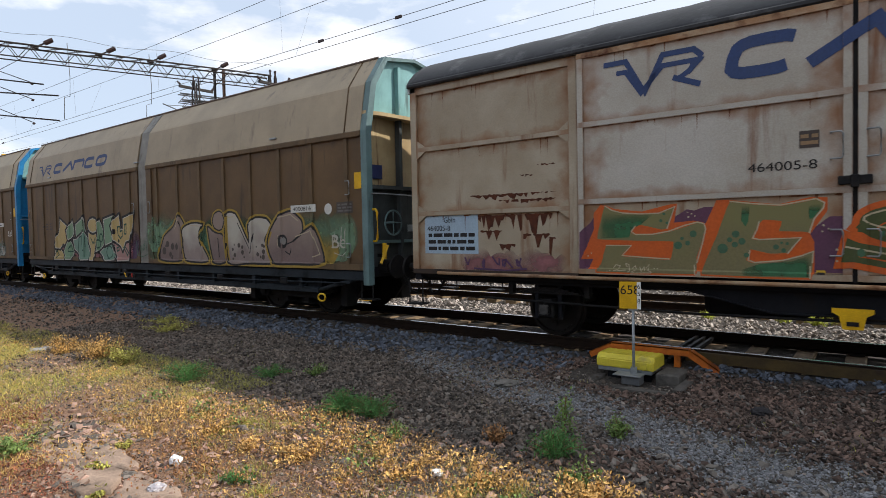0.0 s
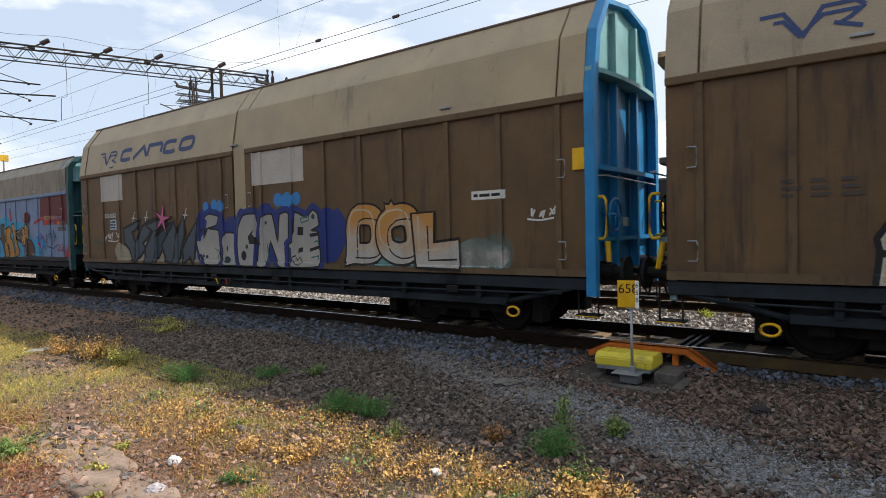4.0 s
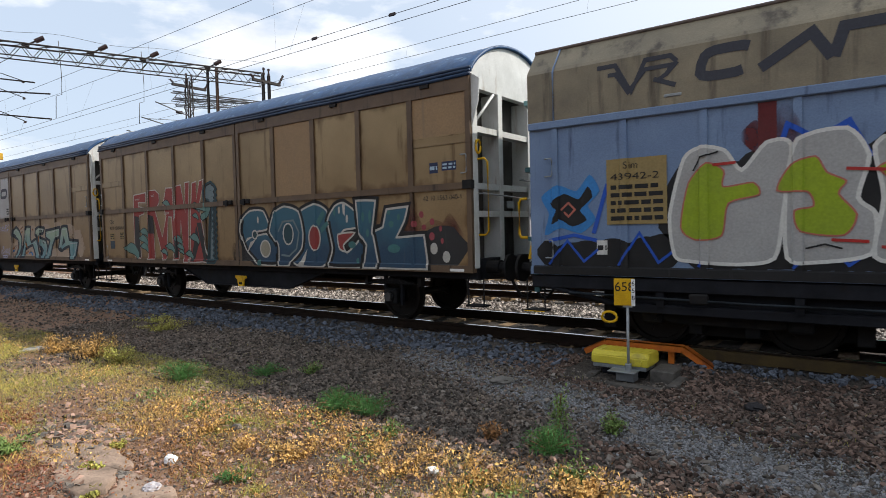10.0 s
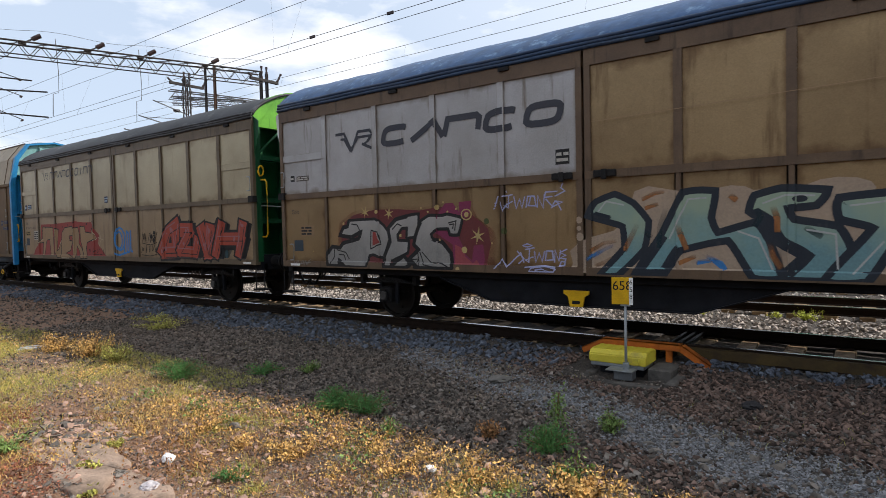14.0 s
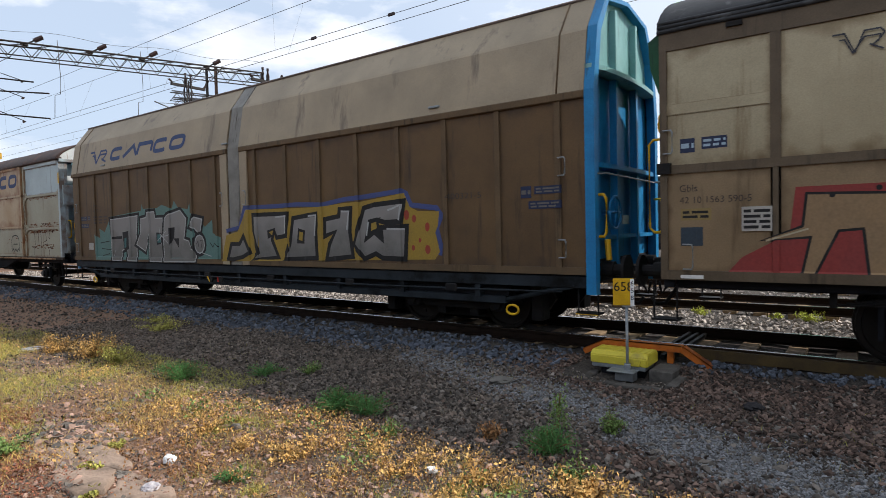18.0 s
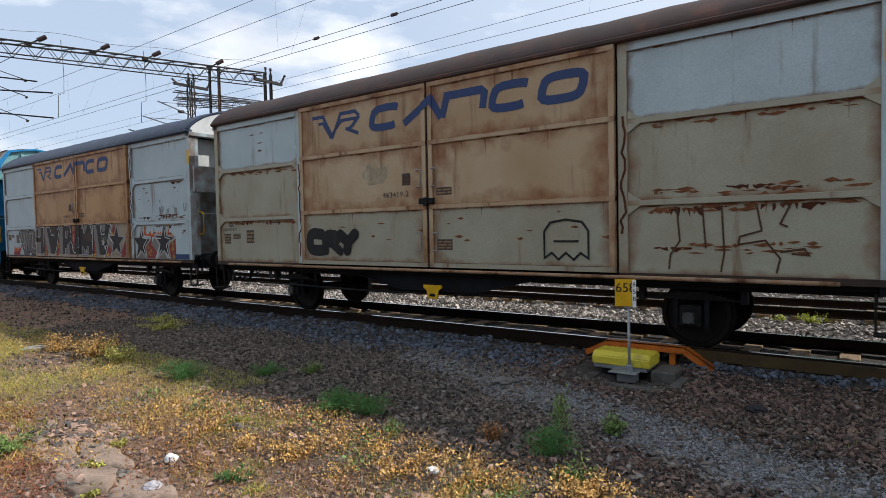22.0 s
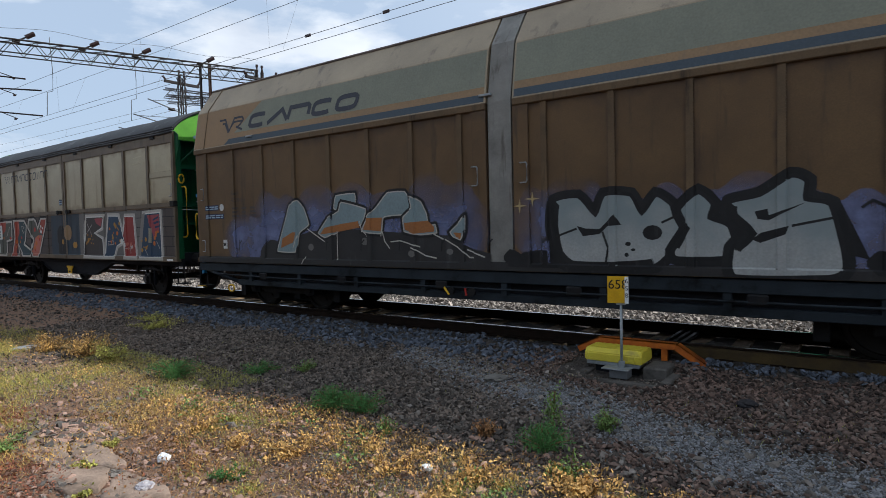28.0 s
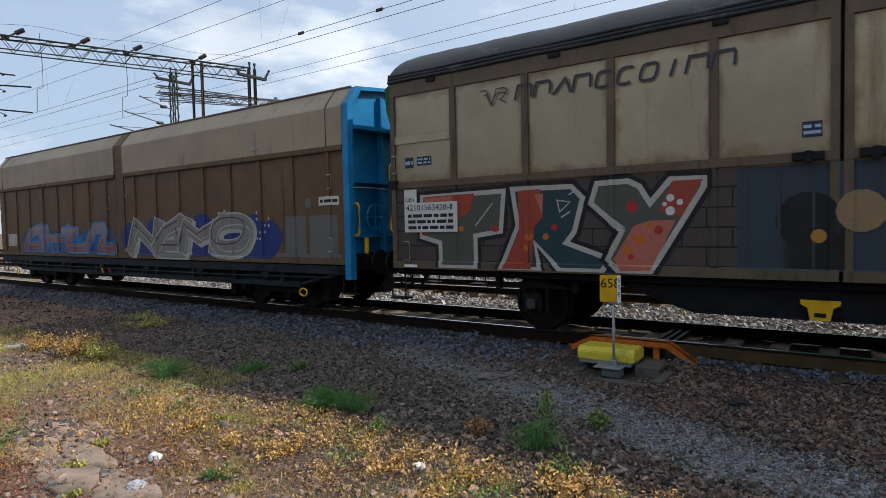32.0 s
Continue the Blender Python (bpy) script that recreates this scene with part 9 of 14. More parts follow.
def wagon_f():
    S = sf
    S2 = Side(wf, [(1.27, 1.38), (2.6, 2.71), (3.92, 4.03), (5.25, 5.36)], -HW - 0.0, -HW + 0.026, ())
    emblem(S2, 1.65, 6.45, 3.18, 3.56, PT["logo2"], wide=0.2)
    plate(S2, 6.24, 6.46, 2.6, 2.82, INK, PT["offwhite"], 2, name="notice_label")
    plate(S2, 0.3, 0.42, 2.72, 2.84, INK, PT["offwhite"], 1, name="notice_label")
    plate(S2, 0.48, 0.85, 2.72, 2.82, PT["smoke"], PT["offwhite"], 2, name="notice_label")
    patch(S, ((1.54, 1.02), (1.68, 1.85), (2.02, 2.04), (2.38, 2.11), (2.83, 2.11), (3.26, 2.12), (3.77, 2.08), (4.16, 2.12), (4.71, 2.15), (4.84, 1.87), (5.15, 1.65), (5.23, 1.43), (5.16, 1.18), (5.18, 1.02), (4.13, 1.02), (2.56, 1.02)), mist("blood"), 0.0006)
    patch(S, ((1.67, 1.02), (1.78, 1.83), (2.08, 1.99), (2.61, 2.07), (3.15, 2.06), (3.67, 2.02), (4.11, 2.07), (4.44, 1.96), (4.75, 1.91), (5.05, 1.68), (5.10, 1.43), (5.03, 1.18), (4.99, 1.02), (3.64, 1.02)), PT["garnet"], 0.0012)
    patch(S, ((3.86, 1.71), (4.11, 2.01), (4.21, 2.12), (4.37, 2.12), (4.50, 1.96), (4.49, 2.13), (4.74, 2.14), (4.71, 1.95), (4.57, 1.81), (4.47, 1.55), (4.56, 1.40), (4.60, 1.27), (4.73, 1.17), (4.77, 1.41), (4.95, 1.43), (4.98, 1.18), (4.94, 1.03), (4.81, 1.02), (4.54, 1.02), (4.36, 1.02), (4.35, 1.43), (4.14, 1.55)), PT["magenta"], 0.0018)
    patch(S, ((4.40, 1.43), (4.56, 1.36), (4.60, 1.23), (4.75, 1.12), (4.82, 1.18), (4.90, 1.07), (4.77, 1.02), (4.55, 1.02), (4.39, 1.06)), PT["coral"], 0.0021)
    st = dict(edge=INK, w=0.034, glow=INK, soft=0.2, gw=0.075, label="grey sprayed letter edged black on crimson")
    bubble(S, ((1.95, 1.88), (2.63, 1.89), (2.82, 1.77), (2.97, 1.60), (2.89, 1.39), (2.80, 1.20), (2.55, 1.25), (2.45, 1.23), (2.36, 1.02), (1.74, 1.02), (1.81, 1.02), (1.65, 1.13), (1.68, 1.02), (1.35, 1.02), (1.33, 1.24), (1.47, 1.39), (1.68, 1.37), (1.77, 1.46), (2.18, 1.54), (2.25, 1.67), (2.00, 1.57), (1.69, 1.61), (1.78, 1.75), (1.90, 1.78)), FD["iron"], lift=0.0040, **st)
    bubble(S, ((3.39, 1.93), (3.63, 1.95), (3.61, 1.59), (3.37, 1.55), (3.38, 1.73), (3.25, 1.72), (3.14, 1.60), (3.16, 1.50), (3.40, 1.48), (3.37, 1.29), (3.02, 1.15), (3.01, 1.05), (3.15, 1.15), (3.28, 1.23), (3.44, 1.08), (3.33, 1.02), (2.82, 1.02), (2.83, 1.23), (2.97, 1.48), (2.93, 1.72), (3.12, 1.88)), FD["iron"], lift=0.0050, **st)
    bubble(S, ((3.69, 1.83), (3.87, 1.92), (4.15, 1.91), (4.25, 1.93), (4.55, 1.86), (4.47, 1.60), (4.31, 1.60), (4.27, 1.70), (4.05, 1.70), (3.90, 1.61), (3.93, 1.53), (4.14, 1.47), (4.32, 1.28), (4.34, 1.05), (4.29, 1.02), (3.56, 1.02), (3.59, 1.04), (3.41, 1.17), (3.62, 1.34), (3.52, 1.43), (3.58, 1.63)), FD["iron"], lift=0.0060, **st)
    lines(S, [((2.51, 1.69), (2.68, 1.66), (2.75, 1.44), (2.49, 1.35), (2.51, 1.69))], 0.022, INK, 0.0078)
    lines(S, [((3.15, 1.17), (3.07, 1.05), (3.01, 1.07), (3.12, 1.19))], 0.022, INK, 0.0078)
    lines(S, [((1.59, 1.33), (1.84, 1.28), (1.93, 1.15))], 0.022, INK, 0.0078)
    lines(S, [((1.65, 1.24), (1.79, 1.23), (1.83, 1.13))], 0.022, INK, 0.0078)
    lines(S, [((1.39, 1.02), (1.52, 1.19), (1.53, 1.35))], 0.022, INK, 0.0078)
    lines(S, [((2.01, 1.82), (2.16, 1.80), (2.22, 1.69), (2.18, 1.63))], 0.022, INK, 0.0078)
    lines(S, [((3.60, 1.32), (3.64, 1.02), (4.08, 1.02))], 0.022, INK, 0.0078)
    lines(S, [((3.65, 1.30), (3.74, 1.08), (4.08, 1.02))], 0.022, INK, 0.0078)
    lines(S, [((3.70, 1.30), (3.89, 1.12), (4.13, 1.11), (4.32, 1.02))], 0.022, INK, 0.0078)
    lines(S, [((4.27, 1.79), (4.43, 1.82), (4.40, 1.66))], 0.022, INK, 0.0078)
    lines(S, [((4.29, 1.76), (4.38, 1.77), (4.36, 1.69))], 0.022, INK, 0.0078)
    lines(S, [((3.44, 1.16), (3.62, 1.18), (3.54, 1.04), (3.64, 1.02))], 0.022, INK, 0.0078)
    lines(S, [((3.25, 1.76), (3.15, 1.80), (3.03, 1.70))], 0.022, INK, 0.0078)
    patch(S, ((2.55, 1.67), (2.65, 1.65), (2.72, 1.46), (2.54, 1.41)), PT["blood"], 0.0083)
    star(S, 2.38, 2.03, 0.12, PT["straw"], None, 0.0085, 0.2, 6, 0.25)
    star(S, 2.96, 1.99, 0.12, PT["straw"], None, 0.0085, 0.2, 6, 0.25)
    star(S, 4.86, 1.57, 0.15, PT["straw"], None, 0.0085, 0.2, 6, 0.25)
    dots(S, [(2.67, 2.03, 0.036), (4.05, 2.06, 0.045), (4.64, 1.92, 0.045), (4.59, 1.34, 0.054), (1.8, 1.83, 0.027), (0.93, 1.29, 0.013), (3.22, 1.59, 0.027), (3.85, 1.99, 0.018), (4.26, 1.98, 0.018), (5.12, 1.45, 0.018), (3.7, 2.06, 0.018), (4.18, 2.14, 0.018), (4.44, 2.02, 0.018), (4.46, 1.02, 0.040), (4.09, 1.51, 0.018)], PT["straw"], 0.0085)
    lines(S, [ring_of(oval(4.64, 1.92, 0.1, 0.085))], 0.02, PT["straw"], 0.009)
    dots(S, [(5.02, 1.8, 0.05), (5.35, 1.64, 0.05)], PT["moss"], 0.002)
    lines(S, [((5.25, 2.19), (5.22, 2.11), (5.19, 2.02)), ((5.29, 2.11), (5.34, 1.96), (5.41, 2.07)), ((5.39, 2.26), (5.41, 2.24)), ((5.33, 2.18), (5.51, 2.20)), ((5.44, 2.19), (5.43, 2.00), (5.37, 2.03), (5.51, 2.10)), ((5.53, 2.17), (5.57, 1.98), (5.63, 2.13), (5.67, 1.99), (5.72, 2.16)), ((5.74, 1.99), (5.77, 2.16), (5.88, 2.16), (5.91, 2.01), (5.78, 2.02), (5.83, 2.17)), ((5.93, 1.98), (5.94, 2.16), (6.03, 1.97), (6.05, 2.18)), ((6.26, 2.21), (6.07, 2.21), (6.05, 2.13), (6.18, 2.14)), ((6.07, 2.11), (6.18, 1.99), (6.29, 2.03), (6.22, 2.07), (6.16, 1.97), (6.34, 2.05), (6.25, 2.07), (6.32, 1.93)), ((6.35, 2.33), (6.32, 2.26), (6.38, 2.21), (6.22, 2.14)), ((5.16, 1.99), (5.19, 2.00)), ((5.18, 2.08), (5.22, 2.07))], 0.02, PT["frostlilac"], 0.008, "painted_tag")
    lines(S, [((5.16, 1.04), (5.32, 1.20), (5.39, 1.08), (5.57, 1.24), (5.65, 1.29)), ((5.57, 1.33), (5.69, 1.21), (5.59, 1.13)), ((5.63, 1.31), (5.69, 1.15)), ((5.67, 1.41), (5.75, 1.44), (5.83, 1.41), (5.75, 1.39), (5.67, 1.41)), ((5.71, 1.35), (5.87, 1.38)), ((5.79, 1.36), (5.77, 1.16), (5.71, 1.19), (5.85, 1.24)), ((5.87, 1.33), (5.89, 1.16), (5.95, 1.30), (6.00, 1.17), (6.04, 1.33)), ((6.05, 1.18), (6.07, 1.33), (6.17, 1.33), (6.18, 1.20), (6.07, 1.19)), ((6.20, 1.16), (6.21, 1.35), (6.27, 1.18), (6.30, 1.35)), ((6.40, 1.36), (6.29, 1.31), (6.38, 1.27), (6.27, 1.22), (6.38, 1.22), (6.36, 1.12), (6.28, 1.11), (6.31, 1.18), (6.36, 1.17)), ((6.22, 1.08), (6.03, 1.10), (5.82, 1.07), (5.78, 1.02), (5.95, 1.02), (6.18, 1.02), (6.22, 1.06), (6.11, 1.09)), ((5.88, 1.04), (5.99, 1.06), (6.09, 1.03), (5.99, 1.02)), ((5.71, 1.08), (6.03, 1.11), (6.22, 1.09))], 0.02, PT["frostlilac"], 0.008, "painted_tag")
    lines(S, [((0.34, 1.11), (0.37, 1.02), (0.47, 1.11), (0.51, 1.02)), ((0.55, 1.02), (0.61, 1.11), (0.67, 1.02)), ((0.69, 1.11), (0.74, 1.02), (0.83, 1.14)), ((0.34, 1.02), (0.86, 1.08))], 0.012, PT["ash"], 0.004, "painted_tag")
    patch(S, ((6.44, 1.33), (6.58, 1.45), (6.76, 1.53), (7.11, 1.62), (7.25, 1.78), (7.40, 2.15), (7.58, 2.21), (7.85, 2.15), (8.14, 2.09), (8.62, 2.12), (8.77, 2.09), (9.28, 2.09), (9.77, 2.02), (10.13, 1.94), (10.13, 1.13), (9.28, 1.06), (7.70, 1.02), (6.44, 1.02), (6.49, 1.16)), PT["peach"], 0.0012)
    for k, (u, z, a, b) in enumerate(((8.6, 2.0, 0.3, 0.16), (9.7, 2.05, 0.35, 0.14), (10.7, 2.1, 0.3, 0.13), (11.55, 1.95, 0.4, 0.2), (12.1, 1.75, 0.28, 0.2), (12.3, 1.4, 0.22, 0.3), (9.5, 1.25, 0.5, 0.22), (10.5, 1.2, 0.5, 0.17), (11.2, 1.18, 0.5, 0.14))):
        patch(S, oval(u, z, a, b), PT["peach"], 0.0013 + 0.0001 * k)
    st = dict(edge=PT["ebony"], w=0.04, glow=PT["ebony"], soft=0.3, gw=0.14, label="teal sprayed letter with dark petrol edge")
    bubble(S, ((6.76, 1.85), (6.86, 2.01), (7.12, 2.10), (7.37, 1.97), (7.56, 1.73), (7.50, 1.37), (7.15, 1.02), (6.95, 1.02), (7.27, 1.37), (7.25, 1.69), (7.05, 1.76)), FD["lagoon"], lift=0.0040, **st)
    bubble(S, ((7.77, 1.55), (8.04, 2.08), (8.39, 2.08), (8.34, 1.76), (8.43, 1.55), (8.86, 1.67), (8.99, 1.46), (9.12, 1.04), (8.85, 1.04), (8.57, 1.50), (7.98, 1.37), (7.76, 1.04), (7.43, 1.04)), FD["lagoon"], lift=0.0050, **st)
    bubble(S, ((8.82, 1.84), (8.87, 2.00), (9.14, 2.07), (9.57, 2.03), (9.48, 1.90), (9.18, 1.87), (9.26, 1.70), (9.69, 1.61), (9.80, 1.38), (9.72, 1.04), (9.17, 1.03), (9.39, 1.29), (9.13, 1.46), (9.00, 1.71)), FD["lagoon"], lift=0.0060, **st)
    bubble(S, ((9.73, 1.93), (10.35, 1.98), (10.82, 2.02), (10.75, 1.75), (10.43, 1.68), (10.20, 1.45), (9.96, 1.03), (9.60, 1.02), (10.05, 1.61), (9.73, 1.73)), FD["lagoon"], lift=0.0070, **st)
    bubble(S, ((10.71, 1.38), (10.99, 2.03), (11.39, 2.04), (11.51, 1.62), (12.13, 1.58), (12.06, 1.38), (11.87, 1.02), (11.57, 1.02), (11.51, 1.45), (11.12, 1.38), (10.92, 1.31)), FD["lagoon"], lift=0.0080, **st)
    lines(S, [((6.88, 1.89), (7.00, 2.03), (7.25, 1.97))], 0.022, PT["silver"], 0.0093)
    lines(S, [((7.85, 1.50), (8.09, 2.01), (8.31, 2.02))], 0.022, PT["silver"], 0.0093)
    lines(S, [((8.67, 1.59), (8.90, 1.50), (9.05, 1.12))], 0.022, PT["silver"], 0.0093)
    lines(S, [((8.94, 1.92), (9.18, 2.01), (9.48, 1.99))], 0.022, PT["silver"], 0.0093)
    lines(S, [((9.39, 1.60), (9.68, 1.54), (9.70, 1.14))], 0.022, PT["silver"], 0.0093)
    lines(S, [((9.81, 1.86), (10.35, 1.92), (10.75, 1.97))], 0.022, PT["silver"], 0.0093)
    lines(S, [((10.12, 1.46), (9.84, 1.09))], 0.022, PT["silver"], 0.0093)
    lines(S, [((10.78, 1.38), (11.03, 1.97), (11.33, 1.98), (11.43, 1.63))], 0.022, PT["silver"], 0.0093)
    lines(S, [((11.60, 1.52), (12.07, 1.53), (11.81, 1.08))], 0.022, PT["silver"], 0.0093)
    lines(S, [((10.35, 1.70), (10.72, 1.79))], 0.022, PT["silver"], 0.0093)
    patch(S, ((10.96, 1.45), (11.11, 1.77), (11.22, 1.56)), PT["ebony"], 0.0097)
    patch(S, oval(9.33, 1.96, 0.08, 0.04), PT["ebony"], 0.0097)
    lines(S, [((6.70, 1.21), (6.91, 1.33), (7.10, 1.43)), ((8.18, 1.19), (8.38, 1.23), (8.50, 1.13)), ((8.30, 1.28), (8.48, 1.19), (8.54, 1.09)), ((8.90, 1.59), (9.01, 1.51), (9.06, 1.39)), ((9.93, 1.31), (10.02, 1.26))], 0.055, mist("sky"), 0.0026, "painted_scumble")
    lines(S, [((6.75, 1.33), (6.96, 1.45), (7.15, 1.48)), ((6.83, 1.12), (7.05, 1.22), (7.20, 1.31)), ((7.49, 2.03), (7.67, 2.11), (7.80, 2.13)), ((7.53, 1.91), (7.71, 1.97)), ((7.97, 1.18), (8.18, 1.28)), ((8.88, 1.92), (8.97, 1.76)), ((9.10, 1.35), (9.14, 1.14)), ((10.02, 1.95), (10.11, 1.83))], 0.055, mist("rustp"), 0.0026, "painted_scumble")
    dots(S, [(12.3 + 0.07 * k, 1.9 - 0.13 * k, 0.05 + 0.008 * (k % 3)) for k in range(5)], PT["peach"], 0.004)
    dots(S, [(6.6, 1.78, 0.05), (6.6, 1.66, 0.035), (6.61, 1.54, 0.06)], PT["peach"], 0.004)
    text(S, "Gbls", 0.3, 2.06, 0.09, PT["smoke"])
    plate(S, 0.55, 0.95, 1.6, 1.82, PT["tan"], INK, 3)
    rect(S, 0.35, 0.62, 1.3, 1.52, PT["steel"], 0.004, "blank_panel", "blue-grey blank panel")
    lines(Side(wf, (), -HW, -HW, ()), [[(6.8, 3.15), (12.9, 3.3)]], 0.008, PT["tan"], 0.03, "paint_seam")
    lines(S, [((7.95, 1.70), (8.01, 1.52), (8.07, 1.36)), ((9.05, 1.88), (9.10, 1.73), (9.10, 1.57)), ((9.01, 1.45), (9.05, 1.28), (9.14, 1.14)), ((8.66, 1.97), (8.58, 2.04)), ((7.44, 1.71), (7.34, 1.52), (7.25, 1.34))], 0.07, mist("rustp"), 0.0089, "painted_scumble")
    lines(S, [((7.82, 1.92), (7.73, 1.66), (7.71, 1.38)), ((8.88, 1.88), (8.92, 1.76), (8.85, 1.64)), ((9.38, 1.63), (9.55, 1.51)), ((7.53, 1.61), (7.62, 1.52))], 0.07, mist("petrol"), 0.0088, "painted_scumble")


def wagon_g():
    S = sg
    S2 = Side(wg, [], -HW - 0.002, -HW - 0.002, ())
    emblem(S2, 1.9, 5.55, 3.54, 3.78, PT["logo2"], wide=0.13, w=0.036, row="aavaccriaa")
    scrawl(S, 5.0, 6.0, 1.15, 1.35, INK, 0.014, 6, 31)
    dots(S, [(1.9 + 0.43 * k, 2.0 + 0.06 * (k % 3), 0.03) for k in range(9)], INK, 0.004)
    patch(S, ((0.75, 1.02), (0.97, 1.28), (1.48, 1.57), (1.54, 2.11), (2.59, 2.11), (3.41, 2.14), (4.14, 2.16), (4.73, 2.11), (5.20, 2.11), (5.38, 1.91), (5.70, 1.72), (5.60, 1.46), (5.91, 1.24), (6.17, 1.04), (6.24, 1.02)), PT["blood"], 0.0016)
    st = dict(edge=INK, w=0.03, glow=None, soft=0.0, gw=0.1, label="tan block letter on brick red")
    bubble(S, ((1.65, 2.03), (2.46, 2.00), (2.51, 1.02), (2.25, 1.02), (2.19, 1.61), (1.96, 1.59), (1.71, 1.02), (1.59, 1.02), (1.69, 1.52), (1.17, 1.48), (1.61, 1.65)), PT["tan"], lift=0.0030, **st)
    bubble(S, ((2.57, 1.97), (2.90, 1.93), (2.73, 1.25), (2.89, 1.29), (3.10, 1.60), (3.15, 1.56), (3.08, 1.02), (2.78, 1.02), (2.57, 1.25)), PT["tan"], lift=0.0040, **st)
    bubble(S, ((3.15, 1.82), (3.36, 1.97), (3.92, 2.01), (3.91, 1.72), (3.68, 1.71), (3.70, 1.57), (3.91, 1.55), (3.75, 1.26), (3.39, 1.17), (3.90, 1.07), (3.90, 1.02), (3.03, 1.02), (3.10, 1.47)), PT["tan"], lift=0.0050, **st)
    bubble(S, ((3.92, 1.95), (4.31, 1.97), (4.40, 1.75), (4.35, 1.47), (4.56, 1.31), (4.68, 1.02), (4.47, 1.02), (4.35, 1.26), (4.22, 1.39), (4.12, 1.02), (3.90, 1.02)), PT["tan"], lift=0.0060, **st)
    bubble(S, ((4.46, 1.99), (4.77, 2.00), (4.81, 1.82), (5.20, 1.78), (5.24, 1.92), (5.53, 1.61), (5.19, 1.56), (4.92, 1.50), (4.84, 1.31), (4.92, 1.02), (4.68, 1.02), (4.56, 1.39), (4.48, 1.55)), PT["tan"], lift=0.0070, **st)
    lines(S, [((1.23, 1.48), (1.67, 1.62))], 0.02, PT["cream"], 0.0083)
    lines(S, [((2.84, 1.29), (3.10, 1.58))], 0.02, PT["cream"], 0.0083)
    lines(S, [((5.27, 1.88), (5.55, 1.61), (5.23, 1.54))], 0.02, PT["cream"], 0.0083)
    lines(S, [((5.63, 1.65), (5.98, 1.57))], 0.02, PT["cream"], 0.0083)
    lines(S, [((5.74, 1.79), (5.83, 1.59), (5.70, 1.39))], 0.02, PT["cream"], 0.0083)
    lines(S, [((3.09, 1.02), (3.67, 1.02))], 0.02, PT["cream"], 0.0083)
    lines(S, [ring_of(oval(6.96, 1.59, 0.28, 0.32))], 0.055, PT["sky"], 0.005)
    lines(S, [ring_of(oval(6.91, 1.56, 0.18, 0.24))], 0.055, PT["sky"], 0.005)
    lines(S, [((7.22, 1.78), (7.19, 1.20), (7.32, 1.20))], 0.055, PT["sky"], 0.005)
    lines(S, [((7.35, 1.81), (7.34, 1.23), (7.46, 1.23), (7.46, 1.74), (7.35, 1.81))], 0.055, PT["sky"], 0.005)
    lines(S, [((7.56, 1.83), (7.56, 1.27), (7.66, 1.24))], 0.055, PT["sky"], 0.005)
    lines(S, [((6.64, 1.19), (6.91, 1.14), (7.24, 1.20))], 0.055, PT["sky"], 0.005)
    scrawl(S, 8.1, 8.95, 1.45, 1.85, INK, 0.018, 7, 5)
    scrawl(S, 8.1, 8.95, 1.15, 1.45, INK, 0.018, 7, 6)
    cloud(S, 9.1, 12.3, 1.1, 1.95, PT["petrol"], 8, 9)
    word(S, "1253", 9.2, 12.6, 1.05, 2.05, PT["brick"], INK, 0.3, 0.05, shadow=INK, seed=5, slant=0.2, hi=PT["rose"], deco=PT["rose"], label="red wild sprayed shape")
    dots(S, [(8.7, 1.65, 0.06), (8.85, 1.75, 0.05), (8.82, 1.55, 0.06)], INK, 0.02)
    text(S, "Gbls", 0.24, 2.12, 0.09, PT["smoke"])
    text(S, "42 10 1563 590-5", 0.24, 1.97, 0.085, PT["smoke"], 0.84)
    plate(S, 0.97, 1.3, 1.6, 1.9, PT["offwhite"], INK, 4, lift=0.02)
    plate(S, 0.25, 0.62, 1.75, 1.9, PT["olive"], INK, 2)
    rect(S, 0.25, 0.52, 1.42, 1.66, PT["steel"], 0.004, "blank_panel", "blue-grey blank panel")
    S3 = Side(wg, (), -HW + 0.026, -HW + 0.026, ())
    blue_labels(S3, 0.25, 2.62)
    plate(S3, 6.14, 6.34, 2.64, 2.82, PT["cobalt"], PT["label"], 2, name="notice_label")


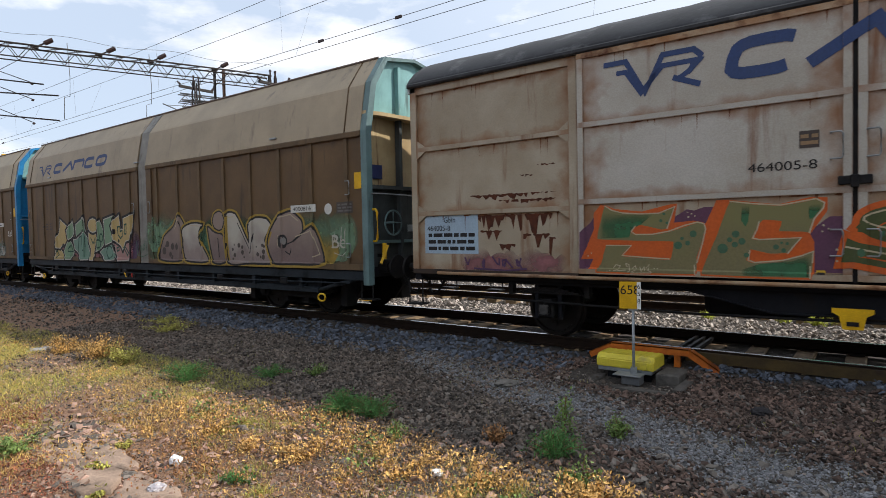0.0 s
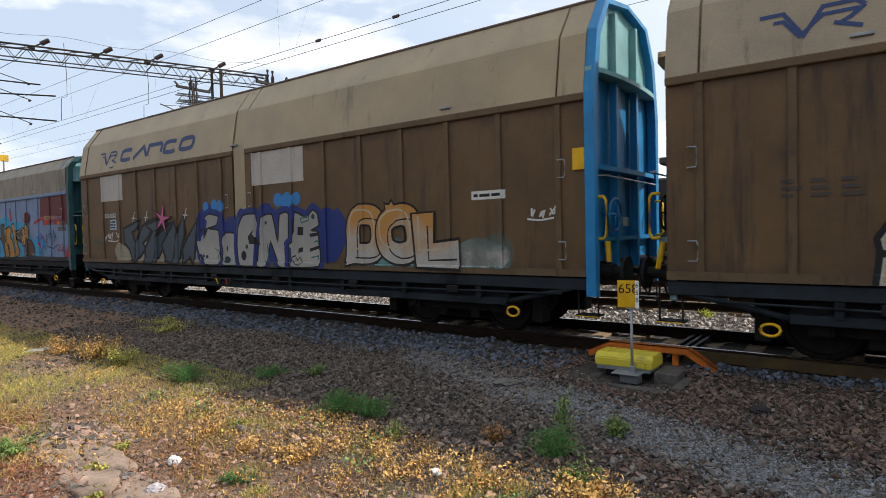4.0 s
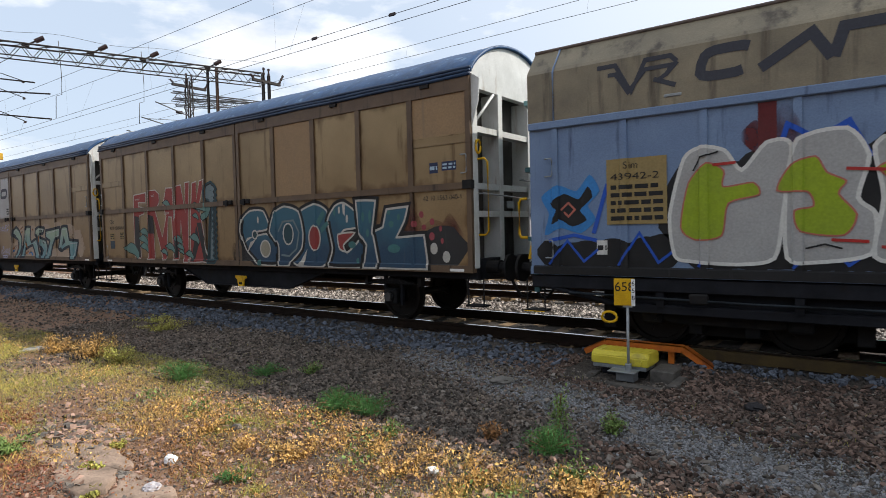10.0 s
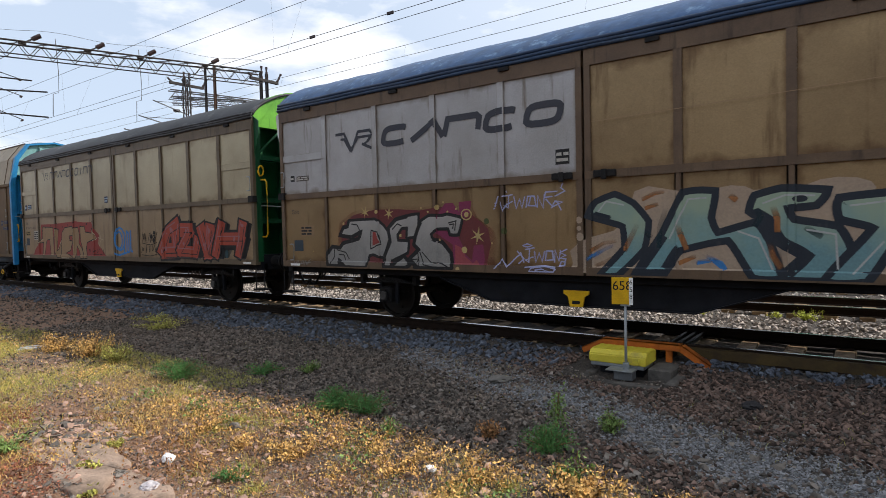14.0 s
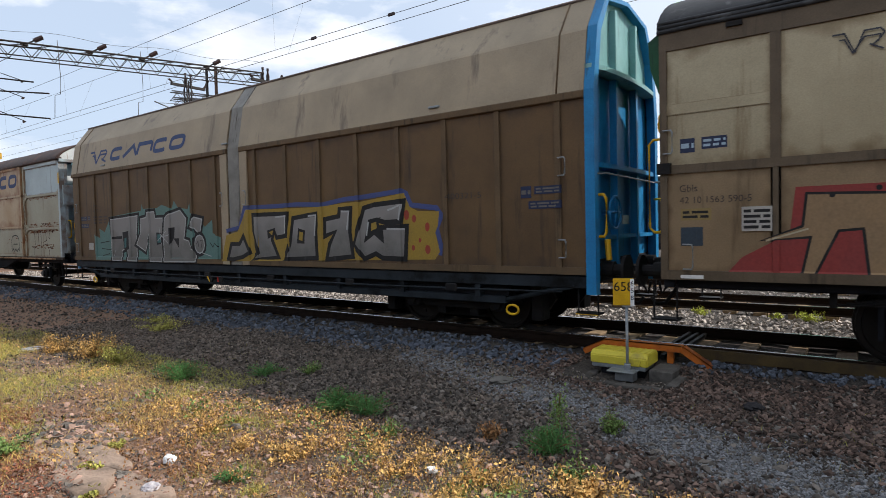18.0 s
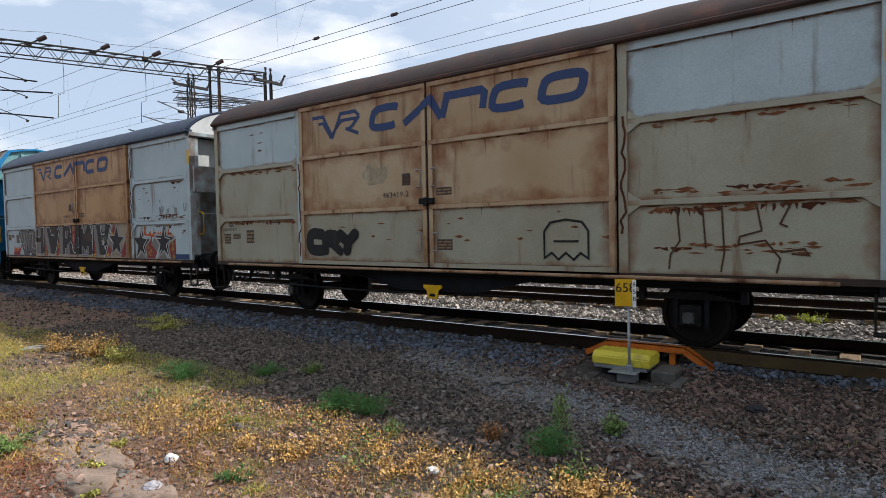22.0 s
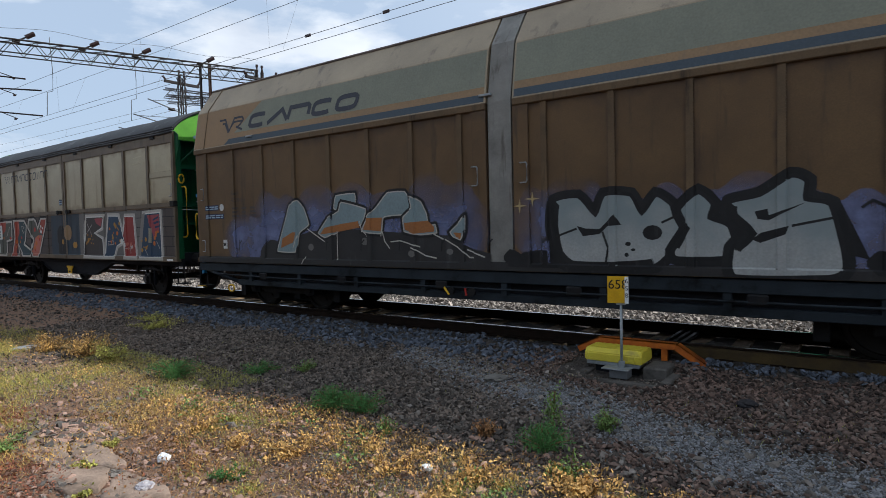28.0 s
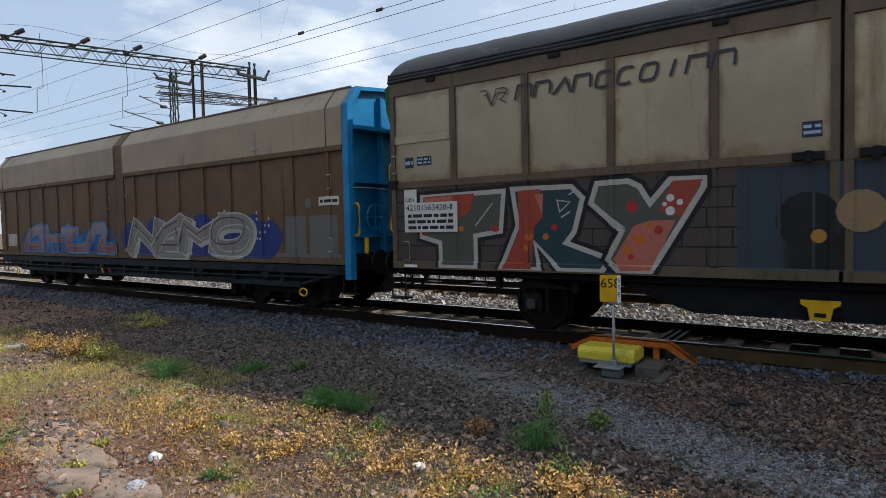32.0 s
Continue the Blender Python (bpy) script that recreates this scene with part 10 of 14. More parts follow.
def wagon_h():
    F = hood(wh)
    emblem(F, 1.2, 6.45, 3.84, 4.22, PT["logo"], wide=0.2)
    S = sh
    patch(S, ((1.45, 1.02), (1.32, 1.77), (1.70, 1.66), (1.67, 1.94), (1.99, 1.83), (2.31, 2.18), (2.44, 2.27), (4.13, 2.38), (4.19, 2.56), (4.24, 2.42), (4.96, 2.42), (5.20, 2.49), (5.70, 2.38), (5.80, 2.58), (5.97, 2.40), (6.42, 2.33), (6.53, 2.52), (6.54, 2.25), (6.92, 2.12), (7.14, 1.88), (7.46, 2.05), (7.46, 1.73), (7.79, 1.62), (7.76, 1.12)), PT["jade"], 0.0016)
    st = dict(edge=PT["silver"], w=0.028, glow=INK, soft=0.0, gw=0.17, label="chrome block letter with black edge")
    bubble(S, ((2.37, 2.18), (3.33, 2.22), (3.93, 2.25), (3.84, 1.75), (3.86, 1.02), (3.36, 1.02), (3.31, 1.37), (3.00, 1.30), (3.03, 1.02), (2.47, 1.02), (2.45, 1.67)), FD["soiled"], lift=0.0040, **st)
    bubble(S, ((4.11, 2.16), (4.40, 2.19), (4.43, 2.32), (4.81, 2.33), (4.86, 2.15), (5.23, 2.15), (5.18, 1.02), (4.58, 1.02), (4.57, 1.74), (4.31, 1.29), (3.84, 1.47), (4.06, 1.75)), FD["soiled"], lift=0.0050, **st)
    bubble(S, ((5.32, 2.13), (5.43, 2.21), (6.07, 2.32), (6.34, 2.10), (6.28, 1.87), (6.21, 1.59), (6.42, 1.55), (6.53, 1.36), (6.77, 1.28), (6.73, 1.04), (5.28, 1.02), (5.24, 1.56)), FD["soiled"], lift=0.0060, **st)
    bubble(S, ((6.68, 2.13), (7.03, 2.07), (6.92, 1.70), (6.69, 1.86), (6.50, 1.90)), FD["soiled"], lift=0.0070, **st)
    bubble(S, oval(6.90, 1.47, 0.21, 0.22), FD["soiled"], lift=0.0080, **st)
    patch(S, ((2.49, 1.69), (3.05, 1.71), (3.04, 1.63), (2.49, 1.62)), INK, 0.0093)
    patch(S, ((3.07, 1.81), (3.46, 1.85), (3.43, 1.34), (3.15, 1.31)), INK, 0.0093)
    patch(S, ((4.90, 1.78), (5.17, 1.77), (5.17, 1.49), (4.90, 1.45)), INK, 0.0093)
    patch(S, ((5.56, 1.89), (5.81, 1.90), (5.77, 1.64), (5.56, 1.43)), INK, 0.0093)
    patch(S, ((5.74, 1.62), (6.00, 1.62), (5.97, 1.38)), INK, 0.0093)
    patch(S, ((4.95, 1.73), (5.12, 1.73), (5.12, 1.52), (4.95, 1.51)), PT["teal"], 0.0097)
    patch(S, ((3.17, 1.64), (3.29, 1.66), (3.26, 1.39), (3.16, 1.37)), PT["teal"], 0.0097)
    lines(S, [((5.05, 1.94), (5.14, 1.47))], 0.018, PT["silver"], 0.0101)
    lines(S, [((4.95, 1.56), (5.38, 1.81))], 0.018, PT["silver"], 0.0101)
    lines(S, [((5.10, 1.73), (5.47, 1.49))], 0.018, PT["silver"], 0.0101)
    lines(S, [((5.09, 1.66), (5.56, 1.71))], 0.018, PT["silver"], 0.0101)
    lines(S, [((2.47, 1.02), (2.65, 1.32))], 0.018, PT["silver"], 0.0101)
    lines(S, [((6.92, 1.28), (7.39, 1.18))], 0.018, PT["silver"], 0.0101)
    lines(S, [((6.77, 1.47), (6.84, 1.55), (6.86, 1.40))], 0.02, INK, 0.0105)
    lines(S, [((6.92, 1.55), (7.03, 1.55), (6.96, 1.38))], 0.02, INK, 0.0105)
    lines(S, [((1.73, 1.52), (2.29, 1.57))], 0.02, INK, 0.0105)
    lines(S, [((1.79, 1.36), (2.35, 1.32))], 0.02, INK, 0.0105)
    lines(S, [((7.35, 1.51), (7.46, 1.40), (7.56, 1.51), (7.71, 1.40))], 0.02, INK, 0.0105)
    lines(S, [((1.86, 1.15), (2.28, 1.21))], 0.02, INK, 0.0105)
    patch(S, ((7.84, 1.07), (8.05, 1.67), (8.50, 1.76), (8.82, 2.23), (10.13, 2.21), (11.16, 2.20), (11.91, 2.25), (12.29, 2.25), (13.38, 2.36), (13.51, 2.11), (13.69, 2.03), (14.15, 2.01), (14.12, 1.78), (14.06, 1.65), (14.15, 1.32), (14.04, 1.19)), PT["mustard"], 0.0016)
    lines(S, [((8.06, 1.77), (8.56, 1.84), (8.76, 2.28), (9.82, 2.27), (10.52, 2.28), (11.25, 2.24), (11.91, 2.32), (12.29, 2.33), (13.32, 2.40), (13.43, 2.35), (13.54, 2.14), (14.09, 2.07), (14.20, 1.94), (14.09, 1.72), (14.17, 1.45), (14.15, 1.26))], 0.09, PT["cobalt2"], 0.0012)
    st = dict(edge=INK, w=0.09, glow=None, soft=0.0, gw=0.1, label="chrome block letter with black edge")
    bubble(S, ((9.02, 2.11), (10.20, 2.10), (10.16, 1.64), (9.82, 1.60), (9.75, 1.74), (9.67, 1.56), (9.88, 1.18), (9.02, 1.13), (9.19, 1.28), (9.04, 1.75)), FD["soiled"], lift=0.0030, **st)
    bubble(S, ((8.10, 1.13), (8.24, 1.47), (8.55, 1.47), (8.70, 1.65), (8.91, 1.28), (8.66, 1.18), (8.29, 1.12)), FD["soiled"], lift=0.0040, **st)
    bubble(S, ((10.37, 2.00), (11.11, 2.07), (11.06, 1.71), (11.08, 1.18), (10.10, 1.15), (10.26, 1.47)), FD["soiled"], lift=0.0050, **st)
    bubble(S, ((11.33, 1.95), (11.73, 2.00), (11.75, 2.13), (12.06, 2.14), (12.02, 1.69), (12.09, 1.22), (11.36, 1.16), (11.45, 1.46), (11.62, 1.70), (11.32, 1.61)), FD["soiled"], lift=0.0060, **st)
    bubble(S, ((12.40, 2.13), (12.65, 2.18), (13.38, 2.22), (13.31, 1.86), (12.93, 1.85), (12.72, 1.90), (12.54, 1.87), (12.43, 1.54), (12.65, 1.68), (12.85, 1.53), (12.82, 1.76), (13.44, 1.77), (13.39, 1.19), (12.85, 1.20), (12.68, 1.28), (12.39, 1.18), (12.13, 1.45)), FD["soiled"], lift=0.0070, **st)
    patch(S, ((9.52, 1.76), (9.79, 1.81), (9.72, 1.63), (9.53, 1.58)), INK, 0.0083)
    patch(S, ((10.53, 1.79), (10.74, 1.74), (10.71, 1.47), (10.48, 1.48)), INK, 0.0083)
    patch(S, ((12.54, 1.89), (12.82, 1.95), (12.77, 1.84), (12.84, 1.57), (12.68, 1.68), (12.43, 1.55)), INK, 0.0083)
    patch(S, ((9.57, 1.72), (9.72, 1.76), (9.68, 1.65)), PT["mustard"], 0.0087)
    patch(S, ((10.57, 1.72), (10.68, 1.70), (10.65, 1.53), (10.54, 1.55)), PT["mustard"], 0.0087)
    patch(S, ((12.58, 1.84), (12.71, 1.87), (12.72, 1.75), (12.58, 1.70)), PT["mustard"], 0.0087)
    lines(S, [((9.81, 2.04), (10.16, 2.05), (10.13, 1.69))], 0.035, PT["silver"], 0.0091)
    lines(S, [((11.79, 2.09), (12.00, 2.08), (11.94, 1.73))], 0.035, PT["silver"], 0.0091)
    lines(S, [((12.99, 2.07), (13.32, 2.15), (13.27, 1.88))], 0.035, PT["silver"], 0.0091)
    lines(S, [((12.96, 1.73), (13.39, 1.72))], 0.035, PT["silver"], 0.0091)
    lines(S, [((10.84, 2.03), (11.07, 2.04), (11.02, 1.63))], 0.035, PT["silver"], 0.0091)
    lines(S, [((12.51, 1.87), (12.45, 1.61))], 0.035, PT["silver"], 0.0091)
    patch(S, oval(13.43, 1.97, 0.06, 0.09), PT["brick"], 0.0022)
    patch(S, oval(13.60, 1.90, 0.05, 0.07), PT["brick"], 0.0022)
    patch(S, oval(13.89, 1.75, 0.05, 0.08), PT["brick"], 0.0022)
    patch(S, oval(13.89, 1.36, 0.06, 0.08), PT["brick"], 0.0022)
    patch(S, oval(13.57, 1.39, 0.04, 0.05), PT["brick"], 0.0022)
    patch(S, oval(13.72, 1.52, 0.03, 0.04), PT["brick"], 0.0022)
    patch(S, oval(13.44, 1.66, 0.03, 0.05), PT["brick"], 0.0022)
    info(S, 1.35, 2.58, 5, PT["smoke"], 0.09, "Simn-t", "400321-5")
    for u, z, w in ((0.5, 2.2, 0.4), (0.5, 1.98, 0.5), (0.95, 2.2, 0.16), (15.95, 2.2, 0.45), (15.85, 1.98, 0.55)):
        plate(S, u, u + w, z, z + 0.12, PT["cobalt"], PT["dull"], 2, name="notice_label")
    plate(S, 15.72, 15.9, 2.15, 2.33, PT["cobalt"], PT["dull"], 1, name="notice_label")
    rect(S, 0.95, 1.25, 1.32, 1.52, PT["offwhite"], 0.003, "blank_panel", "pale blank panel")
    text(S, "400321-5", 14.3, 2.2, 0.1, PT["smoke"], 0.7)


def rust_runs(root, y, u0, u1, z0, z1, n, seed):
    """Flaked and scratched streaks on old paint."""
    S = Side(root, (), y, y, ())
    r = random.Random(seed)
    bm = B()
    for k in range(n):
        u, z = r.uniform(u0, u1), r.uniform(z0, z1)
        w, h = r.uniform(0.05, 0.28), r.uniform(0.006, 0.03)
        ngon(bm, [(u, z), (u + w * 0.5, z - h), (u + w, z + r.uniform(-0.01, 0.01)), (u + w * 0.6, z + h)], 0.003 + 0.0001 * k, 0)
    S.lay(bm, "rust_scratches", [mat("fresh_rust", (0.2, 0.08, 0.03), (0.11, 0.042, 0.017), rough=0.85, scale=14, bump=0.3)], "rusty scratches in the paint")


def rust_drips(root, y, u0, u1, z, n, seed, long=0.3):
    """Rust that has run down from a rail in thin tapering streaks of its own shape."""
    S = Side(root, (), y, y, ())
    r = random.Random(seed)
    bm = B()
    for k in range(n):
        u, w, h = r.uniform(u0, u1), r.uniform(0.004, 0.014), long * r.uniform(0.1, 1.0) ** 3 + 0.02
        s = r.uniform(-0.01, 0.01)
        ngon(bm, [(u - w, z), (u - w * 0.3, z - h * 0.45), (u + s, z - h), (u + w * 0.35, z - h * 0.5), (u + w, z)], 0.003 + 0.0001 * k, 0)
    for k in range(n // 2):                  # flaked patches along the rail itself
        u, w, h = r.uniform(u0, u1), r.uniform(0.04, 0.26), r.uniform(0.006, 0.022)
        ngon(bm, [(u, z - h), (u + w * 0.4, z - h * 1.4), (u + w, z - h * 0.6), (u + w * 0.9, z), (u + w * 0.2, z)], 0.0035 + 0.0001 * (n + k), 0)
    tagged(S.lay(bm, "rust_stain", [mat("dark_rust_run", (0.17, 0.07, 0.03), (0.1, 0.038, 0.016), rough=0.85, scale=10, bump=0.3)]), "thin dark rust runs below a rail", kind="stuff")


def crack(root, y, u, z0, z1, seed):
    r = random.Random(seed)
    P = []
    z = z0
    while z < z1:
        P.append((u + r.uniform(-0.045, 0.045), z))
        z += r.uniform(0.08, 0.16)
    lines(Side(root, (), y, y, ()), [P], 0.035, RUST, 0.003, "rust_seam", "wandering rusty weld seam")


def wagon_i():
    D = si
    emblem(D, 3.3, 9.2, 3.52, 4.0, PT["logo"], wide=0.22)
    word(D, "CRY", 3.08, 4.45, 1.22, 1.78, INK, INK, 0.17, 0.03, square=False, seed=3, label="black sprayed letter")
    text(D, "463419-2", 5.15, 2.3, 0.1, INK, 0.62)
    plate(D, 5.62, 5.81, 2.5, 2.71, PT["smoke"], PT["brown"], 2, name="notice_label")
    plate(D, 6.38, 6.7, 2.29, 2.42, PT["smoke"], PT["tan"], 2, name="notice_label")
    plate(D, 6.38, 6.7, 1.36, 1.54, PT["smoke"], PT["tan"], 3, name="notice_label")
    cloud(D, 4.65, 5.3, 2.55, 3.05, PT["cream"], 3, 2)
    lines(D, [[(8.4, 1.25), (8.4, 1.65), (8.5, 1.78), (8.75, 1.82), (9.0, 1.78), (9.1, 1.65), (9.1, 1.25), (8.98, 1.33), (8.87, 1.23), (8.75, 1.33), (8.63, 1.23), (8.52, 1.33), (8.4, 1.25)]], 0.035, INK, label="black arched outline")
    lines(D, [[(8.55, 1.5), (8.95, 1.5)]], 0.03, INK)
    S = Side(wi, (), -1.357, -1.357, ())
    text(S, "Gbln", 0.24, 1.86, 0.075, INK)
    text(S, "463419-2", 0.04, 1.76, 0.075, INK, 0.5)
    for u0, u1, z0, z1 in ((0.04, 0.3, 1.47, 1.7), (0.39, 0.67, 1.58, 1.7), (0.9, 1.18, 1.48, 1.77)):
        plate(S, u0, u1, z0, z1, PT["smoke"], PT["tan"], 3)
    lines(S, [[(10.3, 1.95), (10.34, 1.5), (10.22, 1.32), (10.2, 1.12)], [(10.62, 1.95), (10.66, 1.4)], [(10.85, 1.95), (10.88, 1.35), (10.84, 1.1)], [(11.25, 1.92), (11.3, 1.62), (11.06, 1.55), (11.04, 1.45), (11.34, 1.5), (11.5, 1.28), (11.46, 1.1)], [(11.62, 1.96), (11.5, 1.7), (11.58, 1.66)], [(11.5, 1.36), (11.75, 1.4), (11.8, 1.32), (11.62, 1.34)]], 0.024, PT["brown"], 0.008, "painted_tag")
    for k, (a, b, z0, z1) in enumerate(((0.2, 2.6, 1.9, 1.97), (0.3, 2.6, 3.0, 3.09), (9.9, 12.2, 3.02, 3.1), (9.9, 12.2, 2.06, 2.2), (9.9, 12.2, 1.88, 1.97), (10.2, 11.8, 1.34, 1.48), (0.9, 1.6, 3.4, 4.0))):
        rust_runs(wi, -1.357, a, b, z0, z1, 26 if k < 6 else 4, k)
    rust_runs(wi, -1.432, 3.2, 9.3, 1.5, 2.0, 20, 9)
    for k, (u, z, w, h) in enumerate(((9.95, 1.95, 1.0, 0.14), (11.1, 1.96, 0.9, 0.1), (10.0, 1.42, 0.5, 0.06), (10.9, 2.2, 0.6, 0.05), (11.3, 2.16, 0.5, 0.05), (0.4, 1.95, 0.8, 0.06), (1.5, 1.95, 0.8, 0.08))):
        ragged(S, u, z, w, h, 40 + k)
    rusting(wi, 50, 6, 7)
    crack(wi, -1.402, 2.8, 1.2, 3.2, 3)
    crack(wi, -1.402, 9.6, 1.6, 3.3, 4)
    bx("corner_flag", YELLOW, wi, 12.5, 12.596, -1.404, -1.402, 3.45, 3.8, label="yellow corner patch")


def wagon_j():
    D = sj
    emblem(D, 3.25, 8.45, 3.58, 4.02, PT["logo"], wide=0.22)
    S = Side(wj, (), -1.357, -1.357, ())
    rect(D, 2.96, 8.5, 1.08, 2.06, PT["soot"], 0.001, label="black sprayed band")
    patch(D, ((4.14, 2.05), (4.49, 2.08), (4.44, 1.77), (4.20, 1.76)), PT["umber"], 0.0020)
    patch(D, ((3.32, 1.89), (3.56, 1.88), (3.53, 1.42), (3.31, 1.51)), PT["umber"], 0.0022)
    patch(D, ((6.60, 1.76), (6.93, 1.83), (7.15, 1.93), (7.17, 1.56), (6.83, 1.54), (6.62, 1.59)), PT["umber"], 0.0024)
    patch(D, ((7.71, 1.68), (8.15, 1.69), (8.11, 1.52), (7.84, 1.58)), PT["moss2"], 0.0026)
    patch(D, ((3.04, 2.08), (3.32, 2.08), (3.29, 1.72), (3.03, 1.69)), PT["grit"], 0.0028)
    patch(D, ((2.98, 1.53), (3.29, 1.54), (3.26, 1.09), (2.97, 1.09)), PT["grit"], 0.0030)
    patch(D, ((3.62, 2.04), (3.80, 2.05), (4.14, 1.09), (3.90, 1.09), (3.64, 1.63), (3.61, 1.67)), PT["grit"], 0.0032)
    patch(D, ((4.93, 2.04), (5.10, 2.04), (5.04, 1.09), (4.79, 1.09), (4.82, 1.76)), PT["grit"], 0.0034)
    patch(D, ((5.39, 1.89), (5.47, 1.90), (5.45, 1.73), (5.38, 1.67)), PT["grit"], 0.0036)
    patch(D, ((5.39, 1.47), (5.56, 1.47), (5.56, 1.09), (5.36, 1.09)), PT["grit"], 0.0038)
    patch(D, ((6.62, 2.04), (6.89, 2.04), (6.73, 1.81)), PT["grit"], 0.0040)
    patch(D, ((7.30, 2.05), (7.47, 2.04), (7.55, 1.73), (7.67, 1.09), (7.45, 1.09), (7.32, 1.63)), PT["grit"], 0.0042)
    patch(D, ((6.58, 1.40), (6.75, 1.19), (6.87, 1.40), (6.94, 1.40), (6.92, 1.09), (6.57, 1.09)), PT["grit"], 0.0044)
    patch(D, ((7.78, 2.07), (8.11, 2.07), (8.04, 1.84), (7.86, 1.82)), PT["grit"], 0.0046)
    patch(D, ((8.50, 2.03), (8.56, 2.03), (8.33, 1.64), (8.60, 1.43), (8.52, 1.26), (8.38, 1.09), (8.04, 1.09)), PT["grit"], 0.0048)
    patch(D, ((3.63, 1.65), (3.89, 1.09), (3.59, 1.09)), PT["blood"], 0.0050)
    patch(D, ((4.82, 1.79), (4.79, 1.09), (4.47, 1.09)), PT["blood"], 0.0052)
    patch(D, ((5.78, 1.89), (6.00, 1.92), (6.01, 1.30), (5.86, 1.30), (5.84, 1.52), (5.74, 1.58)), PT["blood"], 0.0054)
    patch(D, ((7.30, 1.61), (7.47, 1.09), (7.28, 1.09)), PT["blood"], 0.0056)
    patch(D, ((8.53, 1.94), (8.65, 2.02), (8.67, 1.89), (8.53, 1.67), (8.38, 1.67)), PT["blood"], 0.0058)
    patch(D, ((8.23, 1.43), (8.43, 1.32), (8.36, 1.10), (8.08, 1.09)), PT["blood"], 0.0060)
    patch(D, ((5.81, 2.04), (6.00, 2.04), (6.01, 1.89), (5.79, 1.87)), PT["rustp"], 0.0062)
    lines(D, [((2.99, 2.03), (2.98, 1.71), (3.26, 1.70))], 0.026, PT["white"], 0.0095)
    lines(D, [((3.34, 2.03), (3.58, 2.02), (3.55, 1.36))], 0.026, PT["white"], 0.0095)
    lines(D, [((3.81, 2.03), (4.09, 2.02), (4.20, 1.76), (4.42, 1.76))], 0.026, PT["white"], 0.0095)
    lines(D, [((4.65, 1.92), (4.73, 1.94), (4.82, 2.03), (4.87, 2.03))], 0.026, PT["white"], 0.0095)
    lines(D, [((4.87, 2.00), (4.64, 1.45), (4.47, 1.14))], 0.026, PT["white"], 0.0095)
    lines(D, [((5.34, 1.89), (5.32, 1.67), (5.42, 1.66))], 0.026, PT["white"], 0.0095)
    lines(D, [((2.98, 1.52), (2.97, 1.26))], 0.026, PT["white"], 0.0095)
    lines(D, [((2.94, 1.21), (2.93, 1.09))], 0.026, PT["white"], 0.0095)
    lines(D, [((3.53, 1.20), (3.57, 1.09))], 0.026, PT["white"], 0.0095)
    lines(D, [((5.28, 1.33), (5.26, 1.12))], 0.026, PT["white"], 0.0095)
    lines(D, [((5.32, 1.33), (5.30, 1.13))], 0.026, PT["white"], 0.0095)
    lines(D, [((5.29, 2.06), (5.67, 2.04), (5.69, 1.81))], 0.026, PT["white"], 0.0095)
    lines(D, [((5.65, 1.56), (5.78, 1.46), (5.81, 1.31), (5.89, 1.19), (6.01, 1.19))], 0.026, PT["white"], 0.0095)
    lines(D, [((6.52, 2.05), (6.59, 2.03), (6.65, 1.82))], 0.026, PT["white"], 0.0095)
    lines(D, [((6.47, 1.98), (6.53, 1.98), (6.55, 1.92))], 0.026, PT["white"], 0.0095)
    lines(D, [((7.03, 2.05), (7.25, 2.05), (7.19, 1.30))], 0.026, PT["white"], 0.0095)
    lines(D, [((7.07, 1.98), (7.15, 1.98), (7.17, 1.82))], 0.026, PT["white"], 0.0095)
    lines(D, [((6.53, 1.37), (6.52, 1.11))], 0.026, PT["white"], 0.0095)
    lines(D, [((6.75, 1.19), (6.86, 1.39))], 0.026, PT["white"], 0.0095)
    lines(D, [((7.59, 2.06), (7.76, 2.06), (7.81, 1.75), (7.97, 1.76))], 0.026, PT["white"], 0.0095)
    lines(D, [((8.19, 2.05), (8.43, 2.04), (8.16, 1.48))], 0.026, PT["white"], 0.0095)
    lines(D, [((8.50, 2.03), (8.03, 1.09))], 0.026, PT["white"], 0.0095)
    lines(D, [((8.33, 1.64), (8.65, 1.65))], 0.026, PT["white"], 0.0095)
    lines(D, [((8.33, 1.63), (8.61, 1.43), (8.34, 1.09))], 0.026, PT["white"], 0.0095)
    lines(D, [((8.47, 1.59), (8.65, 1.59))], 0.026, PT["white"], 0.0095)
    lines(D, [((3.02, 2.00), (3.01, 1.68), (3.29, 1.67))], 0.04, PT["soot"], 0.0088)
    lines(D, [((3.37, 2.00), (3.61, 1.99), (3.58, 1.33))], 0.04, PT["soot"], 0.0088)
    lines(D, [((3.84, 2.00), (4.12, 1.99), (4.23, 1.73), (4.45, 1.73))], 0.04, PT["soot"], 0.0088)
    lines(D, [((4.68, 1.90), (4.75, 1.91), (4.85, 2.01), (4.90, 2.00))], 0.04, PT["soot"], 0.0088)
    lines(D, [((4.89, 1.98), (4.67, 1.42), (4.50, 1.11))], 0.04, PT["soot"], 0.0088)
    lines(D, [((5.37, 1.86), (5.35, 1.64), (5.45, 1.63))], 0.04, PT["soot"], 0.0088)
    lines(D, [((5.31, 2.03), (5.69, 2.02), (5.72, 1.78))], 0.04, PT["slate"], 0.0088)
    lines(D, [((5.67, 1.54), (5.80, 1.43), (5.83, 1.29), (5.92, 1.16), (6.03, 1.16))], 0.04, PT["slate"], 0.0088)
    lines(D, [((6.54, 2.02), (6.61, 2.00), (6.67, 1.80))], 0.04, PT["slate"], 0.0088)
    lines(D, [((6.49, 1.95), (6.56, 1.95), (6.57, 1.90))], 0.04, PT["slate"], 0.0088)
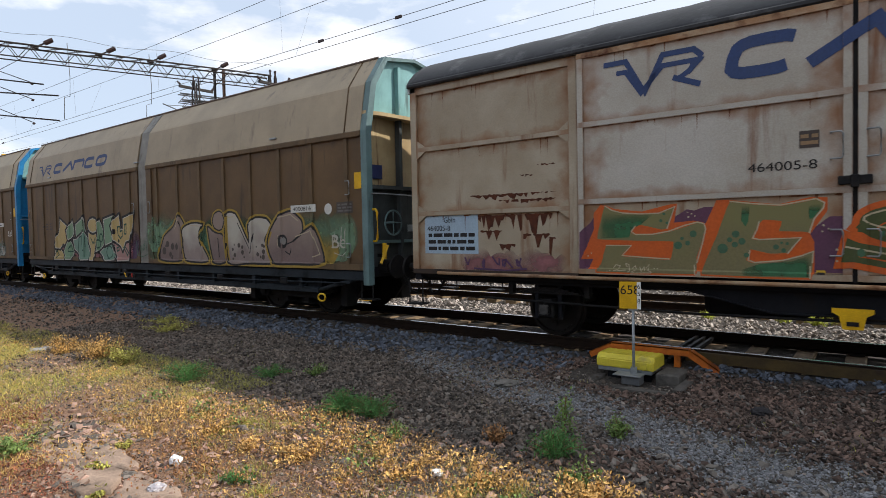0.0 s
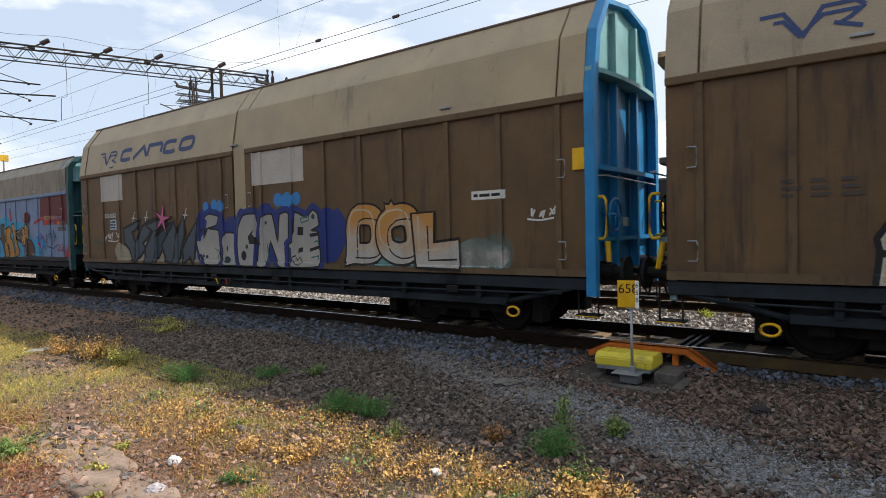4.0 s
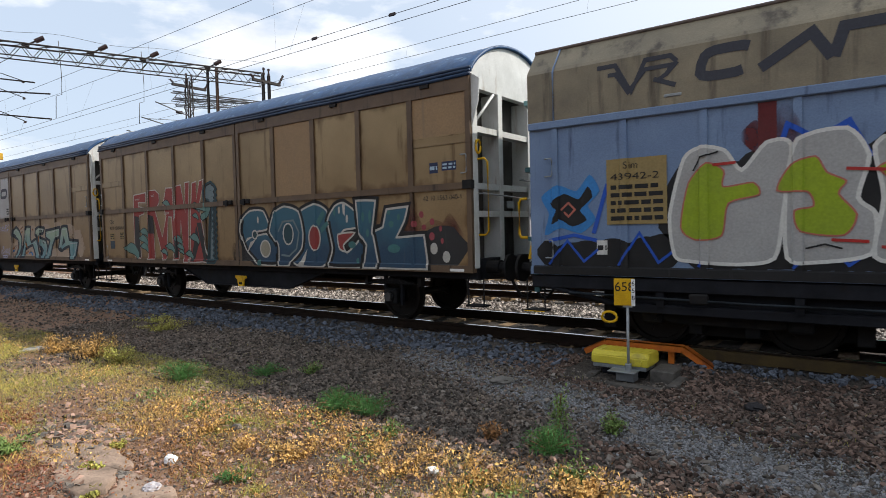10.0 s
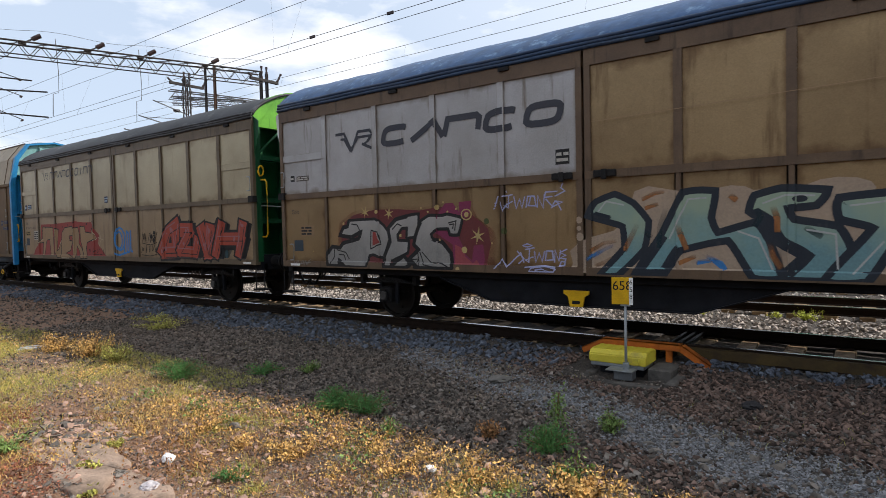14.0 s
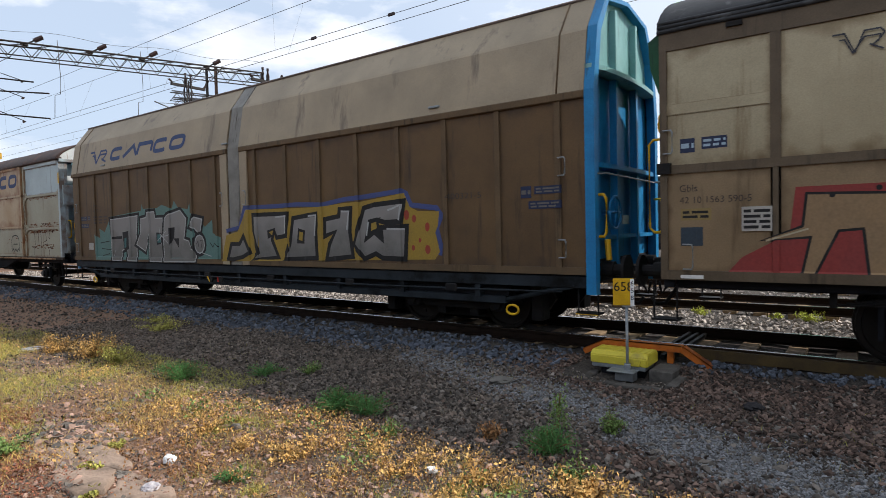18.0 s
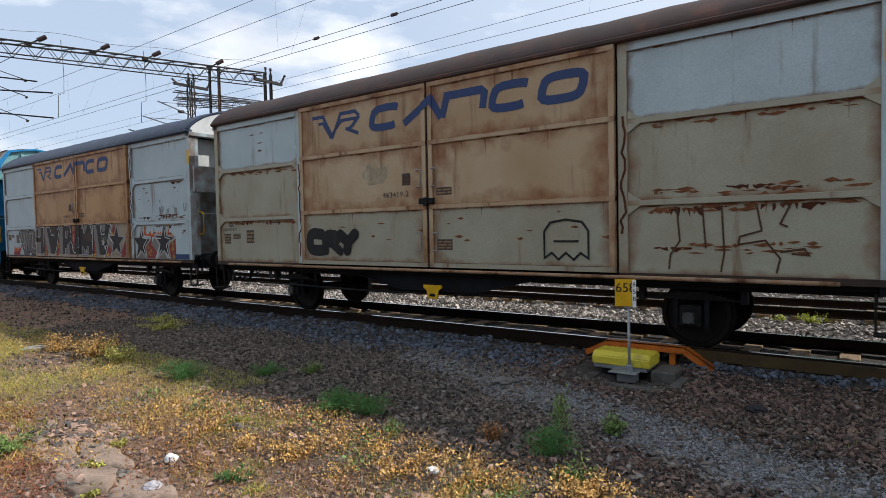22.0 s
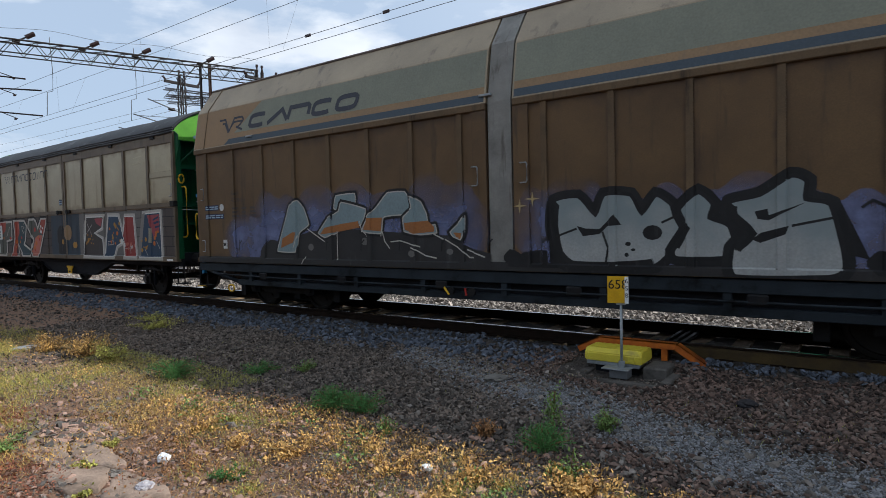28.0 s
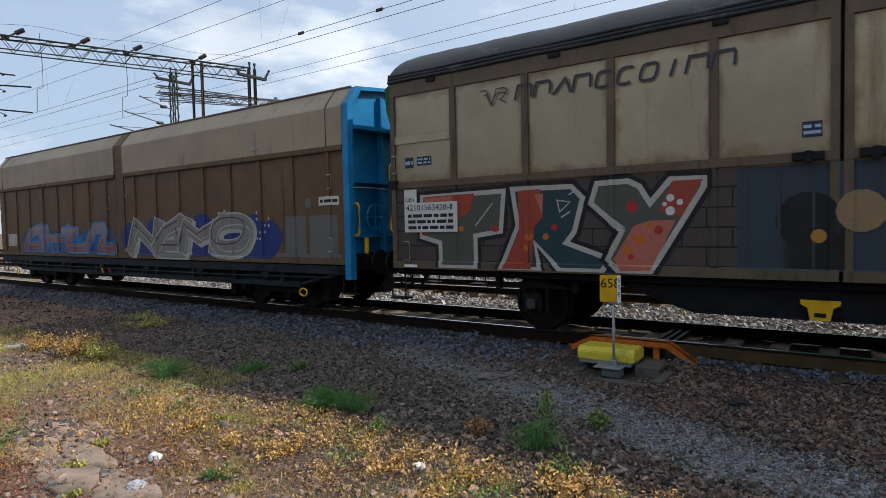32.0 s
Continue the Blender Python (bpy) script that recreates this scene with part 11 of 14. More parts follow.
    lines(D, [((7.05, 2.02), (7.27, 2.03), (7.21, 1.27))], 0.04, PT["slate"], 0.0088)
    lines(D, [((7.09, 1.96), (7.17, 1.95), (7.19, 1.80))], 0.04, PT["slate"], 0.0088)
    lines(D, [((6.55, 1.35), (6.54, 1.09))], 0.04, PT["slate"], 0.0088)
    lines(D, [((6.77, 1.16), (6.88, 1.36))], 0.04, PT["slate"], 0.0088)
    lines(D, [((7.61, 2.03), (7.78, 2.04), (7.83, 1.73), (7.99, 1.73))], 0.04, PT["slate"], 0.0088)
    dots(D, [(7.37, 1.27, 0.028), (7.37, 1.15, 0.040), (7.38, 1.08, 0.040), (5.90, 1.66, 0.048), (5.91, 1.75, 0.024), (5.91, 1.57, 0.032), (8.48, 1.78, 0.048), (8.50, 1.71, 0.040), (8.20, 1.14, 0.052), (8.26, 1.14, 0.028)], PT["yellow"], 0.0099)
    dots(D, [(6.67, 1.81, 0.028), (7.17, 1.80, 0.022), (7.00, 2.06, 0.022), (5.68, 1.71, 0.017), (5.60, 1.50, 0.022), (7.53, 2.06, 0.022), (8.00, 1.76, 0.025), (8.14, 1.42, 0.022), (6.53, 1.38, 0.020), (7.18, 1.16, 0.020), (7.18, 1.10, 0.020), (8.02, 1.39, 0.036), (8.05, 1.34, 0.042), (8.01, 1.12, 0.028), (8.46, 1.59, 0.028)], PT["white"], 0.0099)
    dots(D, [(3.72, 1.29, 0.028), (3.73, 1.17, 0.042), (4.73, 1.45, 0.035), (4.70, 1.36, 0.042), (4.55, 1.14, 0.035)], PT["yellow"], 0.0099)
    star(D, 7.92, 1.51, 0.13, PT["offwhite"], None, 0.0105, 0.2)
    patch(D, ((9.00, 1.21), (9.29, 1.59), (9.29, 1.09), (9.05, 1.09)), PT["blood"], 0.0098)
    star(D, 8.75, 1.54, 0.44, PT["soot"], PT["ash2"], 0.011, 0.06)
    word(S, "54", 1.3, 2.7, 1.08, 1.96, PT["dull"], INK, 0.22, 0.03, hi=PT["offwhite"], seed=8)
    patch(S, ((9.76, 1.07), (9.96, 1.27), (10.23, 1.07), (10.26, 1.51), (10.40, 1.58), (10.61, 1.69), (10.56, 1.48), (10.83, 1.24), (10.72, 1.07), (10.35, 1.07)), PT["blood"], 0.0012)
    patch(S, ((10.81, 1.07), (11.02, 1.19), (11.19, 1.07)), PT["blood"], 0.0014)
    patch(S, ((11.41, 1.43), (11.77, 1.60), (11.78, 1.07), (11.53, 1.07)), PT["blood"], 0.0016)
    patch(S, ((10.16, 1.70), (10.19, 1.91), (10.24, 1.99), (10.28, 1.75), (10.40, 1.72), (10.51, 1.83), (10.56, 1.72), (10.66, 1.74), (10.70, 1.92), (10.74, 1.72), (10.87, 1.71), (10.92, 1.83), (10.96, 1.73), (11.07, 1.80), (11.05, 1.67), (10.61, 1.65)), PT["flame"], 0.0018)
    patch(S, ((11.31, 1.67), (11.33, 1.79), (11.39, 1.72), (11.42, 1.93), (11.47, 1.74), (11.55, 1.71), (11.66, 1.71), (11.66, 1.66)), PT["flame"], 0.0020)
    patch(S, ((9.47, 1.77), (9.51, 1.95), (9.58, 1.82), (9.52, 1.67)), PT["flame"], 0.0022)
    patch(S, ((9.77, 1.65), (9.91, 1.64), (9.76, 1.43)), PT["grit"], 0.0024)
    patch(S, ((10.52, 1.46), (10.72, 1.65), (10.96, 1.43), (10.83, 1.26)), PT["grit"], 0.0026)
    patch(S, ((9.78, 1.08), (10.01, 1.30), (10.30, 1.07)), PT["grit"], 0.0028)
    patch(S, ((11.13, 1.36), (11.35, 1.07), (10.90, 1.07)), PT["grit"], 0.0030)
    star(S, 10.04, 1.47, 0.45, PT["soot"], PT["ash2"], 0.008, 0.05)
    star(S, 11.22, 1.51, 0.47, PT["soot"], PT["ash2"], 0.008, 0.05)
    lines(S, [((10.05, 1.89), (10.04, 1.71), (10.11, 1.63), (10.34, 1.61)), ((10.34, 1.59), (10.12, 1.38), (10.26, 1.14)), ((9.99, 1.30), (9.83, 1.13)), ((11.24, 1.85), (11.28, 1.64), (11.51, 1.59)), ((11.53, 1.56), (11.33, 1.43), (11.45, 1.10)), ((10.76, 1.62), (11.07, 1.61)), ((11.09, 1.31), (10.85, 1.11))], 0.026, PT["white"], 0.0125)
    dots(S, [(10.39, 1.37, 0.048), (10.53, 1.28, 0.052), (10.42, 1.22, 0.052), (10.50, 1.16, 0.032), (9.49, 1.22, 0.052), (11.64, 1.46, 0.048), (11.63, 1.33, 0.060), (11.68, 1.13, 0.060), (11.43, 1.96, 0.048), (10.71, 2.02, 0.040), (10.24, 1.95, 0.032), (11.04, 1.10, 0.032)], PT["mustard"], 0.006)
    patch(S, ((0.51, 1.07), (0.55, 1.17), (0.83, 1.22), (1.13, 1.27), (1.37, 1.42), (1.54, 1.45), (1.32, 1.35), (1.17, 1.20), (1.14, 1.07)), PT["blood"], 0.004)
    patch(S, ((0.57, 1.18), (0.64, 1.45), (0.72, 1.27), (0.86, 1.38), (0.94, 1.23), (1.08, 1.40), (1.14, 1.29), (1.33, 1.45), (1.43, 1.49), (1.51, 1.98), (1.54, 1.59), (1.54, 1.43), (1.32, 1.35), (1.03, 1.20)), PT["flame"], 0.0042)
    rect(S, 11.7, 12.45, 1.07, 1.2, PT["logo"], 0.002)
    for u0, u1, z0, z1 in ((0.06, 0.34, 1.6, 1.8), (0.39, 0.64, 1.7, 1.8), (0.84, 1.12, 1.5, 1.78)):
        plate(S, u0, u1, z0, z1, PT["smoke"], PT["tan"], 3)
    text(D, "463433-3", 5.2, 2.3, 0.1, INK, 0.6)
    plate(D, 5.62, 5.81, 2.5, 2.71, PT["smoke"], PT["brown"], 2, name="notice_label")
    plate(D, 6.38, 6.7, 2.29, 2.42, PT["smoke"], PT["tan"], 2, name="notice_label")
    scrawl(S, 10.9, 12.3, 2.15, 2.55, PT["ash"], 0.025, 5, 7)
    for k, (a, b, z0, z1) in enumerate(((9.9, 12.2, 2.0, 2.2), (9.9, 12.2, 2.5, 3.0), (9.9, 12.2, 1.7, 2.0), (0.2, 2.5, 1.2, 1.9))):
        rust_runs(wj, -1.357, a, b, z0, z1, 8, k + 20)
    crack(wj, -1.402, 9.6, 1.6, 4.0, 14)
    for k, (u, z, w, h) in enumerate(((9.9, 2.2, 0.7, 0.1), (11.0, 2.24, 1.0, 0.14), (10.8, 1.96, 1.2, 0.08), (11.6, 3.08, 0.6, 0.1))):
        ragged(S, u, z, w, h, 60 + k)
    rusting(wj, 90, 5, 8)
    crack(wj, -1.402, 2.8, 2.0, 3.2, 13)
    bx("corner_flag", YELLOW, wj, 12.5, 12.596, -1.404, -1.402, 3.45, 3.8, label="yellow corner patch")


def wagon_k():
    F = hood(wk)
    G1 = paint("hood_green", (0.2, 0.21, 0.16))
    for a, b in ((0.02, 8.08), (8.62, 16.68)):
        rect(F, a, b, 3.9, 4.5, G1, 0.001, label="grey-green upper band")
        rect(F, a, b, 3.78, 3.9, PT["tan"], 0.001, label="faded orange stripe")
        rect(F, a, b, 3.66, 3.78, PT["slate"], 0.001, label="dull blue stripe")
    patch(F, [(0.02, 4.5), (0.02, 3.66), (1.2, 3.66), (2.4, 4.5)], PT["tan"], 0.0025, label="tan corner field")
    emblem(F, 0.95, 5.4, 3.93, 4.26, PT["logo2"], wide=0.2, lift=0.006)
    S = sk
    rect(S, 0.05, 16.6, 1.002, 1.14, PT["soot"], 0.0012, label="black sprayed lower edge")
    cloud(S, 1.0, 8.2, 1.1, 2.25, PT["haze"], 12, 2)
    cloud(S, 2.0, 8.15, 1.1, 2.75, PT["haze"], 7, 12, 0.0006)
    cloud(S, 8.5, 14.8, 1.1, 2.4, PT["haze"], 12, 5)
    patch(S, ((2.33, 1.02), (2.35, 1.29), (2.69, 1.52), (3.01, 1.48), (4.00, 1.68), (5.19, 1.70), (6.60, 1.60), (7.32, 1.56), (7.75, 1.36), (8.16, 1.27), (8.16, 1.02)), PT["soot"], 0.0032)
    st = dict(edge=PT["offwhite"], w=0.022, glow=INK, soft=0.3, gw=0.11, label="pale teal sprayed letter edged white on black")
    bubble(S, ((2.92, 1.27), (3.03, 1.56), (3.23, 2.00), (3.33, 2.22), (3.58, 2.31), (3.77, 2.15), (3.91, 1.81), (3.62, 1.65), (3.51, 1.26)), PT["fog2"], lift=0.0060, **st)
    bubble(S, ((4.63, 2.11), (4.70, 2.35), (5.20, 2.37), (5.20, 2.16), (4.88, 2.22), (4.75, 2.07)), PT["fog2"], lift=0.0070, **st)
    bubble(S, ((4.18, 1.64), (4.45, 1.92), (4.75, 2.05), (4.84, 2.22), (5.47, 2.07), (5.35, 1.77), (4.91, 1.78), (4.70, 1.63), (4.36, 1.55)), PT["fog2"], lift=0.0080, **st)
    bubble(S, ((5.54, 1.96), (5.72, 2.08), (6.01, 2.34), (6.41, 2.34), (6.59, 2.09), (6.38, 1.94), (6.11, 1.93), (5.90, 1.90), (5.83, 1.61), (5.35, 1.66)), PT["fog2"], lift=0.0090, **st)
    bubble(S, ((6.53, 2.25), (6.76, 2.15), (6.88, 1.94), (6.92, 1.73), (7.06, 1.75), (7.09, 1.61), (6.73, 1.58), (6.38, 1.64), (6.36, 1.89), (6.57, 2.05)), PT["fog2"], lift=0.0100, **st)
    bubble(S, ((7.37, 1.62), (7.57, 1.78), (7.67, 1.88), (7.66, 1.62), (7.59, 1.49), (7.43, 1.54)), PT["fog2"], lift=0.0110, **st)
    patch(S, ((3.03, 1.34), (3.09, 1.54), (3.42, 1.67), (3.54, 1.66), (3.47, 1.47)), PT["rustp"], 0.0123)
    patch(S, ((4.23, 1.61), (4.36, 1.74), (4.87, 1.81), (5.27, 1.85), (5.31, 1.73), (4.70, 1.65)), PT["rustp"], 0.0123)
    patch(S, ((5.39, 1.69), (5.50, 1.90), (5.87, 1.90), (5.83, 1.65)), PT["rustp"], 0.0123)
    patch(S, ((6.38, 1.79), (6.91, 1.82), (7.04, 1.71), (7.04, 1.63), (6.60, 1.60), (6.40, 1.67)), PT["rustp"], 0.0123)
    patch(S, ((7.49, 1.54), (7.43, 1.61), (7.62, 1.60), (7.59, 1.50)), PT["rustp"], 0.0123)
    lines(S, [((3.86, 1.73), (4.36, 1.47))], 0.022, PT["offwhite"], 0.0127)
    lines(S, [((4.71, 1.67), (4.71, 1.11))], 0.022, PT["offwhite"], 0.0127)
    lines(S, [((5.31, 1.85), (5.35, 1.70), (5.50, 1.56))], 0.022, PT["offwhite"], 0.0127)
    lines(S, [((5.90, 1.90), (5.83, 1.56))], 0.022, PT["offwhite"], 0.0127)
    lines(S, [((5.86, 1.66), (5.93, 1.46), (6.04, 1.34))], 0.022, PT["offwhite"], 0.0127)
    lines(S, [((6.06, 1.46), (6.28, 1.48), (6.73, 1.37))], 0.022, PT["offwhite"], 0.0127)
    lines(S, [((6.54, 1.36), (6.85, 1.22), (7.08, 1.18))], 0.022, PT["offwhite"], 0.0127)
    lines(S, [((7.03, 1.59), (7.23, 1.50))], 0.022, PT["offwhite"], 0.0127)
    lines(S, [((7.26, 1.50), (7.59, 1.33), (7.75, 1.20), (7.83, 1.20))], 0.022, PT["offwhite"], 0.0127)
    lines(S, [((7.70, 1.33), (8.06, 1.21))], 0.022, PT["offwhite"], 0.0127)
    lines(S, [((3.41, 1.25), (3.57, 1.60))], 0.022, PT["offwhite"], 0.0127)
    lines(S, [((3.80, 1.17), (3.70, 1.02))], 0.022, PT["offwhite"], 0.0127)
    patch(S, oval(5.42, 1.47, 0.09, 0.07), PT["dull"], 0.0036)
    patch(S, oval(3.95, 1.36, 0.08, 0.07), PT["dull"], 0.0036)
    patch(S, oval(6.54, 1.25, 0.09, 0.06), PT["dull"], 0.0036)
    patch(S, oval(7.35, 1.29, 0.07, 0.05), PT["dull"], 0.0036)
    st = dict(edge=INK, w=0.05, glow=INK, soft=0.5, gw=0.2, label="grey bubble letter with black edge")
    bubble(S, ((9.26, 2.06), (9.63, 2.10), (9.88, 1.83), (10.01, 2.11), (10.38, 2.09), (10.53, 1.83), (10.72, 2.07), (10.90, 1.95), (11.11, 1.65), (11.00, 1.43), (10.71, 1.13), (10.10, 1.07), (9.51, 1.08), (9.29, 1.27), (9.21, 1.69)), FD["frost"], lift=0.0060, **st)
    bubble(S, ((11.01, 1.87), (11.25, 2.08), (11.42, 1.92), (11.38, 1.75), (11.61, 1.64), (11.67, 1.26), (11.00, 1.23), (10.93, 1.32), (11.11, 1.62)), FD["frost"], lift=0.0070, **st)
    bubble(S, ((11.62, 1.94), (11.95, 2.01), (12.28, 2.22), (12.43, 2.15), (12.42, 1.94), (12.66, 1.87), (12.78, 1.37), (12.80, 1.14), (12.66, 1.04), (11.67, 1.02), (11.64, 1.36), (11.80, 1.54), (11.61, 1.75)), FD["frost"], lift=0.0080, **st)
    patch(S, ((9.60, 1.68), (9.73, 1.64), (9.94, 1.63), (10.15, 1.83), (10.25, 1.68), (10.06, 1.67), (9.94, 1.56), (9.69, 1.53)), INK, 0.0093)
    patch(S, oval(10.67, 1.57, 0.13, 0.10), INK, 0.0093)
    patch(S, ((11.86, 1.47), (11.95, 1.55), (12.25, 1.63), (12.22, 1.53), (11.95, 1.43)), INK, 0.0093)
    patch(S, ((11.89, 1.81), (12.03, 1.84), (12.04, 1.76), (12.42, 1.90), (12.04, 1.70), (11.92, 1.72)), INK, 0.0093)
    patch(S, oval(10.34, 1.42, 0.04, 0.03), INK, 0.0093)
    patch(S, oval(10.32, 1.27, 0.03, 0.03), INK, 0.0093)
    patch(S, oval(10.41, 1.34, 0.03, 0.02), INK, 0.0093)
    lines(S, [((9.25, 1.52), (9.60, 1.64))], 0.03, INK, 0.0097)
    lines(S, [((9.98, 1.59), (10.06, 1.36), (10.01, 1.09))], 0.03, INK, 0.0097)
    lines(S, [((10.94, 1.80), (11.14, 1.62), (11.00, 1.36))], 0.03, INK, 0.0097)
    lines(S, [((12.28, 1.63), (12.72, 1.72))], 0.03, INK, 0.0097)
    lines(S, [((10.79, 1.70), (11.01, 1.80))], 0.03, INK, 0.0097)
    patch(S, ((12.42, 2.12), (12.50, 2.05), (12.77, 1.87), (12.98, 1.37), (13.03, 1.24), (12.82, 1.30), (12.66, 1.85), (12.43, 1.95)), INK, 0.0062)
    cloud(S, 8.4, 9.6, 1.06, 1.4, INK, 4, 3, 0.003, solid=True)
    cloud(S, 13.0, 14.6, 1.06, 1.4, INK, 5, 4, 0.003, solid=True)
    # a snowman sprayed beside the letters
    dots(S, [(13.55, 1.3, 0.3), (13.55, 1.7, 0.24), (13.58, 2.08, 0.2)], PT["silver"], 0.01)
    rect(S, 13.3, 13.9, 2.22, 2.27, INK, 0.014)
    rect(S, 13.4, 13.8, 2.27, 2.5, INK, 0.014)
    patch(S, [(13.5, 2.1), (13.2, 2.0), (13.5, 2.03)], PT["orange"], 0.016)
    lines(S, [[(13.3, 1.75), (13.05, 1.9), (12.95, 1.82)], [(13.8, 1.75), (14.1, 1.95), (14.2, 1.9)]], 0.03, INK, 0.012)
    for u, z in ((8.7, 2.0), (8.9, 2.1), (14.6, 2.0), (14.75, 2.05)):
        star(S, u, z, 0.12, PT["straw"], None, 0.012, 0, 4, 0.2)
    for k in range(14):
        u = 1.6 + k * 0.93
        lines(S, [[(u, 1.3), (u + 0.02, 1.52)], [(u, 1.42), (u + 0.09, 1.5)]], 0.025, INK, 0.006)
    for u, z, w in ((0.36, 2.2, 0.5), (0.36, 2.0, 0.7)):
        plate(S, u, u + w, z, z + 0.12, PT["cobalt"], PT["label"], 2, name="notice_label", label="blue notice label")
    dots(S, [(0.98, 2.26, 0.08)], PT["white"], 0.004)
    plate(S, 1.0, 1.15, 1.32, 1.52, PT["white"], INK, 1, name="notice_label")
    info(S, 1.4, 2.52, 3, PT["smoke"], 0.09, "Simn", "400045-1")
    text(S, "400045-1", 14.55, 2.25, 0.1, PT["smoke"], 0.7)
    text(S, "CIDS", 14.9, 1.45, 0.16, PT["dull"], 0.5)


def wagon_l():
    S = sl
    S2 = Side(wl, [], -HW - 0.002, -HW - 0.002, ())
    emblem(S2, 1.85, 5.55, 3.55, 3.8, PT["logo2"], wide=0.13, w=0.036, row="aavaccriaa")
    rect(S, 0.1, 5.5, 1.1, 2.34, PT["smoke"], 0.001, label="dark grey ground with painted block joints")
    rect(S, 10.9, 12.8, 1.1, 2.34, PT["smoke"], 0.001)
    for a, b in ((0.1, 5.5), (10.9, 12.8)):
        runs = []
        for j in range(5):
            z = 1.12 + j * 0.25
            runs.append([(a, z), (b, z)])
            u = a + 0.25 + 0.3 * (j % 2)
            while u < b:
                runs.append([(u, z), (u, min(2.32, z + 0.25))])
                u += 0.6
        lines(S, runs, 0.018, INK, 0.003)
    rect(S, 5.5, 7.5, 1.1, 2.34, PT["steel"], 0.001, label="slate blue ground")
    lines(S, [[(u, 1.1), (u, 2.3)] for u in (5.6, 5.95, 6.3, 6.95, 7.3)], 0.03, PT["logo2"], 0.012)
    st = dict(edge=PT["offwhite"], w=0.075, glow=INK, soft=0.0, gw=0.2, label="dark letter with broad white edge and coloured panels")
    bubble(S, ((0.64, 2.19), (2.23, 2.22), (2.17, 1.60), (1.70, 1.53), (1.71, 1.02), (1.02, 1.02), (1.01, 1.42), (0.62, 1.52)), PT["moss2"], lift=0.0060, **st)
    bubble(S, ((2.38, 2.24), (3.34, 2.23), (3.51, 2.06), (3.38, 1.58), (3.25, 1.42), (3.91, 1.19), (3.79, 1.02), (3.15, 1.02), (2.75, 1.42), (2.83, 1.02), (2.16, 1.02), (2.47, 1.68)), PT["petrol"], lift=0.0070, **st)
    bubble(S, ((3.72, 2.25), (4.16, 2.26), (4.31, 2.18), (4.45, 1.95), (4.71, 2.25), (5.12, 2.24), (5.12, 2.14), (4.45, 1.02), (4.03, 1.02), (3.87, 1.19), (4.07, 1.58), (3.63, 1.98)), PT["moss2"], lift=0.0080, **st)
    patch(S, ((0.68, 2.19), (1.70, 2.21), (1.61, 1.92), (1.27, 1.74), (0.63, 1.54)), PT["brick"], 0.0093)
    patch(S, ((2.48, 2.21), (2.85, 2.22), (2.89, 1.80), (2.75, 1.67), (2.69, 1.02), (2.19, 1.02), (2.49, 1.59)), PT["brick"], 0.0093)
    patch(S, ((4.74, 2.23), (5.11, 2.23), (4.85, 1.75), (4.56, 1.83)), PT["brick"], 0.0093)
    patch(S, ((0.70, 2.17), (1.28, 2.18), (1.26, 2.07), (0.70, 2.07)), PT["salmon"], 0.0097)
    patch(S, ((4.23, 1.65), (4.45, 1.72), (4.78, 1.72), (4.45, 1.05), (4.05, 1.03), (3.95, 1.19)), PT["salmon"], 0.0097)
    patch(S, ((2.76, 2.14), (2.90, 2.15), (2.88, 1.84)), PT["salmon"], 0.0097)
    patch(S, oval(4.15, 1.31, 0.07, 0.07), PT["orange"], 0.0101)
    patch(S, oval(4.30, 1.46, 0.08, 0.08), PT["orange"], 0.0101)
    patch(S, oval(4.45, 1.65, 0.05, 0.06), PT["orange"], 0.0101)
    patch(S, oval(2.66, 1.51, 0.06, 0.06), PT["orange"], 0.0101)
    patch(S, oval(2.61, 1.34, 0.05, 0.05), PT["orange"], 0.0101)
    patch(S, oval(2.93, 1.51, 0.05, 0.05), PT["orange"], 0.0101)
    patch(S, oval(1.44, 1.65, 0.05, 0.05), PT["orange"], 0.0101)
    patch(S, oval(4.56, 1.59, 0.06, 0.06), PT["red"], 0.0105)
    patch(S, oval(4.21, 1.91, 0.08, 0.08), PT["red"], 0.0105)
    patch(S, oval(3.07, 1.65, 0.05, 0.05), PT["red"], 0.0105)
    patch(S, oval(4.19, 1.23, 0.04, 0.04), PT["red"], 0.0105)
    patch(S, oval(2.07, 1.64, 0.08, 0.05), PT["red"], 0.0105)
    patch(S, oval(4.71, 2.01, 0.05, 0.05), PT["white"], 0.0109)
    patch(S, oval(4.83, 1.95, 0.04, 0.04), PT["white"], 0.0109)
    patch(S, oval(4.71, 1.84, 0.06, 0.06), PT["white"], 0.0109)
    patch(S, oval(4.64, 1.93, 0.03, 0.03), PT["white"], 0.0109)
    lines(S, [((3.12, 2.04), (3.32, 2.01), (3.16, 1.87), (3.12, 2.04))], 0.02, PT["offwhite"], 0.0113)
    lines(S, [((3.18, 1.79), (3.32, 1.87))], 0.02, PT["offwhite"], 0.0113)
    lines(S, [((3.68, 1.96), (4.11, 1.62))], 0.02, PT["offwhite"], 0.0113)
    lines(S, [((2.03, 2.04), (1.71, 1.69))], 0.02, PT["offwhite"], 0.0113)
    lines(S, [((3.30, 2.11), (3.43, 2.19))], 0.02, PT["offwhite"], 0.0113)
    # two dark rounded shapes with a tan one between them
    dots(S, [(6.25, 1.68, 0.34)], INK, 0.006)
    dots(S, [(6.75, 1.78, 0.24)], PT["tan"], 0.014)
    patch(S, [(6.0, 1.12), (6.6, 1.12), (6.6, 1.6), (6.0, 1.6)], INK, 0.005)
    dots(S, [(7.15, 1.4, 0.1), (7.25, 1.4, 0.09), (6.35, 1.5, 0.08)], PT["amber"], 0.014)
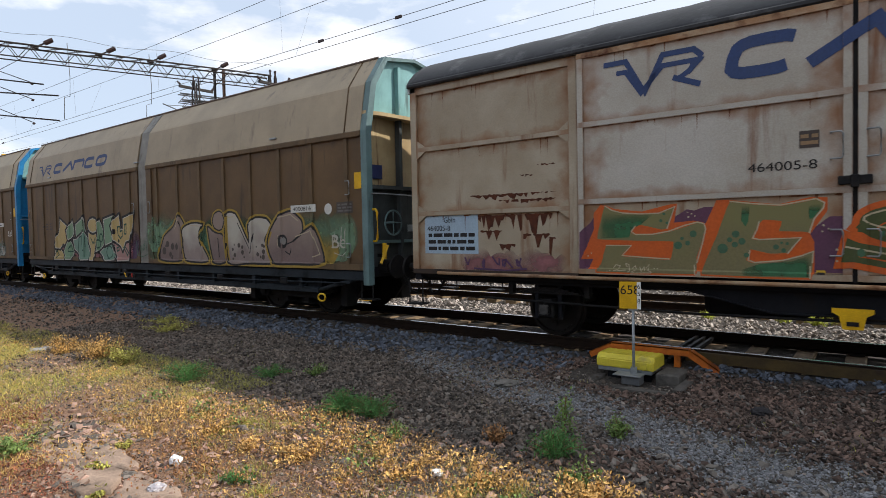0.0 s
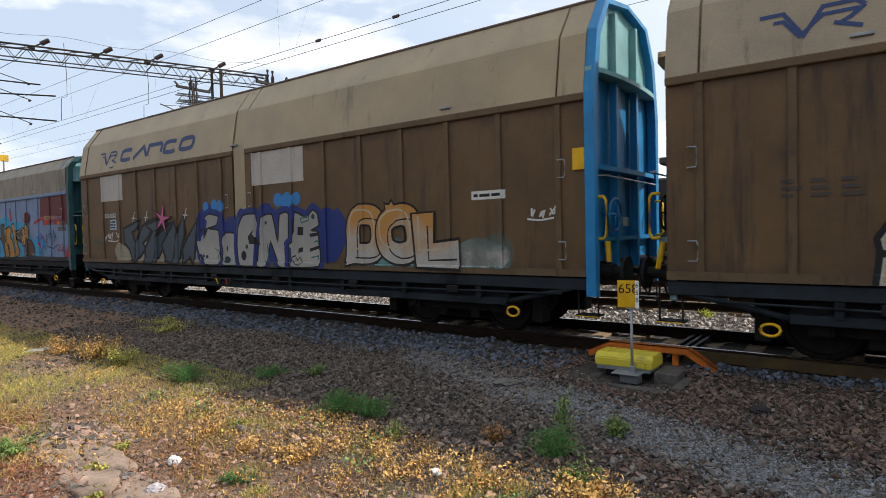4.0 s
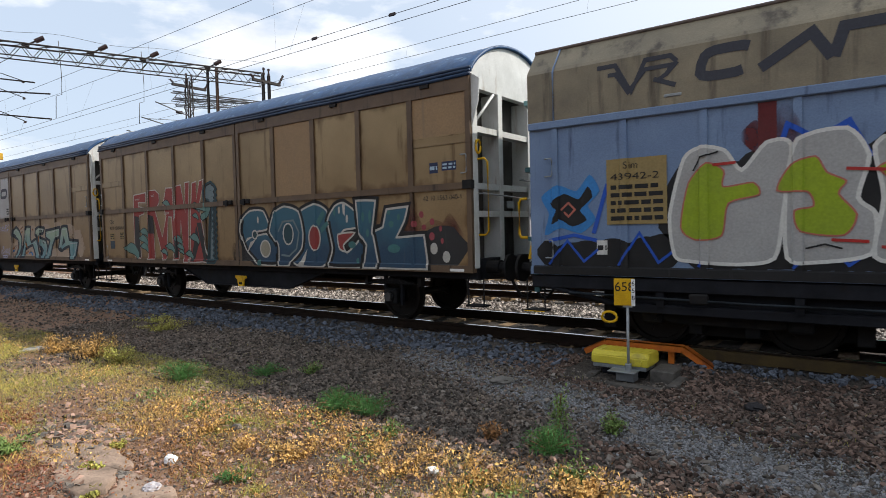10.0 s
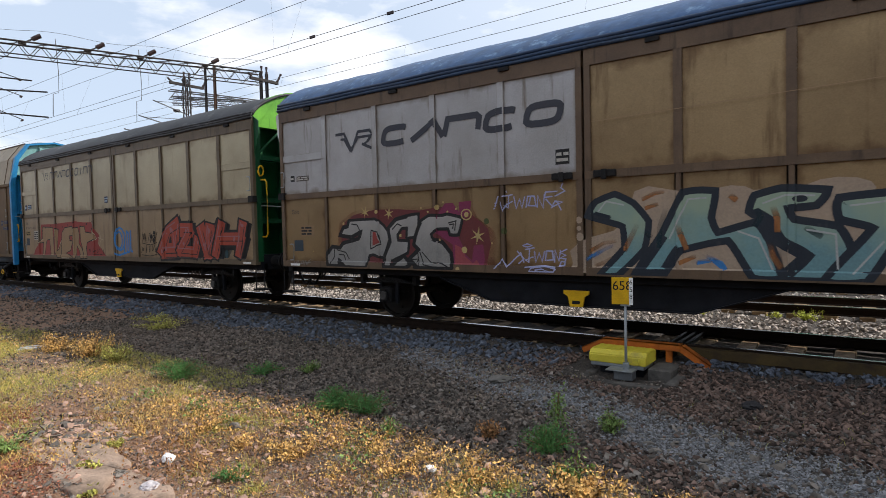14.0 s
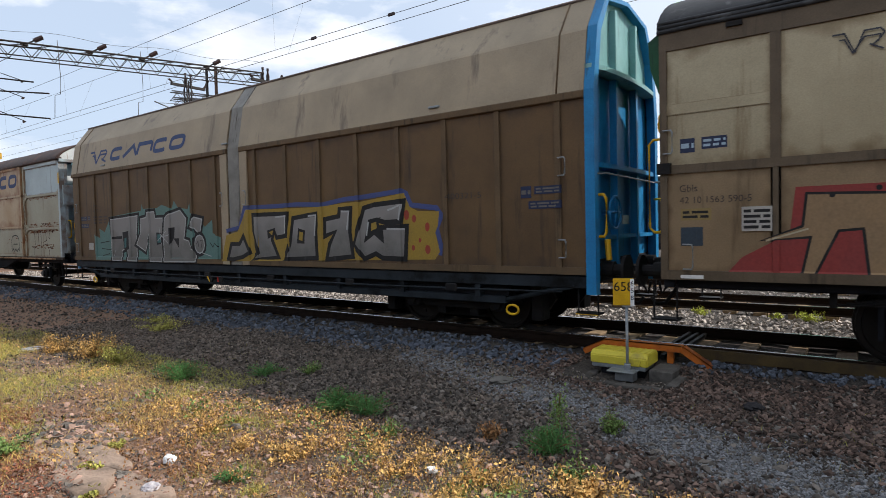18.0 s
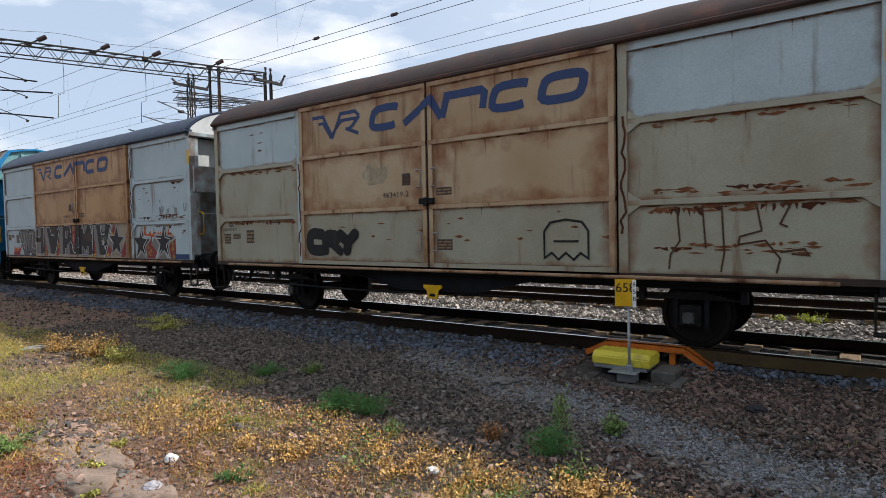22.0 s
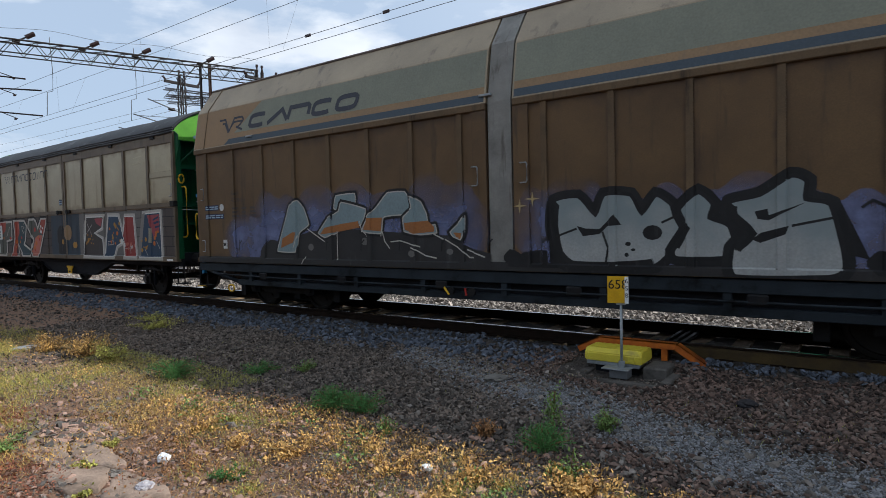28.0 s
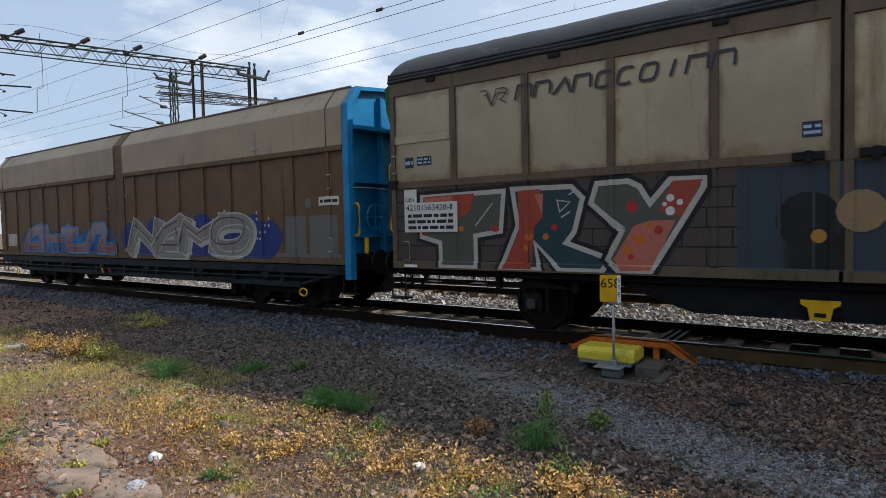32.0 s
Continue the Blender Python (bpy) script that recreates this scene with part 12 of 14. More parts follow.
    rect(S, 7.5, 10.9, 1.1, 2.34, PT["dull"], 0.001)
    # three broad block letters with chalky white edges
    ink_blue, mud = paint("deep_blue_letter", (0.02, 0.045, 0.085)), paint("dark_umber_letter", (0.04, 0.032, 0.03))
    rect(S, 7.75, 12.25, 1.06, 2.3, PT["dull"], 0.0015)
    blocks = (
        (mud, ((7.8, 1.08), (7.98, 2.22), (9.05, 2.21), (8.93, 1.89), (8.45, 1.75), (8.96, 1.57), (8.99, 1.08))),
        (ink_blue, ((9.1, 1.08), (9.35, 2.22), (9.93, 2.2), (10.14, 1.67), (10.2, 1.5), (9.79, 1.38), (9.61, 1.08))),
        (PT["blood"], ((10.14, 1.67), (10.31, 2.18), (10.75, 2.17), (10.84, 1.08), (10.23, 1.08), (10.2, 1.5))),
        (ink_blue, ((11.03, 1.08), (11.29, 2.22), (12.1, 2.24), (12.13, 1.08))),
    )
    for m, pts in blocks:
        lines(S, [[*pts, pts[0]]], 0.16, PT["offwhite"], 0.004, "painted_edge")
    for m, pts in blocks:
        patch(S, list(pts), m, 0.008, "painted_letter", "dark painted block letter with broad white edge")
        lines(S, [[*pts, pts[0]]], 0.03, PT["white"], 0.01, "painted_edge")
    patch(S, [(10.9, 1.1), (11.2, 2.22), (11.36, 2.24), (11.08, 1.1)], PT["ash"], 0.011)
    patch(S, [(8.5, 2.17), (9.0, 2.17), (8.88, 1.93), (8.62, 2.02)], PT["coral"], 0.011)
    patch(S, [(11.45, 2.18), (12.05, 2.19), (12.05, 1.75), (11.75, 1.62), (11.6, 1.95)], PT["coral"], 0.011)
    patch(S, [(11.49, 1.46), (11.53, 1.84), (11.68, 1.84), (11.66, 1.46)], PT["sandp"], 0.013)
    lines(S, [[(11.75, 2.05), (12.02, 2.12)], [(11.78, 1.96), (12.04, 2.0)], [(11.85, 1.86), (12.04, 1.88)]], 0.05, PT["navy"], 0.013)
    lines(S, [[(9.3, 1.5), (9.6, 1.52), (9.6, 1.42), (9.28, 1.4), (9.3, 1.5)], [(10.3, 1.3), (10.55, 1.32), (10.55, 1.16)], [(7.95, 1.72), (8.35, 2.0)], [(8.05, 2.02), (8.3, 1.7)], [(11.3, 1.3), (11.45, 1.12)], [(11.9, 1.5), (12.05, 1.3)]], 0.016, PT["offwhite"], 0.0135)
    r = random.Random(31)
    for m, u0, u1, z0, z1, n in ((PT["amber"], 7.95, 8.4, 1.4, 1.8, 9), (PT["amber"], 9.35, 10.0, 1.5, 2.0, 9), (PT["orange"], 9.3, 9.9, 1.4, 1.9, 5), (PT["orange"], 11.75, 12.08, 1.4, 1.8, 8), (PT["amber"], 11.15, 11.45, 1.2, 1.7, 6), (PT["salmon"], 10.35, 10.8, 1.15, 1.5, 8), (PT["offwhite"], 10.5, 10.75, 1.3, 1.5, 3)):
        dots(S, [(r.uniform(u0, u1), r.uniform(z0, z1), r.uniform(0.02, 0.06)) for _ in range(n)], m, 0.0145)
    dots(S, [(10.1, 1.5, 0.08), (10.25, 1.4, 0.06)], PT["white"], 0.026)
    plate(S, 0.28, 1.38, 1.6, 2.1, PT["white"], INK, 3, title=0.14, lift=0.03, label="white data panel")
    plate(S, 0.28, 0.55, 2.1, 2.33, PT["white"], INK, 0, lift=0.03, label="white data panel")
    text(S, "Gbls", 0.31, 2.12, 0.08, INK, lift=0.036)
    text(S, "42101563428-8", 0.32, 1.97, 0.1, INK, 0.98, lift=0.036)
    S3 = Side(wl, (), -HW + 0.026, -HW + 0.026, ())
    blue_labels(S3, 0.3, 2.7)
    plate(S3, 6.18, 6.38, 2.64, 2.82, PT["cobalt"], PT["label"], 2, name="notice_label")
    # two thin cream lines laid flat on an upper sheet
    lines(S3, [[(10.8, 3.55), (11.2, 3.57), (11.35, 3.54)], [(10.85, 3.7), (11.3, 3.74)]], 0.02, PT["cream"], 0.004, "dent_line")


def wagon_m():
    S = sm
    cloud(S, 1.6, 8.2, 1.1, 1.9, PT["sky"], 10, 3)
    word(S, "1324", 2.1, 7.9, 1.08, 1.98, FD["blush"], PT["sky"], 0.3, 0.04, seed=5, hi=PT["aqua"], square=False, slant=0.1)
    cloud(S, 8.4, 14.9, 1.08, 2.15, PT["royal"], 10, 4, solid=True)
    word(S, "N1MO", 8.95, 13.75, 1.06, 2.05, PT["ash"], PT["offwhite"], 0.36, 0.03, fat=1.15, shadow=PT["offwhite"], hi=PT["smoke"], seed=3, slant=0.15, label="silver sprayed shape on navy")
    dots(S, [(14.1 + 0.13 * (k % 4), 1.5 + 0.14 * (k % 5), 0.03) for k in range(9)], PT["offwhite"], 0.01)
    for u0, u1 in ((15.0, 15.62), (15.72, 16.5)):
        rect(S, u0, u1, 1.2, 1.95, PT["dull"], 0.001, label="grey painted-over patch")
    rect(S, 8.6, 16.6, 1.12, 1.2, PT["dull"], 0.0008)
    plate(S, 16.0, 16.55, 2.14, 2.31, PT["white"], INK, 1, name="number_strip")
    dots(S, [(15.7, 2.2, 0.1)], PT["dull"], 0.004)
    rect(S, 0.6, 1.3, 1.3, 1.7, PT["offwhite"], 0.001)
    lines(S, [[(9.0 + k * 0.15, 1.9 + 0.05 * math.sin(k)), (9.0 + k * 0.15, 1.94)] for k in range(4)], 0.02, PT["white"], 0.01)


for deck in (wagon_a, wagon_b, wagon_c, wagon_d, wagon_e, wagon_f, wagon_g, wagon_h, wagon_i, wagon_j, wagon_k, wagon_l, wagon_m):
    deck()

# ---- beside the line ----
def point_sign():
    root = tagged(new("point_sign"), "yellow point number plate on a thin grey post", "sign")
    root.location, root.rotation_euler = (-2.67, 7.65, 0), (0, 0, radians(15))
    tb("post", GALV, root, [(0, 0.02, -0.45), (0, 0.02, 0.72)], 0.019, 10)
    bx("socket", GALV, root, -0.04, 0.04, -0.02, 0.06, -0.36, -0.12, bevel=0.006)
    bx("number_plate", YELLOW, root, -0.17, 0.09, -0.012, -0.004, 0.655, 1.01, bevel=0.002)
    bx("bracket", GALV, root, -0.06, 0.06, -0.004, 0.03, 0.63, 0.68)
    S = Side(root, (), -0.013, -0.013, ())
    text(S, "658", -0.155, 0.845, 0.125, INK, 0.24, lift=0.001)
    bx("side_plate", paint("white_strip", (0.75, 0.76, 0.76)), root, 0.05, 0.098, -0.022, -0.016, 0.65, 1.005, label="white strip with small upright digits")
    S = Side(root, (), -0.023, -0.023, ())
    for k, ch in enumerate("658"):
        text(S, ch, 0.056, 0.92 - k * 0.095, 0.06, INK, 0.036, lift=0.001)


OLDC = mat("old_concrete", (0.108, 0.09936, 0.08784), (0.0612, 0.05544, 0.04896), rough=0.95, scale=5, spots=(0.025, 0.022, 0.02), amount=0.4, bump=0.5)


def switch_motor():
    root = tagged(new("switch_motor"), "yellow-lidded switch motor with orange guard bar on concrete", "switch motor")
    root.location = (-2.9, 7.98, 0)
    bm = B()
    prof = [(-0.26, -0.165), (-0.26, -0.055), (-0.2, 0.005), (0.16, 0.005), (0.2, -0.04), (0.2, -0.165)]
    prism(bm, prof, -0.31, 0.47)
    bmesh.ops.bevel(bm, geom=bm.edges[:], offset=0.012, segments=2, affect="EDGES")
    lid = part("lid", bm, LEMON, root, "lemon yellow lid")
    tb("handle", LEMON, lid, [(0.38, -0.262, -0.15), (0.38, -0.29, -0.14), (0.38, -0.29, -0.1), (0.38, -0.262, -0.09)], 0.008, 6)
    for k in range(9):
        bx("lid_rib", LEMON, lid, -0.27 + k * 0.084, -0.254 + k * 0.084, -0.19, 0.15, 0.003, 0.011, bevel=0.002)
    bx("case", GALV, root, -0.29, 0.44, -0.25, 0.18, -0.22, -0.165, bevel=0.008)
    bx("motor_body", STEEL_D, root, -0.2, 0.4, -0.15, 0.16, -0.42, -0.22, bevel=0.01)
    bx("junction_box", mat("grey_box", (0.13, 0.135, 0.14), (0.09, 0.094, 0.1), rough=0.6, scale=5, bump=0.1), root, 0.1, 0.34, -0.44, -0.26, -0.33, -0.215, bevel=0.008)
    bx("box_lid", GALV, root, 0.0, 0.36, -0.48, -0.25, -0.215, -0.2, bevel=0.004)
    for x0, x1, y0, y1, z1 in ((-0.75, -0.22, -0.55, 0.2, -0.3), (0.5, 0.8, -0.3, 0.15, -0.17), (0.8, 0.92, -0.62, 0.3, -0.25), (0.05, 0.8, -0.74, -0.62, -0.29)):
        bx("concrete_block", OLDC, root, x0, x1, y0, y1, -0.45, z1, bevel=0.015)
    # guard bar, bent down at both ends
    pts = [(-0.6, 0.27, -0.13), (-0.28, 0.27, 0.03), (0.78, 0.27, 0.03), (1.14, 0.27, -0.2)]
    for a, b in zip(pts, pts[1:]):
        bm = B()
        d = (Vector(b) - Vector(a))
        n = Vector((-d.z, 0, d.x)).normalized() * 0.045
        for y0, y1, o in ((0.2, 0.34, 0.0), (0.2, 0.22, -0.05), (0.32, 0.34, -0.05)):
            lo = n * (-1 if o else 0.75)
            q = [Vector(a) + lo, Vector(b) + lo, Vector(b) + n, Vector(a) + n]
            f, g = V3(bm, [(p.x, y0, p.z) for p in q]), V3(bm, [(p.x, y1, p.z) for p in q])
            bm.faces.new(f)
            bm.faces.new(g)
            for k in range(4):
                bm.faces.new((f[k], f[(k + 1) % 4], g[(k + 1) % 4], g[k]))
        part("guard_bar", bm, ORANGE, root, "rusty orange guard channel")
    for x in (-0.35, 0.62):
        bx("guard_post", ORANGE, root, x - 0.04, x + 0.04, 0.24, 0.3, -0.4, 0.0)
    tb("drive_rod", BLACK, root, [(0.15, 0.16, -0.2), (0.2, 0.8, -0.16), (0.2, 1.4, -0.14)], 0.03)


point_sign()
switch_motor()


# ---- overhead line ----
WIRE = mat("copper_wire", (0.1, 0.1, 0.1), (0.07, 0.07, 0.07), rough=0.6, bump=0)
GANT = mat("gantry_steel", (0.02, 0.016, 0.015), (0.035, 0.03, 0.028), rough=0.7, scale=3, bump=0.1)
MAST = mat("mast_steel", (0.16, 0.165, 0.17), (0.11, 0.112, 0.115), rough=0.6, scale=4, bump=0.1)
MASTR = mat("mast_rust", (0.13, 0.075, 0.05), (0.09, 0.055, 0.04), rough=0.8, scale=4, bump=0.2)
INSUL = mat("insulator", (0.04, 0.022, 0.02), rough=0.3, bump=0)


def wires():
    root = tagged(new("overhead_wires"), "thin dark contact and carrier wires above the tracks", "overhead wire")
    for y0, z0, y1, z1 in ((9.45, 7.6, 9.5, 6.2), (10.45, 7.6, 9.9, 6.2), (14.6, 7.45, 14.5, 7.1)):
        for y, z, n in ((y0, z0, "carrier_wire"), (y1, z1, "contact_wire")):
            pts = [(x, y, z + (0.25 * ((x + 50) % 60 / 30 - 1) ** 2 if n == "carrier_wire" else 0.0)) for x in range(-320, 61, 5)]
            tb(n, WIRE, root, pts, 0.0065, 5)
        for x in range(-60, 30, 6):
            zz = z0 + 0.25 * ((x + 50) % 60 / 30 - 1) ** 2
            tb("dropper", WIRE, root, [(x, y0, zz), (x, y1, z1)], 0.0022, 4)
    for x, y, z in ((-8.2, 9.5, 6.2), (-10.6, 9.5, 6.2), (-33, 9.9, 6.2)):
        bx("wire_clamp", INSUL, root, x - 0.09, x + 0.09, y - 0.02, y + 0.02, z - 0.03, z + 0.035, bevel=0.01)
    for k, (y, z) in enumerate(((6.5, 6.9),)):
        tb("feeder_wire", WIRE, root, [(x, y, z) for x in range(-320, -14, 10)], 0.009, 5)


wires()


def lattice_beam(name, label, p, q, wide, tall, n, material):
    """A welded lattice beam between two points: four chords and zigzag braces."""
    root = tagged(new(name), label, "gantry")
    p, q = Vector(p), Vector(q)
    d = (q - p)
    L = d.length
    e = d.normalized()
    side = Vector((0, 0, 1)).cross(e).normalized() * wide / 2
    for s in (-1, 1):
        for z in (0, tall):
            o = side * s + Vector((0, 0, z))
            tb("chord", material, root, [p + o, q + o], 0.032 if z else 0.022, 5)
    bm = B()
    for s in (-1, 1):
        for k in range(n):
            a, b, c = p + e * (L * k / n), p + e * (L * (k + 0.5) / n), p + e * (L * (k + 1) / n)
            o = side * s
            tube(bm, [a + o, b + o + Vector((0, 0, tall))], 0.011, 4)
            tube(bm, [b + o + Vector((0, 0, tall)), c + o], 0.011, 4)
    for k in range(n):
        tube(bm, [p + e * (L * k / n) + side + Vector((0, 0, tall)), p + e * (L * (k + 1) / n) - side + Vector((0, 0, tall))], 0.013, 4)
    part("bracing", bm, material, root)
    return root, p, e, L


def gantry():
    root, p, e, L = lattice_beam("signal_gantry", "long grey lattice gantry across the tracks with lamps", (-26.4, -4.5, 7.48), (-19.58, 14.8, 7.5), 0.5, 0.42, 33, GANT)
    for f in (0.629, 0.717, 0.795, 0.901):
        c = p + e * (L * f) + Vector((0, 0, 0.42))
        tb("lamp_arm", GANT, root, [c + Vector((0, -0.04, 0)), c + Vector((0.08, 0.26, 0.2))], 0.026, 6)
        bx("lamp_foot", GANT, root, c.x - 0.06, c.x + 0.06, c.y - 0.14, c.y + 0.06, c.z - 0.03, c.z + 0.07, bevel=0.01)
        bm = B()
        tube(bm, [c + Vector((0.07, 0.22, 0.17)), c + Vector((0.08, 0.26, 0.2)), c + Vector((0.12, 0.4, 0.3)), c + Vector((0.13, 0.44, 0.32))], 0.075, 8)
        part("lamp_head", bm, INSUL, root, "dark floodlight head")
    tb("lamp_cable", WIRE, root, [p + e * (L * f) + Vector((0.15, 0, 0.8 + 0.06 * math.sin(f * 40))) for f in np.linspace(0.55, 1.0, 30)], 0.006, 4)
    for f in (0.671, 0.791):
        c = p + e * (L * f)
        tb("drop_cable", WIRE, root, [c + Vector((0, 0, 0.7)), c + Vector((0, 0.05, -0.4)), c + Vector((0, 0.03, -1.05)), c + Vector((0, -0.14, -1.12)), c + Vector((0.03, -0.18, -1.85))], 0.011, 5)
    for z in (6.02, 5.6, 5.0):
        tb("hanger_arm", GANT, root, [(-20.6, 5.4, z + 0.3), (-17.0 + (0.9 if z < 5.9 else 0.0), 6.0, z - 0.42)], 0.02, 6)
        tb("hanger_stay", GANT, root, [(-20.6, 5.4, z + 0.75), (-17.6, 6.0, z - 0.3)], 0.011, 5)
        bx("arm_insulator", INSUL, root, -17.68, -17.6, 5.95, 6.0, z - 0.33, z - 0.28, bevel=0.012)


gantry()


def mast(x, y, top, label, material, pair=0.0, lattice=False, slim=1.0, arms=True, wide=1.0):
    root = tagged(new("catenary_mast"), label, "mast", "catenary masts")
    root.location = (x, y, 0)
    for s in ((-1, 1) if pair else (0,)):
        if lattice:
            for a in (-0.16, 0.16):
                for b in (-0.16, 0.16):
                    tb("leg", material, root, [(a, b + s * pair, -0.3), (a * 0.6, b * 0.6 + s * pair, top)], 0.03, 5)
            bm = B()
            for k in range(14):
                z = k * top / 14
                for a, b, c, d in ((-0.15, -0.15, 0.15, -0.15), (0.15, -0.15, 0.15, 0.15), (0.15, 0.15, -0.15, 0.15), (-0.15, 0.15, -0.15, -0.15)):
                    tube(bm, [(a, b + s * pair, z), (c, d + s * pair, z + top / 14)], 0.014, 4)
            part("bracing", bm, material, root)
        else:
            bm = B()
            k = slim
            box(bm, -0.09 * k, 0.09 * k, s * pair - 0.08 * k, s * pair - 0.065 * k, -0.3, top)
            box(bm, -0.09 * k, 0.09 * k, s * pair + 0.065 * k, s * pair + 0.08 * k, -0.3, top)
            box(bm, -0.006, 0.006, s * pair - 0.065 * k, s * pair + 0.065 * k, -0.3, top)
            part("column", bm, material, root)
    if not arms:
        return root
    bx("cross_arm", GANT, root, -0.06, 0.06, -0.75 * wide, 0.8 * wide, top - 0.34, top - 0.24)
    for yy, t, lean in ((-0.1, 0.5, 0), (0.14, 0.5, 0), (0.78 * wide, 0.35, 0.2), (-0.7 * wide, 0.12, -0.14)):
        bm = B()
        for k in range(5):
            z = top - 0.22 + t * k / 5
            tube(bm, [(0, yy + lean * k / 5, z), (0, yy + lean * (k + 0.8) / 5, z + t / 6)], 0.05 if k % 2 == 0 else 0.035, 8)
        part("insulator", bm, INSUL, root)
    return root


mast(-19.9, 15.2, 8.05, "dark steel mast with insulators on its head", GANT, 0.14, slim=0.55, wide=0.85)
mast(-20.5, 13.0, 7.95, "slim grey steel mast beside a rusty one", GANT, 0, slim=0.42, arms=False)
mast(-20.6, 13.45, 8.1, "slim rusty rail-steel mast", MASTR, 0, slim=0.5, arms=False)
mast(-24.0, 14.3, 8.35, "grey lattice mast with insulators", GANT, 0, True)
mast(-29.0, 21.4, 8.6, "slim grey steel catenary mast", MAST, 0, slim=0.8, arms=False)
mast(-27.5, 22.6, 9.2, "slim grey steel catenary mast", MAST, 0, slim=0.8, arms=False)
lattice_beam("far_gantry", "far lattice beam behind the masts", (-27.5, 15.5, 8.2), (-25.0, 24, 8.1), 0.4, 0.4, 14, MAST)
lattice_beam("cross_gantry", "second lattice beam behind the masts", (-24.6, 14.0, 7.3), (-21.5, 18.4, 7.2), 0.35, 0.3, 10, MAST)


def brackets():
    root = tagged(new("cantilever_arms"), "registration arms and stays of the overhead line", "cantilever")
    for x, y, z, d in ((-24.0, 14.3, 6.9, -1.6), (-24.0, 14.3, 6.2, -2.2), (-24.0, 14.3, 5.6, -2.8), (-19.4, 15.7, 6.4, -1.6)):
        tb("arm", MAST, root, [(x, y, z - 0.1), (x + 0.2, y + d, z + 0.25)], 0.025, 5)
        tb("stay", MAST, root, [(x, y, z + 0.4), (x + 0.2, y + d * 0.9, z + 0.22)], 0.012, 5)
        bx("arm_insulator", INSUL, root, x - 0.05, x + 0.05, y + d * 0.3 - 0.14, y + d * 0.3 + 0.14, z - 0.05, z + 0.07, bevel=0.02)


brackets()


# ---- across the yard ----
def green_train():
    green = mat("coach_green", (0.03, 0.3, 0.14), (0.02, 0.2, 0.1), rough=0.25, scale=0.35, spots=(0.09, 0.42, 0.22), amount=0.4, spot_scale=0.5, bump=0)
    white = mat("coach_white", (0.62, 0.64, 0.63), (0.5, 0.53, 0.52), rough=0.3, scale=0.8, bump=0)
    grey = mat("coach_grey", (0.2, 0.21, 0.22), (0.14, 0.15, 0.16), rough=0.5, scale=1, bump=0.05)
    glass = mat("dark_glass", (0.012, 0.014, 0.016), (0.02, 0.022, 0.025), rough=0.06, bump=0)
    root = tagged(new("passenger_coach"), "green and white passenger coach with dark windows", "railway coach")
    root.location = (0, 24.4, 0)
    prof = [(-1.4, 0.75), (-1.42, 1.1), (-1.42, 3.2), (-1.3, 3.6), (-0.9, 3.95), (0, 4.1), (0.9, 3.95), (1.3, 3.6), (1.42, 3.2), (1.42, 1.1), (1.4, 0.75)]
    bm = B()
    prism(bm, prof, -2.3, 22)
    part("body", bm, green, root)
    bm = B()
    prism(bm, [(y * 1.003, z * 1.001) for y, z in prof], -3.5, -2.3)
    part("cab_end", bm, white, root, "white coach end")
    bx("stripe", green, root, -3.5, -2.3, -1.432, -1.426, 1.35, 1.75, label="green stripe on the white end")
    bx("roof_band", grey, root, -3.4, 22, -1.36, -1.3, 3.42, 3.66)
    bx("skirt", grey, root, -3.4, 22, -1.4, 1.4, 0.35, 0.78)
    for k in range(7):
        u = -1.25 + k * 2.4
        bm = B()
        box(bm, u, u + 1.15, -1.437, -1.41, 2.05, 3.02, bevel=0.012)
        w = part("window", bm, glass, root, "dark rounded window")
        bm = B()
        tube(bm, [(u, -1.44, 2.05), (u + 1.15, -1.44, 2.05), (u + 1.15, -1.44, 3.02), (u, -1.44, 3.02)], 0.02, 5, True)
        part("window_frame", bm, grey, w)
    light = mat("coach_mint", (0.3, 0.52, 0.4), (0.2, 0.42, 0.3), rough=0.35, scale=3, bump=0)
    S = Side(root, (), -1.424, -1.424, ())
    r = random.Random(4)
    for k in range(16):
        u = -2.0 + k * 0.8 + r.uniform(-0.2, 0.2)
        h = r.uniform(0.25, 0.6)
        patch(S, [(u, 1.12), (u + 0.5, 1.12), (u + 0.25, 1.12 + h)], light, 0.002 + 0.0003 * k, "painted_fir", "pale green painted fir shape")
    for u in (-2.9, 4, 12, 19):
        for k in (-0.9, 0.9):
            shared("wheelset", WHEELSET, root, pose(u + k + 1.0, 0, 0.46))
    dark = mat("tank_black", (0.02, 0.021, 0.022), (0.012, 0.012, 0.013), rough=0.5, scale=2, bump=0.1)
    w2 = tagged(new("service_wagon"), "black service wagon standing in the yard", "freight wagon")
    w2.location = (0, 24.4, 0)
    bx("body", dark, w2, -9.2, -3.8, -1.3, 1.3, 0.9, 3.5, bevel=0.08)
    tb("vent", dark, w2, [(-4.1, -0.6, 3.5), (-4.1, -0.6, 4.0), (-3.9, -0.6, 4.15), (-3.8, -0.6, 4.1)], 0.07)
    bx("frame", STEEL_D, w2, -9.3, -3.7, -1.3, 1.3, 0.7, 0.95)
    for u in (-8.3, -5.6):
        shared("wheelset", WHEELSET, w2, pose(u, 0, 0.46))


green_train()


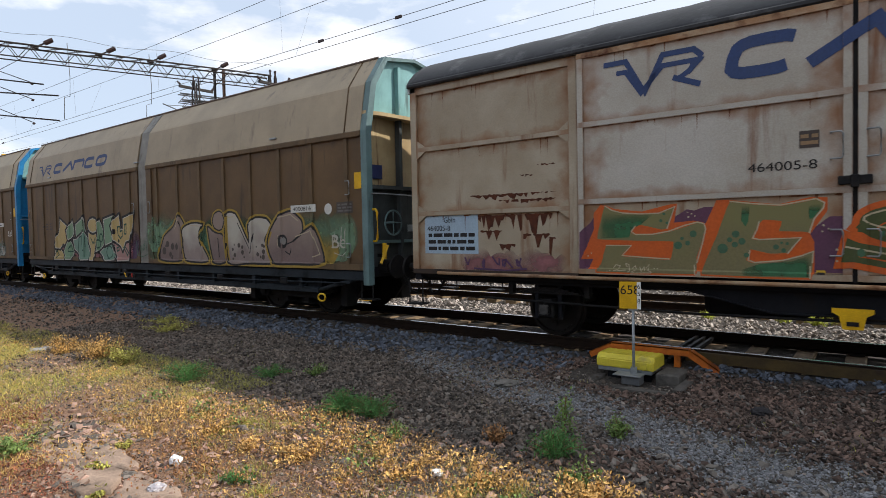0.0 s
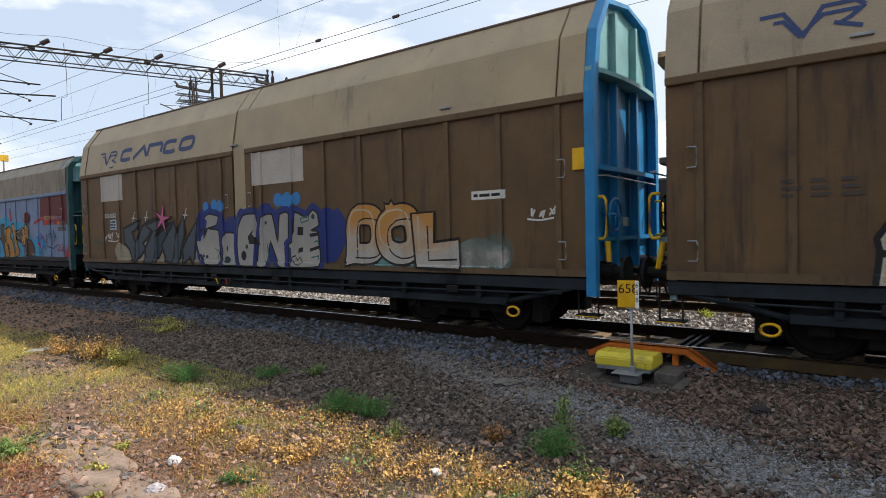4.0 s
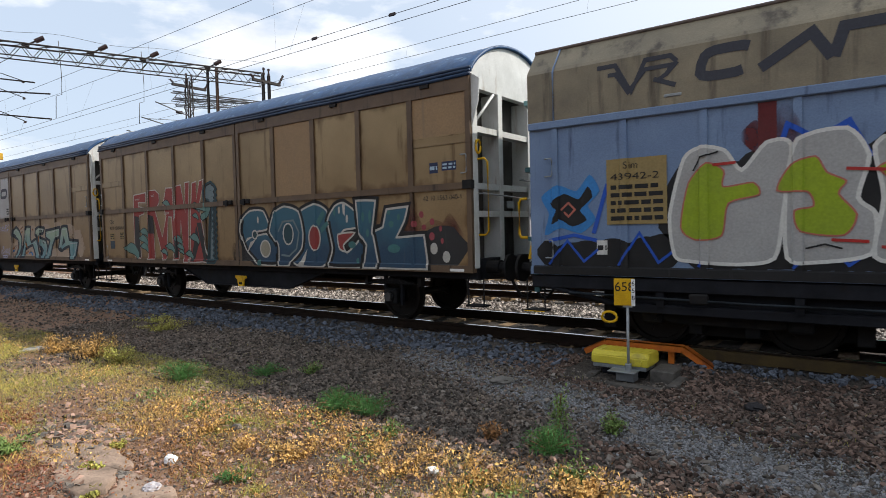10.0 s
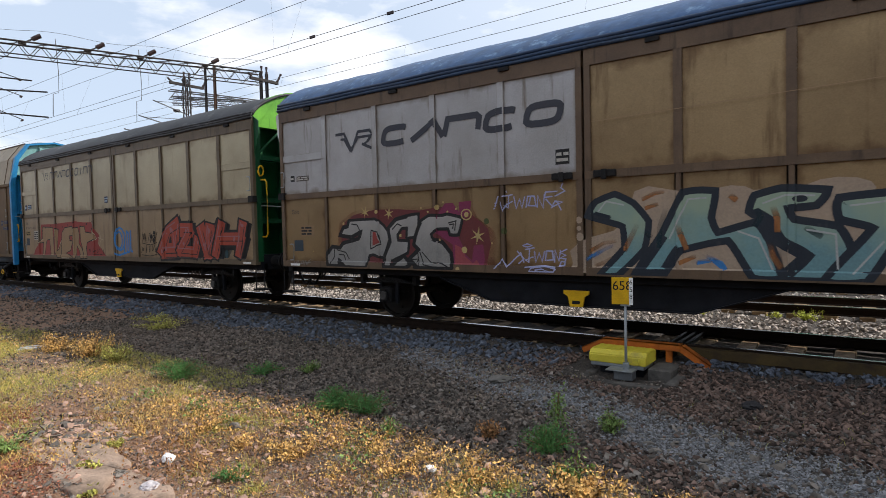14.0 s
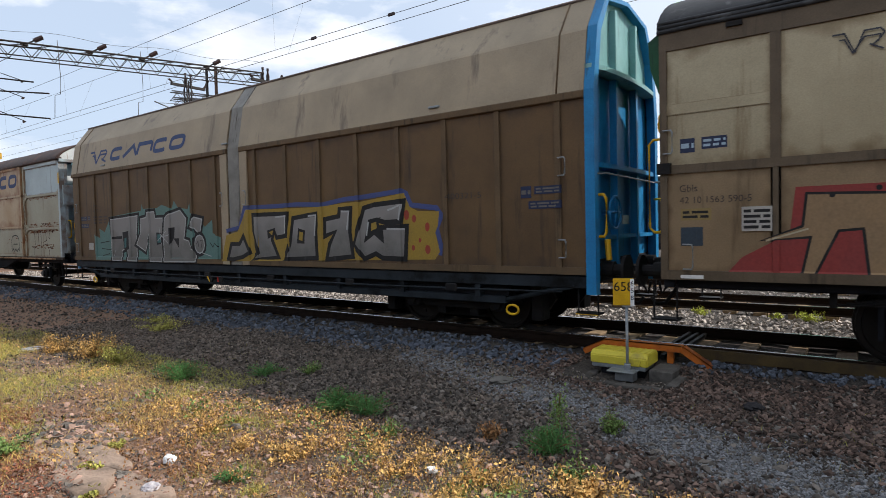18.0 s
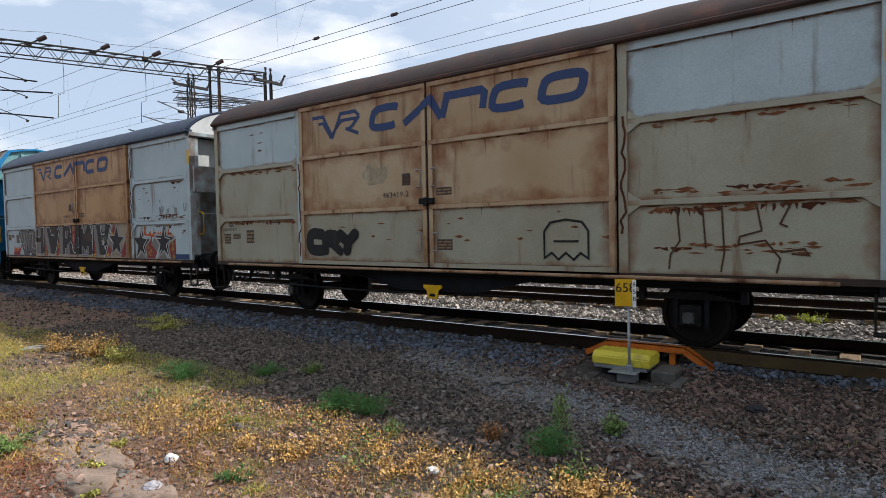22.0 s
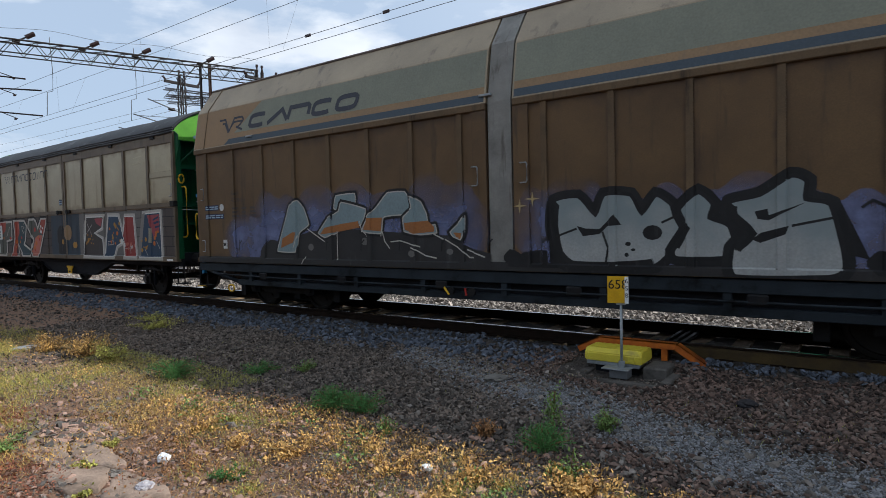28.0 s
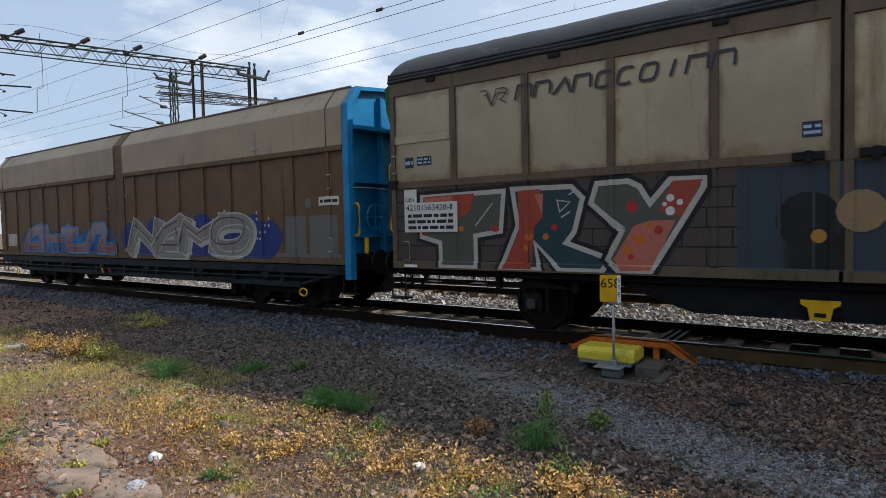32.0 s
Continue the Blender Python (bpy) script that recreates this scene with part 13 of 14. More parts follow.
def yard_buildings():
    wall = mat("plaster_grey", (0.5, 0.5, 0.5), (0.42, 0.42, 0.42), rough=0.85, scale=1.5, bump=0.1)
    roofm = mat("sheet_roof", (0.09, 0.09, 0.1), rough=0.6, scale=2, bump=0.05)
    glass = MATS["dark_glass"]
    root = tagged(new("depot_building"), "pale grey gabled depot building with dark roof", "building")
    root.location = (-6.4, 60, 0)
    bm = B()
    pr = [(0, -0.3), (0, 8.0), (4.5, 10.6), (9, 8.0), (9, -0.3)]
    a, b = V3(bm, [(x, 0, z) for x, z in pr]), V3(bm, [(x, 20, z) for x, z in pr])
    bm.faces.new(a)
    bm.faces.new(b)
    for i in range(5):
        bm.faces.new((a[i], a[(i + 1) % 5], b[(i + 1) % 5], b[i]))
    part("wall", bm, wall, root)
    for s in (0, 1):
        x0, x1 = ((-0.4, 4.5) if s == 0 else (4.5, 9.4))
        z0, z1 = ((7.85, 10.75) if s == 0 else (10.75, 7.85))
        bm = B()
        f, g = V3(bm, [(x0, -0.4, z0), (x1, -0.4, z1), (x1, -0.4, z1 + 0.2), (x0, -0.4, z0 + 0.2)]), V3(bm, [(x0, 20.4, z0), (x1, 20.4, z1), (x1, 20.4, z1 + 0.2), (x0, 20.4, z0 + 0.2)])
        bm.faces.new(f)
        bm.faces.new(g)
        for i in range(4):
            bm.faces.new((f[i], f[(i + 1) % 4], g[(i + 1) % 4], g[i]))
        part("roof", bm, roofm, root)
    for x, z in ((3.6, 7.6), (5.5, 6.0), (6.6, 6.0), (7.7, 6.0), (1.4, 6.0)):
        wn = bx("window", glass, root, x, x + 0.8, -0.06, 0.02, z, z + 1.0)
        bm = B()
        for q in ((x - 0.06, x, z - 0.06, z + 1.06), (x + 0.8, x + 0.86, z - 0.06, z + 1.06), (x, x + 0.8, z - 0.06, z), (x, x + 0.8, z + 1.0, z + 1.06)):
            box(bm, q[0], q[1], -0.1, 0.03, q[2], q[3])
        part("frame", bm, paint("window_white", (0.7, 0.7, 0.7)), wn)
    low = tagged(new("yard_hut"), "low white yard hut with a dark upper band", "building")
    low.location = (1.0, 48, 0)
    bx("wall", wall, low, 0, 14, 0, 8, -0.3, 6.4)
    bx("roof", roofm, low, -0.3, 14.3, -0.3, 8.3, 6.4, 7.6)
    for k in range(6):
        bx("window", glass, low, 1 + k * 2.1, 2.2 + k * 2.1, -0.05, 0.02, 5.0, 6.0)
    hall = tagged(new("goods_hall"), "long pale goods hall behind the yard", "building")
    hall.location = (-60, 70, 0)
    bx("wall", wall, hall, 0, 44, 0, 14, -0.3, 4.6)
    bx("roof", roofm, hall, -0.4, 44.4, -0.4, 14.4, 4.6, 5.0)


yard_buildings()


def yard_light():
    root = tagged(new("signal_light"), "small yellow signal lamp on a distant pole", "signal")
    root.location = (-60, 18.2, 0)
    tb("pole", MAST, root, [(0, 0, -0.3), (0, 0, 8.7)], 0.06)
    bx("lamp_box", mat("amber_box", (0.6, 0.36, 0.03), rough=0.4), root, -0.1, 0.1, -0.35, 0.35, 8.4, 8.95, bevel=0.03)


yard_light()
# contact arm of another overhead line, seen between wagons
ARM = tagged(new("pantograph_arm"), "dark bent arm of a raised current collector", "pantograph")
ARM.location = (0.6, 24.4, 0)
tb("lower_arm", BLACK, ARM, [(1.6, 0, 4.1), (-0.6, 0, 5.0)], 0.05)
tb("upper_arm", BLACK, ARM, [(-0.6, 0, 5.0), (1.8, 0, 6.1)], 0.04)
tb("collector_bow", BLACK, ARM, [(1.8, -0.8, 6.05), (1.8, -0.5, 6.15), (1.8, 0.5, 6.15), (1.8, 0.8, 6.05)], 0.03)
bx("base_frame", BLACK, ARM, 0.4, 2.2, -0.6, 0.6, 4.06, 4.16)

# ---- weeds, dry grass, litter ----
GR_DRY = mat("dry_grass", (0.636, 0.4593, 0.135), (0.4664, 0.3157, 0.09), rough=0.8, scale=5, island=0.45, bump=0)
GR_OLV = mat("olive_grass", (0.4, 0.37, 0.085), (0.28, 0.28, 0.065), rough=0.8, scale=5, island=0.45, bump=0)
LF_GOLD = mat("gold_leaf", (0.6, 0.385, 0.12), (0.4, 0.21, 0.06), rough=0.6, scale=9, island=0.6, bump=0)
LF_BRWN = mat("brown_leaf", (0.34, 0.17, 0.06), (0.2, 0.1, 0.045), rough=0.75, scale=9, island=0.5, bump=0)
LF_GREEN = mat("weed_green", (0.16, 0.24, 0.06), (0.11, 0.175, 0.045), rough=0.6, scale=9, island=0.45, bump=0)
LF_FERN = mat("fern_green", (0.11, 0.26, 0.07), (0.07, 0.18, 0.055), rough=0.7, scale=9, island=0.4, bump=0)
LF_LIME = mat("lime_weed", (0.46, 0.5, 0.05), (0.34, 0.38, 0.045), rough=0.6, scale=9, island=0.45, bump=0)
STEM = mat("stem", (0.2, 0.13, 0.06), (0.14, 0.1, 0.045), rough=0.8, bump=0)


def blade_mesh(name, xy, h, w, lean, material, label, z=None):
    """Thin bent blades, one mesh."""
    n = len(xy)
    a = RNG.random(n) * 2 * np.pi
    la = RNG.random(n) * 2 * np.pi
    ln = lean * (0.3 + RNG.random(n))
    zz = height(xy[:, 0], xy[:, 1]) - 0.01 if z is None else z
    dx, dy = np.cos(a) * w / 2, np.sin(a) * w / 2
    lx, ly = np.cos(la) * ln * h, np.sin(la) * ln * h
    b0 = np.stack([xy[:, 0] - dx, xy[:, 1] - dy, zz], -1)
    b1 = np.stack([xy[:, 0] + dx, xy[:, 1] + dy, zz], -1)
    m0 = np.stack([xy[:, 0] - dx * 0.7 + lx * 0.35, xy[:, 1] - dy * 0.7 + ly * 0.35, zz + h * 0.6], -1)
    m1 = np.stack([xy[:, 0] + dx * 0.7 + lx * 0.35, xy[:, 1] + dy * 0.7 + ly * 0.35, zz + h * 0.6], -1)
    t = np.stack([xy[:, 0] + lx, xy[:, 1] + ly, zz + h * (1 - 0.3 * ln)], -1)
    V = np.stack([b0, b1, m1, m0, t], 1).reshape(-1, 3)
    i = np.arange(n)[:, None] * 5
    quads = (i + np.array([[0, 1, 2, 3]])).tolist()
    tris = (i + np.array([[3, 2, 4]])).tolist()
    ob = raw(name, V.tolist(), quads + tris, material)
    return tagged(ob, label, "grass", kind="stuff")


def leaf_arrays(P, size, tilt=0.9, wide=0.34):
    """Small folded leaves at the points P."""
    n = len(P)
    a = RNG.random(n) * 2 * np.pi
    t = RNG.normal(0, tilt, n)
    u = np.stack([np.cos(a) * np.cos(t), np.sin(a) * np.cos(t), np.sin(t)], -1)
    v = np.stack([-np.sin(a), np.cos(a), RNG.normal(0, 0.4, n)], -1)
    s = np.broadcast_to(size, n)[:, None]
    p0, p2 = P - u * s * 0.5, P + u * s * 0.6
    p1, p3 = P + v * s * wide + [0, 0, 0.12] * s, P - v * s * wide + [0, 0, 0.12] * s
    V = np.stack([p0, p1, p2, p3], 1).reshape(-1, 3)
    i = np.arange(n)[:, None] * 4
    return V, np.concatenate([i + np.array([[0, 1, 2]]), i + np.array([[0, 2, 3]])])


def leaves(name, P, size, material, label, parent=None, wide=0.34):
    V, F = leaf_arrays(np.asarray(P), size, wide=wide)
    me = bpy.data.meshes.new(name)
    me.from_pydata(V.tolist(), [], F.tolist())
    me.materials.append(material)
    ob = new(name, me)
    if parent:
        ob.parent = parent
        return ob
    return tagged(ob, label, "leaves", kind="stuff")


def patchy(n, x0, x1, y0, y1, f=0.55, scale=1.2):
    p = uniform(n, x0, x1, y0, y1)
    k = np.sin(p[:, 0] * 2.1 * scale + 1.7 * np.sin(p[:, 1] * 1.7 * scale)) + np.sin(p[:, 1] * 2.9 * scale + p[:, 0] * 0.8 * scale + 2)
    return p[k + RNG.normal(0, 0.6, n) > (f - 0.5) * 2]


def clumps(n, k, x0, x1, y0, y1, r):
    """Points gathered in k loose clumps."""
    c = uniform(k, x0, x1, y0, y1)
    w = RNG.random(k) ** 2 + 0.05
    i = RNG.choice(k, n, p=w / w.sum())
    return c[i] + RNG.normal(0, 1, (n, 2)) * (r * (0.4 + RNG.random((k, 1))))[i]


def make_grass():
    p = patchy(50000, -17, -6.0, 1.6, 5.4, 0.34)
    p = p[p[:, 1] < 5.0 - 0.16 * (p[:, 0] + 6.2) * 0 - ramp(-8.5, -6.2, p[:, 0]) * 1.4]
    n = len(p)
    blade_mesh("dry_grass", p, 0.02 + 0.11 * RNG.random(n) ** 2, 0.0045, 1.3, GR_DRY, "straw-yellow dry grass")
    p = patchy(64000, -18, -6.9, 2.3, 5.2, 0.36, 0.8)
    n = len(p)
    blade_mesh("olive_grass", p, 0.03 + 0.09 * RNG.random(n) ** 1.5, 0.0045, 1.1, GR_OLV, "olive green short grass")
    p = patchy(56000, -8.5, 2.5, -2.5, 4.5, 0.46)
    p = p[RNG.random(len(p)) < ramp(-2.5, 0.8, p[:, 1]) * ramp(2.5, -0.5, p[:, 0])]
    n = len(p)
    blade_mesh("straw", p, 0.02 + 0.07 * RNG.random(n) ** 2, 0.005, 1.6, GR_DRY, "short straw between stones")
    p = patchy(2500, -10, 2, 4.4, 7.4, 0.85, 0.7)
    n = len(p)
    blade_mesh("sparse_grass", p, 0.03 + 0.06 * RNG.random(n), 0.004, 0.8, GR_OLV, "sparse thin grass in gravel")
    # dry leafy weeds in the sun
    p = np.concatenate([clumps(11000, 90, -6.8, -0.7, 3.3, 4.4, 0.12), clumps(2400, 50, -6.2, -1.5, 2.2, 3.6, 0.13), clumps(2600, 14, -14, -8, 2.4, 4.6, 0.25)])
    n = len(p)
    z = height(p[:, 0], p[:, 1]) + 0.01 + 0.11 * RNG.random(n) ** 1.6
    leaves("gold_leaves", np.stack([p[:, 0], p[:, 1], z], -1), 0.008 + 0.026 * RNG.random(n) ** 2, LF_GOLD, "golden dry leaves of withered weeds")
    p = np.concatenate([clumps(14000, 150, -7.4, -0.6, 2.6, 4.6, 0.2), clumps(5000, 60, -8, 0.5, 1.4, 3.4, 0.22)])
    n = len(p)
    z = height(p[:, 0], p[:, 1]) + 0.005 + 0.06 * RNG.random(n) ** 1.6
    leaves("brown_leaves", np.stack([p[:, 0], p[:, 1], z], -1), 0.008 + 0.024 * RNG.random(n) ** 2, LF_BRWN, "brown withered leaves on the ground")
    p = np.concatenate([clumps(4500, 40, -7.0, -5.2, 1.2, 1.95, 0.25), clumps(3000, 24, -9, -7.3, 2.1, 2.5, 0.2)])
    n = len(p)
    z = height(p[:, 0], p[:, 1]) + 0.005 + 0.02 * RNG.random(n)
    leaves("rust_leaves", np.stack([p[:, 0], p[:, 1], z], -1), 0.01 + 0.025 * RNG.random(n) ** 2, mat("rust_leaf", (0.3, 0.11, 0.06), (0.2, 0.075, 0.045), rough=0.8, scale=9, island=0.5, bump=0), "reddish fallen leaves beside slabs")
    p = clumps(800, 22, -7.6, -1.0, 3.3, 4.5, 0.1)
    n = len(p)
    z = height(p[:, 0], p[:, 1]) + 0.01 + 0.12 * RNG.random(n)
    leaves("small_green_leaves", np.stack([p[:, 0], p[:, 1], z], -1), 0.02 + 0.025 * RNG.random(n), LF_GREEN, "small green leaves among dry weeds")
    p = clumps(9000, 60, -7.5, -1.0, 2.2, 4.4, 0.12)
    n = len(p)
    blade_mesh("olive_tufts", p, 0.02 + 0.07 * RNG.random(n) ** 1.5, 0.0045, 1.0, GR_OLV, "small olive grass tufts among stones")
    n = 700
    p = uniform(n, -8, -0.6, 3.0, 4.5)
    blade_mesh("weed_stems", p, 0.08 + 0.12 * RNG.random(n), 0.004, 0.8, STEM, "thin brown stems of dry weeds")


make_grass()


def weed(x, y, r, h, n, material, label, fern=True, tall=1.0):
    """A ragged clump: stems from one root, each with small leaflets."""
    root = tagged(new("weed"), label, "weed", "weeds on the yard")
    z0 = float(height(np.array(x), np.array(y)))
    root.location = (x, y, z0)
    bm = B()
    P = []
    k = max(7, n // 70)
    for i in range(k):
        a = RNG.random() * 2 * math.pi
        q = r * math.sqrt(RNG.random())
        hh = h * (0.55 + 0.45 * RNG.random()) * (1 - 0.45 * q / r)
        top = Vector((q * math.cos(a), q * math.sin(a), hh))
        mid = Vector((top.x * 0.35, top.y * 0.35, hh * 0.55))
        tube(bm, [(top.x * 0.1, top.y * 0.1, -0.02), mid, top], 0.004, 4)
        for j in range(n // k):
            t = 0.15 + 0.85 * RNG.random()
            c = mid.lerp(top, (t - 0.5) * 2) if t > 0.5 else Vector((0, 0, 0)).lerp(mid, t * 2)
            s = 0.16 * h + 0.02
            P.append((c.x + RNG.normal(0, s * 0.5), c.y + RNG.normal(0, s * 0.5), max(0.01, c.z + RNG.normal(0, s * 0.35))))
    tagged(part("stem", bm, STEM, root), "thin stems of a weed", kind="stuff")
    leaves("foliage", np.array(P), (0.042 if fern else 0.03) * (0.6 + 0.8 * RNG.random(len(P))), material, "", root, 0.07 if fern else 0.3)


for x, y, r, h, n, m, lb in ((-7.85, 4.4, 0.3, 0.26, 1500, LF_FERN, "bushy fern-green weed on gravel"), (-5.0, 4.68, 0.3, 0.22, 1500, LF_FERN, "broad fern-green weed clump"),
                             (-4.6, 4.75, 0.25, 0.25, 900, LF_FERN, "fern-green weed clump in gravel"), (-2.36, 4.72, 0.2, 0.24, 1100, LF_FERN, "low feathery green weed"),
                             (-2.62, 5.45, 0.05, 0.36, 260, LF_GREEN, "tall single green weed"), (-2.13, 5.65, 0.12, 0.2, 420, LF_GREEN, "small green weed on gravel"),
                             (-7.4, 5.45, 0.28, 0.14, 700, LF_FERN, "flat green weed clump on gravel"), (-6.65, 5.7, 0.14, 0.18, 300, LF_GREEN, "small green weed on gravel"),
                             (-12.4, 6.55, 0.5, 0.2, 900, GR_OLV, "olive weed clump by the ballast"), (-13.5, 7.0, 0.4, 0.18, 500, GR_OLV, "olive weed clump by the ballast"),
                             (-3.05, 4.85, 0.1, 0.2, 260, LF_BRWN, "withered brown weed on gravel"), (-10.8, 4.55, 0.45, 0.42, 1200, LF_GOLD, "withered yellow bushy weed"),
                             (-9.9, 4.5, 0.3, 0.34, 700, GR_OLV, "olive bushy weed in grass"), (-11.8, 4.3, 0.4, 0.3, 800, LF_GOLD, "withered yellow weed in grass"),
                             (-5.56, 2.29, 0.12, 0.03, 260, GR_OLV, "low olive moss tuft in a slab joint"), (-5.05, 2.05, 0.13, 0.03, 260, GR_OLV, "low olive moss tuft in a slab joint"), (-5.89, 2.67, 0.1, 0.04, 200, GR_OLV, "low olive moss tuft at a slab edge"), (-6.6, 1.95, 0.26, 0.13, 700, LF_GREEN, "green grassy weed beside slabs"),
                             (-4.35, 2.85, 0.16, 0.09, 200, LF_FERN, "low green tuft among stones"), (-1.75, 4.1, 0.3, 0.2, 700, LF_GOLD, "golden dry weed with small leaves"),
                             (-1.9, 4.25, 0.2, 0.22, 260, LF_GREEN, "green leafy weed among dry leaves"), (-3.9, 4.35, 0.12, 0.2, 160, LF_GREEN, "small leafy weed on gravel"),
                             (-1.1, 13.4, 0.3, 0.2, 700, LF_LIME, "yellow-green weed in ballast"), (-1.65, 13.3, 0.13, 0.12, 200, LF_LIME, "small yellow-green weed in ballast"),
                             (-2.95, 13.0, 0.18, 0.2, 350, LF_LIME, "yellow-green weed in ballast"), (-5.5, 3.3, 0.3, 0.16, 250, LF_GOLD, "golden dry weed with small leaves"), (-4.2, 3.5, 0.35, 0.18, 350, LF_GOLD, "golden dry weed with small leaves"), (-3.3, 3.7, 0.35, 0.2, 350, LF_GOLD, "golden dry weed with small leaves"), (-2.6, 3.9, 0.3, 0.2, 300, LF_GOLD, "golden dry weed with small leaves")):
    weed(x, y, r * 1.25, h * 1.35, int(n * (2.2 if m is LF_FERN else 1.5)), m, lb, fern=m in (LF_FERN,))


def flat_slabs():
    r = random.Random(6)
    stone = mat("weathered_slab", (0.34, 0.25, 0.19), (0.22, 0.16, 0.12), rough=0.92, scale=4, spots=(0.08, 0.062, 0.048), amount=0.45, spot_scale=3, bump=0.4)
    for P in (((-6.75, 2.25), (-6.55, 2.36), (-6.3, 2.42), (-6.1, 2.33), (-5.95, 2.29), (-5.9, 2.12), (-6.1, 2.04), (-6.35, 2.03)),
              ((-6.27, 2.44), (-6.05, 2.55), (-5.84, 2.6), (-5.6, 2.55), (-5.35, 2.53), (-5.3, 2.4), (-5.6, 2.32), (-5.92, 2.3)),
              ((-5.87, 2.1), (-5.91, 2.27), (-5.6, 2.3), (-5.32, 2.36), (-5.15, 2.26), (-5.0, 2.12), (-5.1, 1.95), (-5.35, 1.93), (-5.6, 1.97)),
              ((-5.28, 2.37), (-5.29, 2.5), (-4.9, 2.46), (-4.65, 2.5), (-4.45, 2.42), (-4.55, 2.2), (-4.83, 2.05), (-4.97, 2.13), (-5.12, 2.27))):
        x, y = (sum(p[i] for p in P) / len(P) for i in (0, 1))
        z = float(height(np.array(x), np.array(y)))
        n = len(P) * 4
        rim = [(P[i // 4][0] + (P[(i // 4 + 1) % len(P)][0] - P[i // 4][0]) * (i % 4) / 4 - x + r.uniform(-0.012, 0.012), P[i // 4][1] + (P[(i // 4 + 1) % len(P)][1] - P[i // 4][1]) * (i % 4) / 4 - y + r.uniform(-0.012, 0.012)) for i in range(n)]
        tx, ty = r.uniform(-0.03, 0.03), r.uniform(-0.03, 0.03)
        bm = B()
        rings = []
        for q, drop in ((1.03, -0.06), (1.0, 0.022), (0.95, 0.034), (0.75, 0.036), (0.5, 0.034), (0.25, 0.036)):
            rings.append(V3(bm, [(u * q, v * q, drop + tx * u * q + ty * v * q + (0.022 * noise.noise(Vector((u * q + x, v * q + y, 0)) * 9) + 0.012 * noise.noise(Vector((u * q + x, v * q + y, 3)) * 26) if drop > 0 else 0)) for u, v in rim]))
        for a, b in zip(rings, rings[1:]):
            for i in range(n):
                bm.faces.new((a[i], a[(i + 1) % n], b[(i + 1) % n], b[i]))
        bm.faces.new(rings[-1])
        o = new("stone_slab", finish(bm, "stone_slab", stone))
        for f in o.data.polygons:
            f.use_smooth = True
        o.location = (x, y, z - 0.018)
        tagged(o, "broken flat brown-grey slab sunk in the soil", "slab", "broken slabs")


flat_slabs()


def crumple(name, x, y, r0, material, label, flat=0.7):
    bm = B()
    bmesh.ops.create_icosphere(bm, subdivisions=3, radius=r0)
    for v in bm.verts:
        v.co *= 1 + 0.28 * noise.noise(v.co * 38 + Vector((x, y, 0))) + 0.2 * noise.noise(v.co * 70)
        v.co.z *= flat
    o = new(name, finish(bm, name, material))
    o.location = (x, y, float(height(np.array(x), np.array(y))) + r0 * flat * 0.75)
    tagged(o, label, "litter")


PAPER = mat("white_paper", (0.8, 0.8, 0.8), (0.7, 0.7, 0.7), rough=0.7, scale=20, bump=0.1)
crumple("crumpled_cup", -5.13, 2.74, 0.055, PAPER, "crumpled white cup on the ground", 0.85)
crumple("crumpled_paper", -4.74, 2.37, 0.07, mat("grey_paper", (0.5, 0.47, 0.47), (0.28, 0.26, 0.29), rough=0.8, scale=25, bump=0.3), "crumpled pale paper on the ground", 0.5)
crumple("dark_stone", -1.08, 7.02, 0.1, mat("dark_stone", (0.03, 0.028, 0.03), rough=0.9, scale=8, bump=0.3), "dark lump of stone on brown gravel", 0.5)
crumple("flat_stone", -4.02, 6.68, 0.16, CONC, "flat grey stone on gravel", 0.25)
crumple("pale_stone", -3.05, 3.9, 0.05, PAPER, "pale stone in dry weeds", 0.6)


crumple("torn_sheet", -12.6, 4.25, 0.22, mat("pale_film", (0.3, 0.33, 0.37), (0.2, 0.22, 0.25), rough=0.4, scale=14, bump=0.4), "pale torn plastic sheet in dry grass", 0.12)


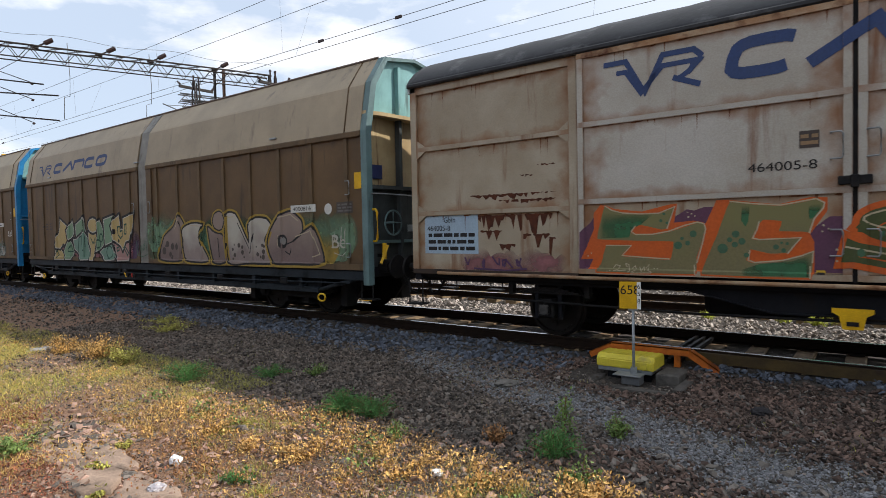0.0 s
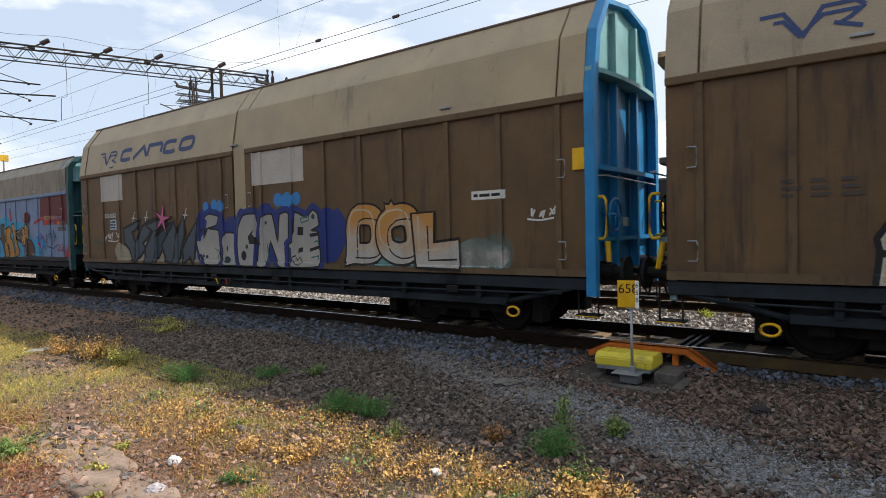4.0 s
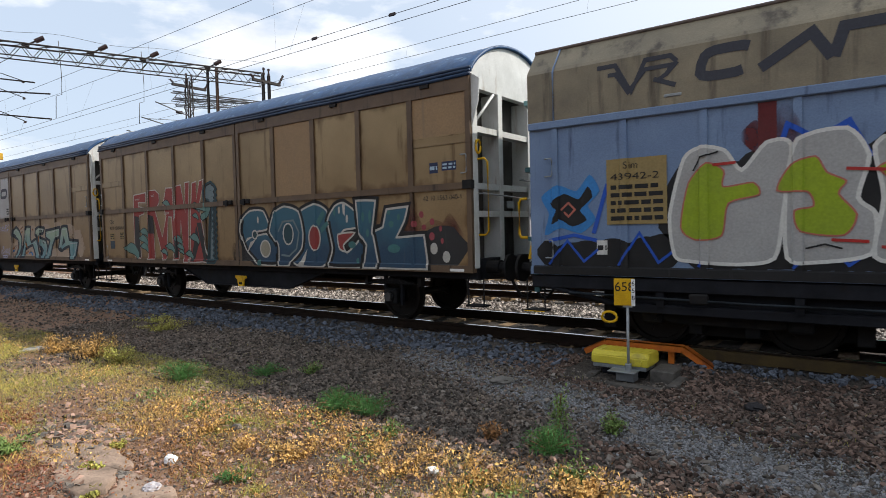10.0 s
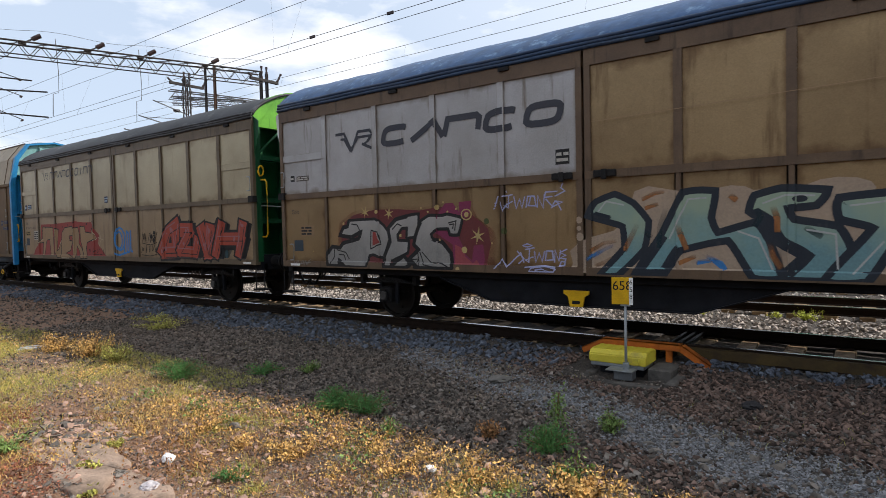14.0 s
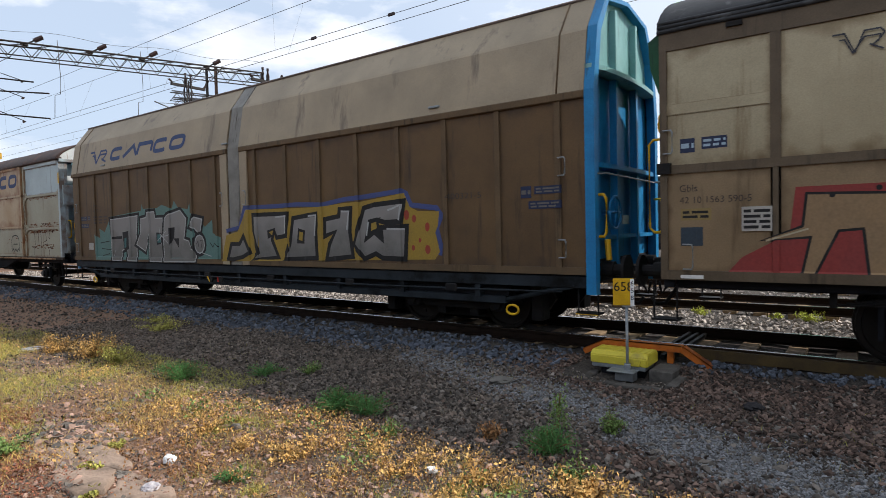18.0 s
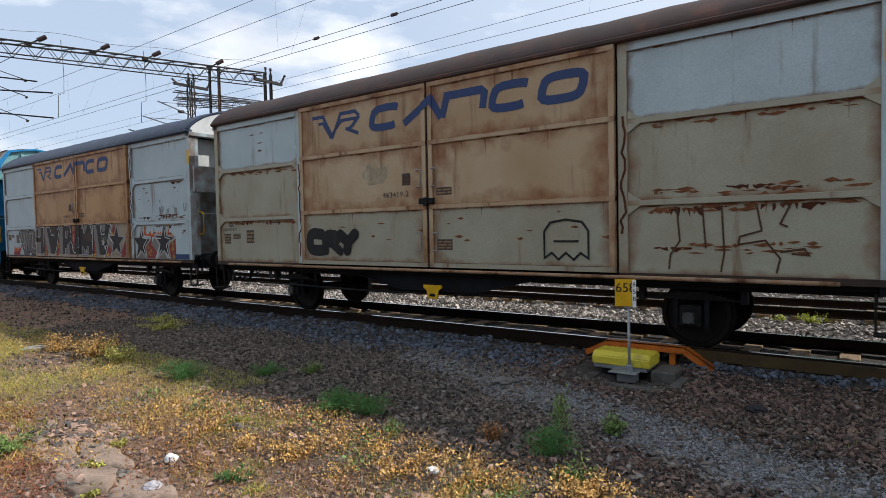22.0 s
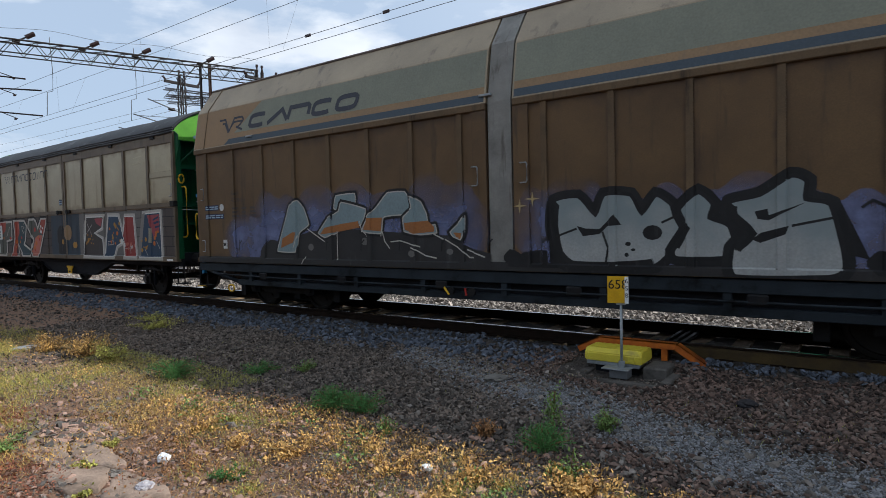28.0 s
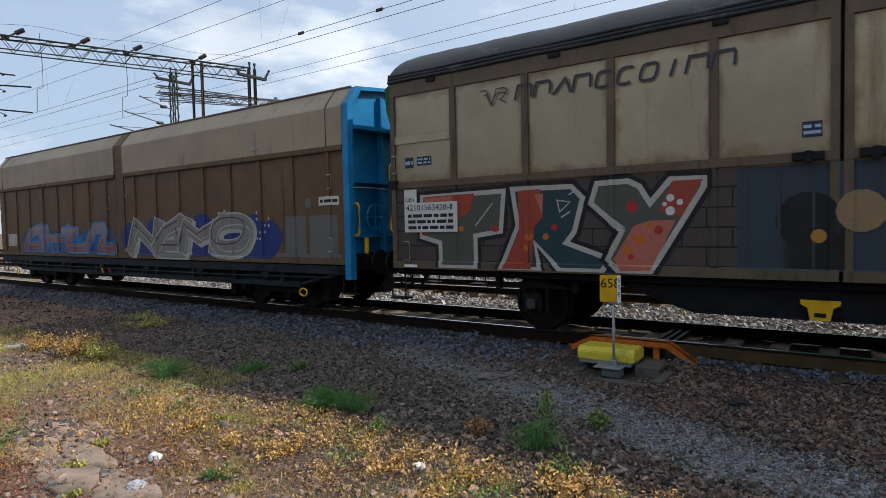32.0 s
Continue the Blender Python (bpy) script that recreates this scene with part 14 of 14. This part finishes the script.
def loose_stones():
    """The largest single stones: parts of the ground, and of a small heap."""
    shapes = []
    for k, (vs, fs) in enumerate(KINDS):
        for m in (ST_BROWN, ST_GREY, ST_PALE):
            me = bpy.data.meshes.new("stone")
            me.from_pydata(vs.tolist(), [], fs.tolist())
            me.materials.append(m)
            shapes.append(me)
    floor = bpy.data.objects["ground"]
    heap = tagged(new("stone_heap"), "small heap of broken stone and brick by slabs", "rubble")
    r = random.Random(21)
    spots = [(r.gauss(-6.68, 0.3), r.gauss(2.6, 0.13), r.uniform(0.03, 0.085), heap) for _ in range(170)]
    spots += [(x + r.gauss(0, 0.07), y + r.gauss(0, 0.03), r.uniform(0.025, 0.06), heap) for x, y in ((-5.86, 2.13), (-5.28, 2.37), (-5.3, 2.02), (-5.95, 2.28)) for _ in range(6)]
    spots += [(r.gauss(-7.2, 0.4), r.gauss(3.35, 0.25), r.uniform(0.02, 0.05), floor) for _ in range(60)]
    spots += [(r.uniform(-2.2, 3.2), r.uniform(4.1, 7.6), r.uniform(0.028, 0.055), floor) for _ in range(150)]
    spots += [(r.uniform(-7, -1.2), r.uniform(1.8, 4.6), r.uniform(0.022, 0.05), floor) for _ in range(130)]
    spots.append((-5.3, 3.56, 0.085, floor))
    for x, y, q, up in spots:
        if ((x + 2.75) / 0.72) ** 4 + ((y - 7.62) / 0.5) ** 4 < 1:
            continue
        pale = y < 4.6 and x < 0
        o = new("stone", r.choice([m for m in shapes if (m.materials[0] is ST_BROWN) != pale or m.materials[0] is ST_GREY]))
        o.parent = up
        o.location = (x, y, float(height(np.array(x), np.array(y))) + q * 0.25)
        o.rotation_euler = (r.gauss(0, 0.4), r.gauss(0, 0.4), r.uniform(0, 6.3))
        o.scale = (q, q, q * (0.5 if up is heap else 0.8))


loose_stones()


# ---- everything that moves ----
def motions():
    times = [i * 1.0 for i in range(33)]
    for root, left, sets in WAGONS:
        walk(root, [(t, pose(left + shift(t), TRACK, 0)) for t in times])
        for w, x in sets:
            rows, t = [], 0.0
            while t < 32.001:
                rows.append((t, pose(x, 0, 0.46, 0, math.degrees((shift(t) - shift(0)) / 0.46) % 360, 0)))
                t += 0.1
            walk(w, rows)


motions()
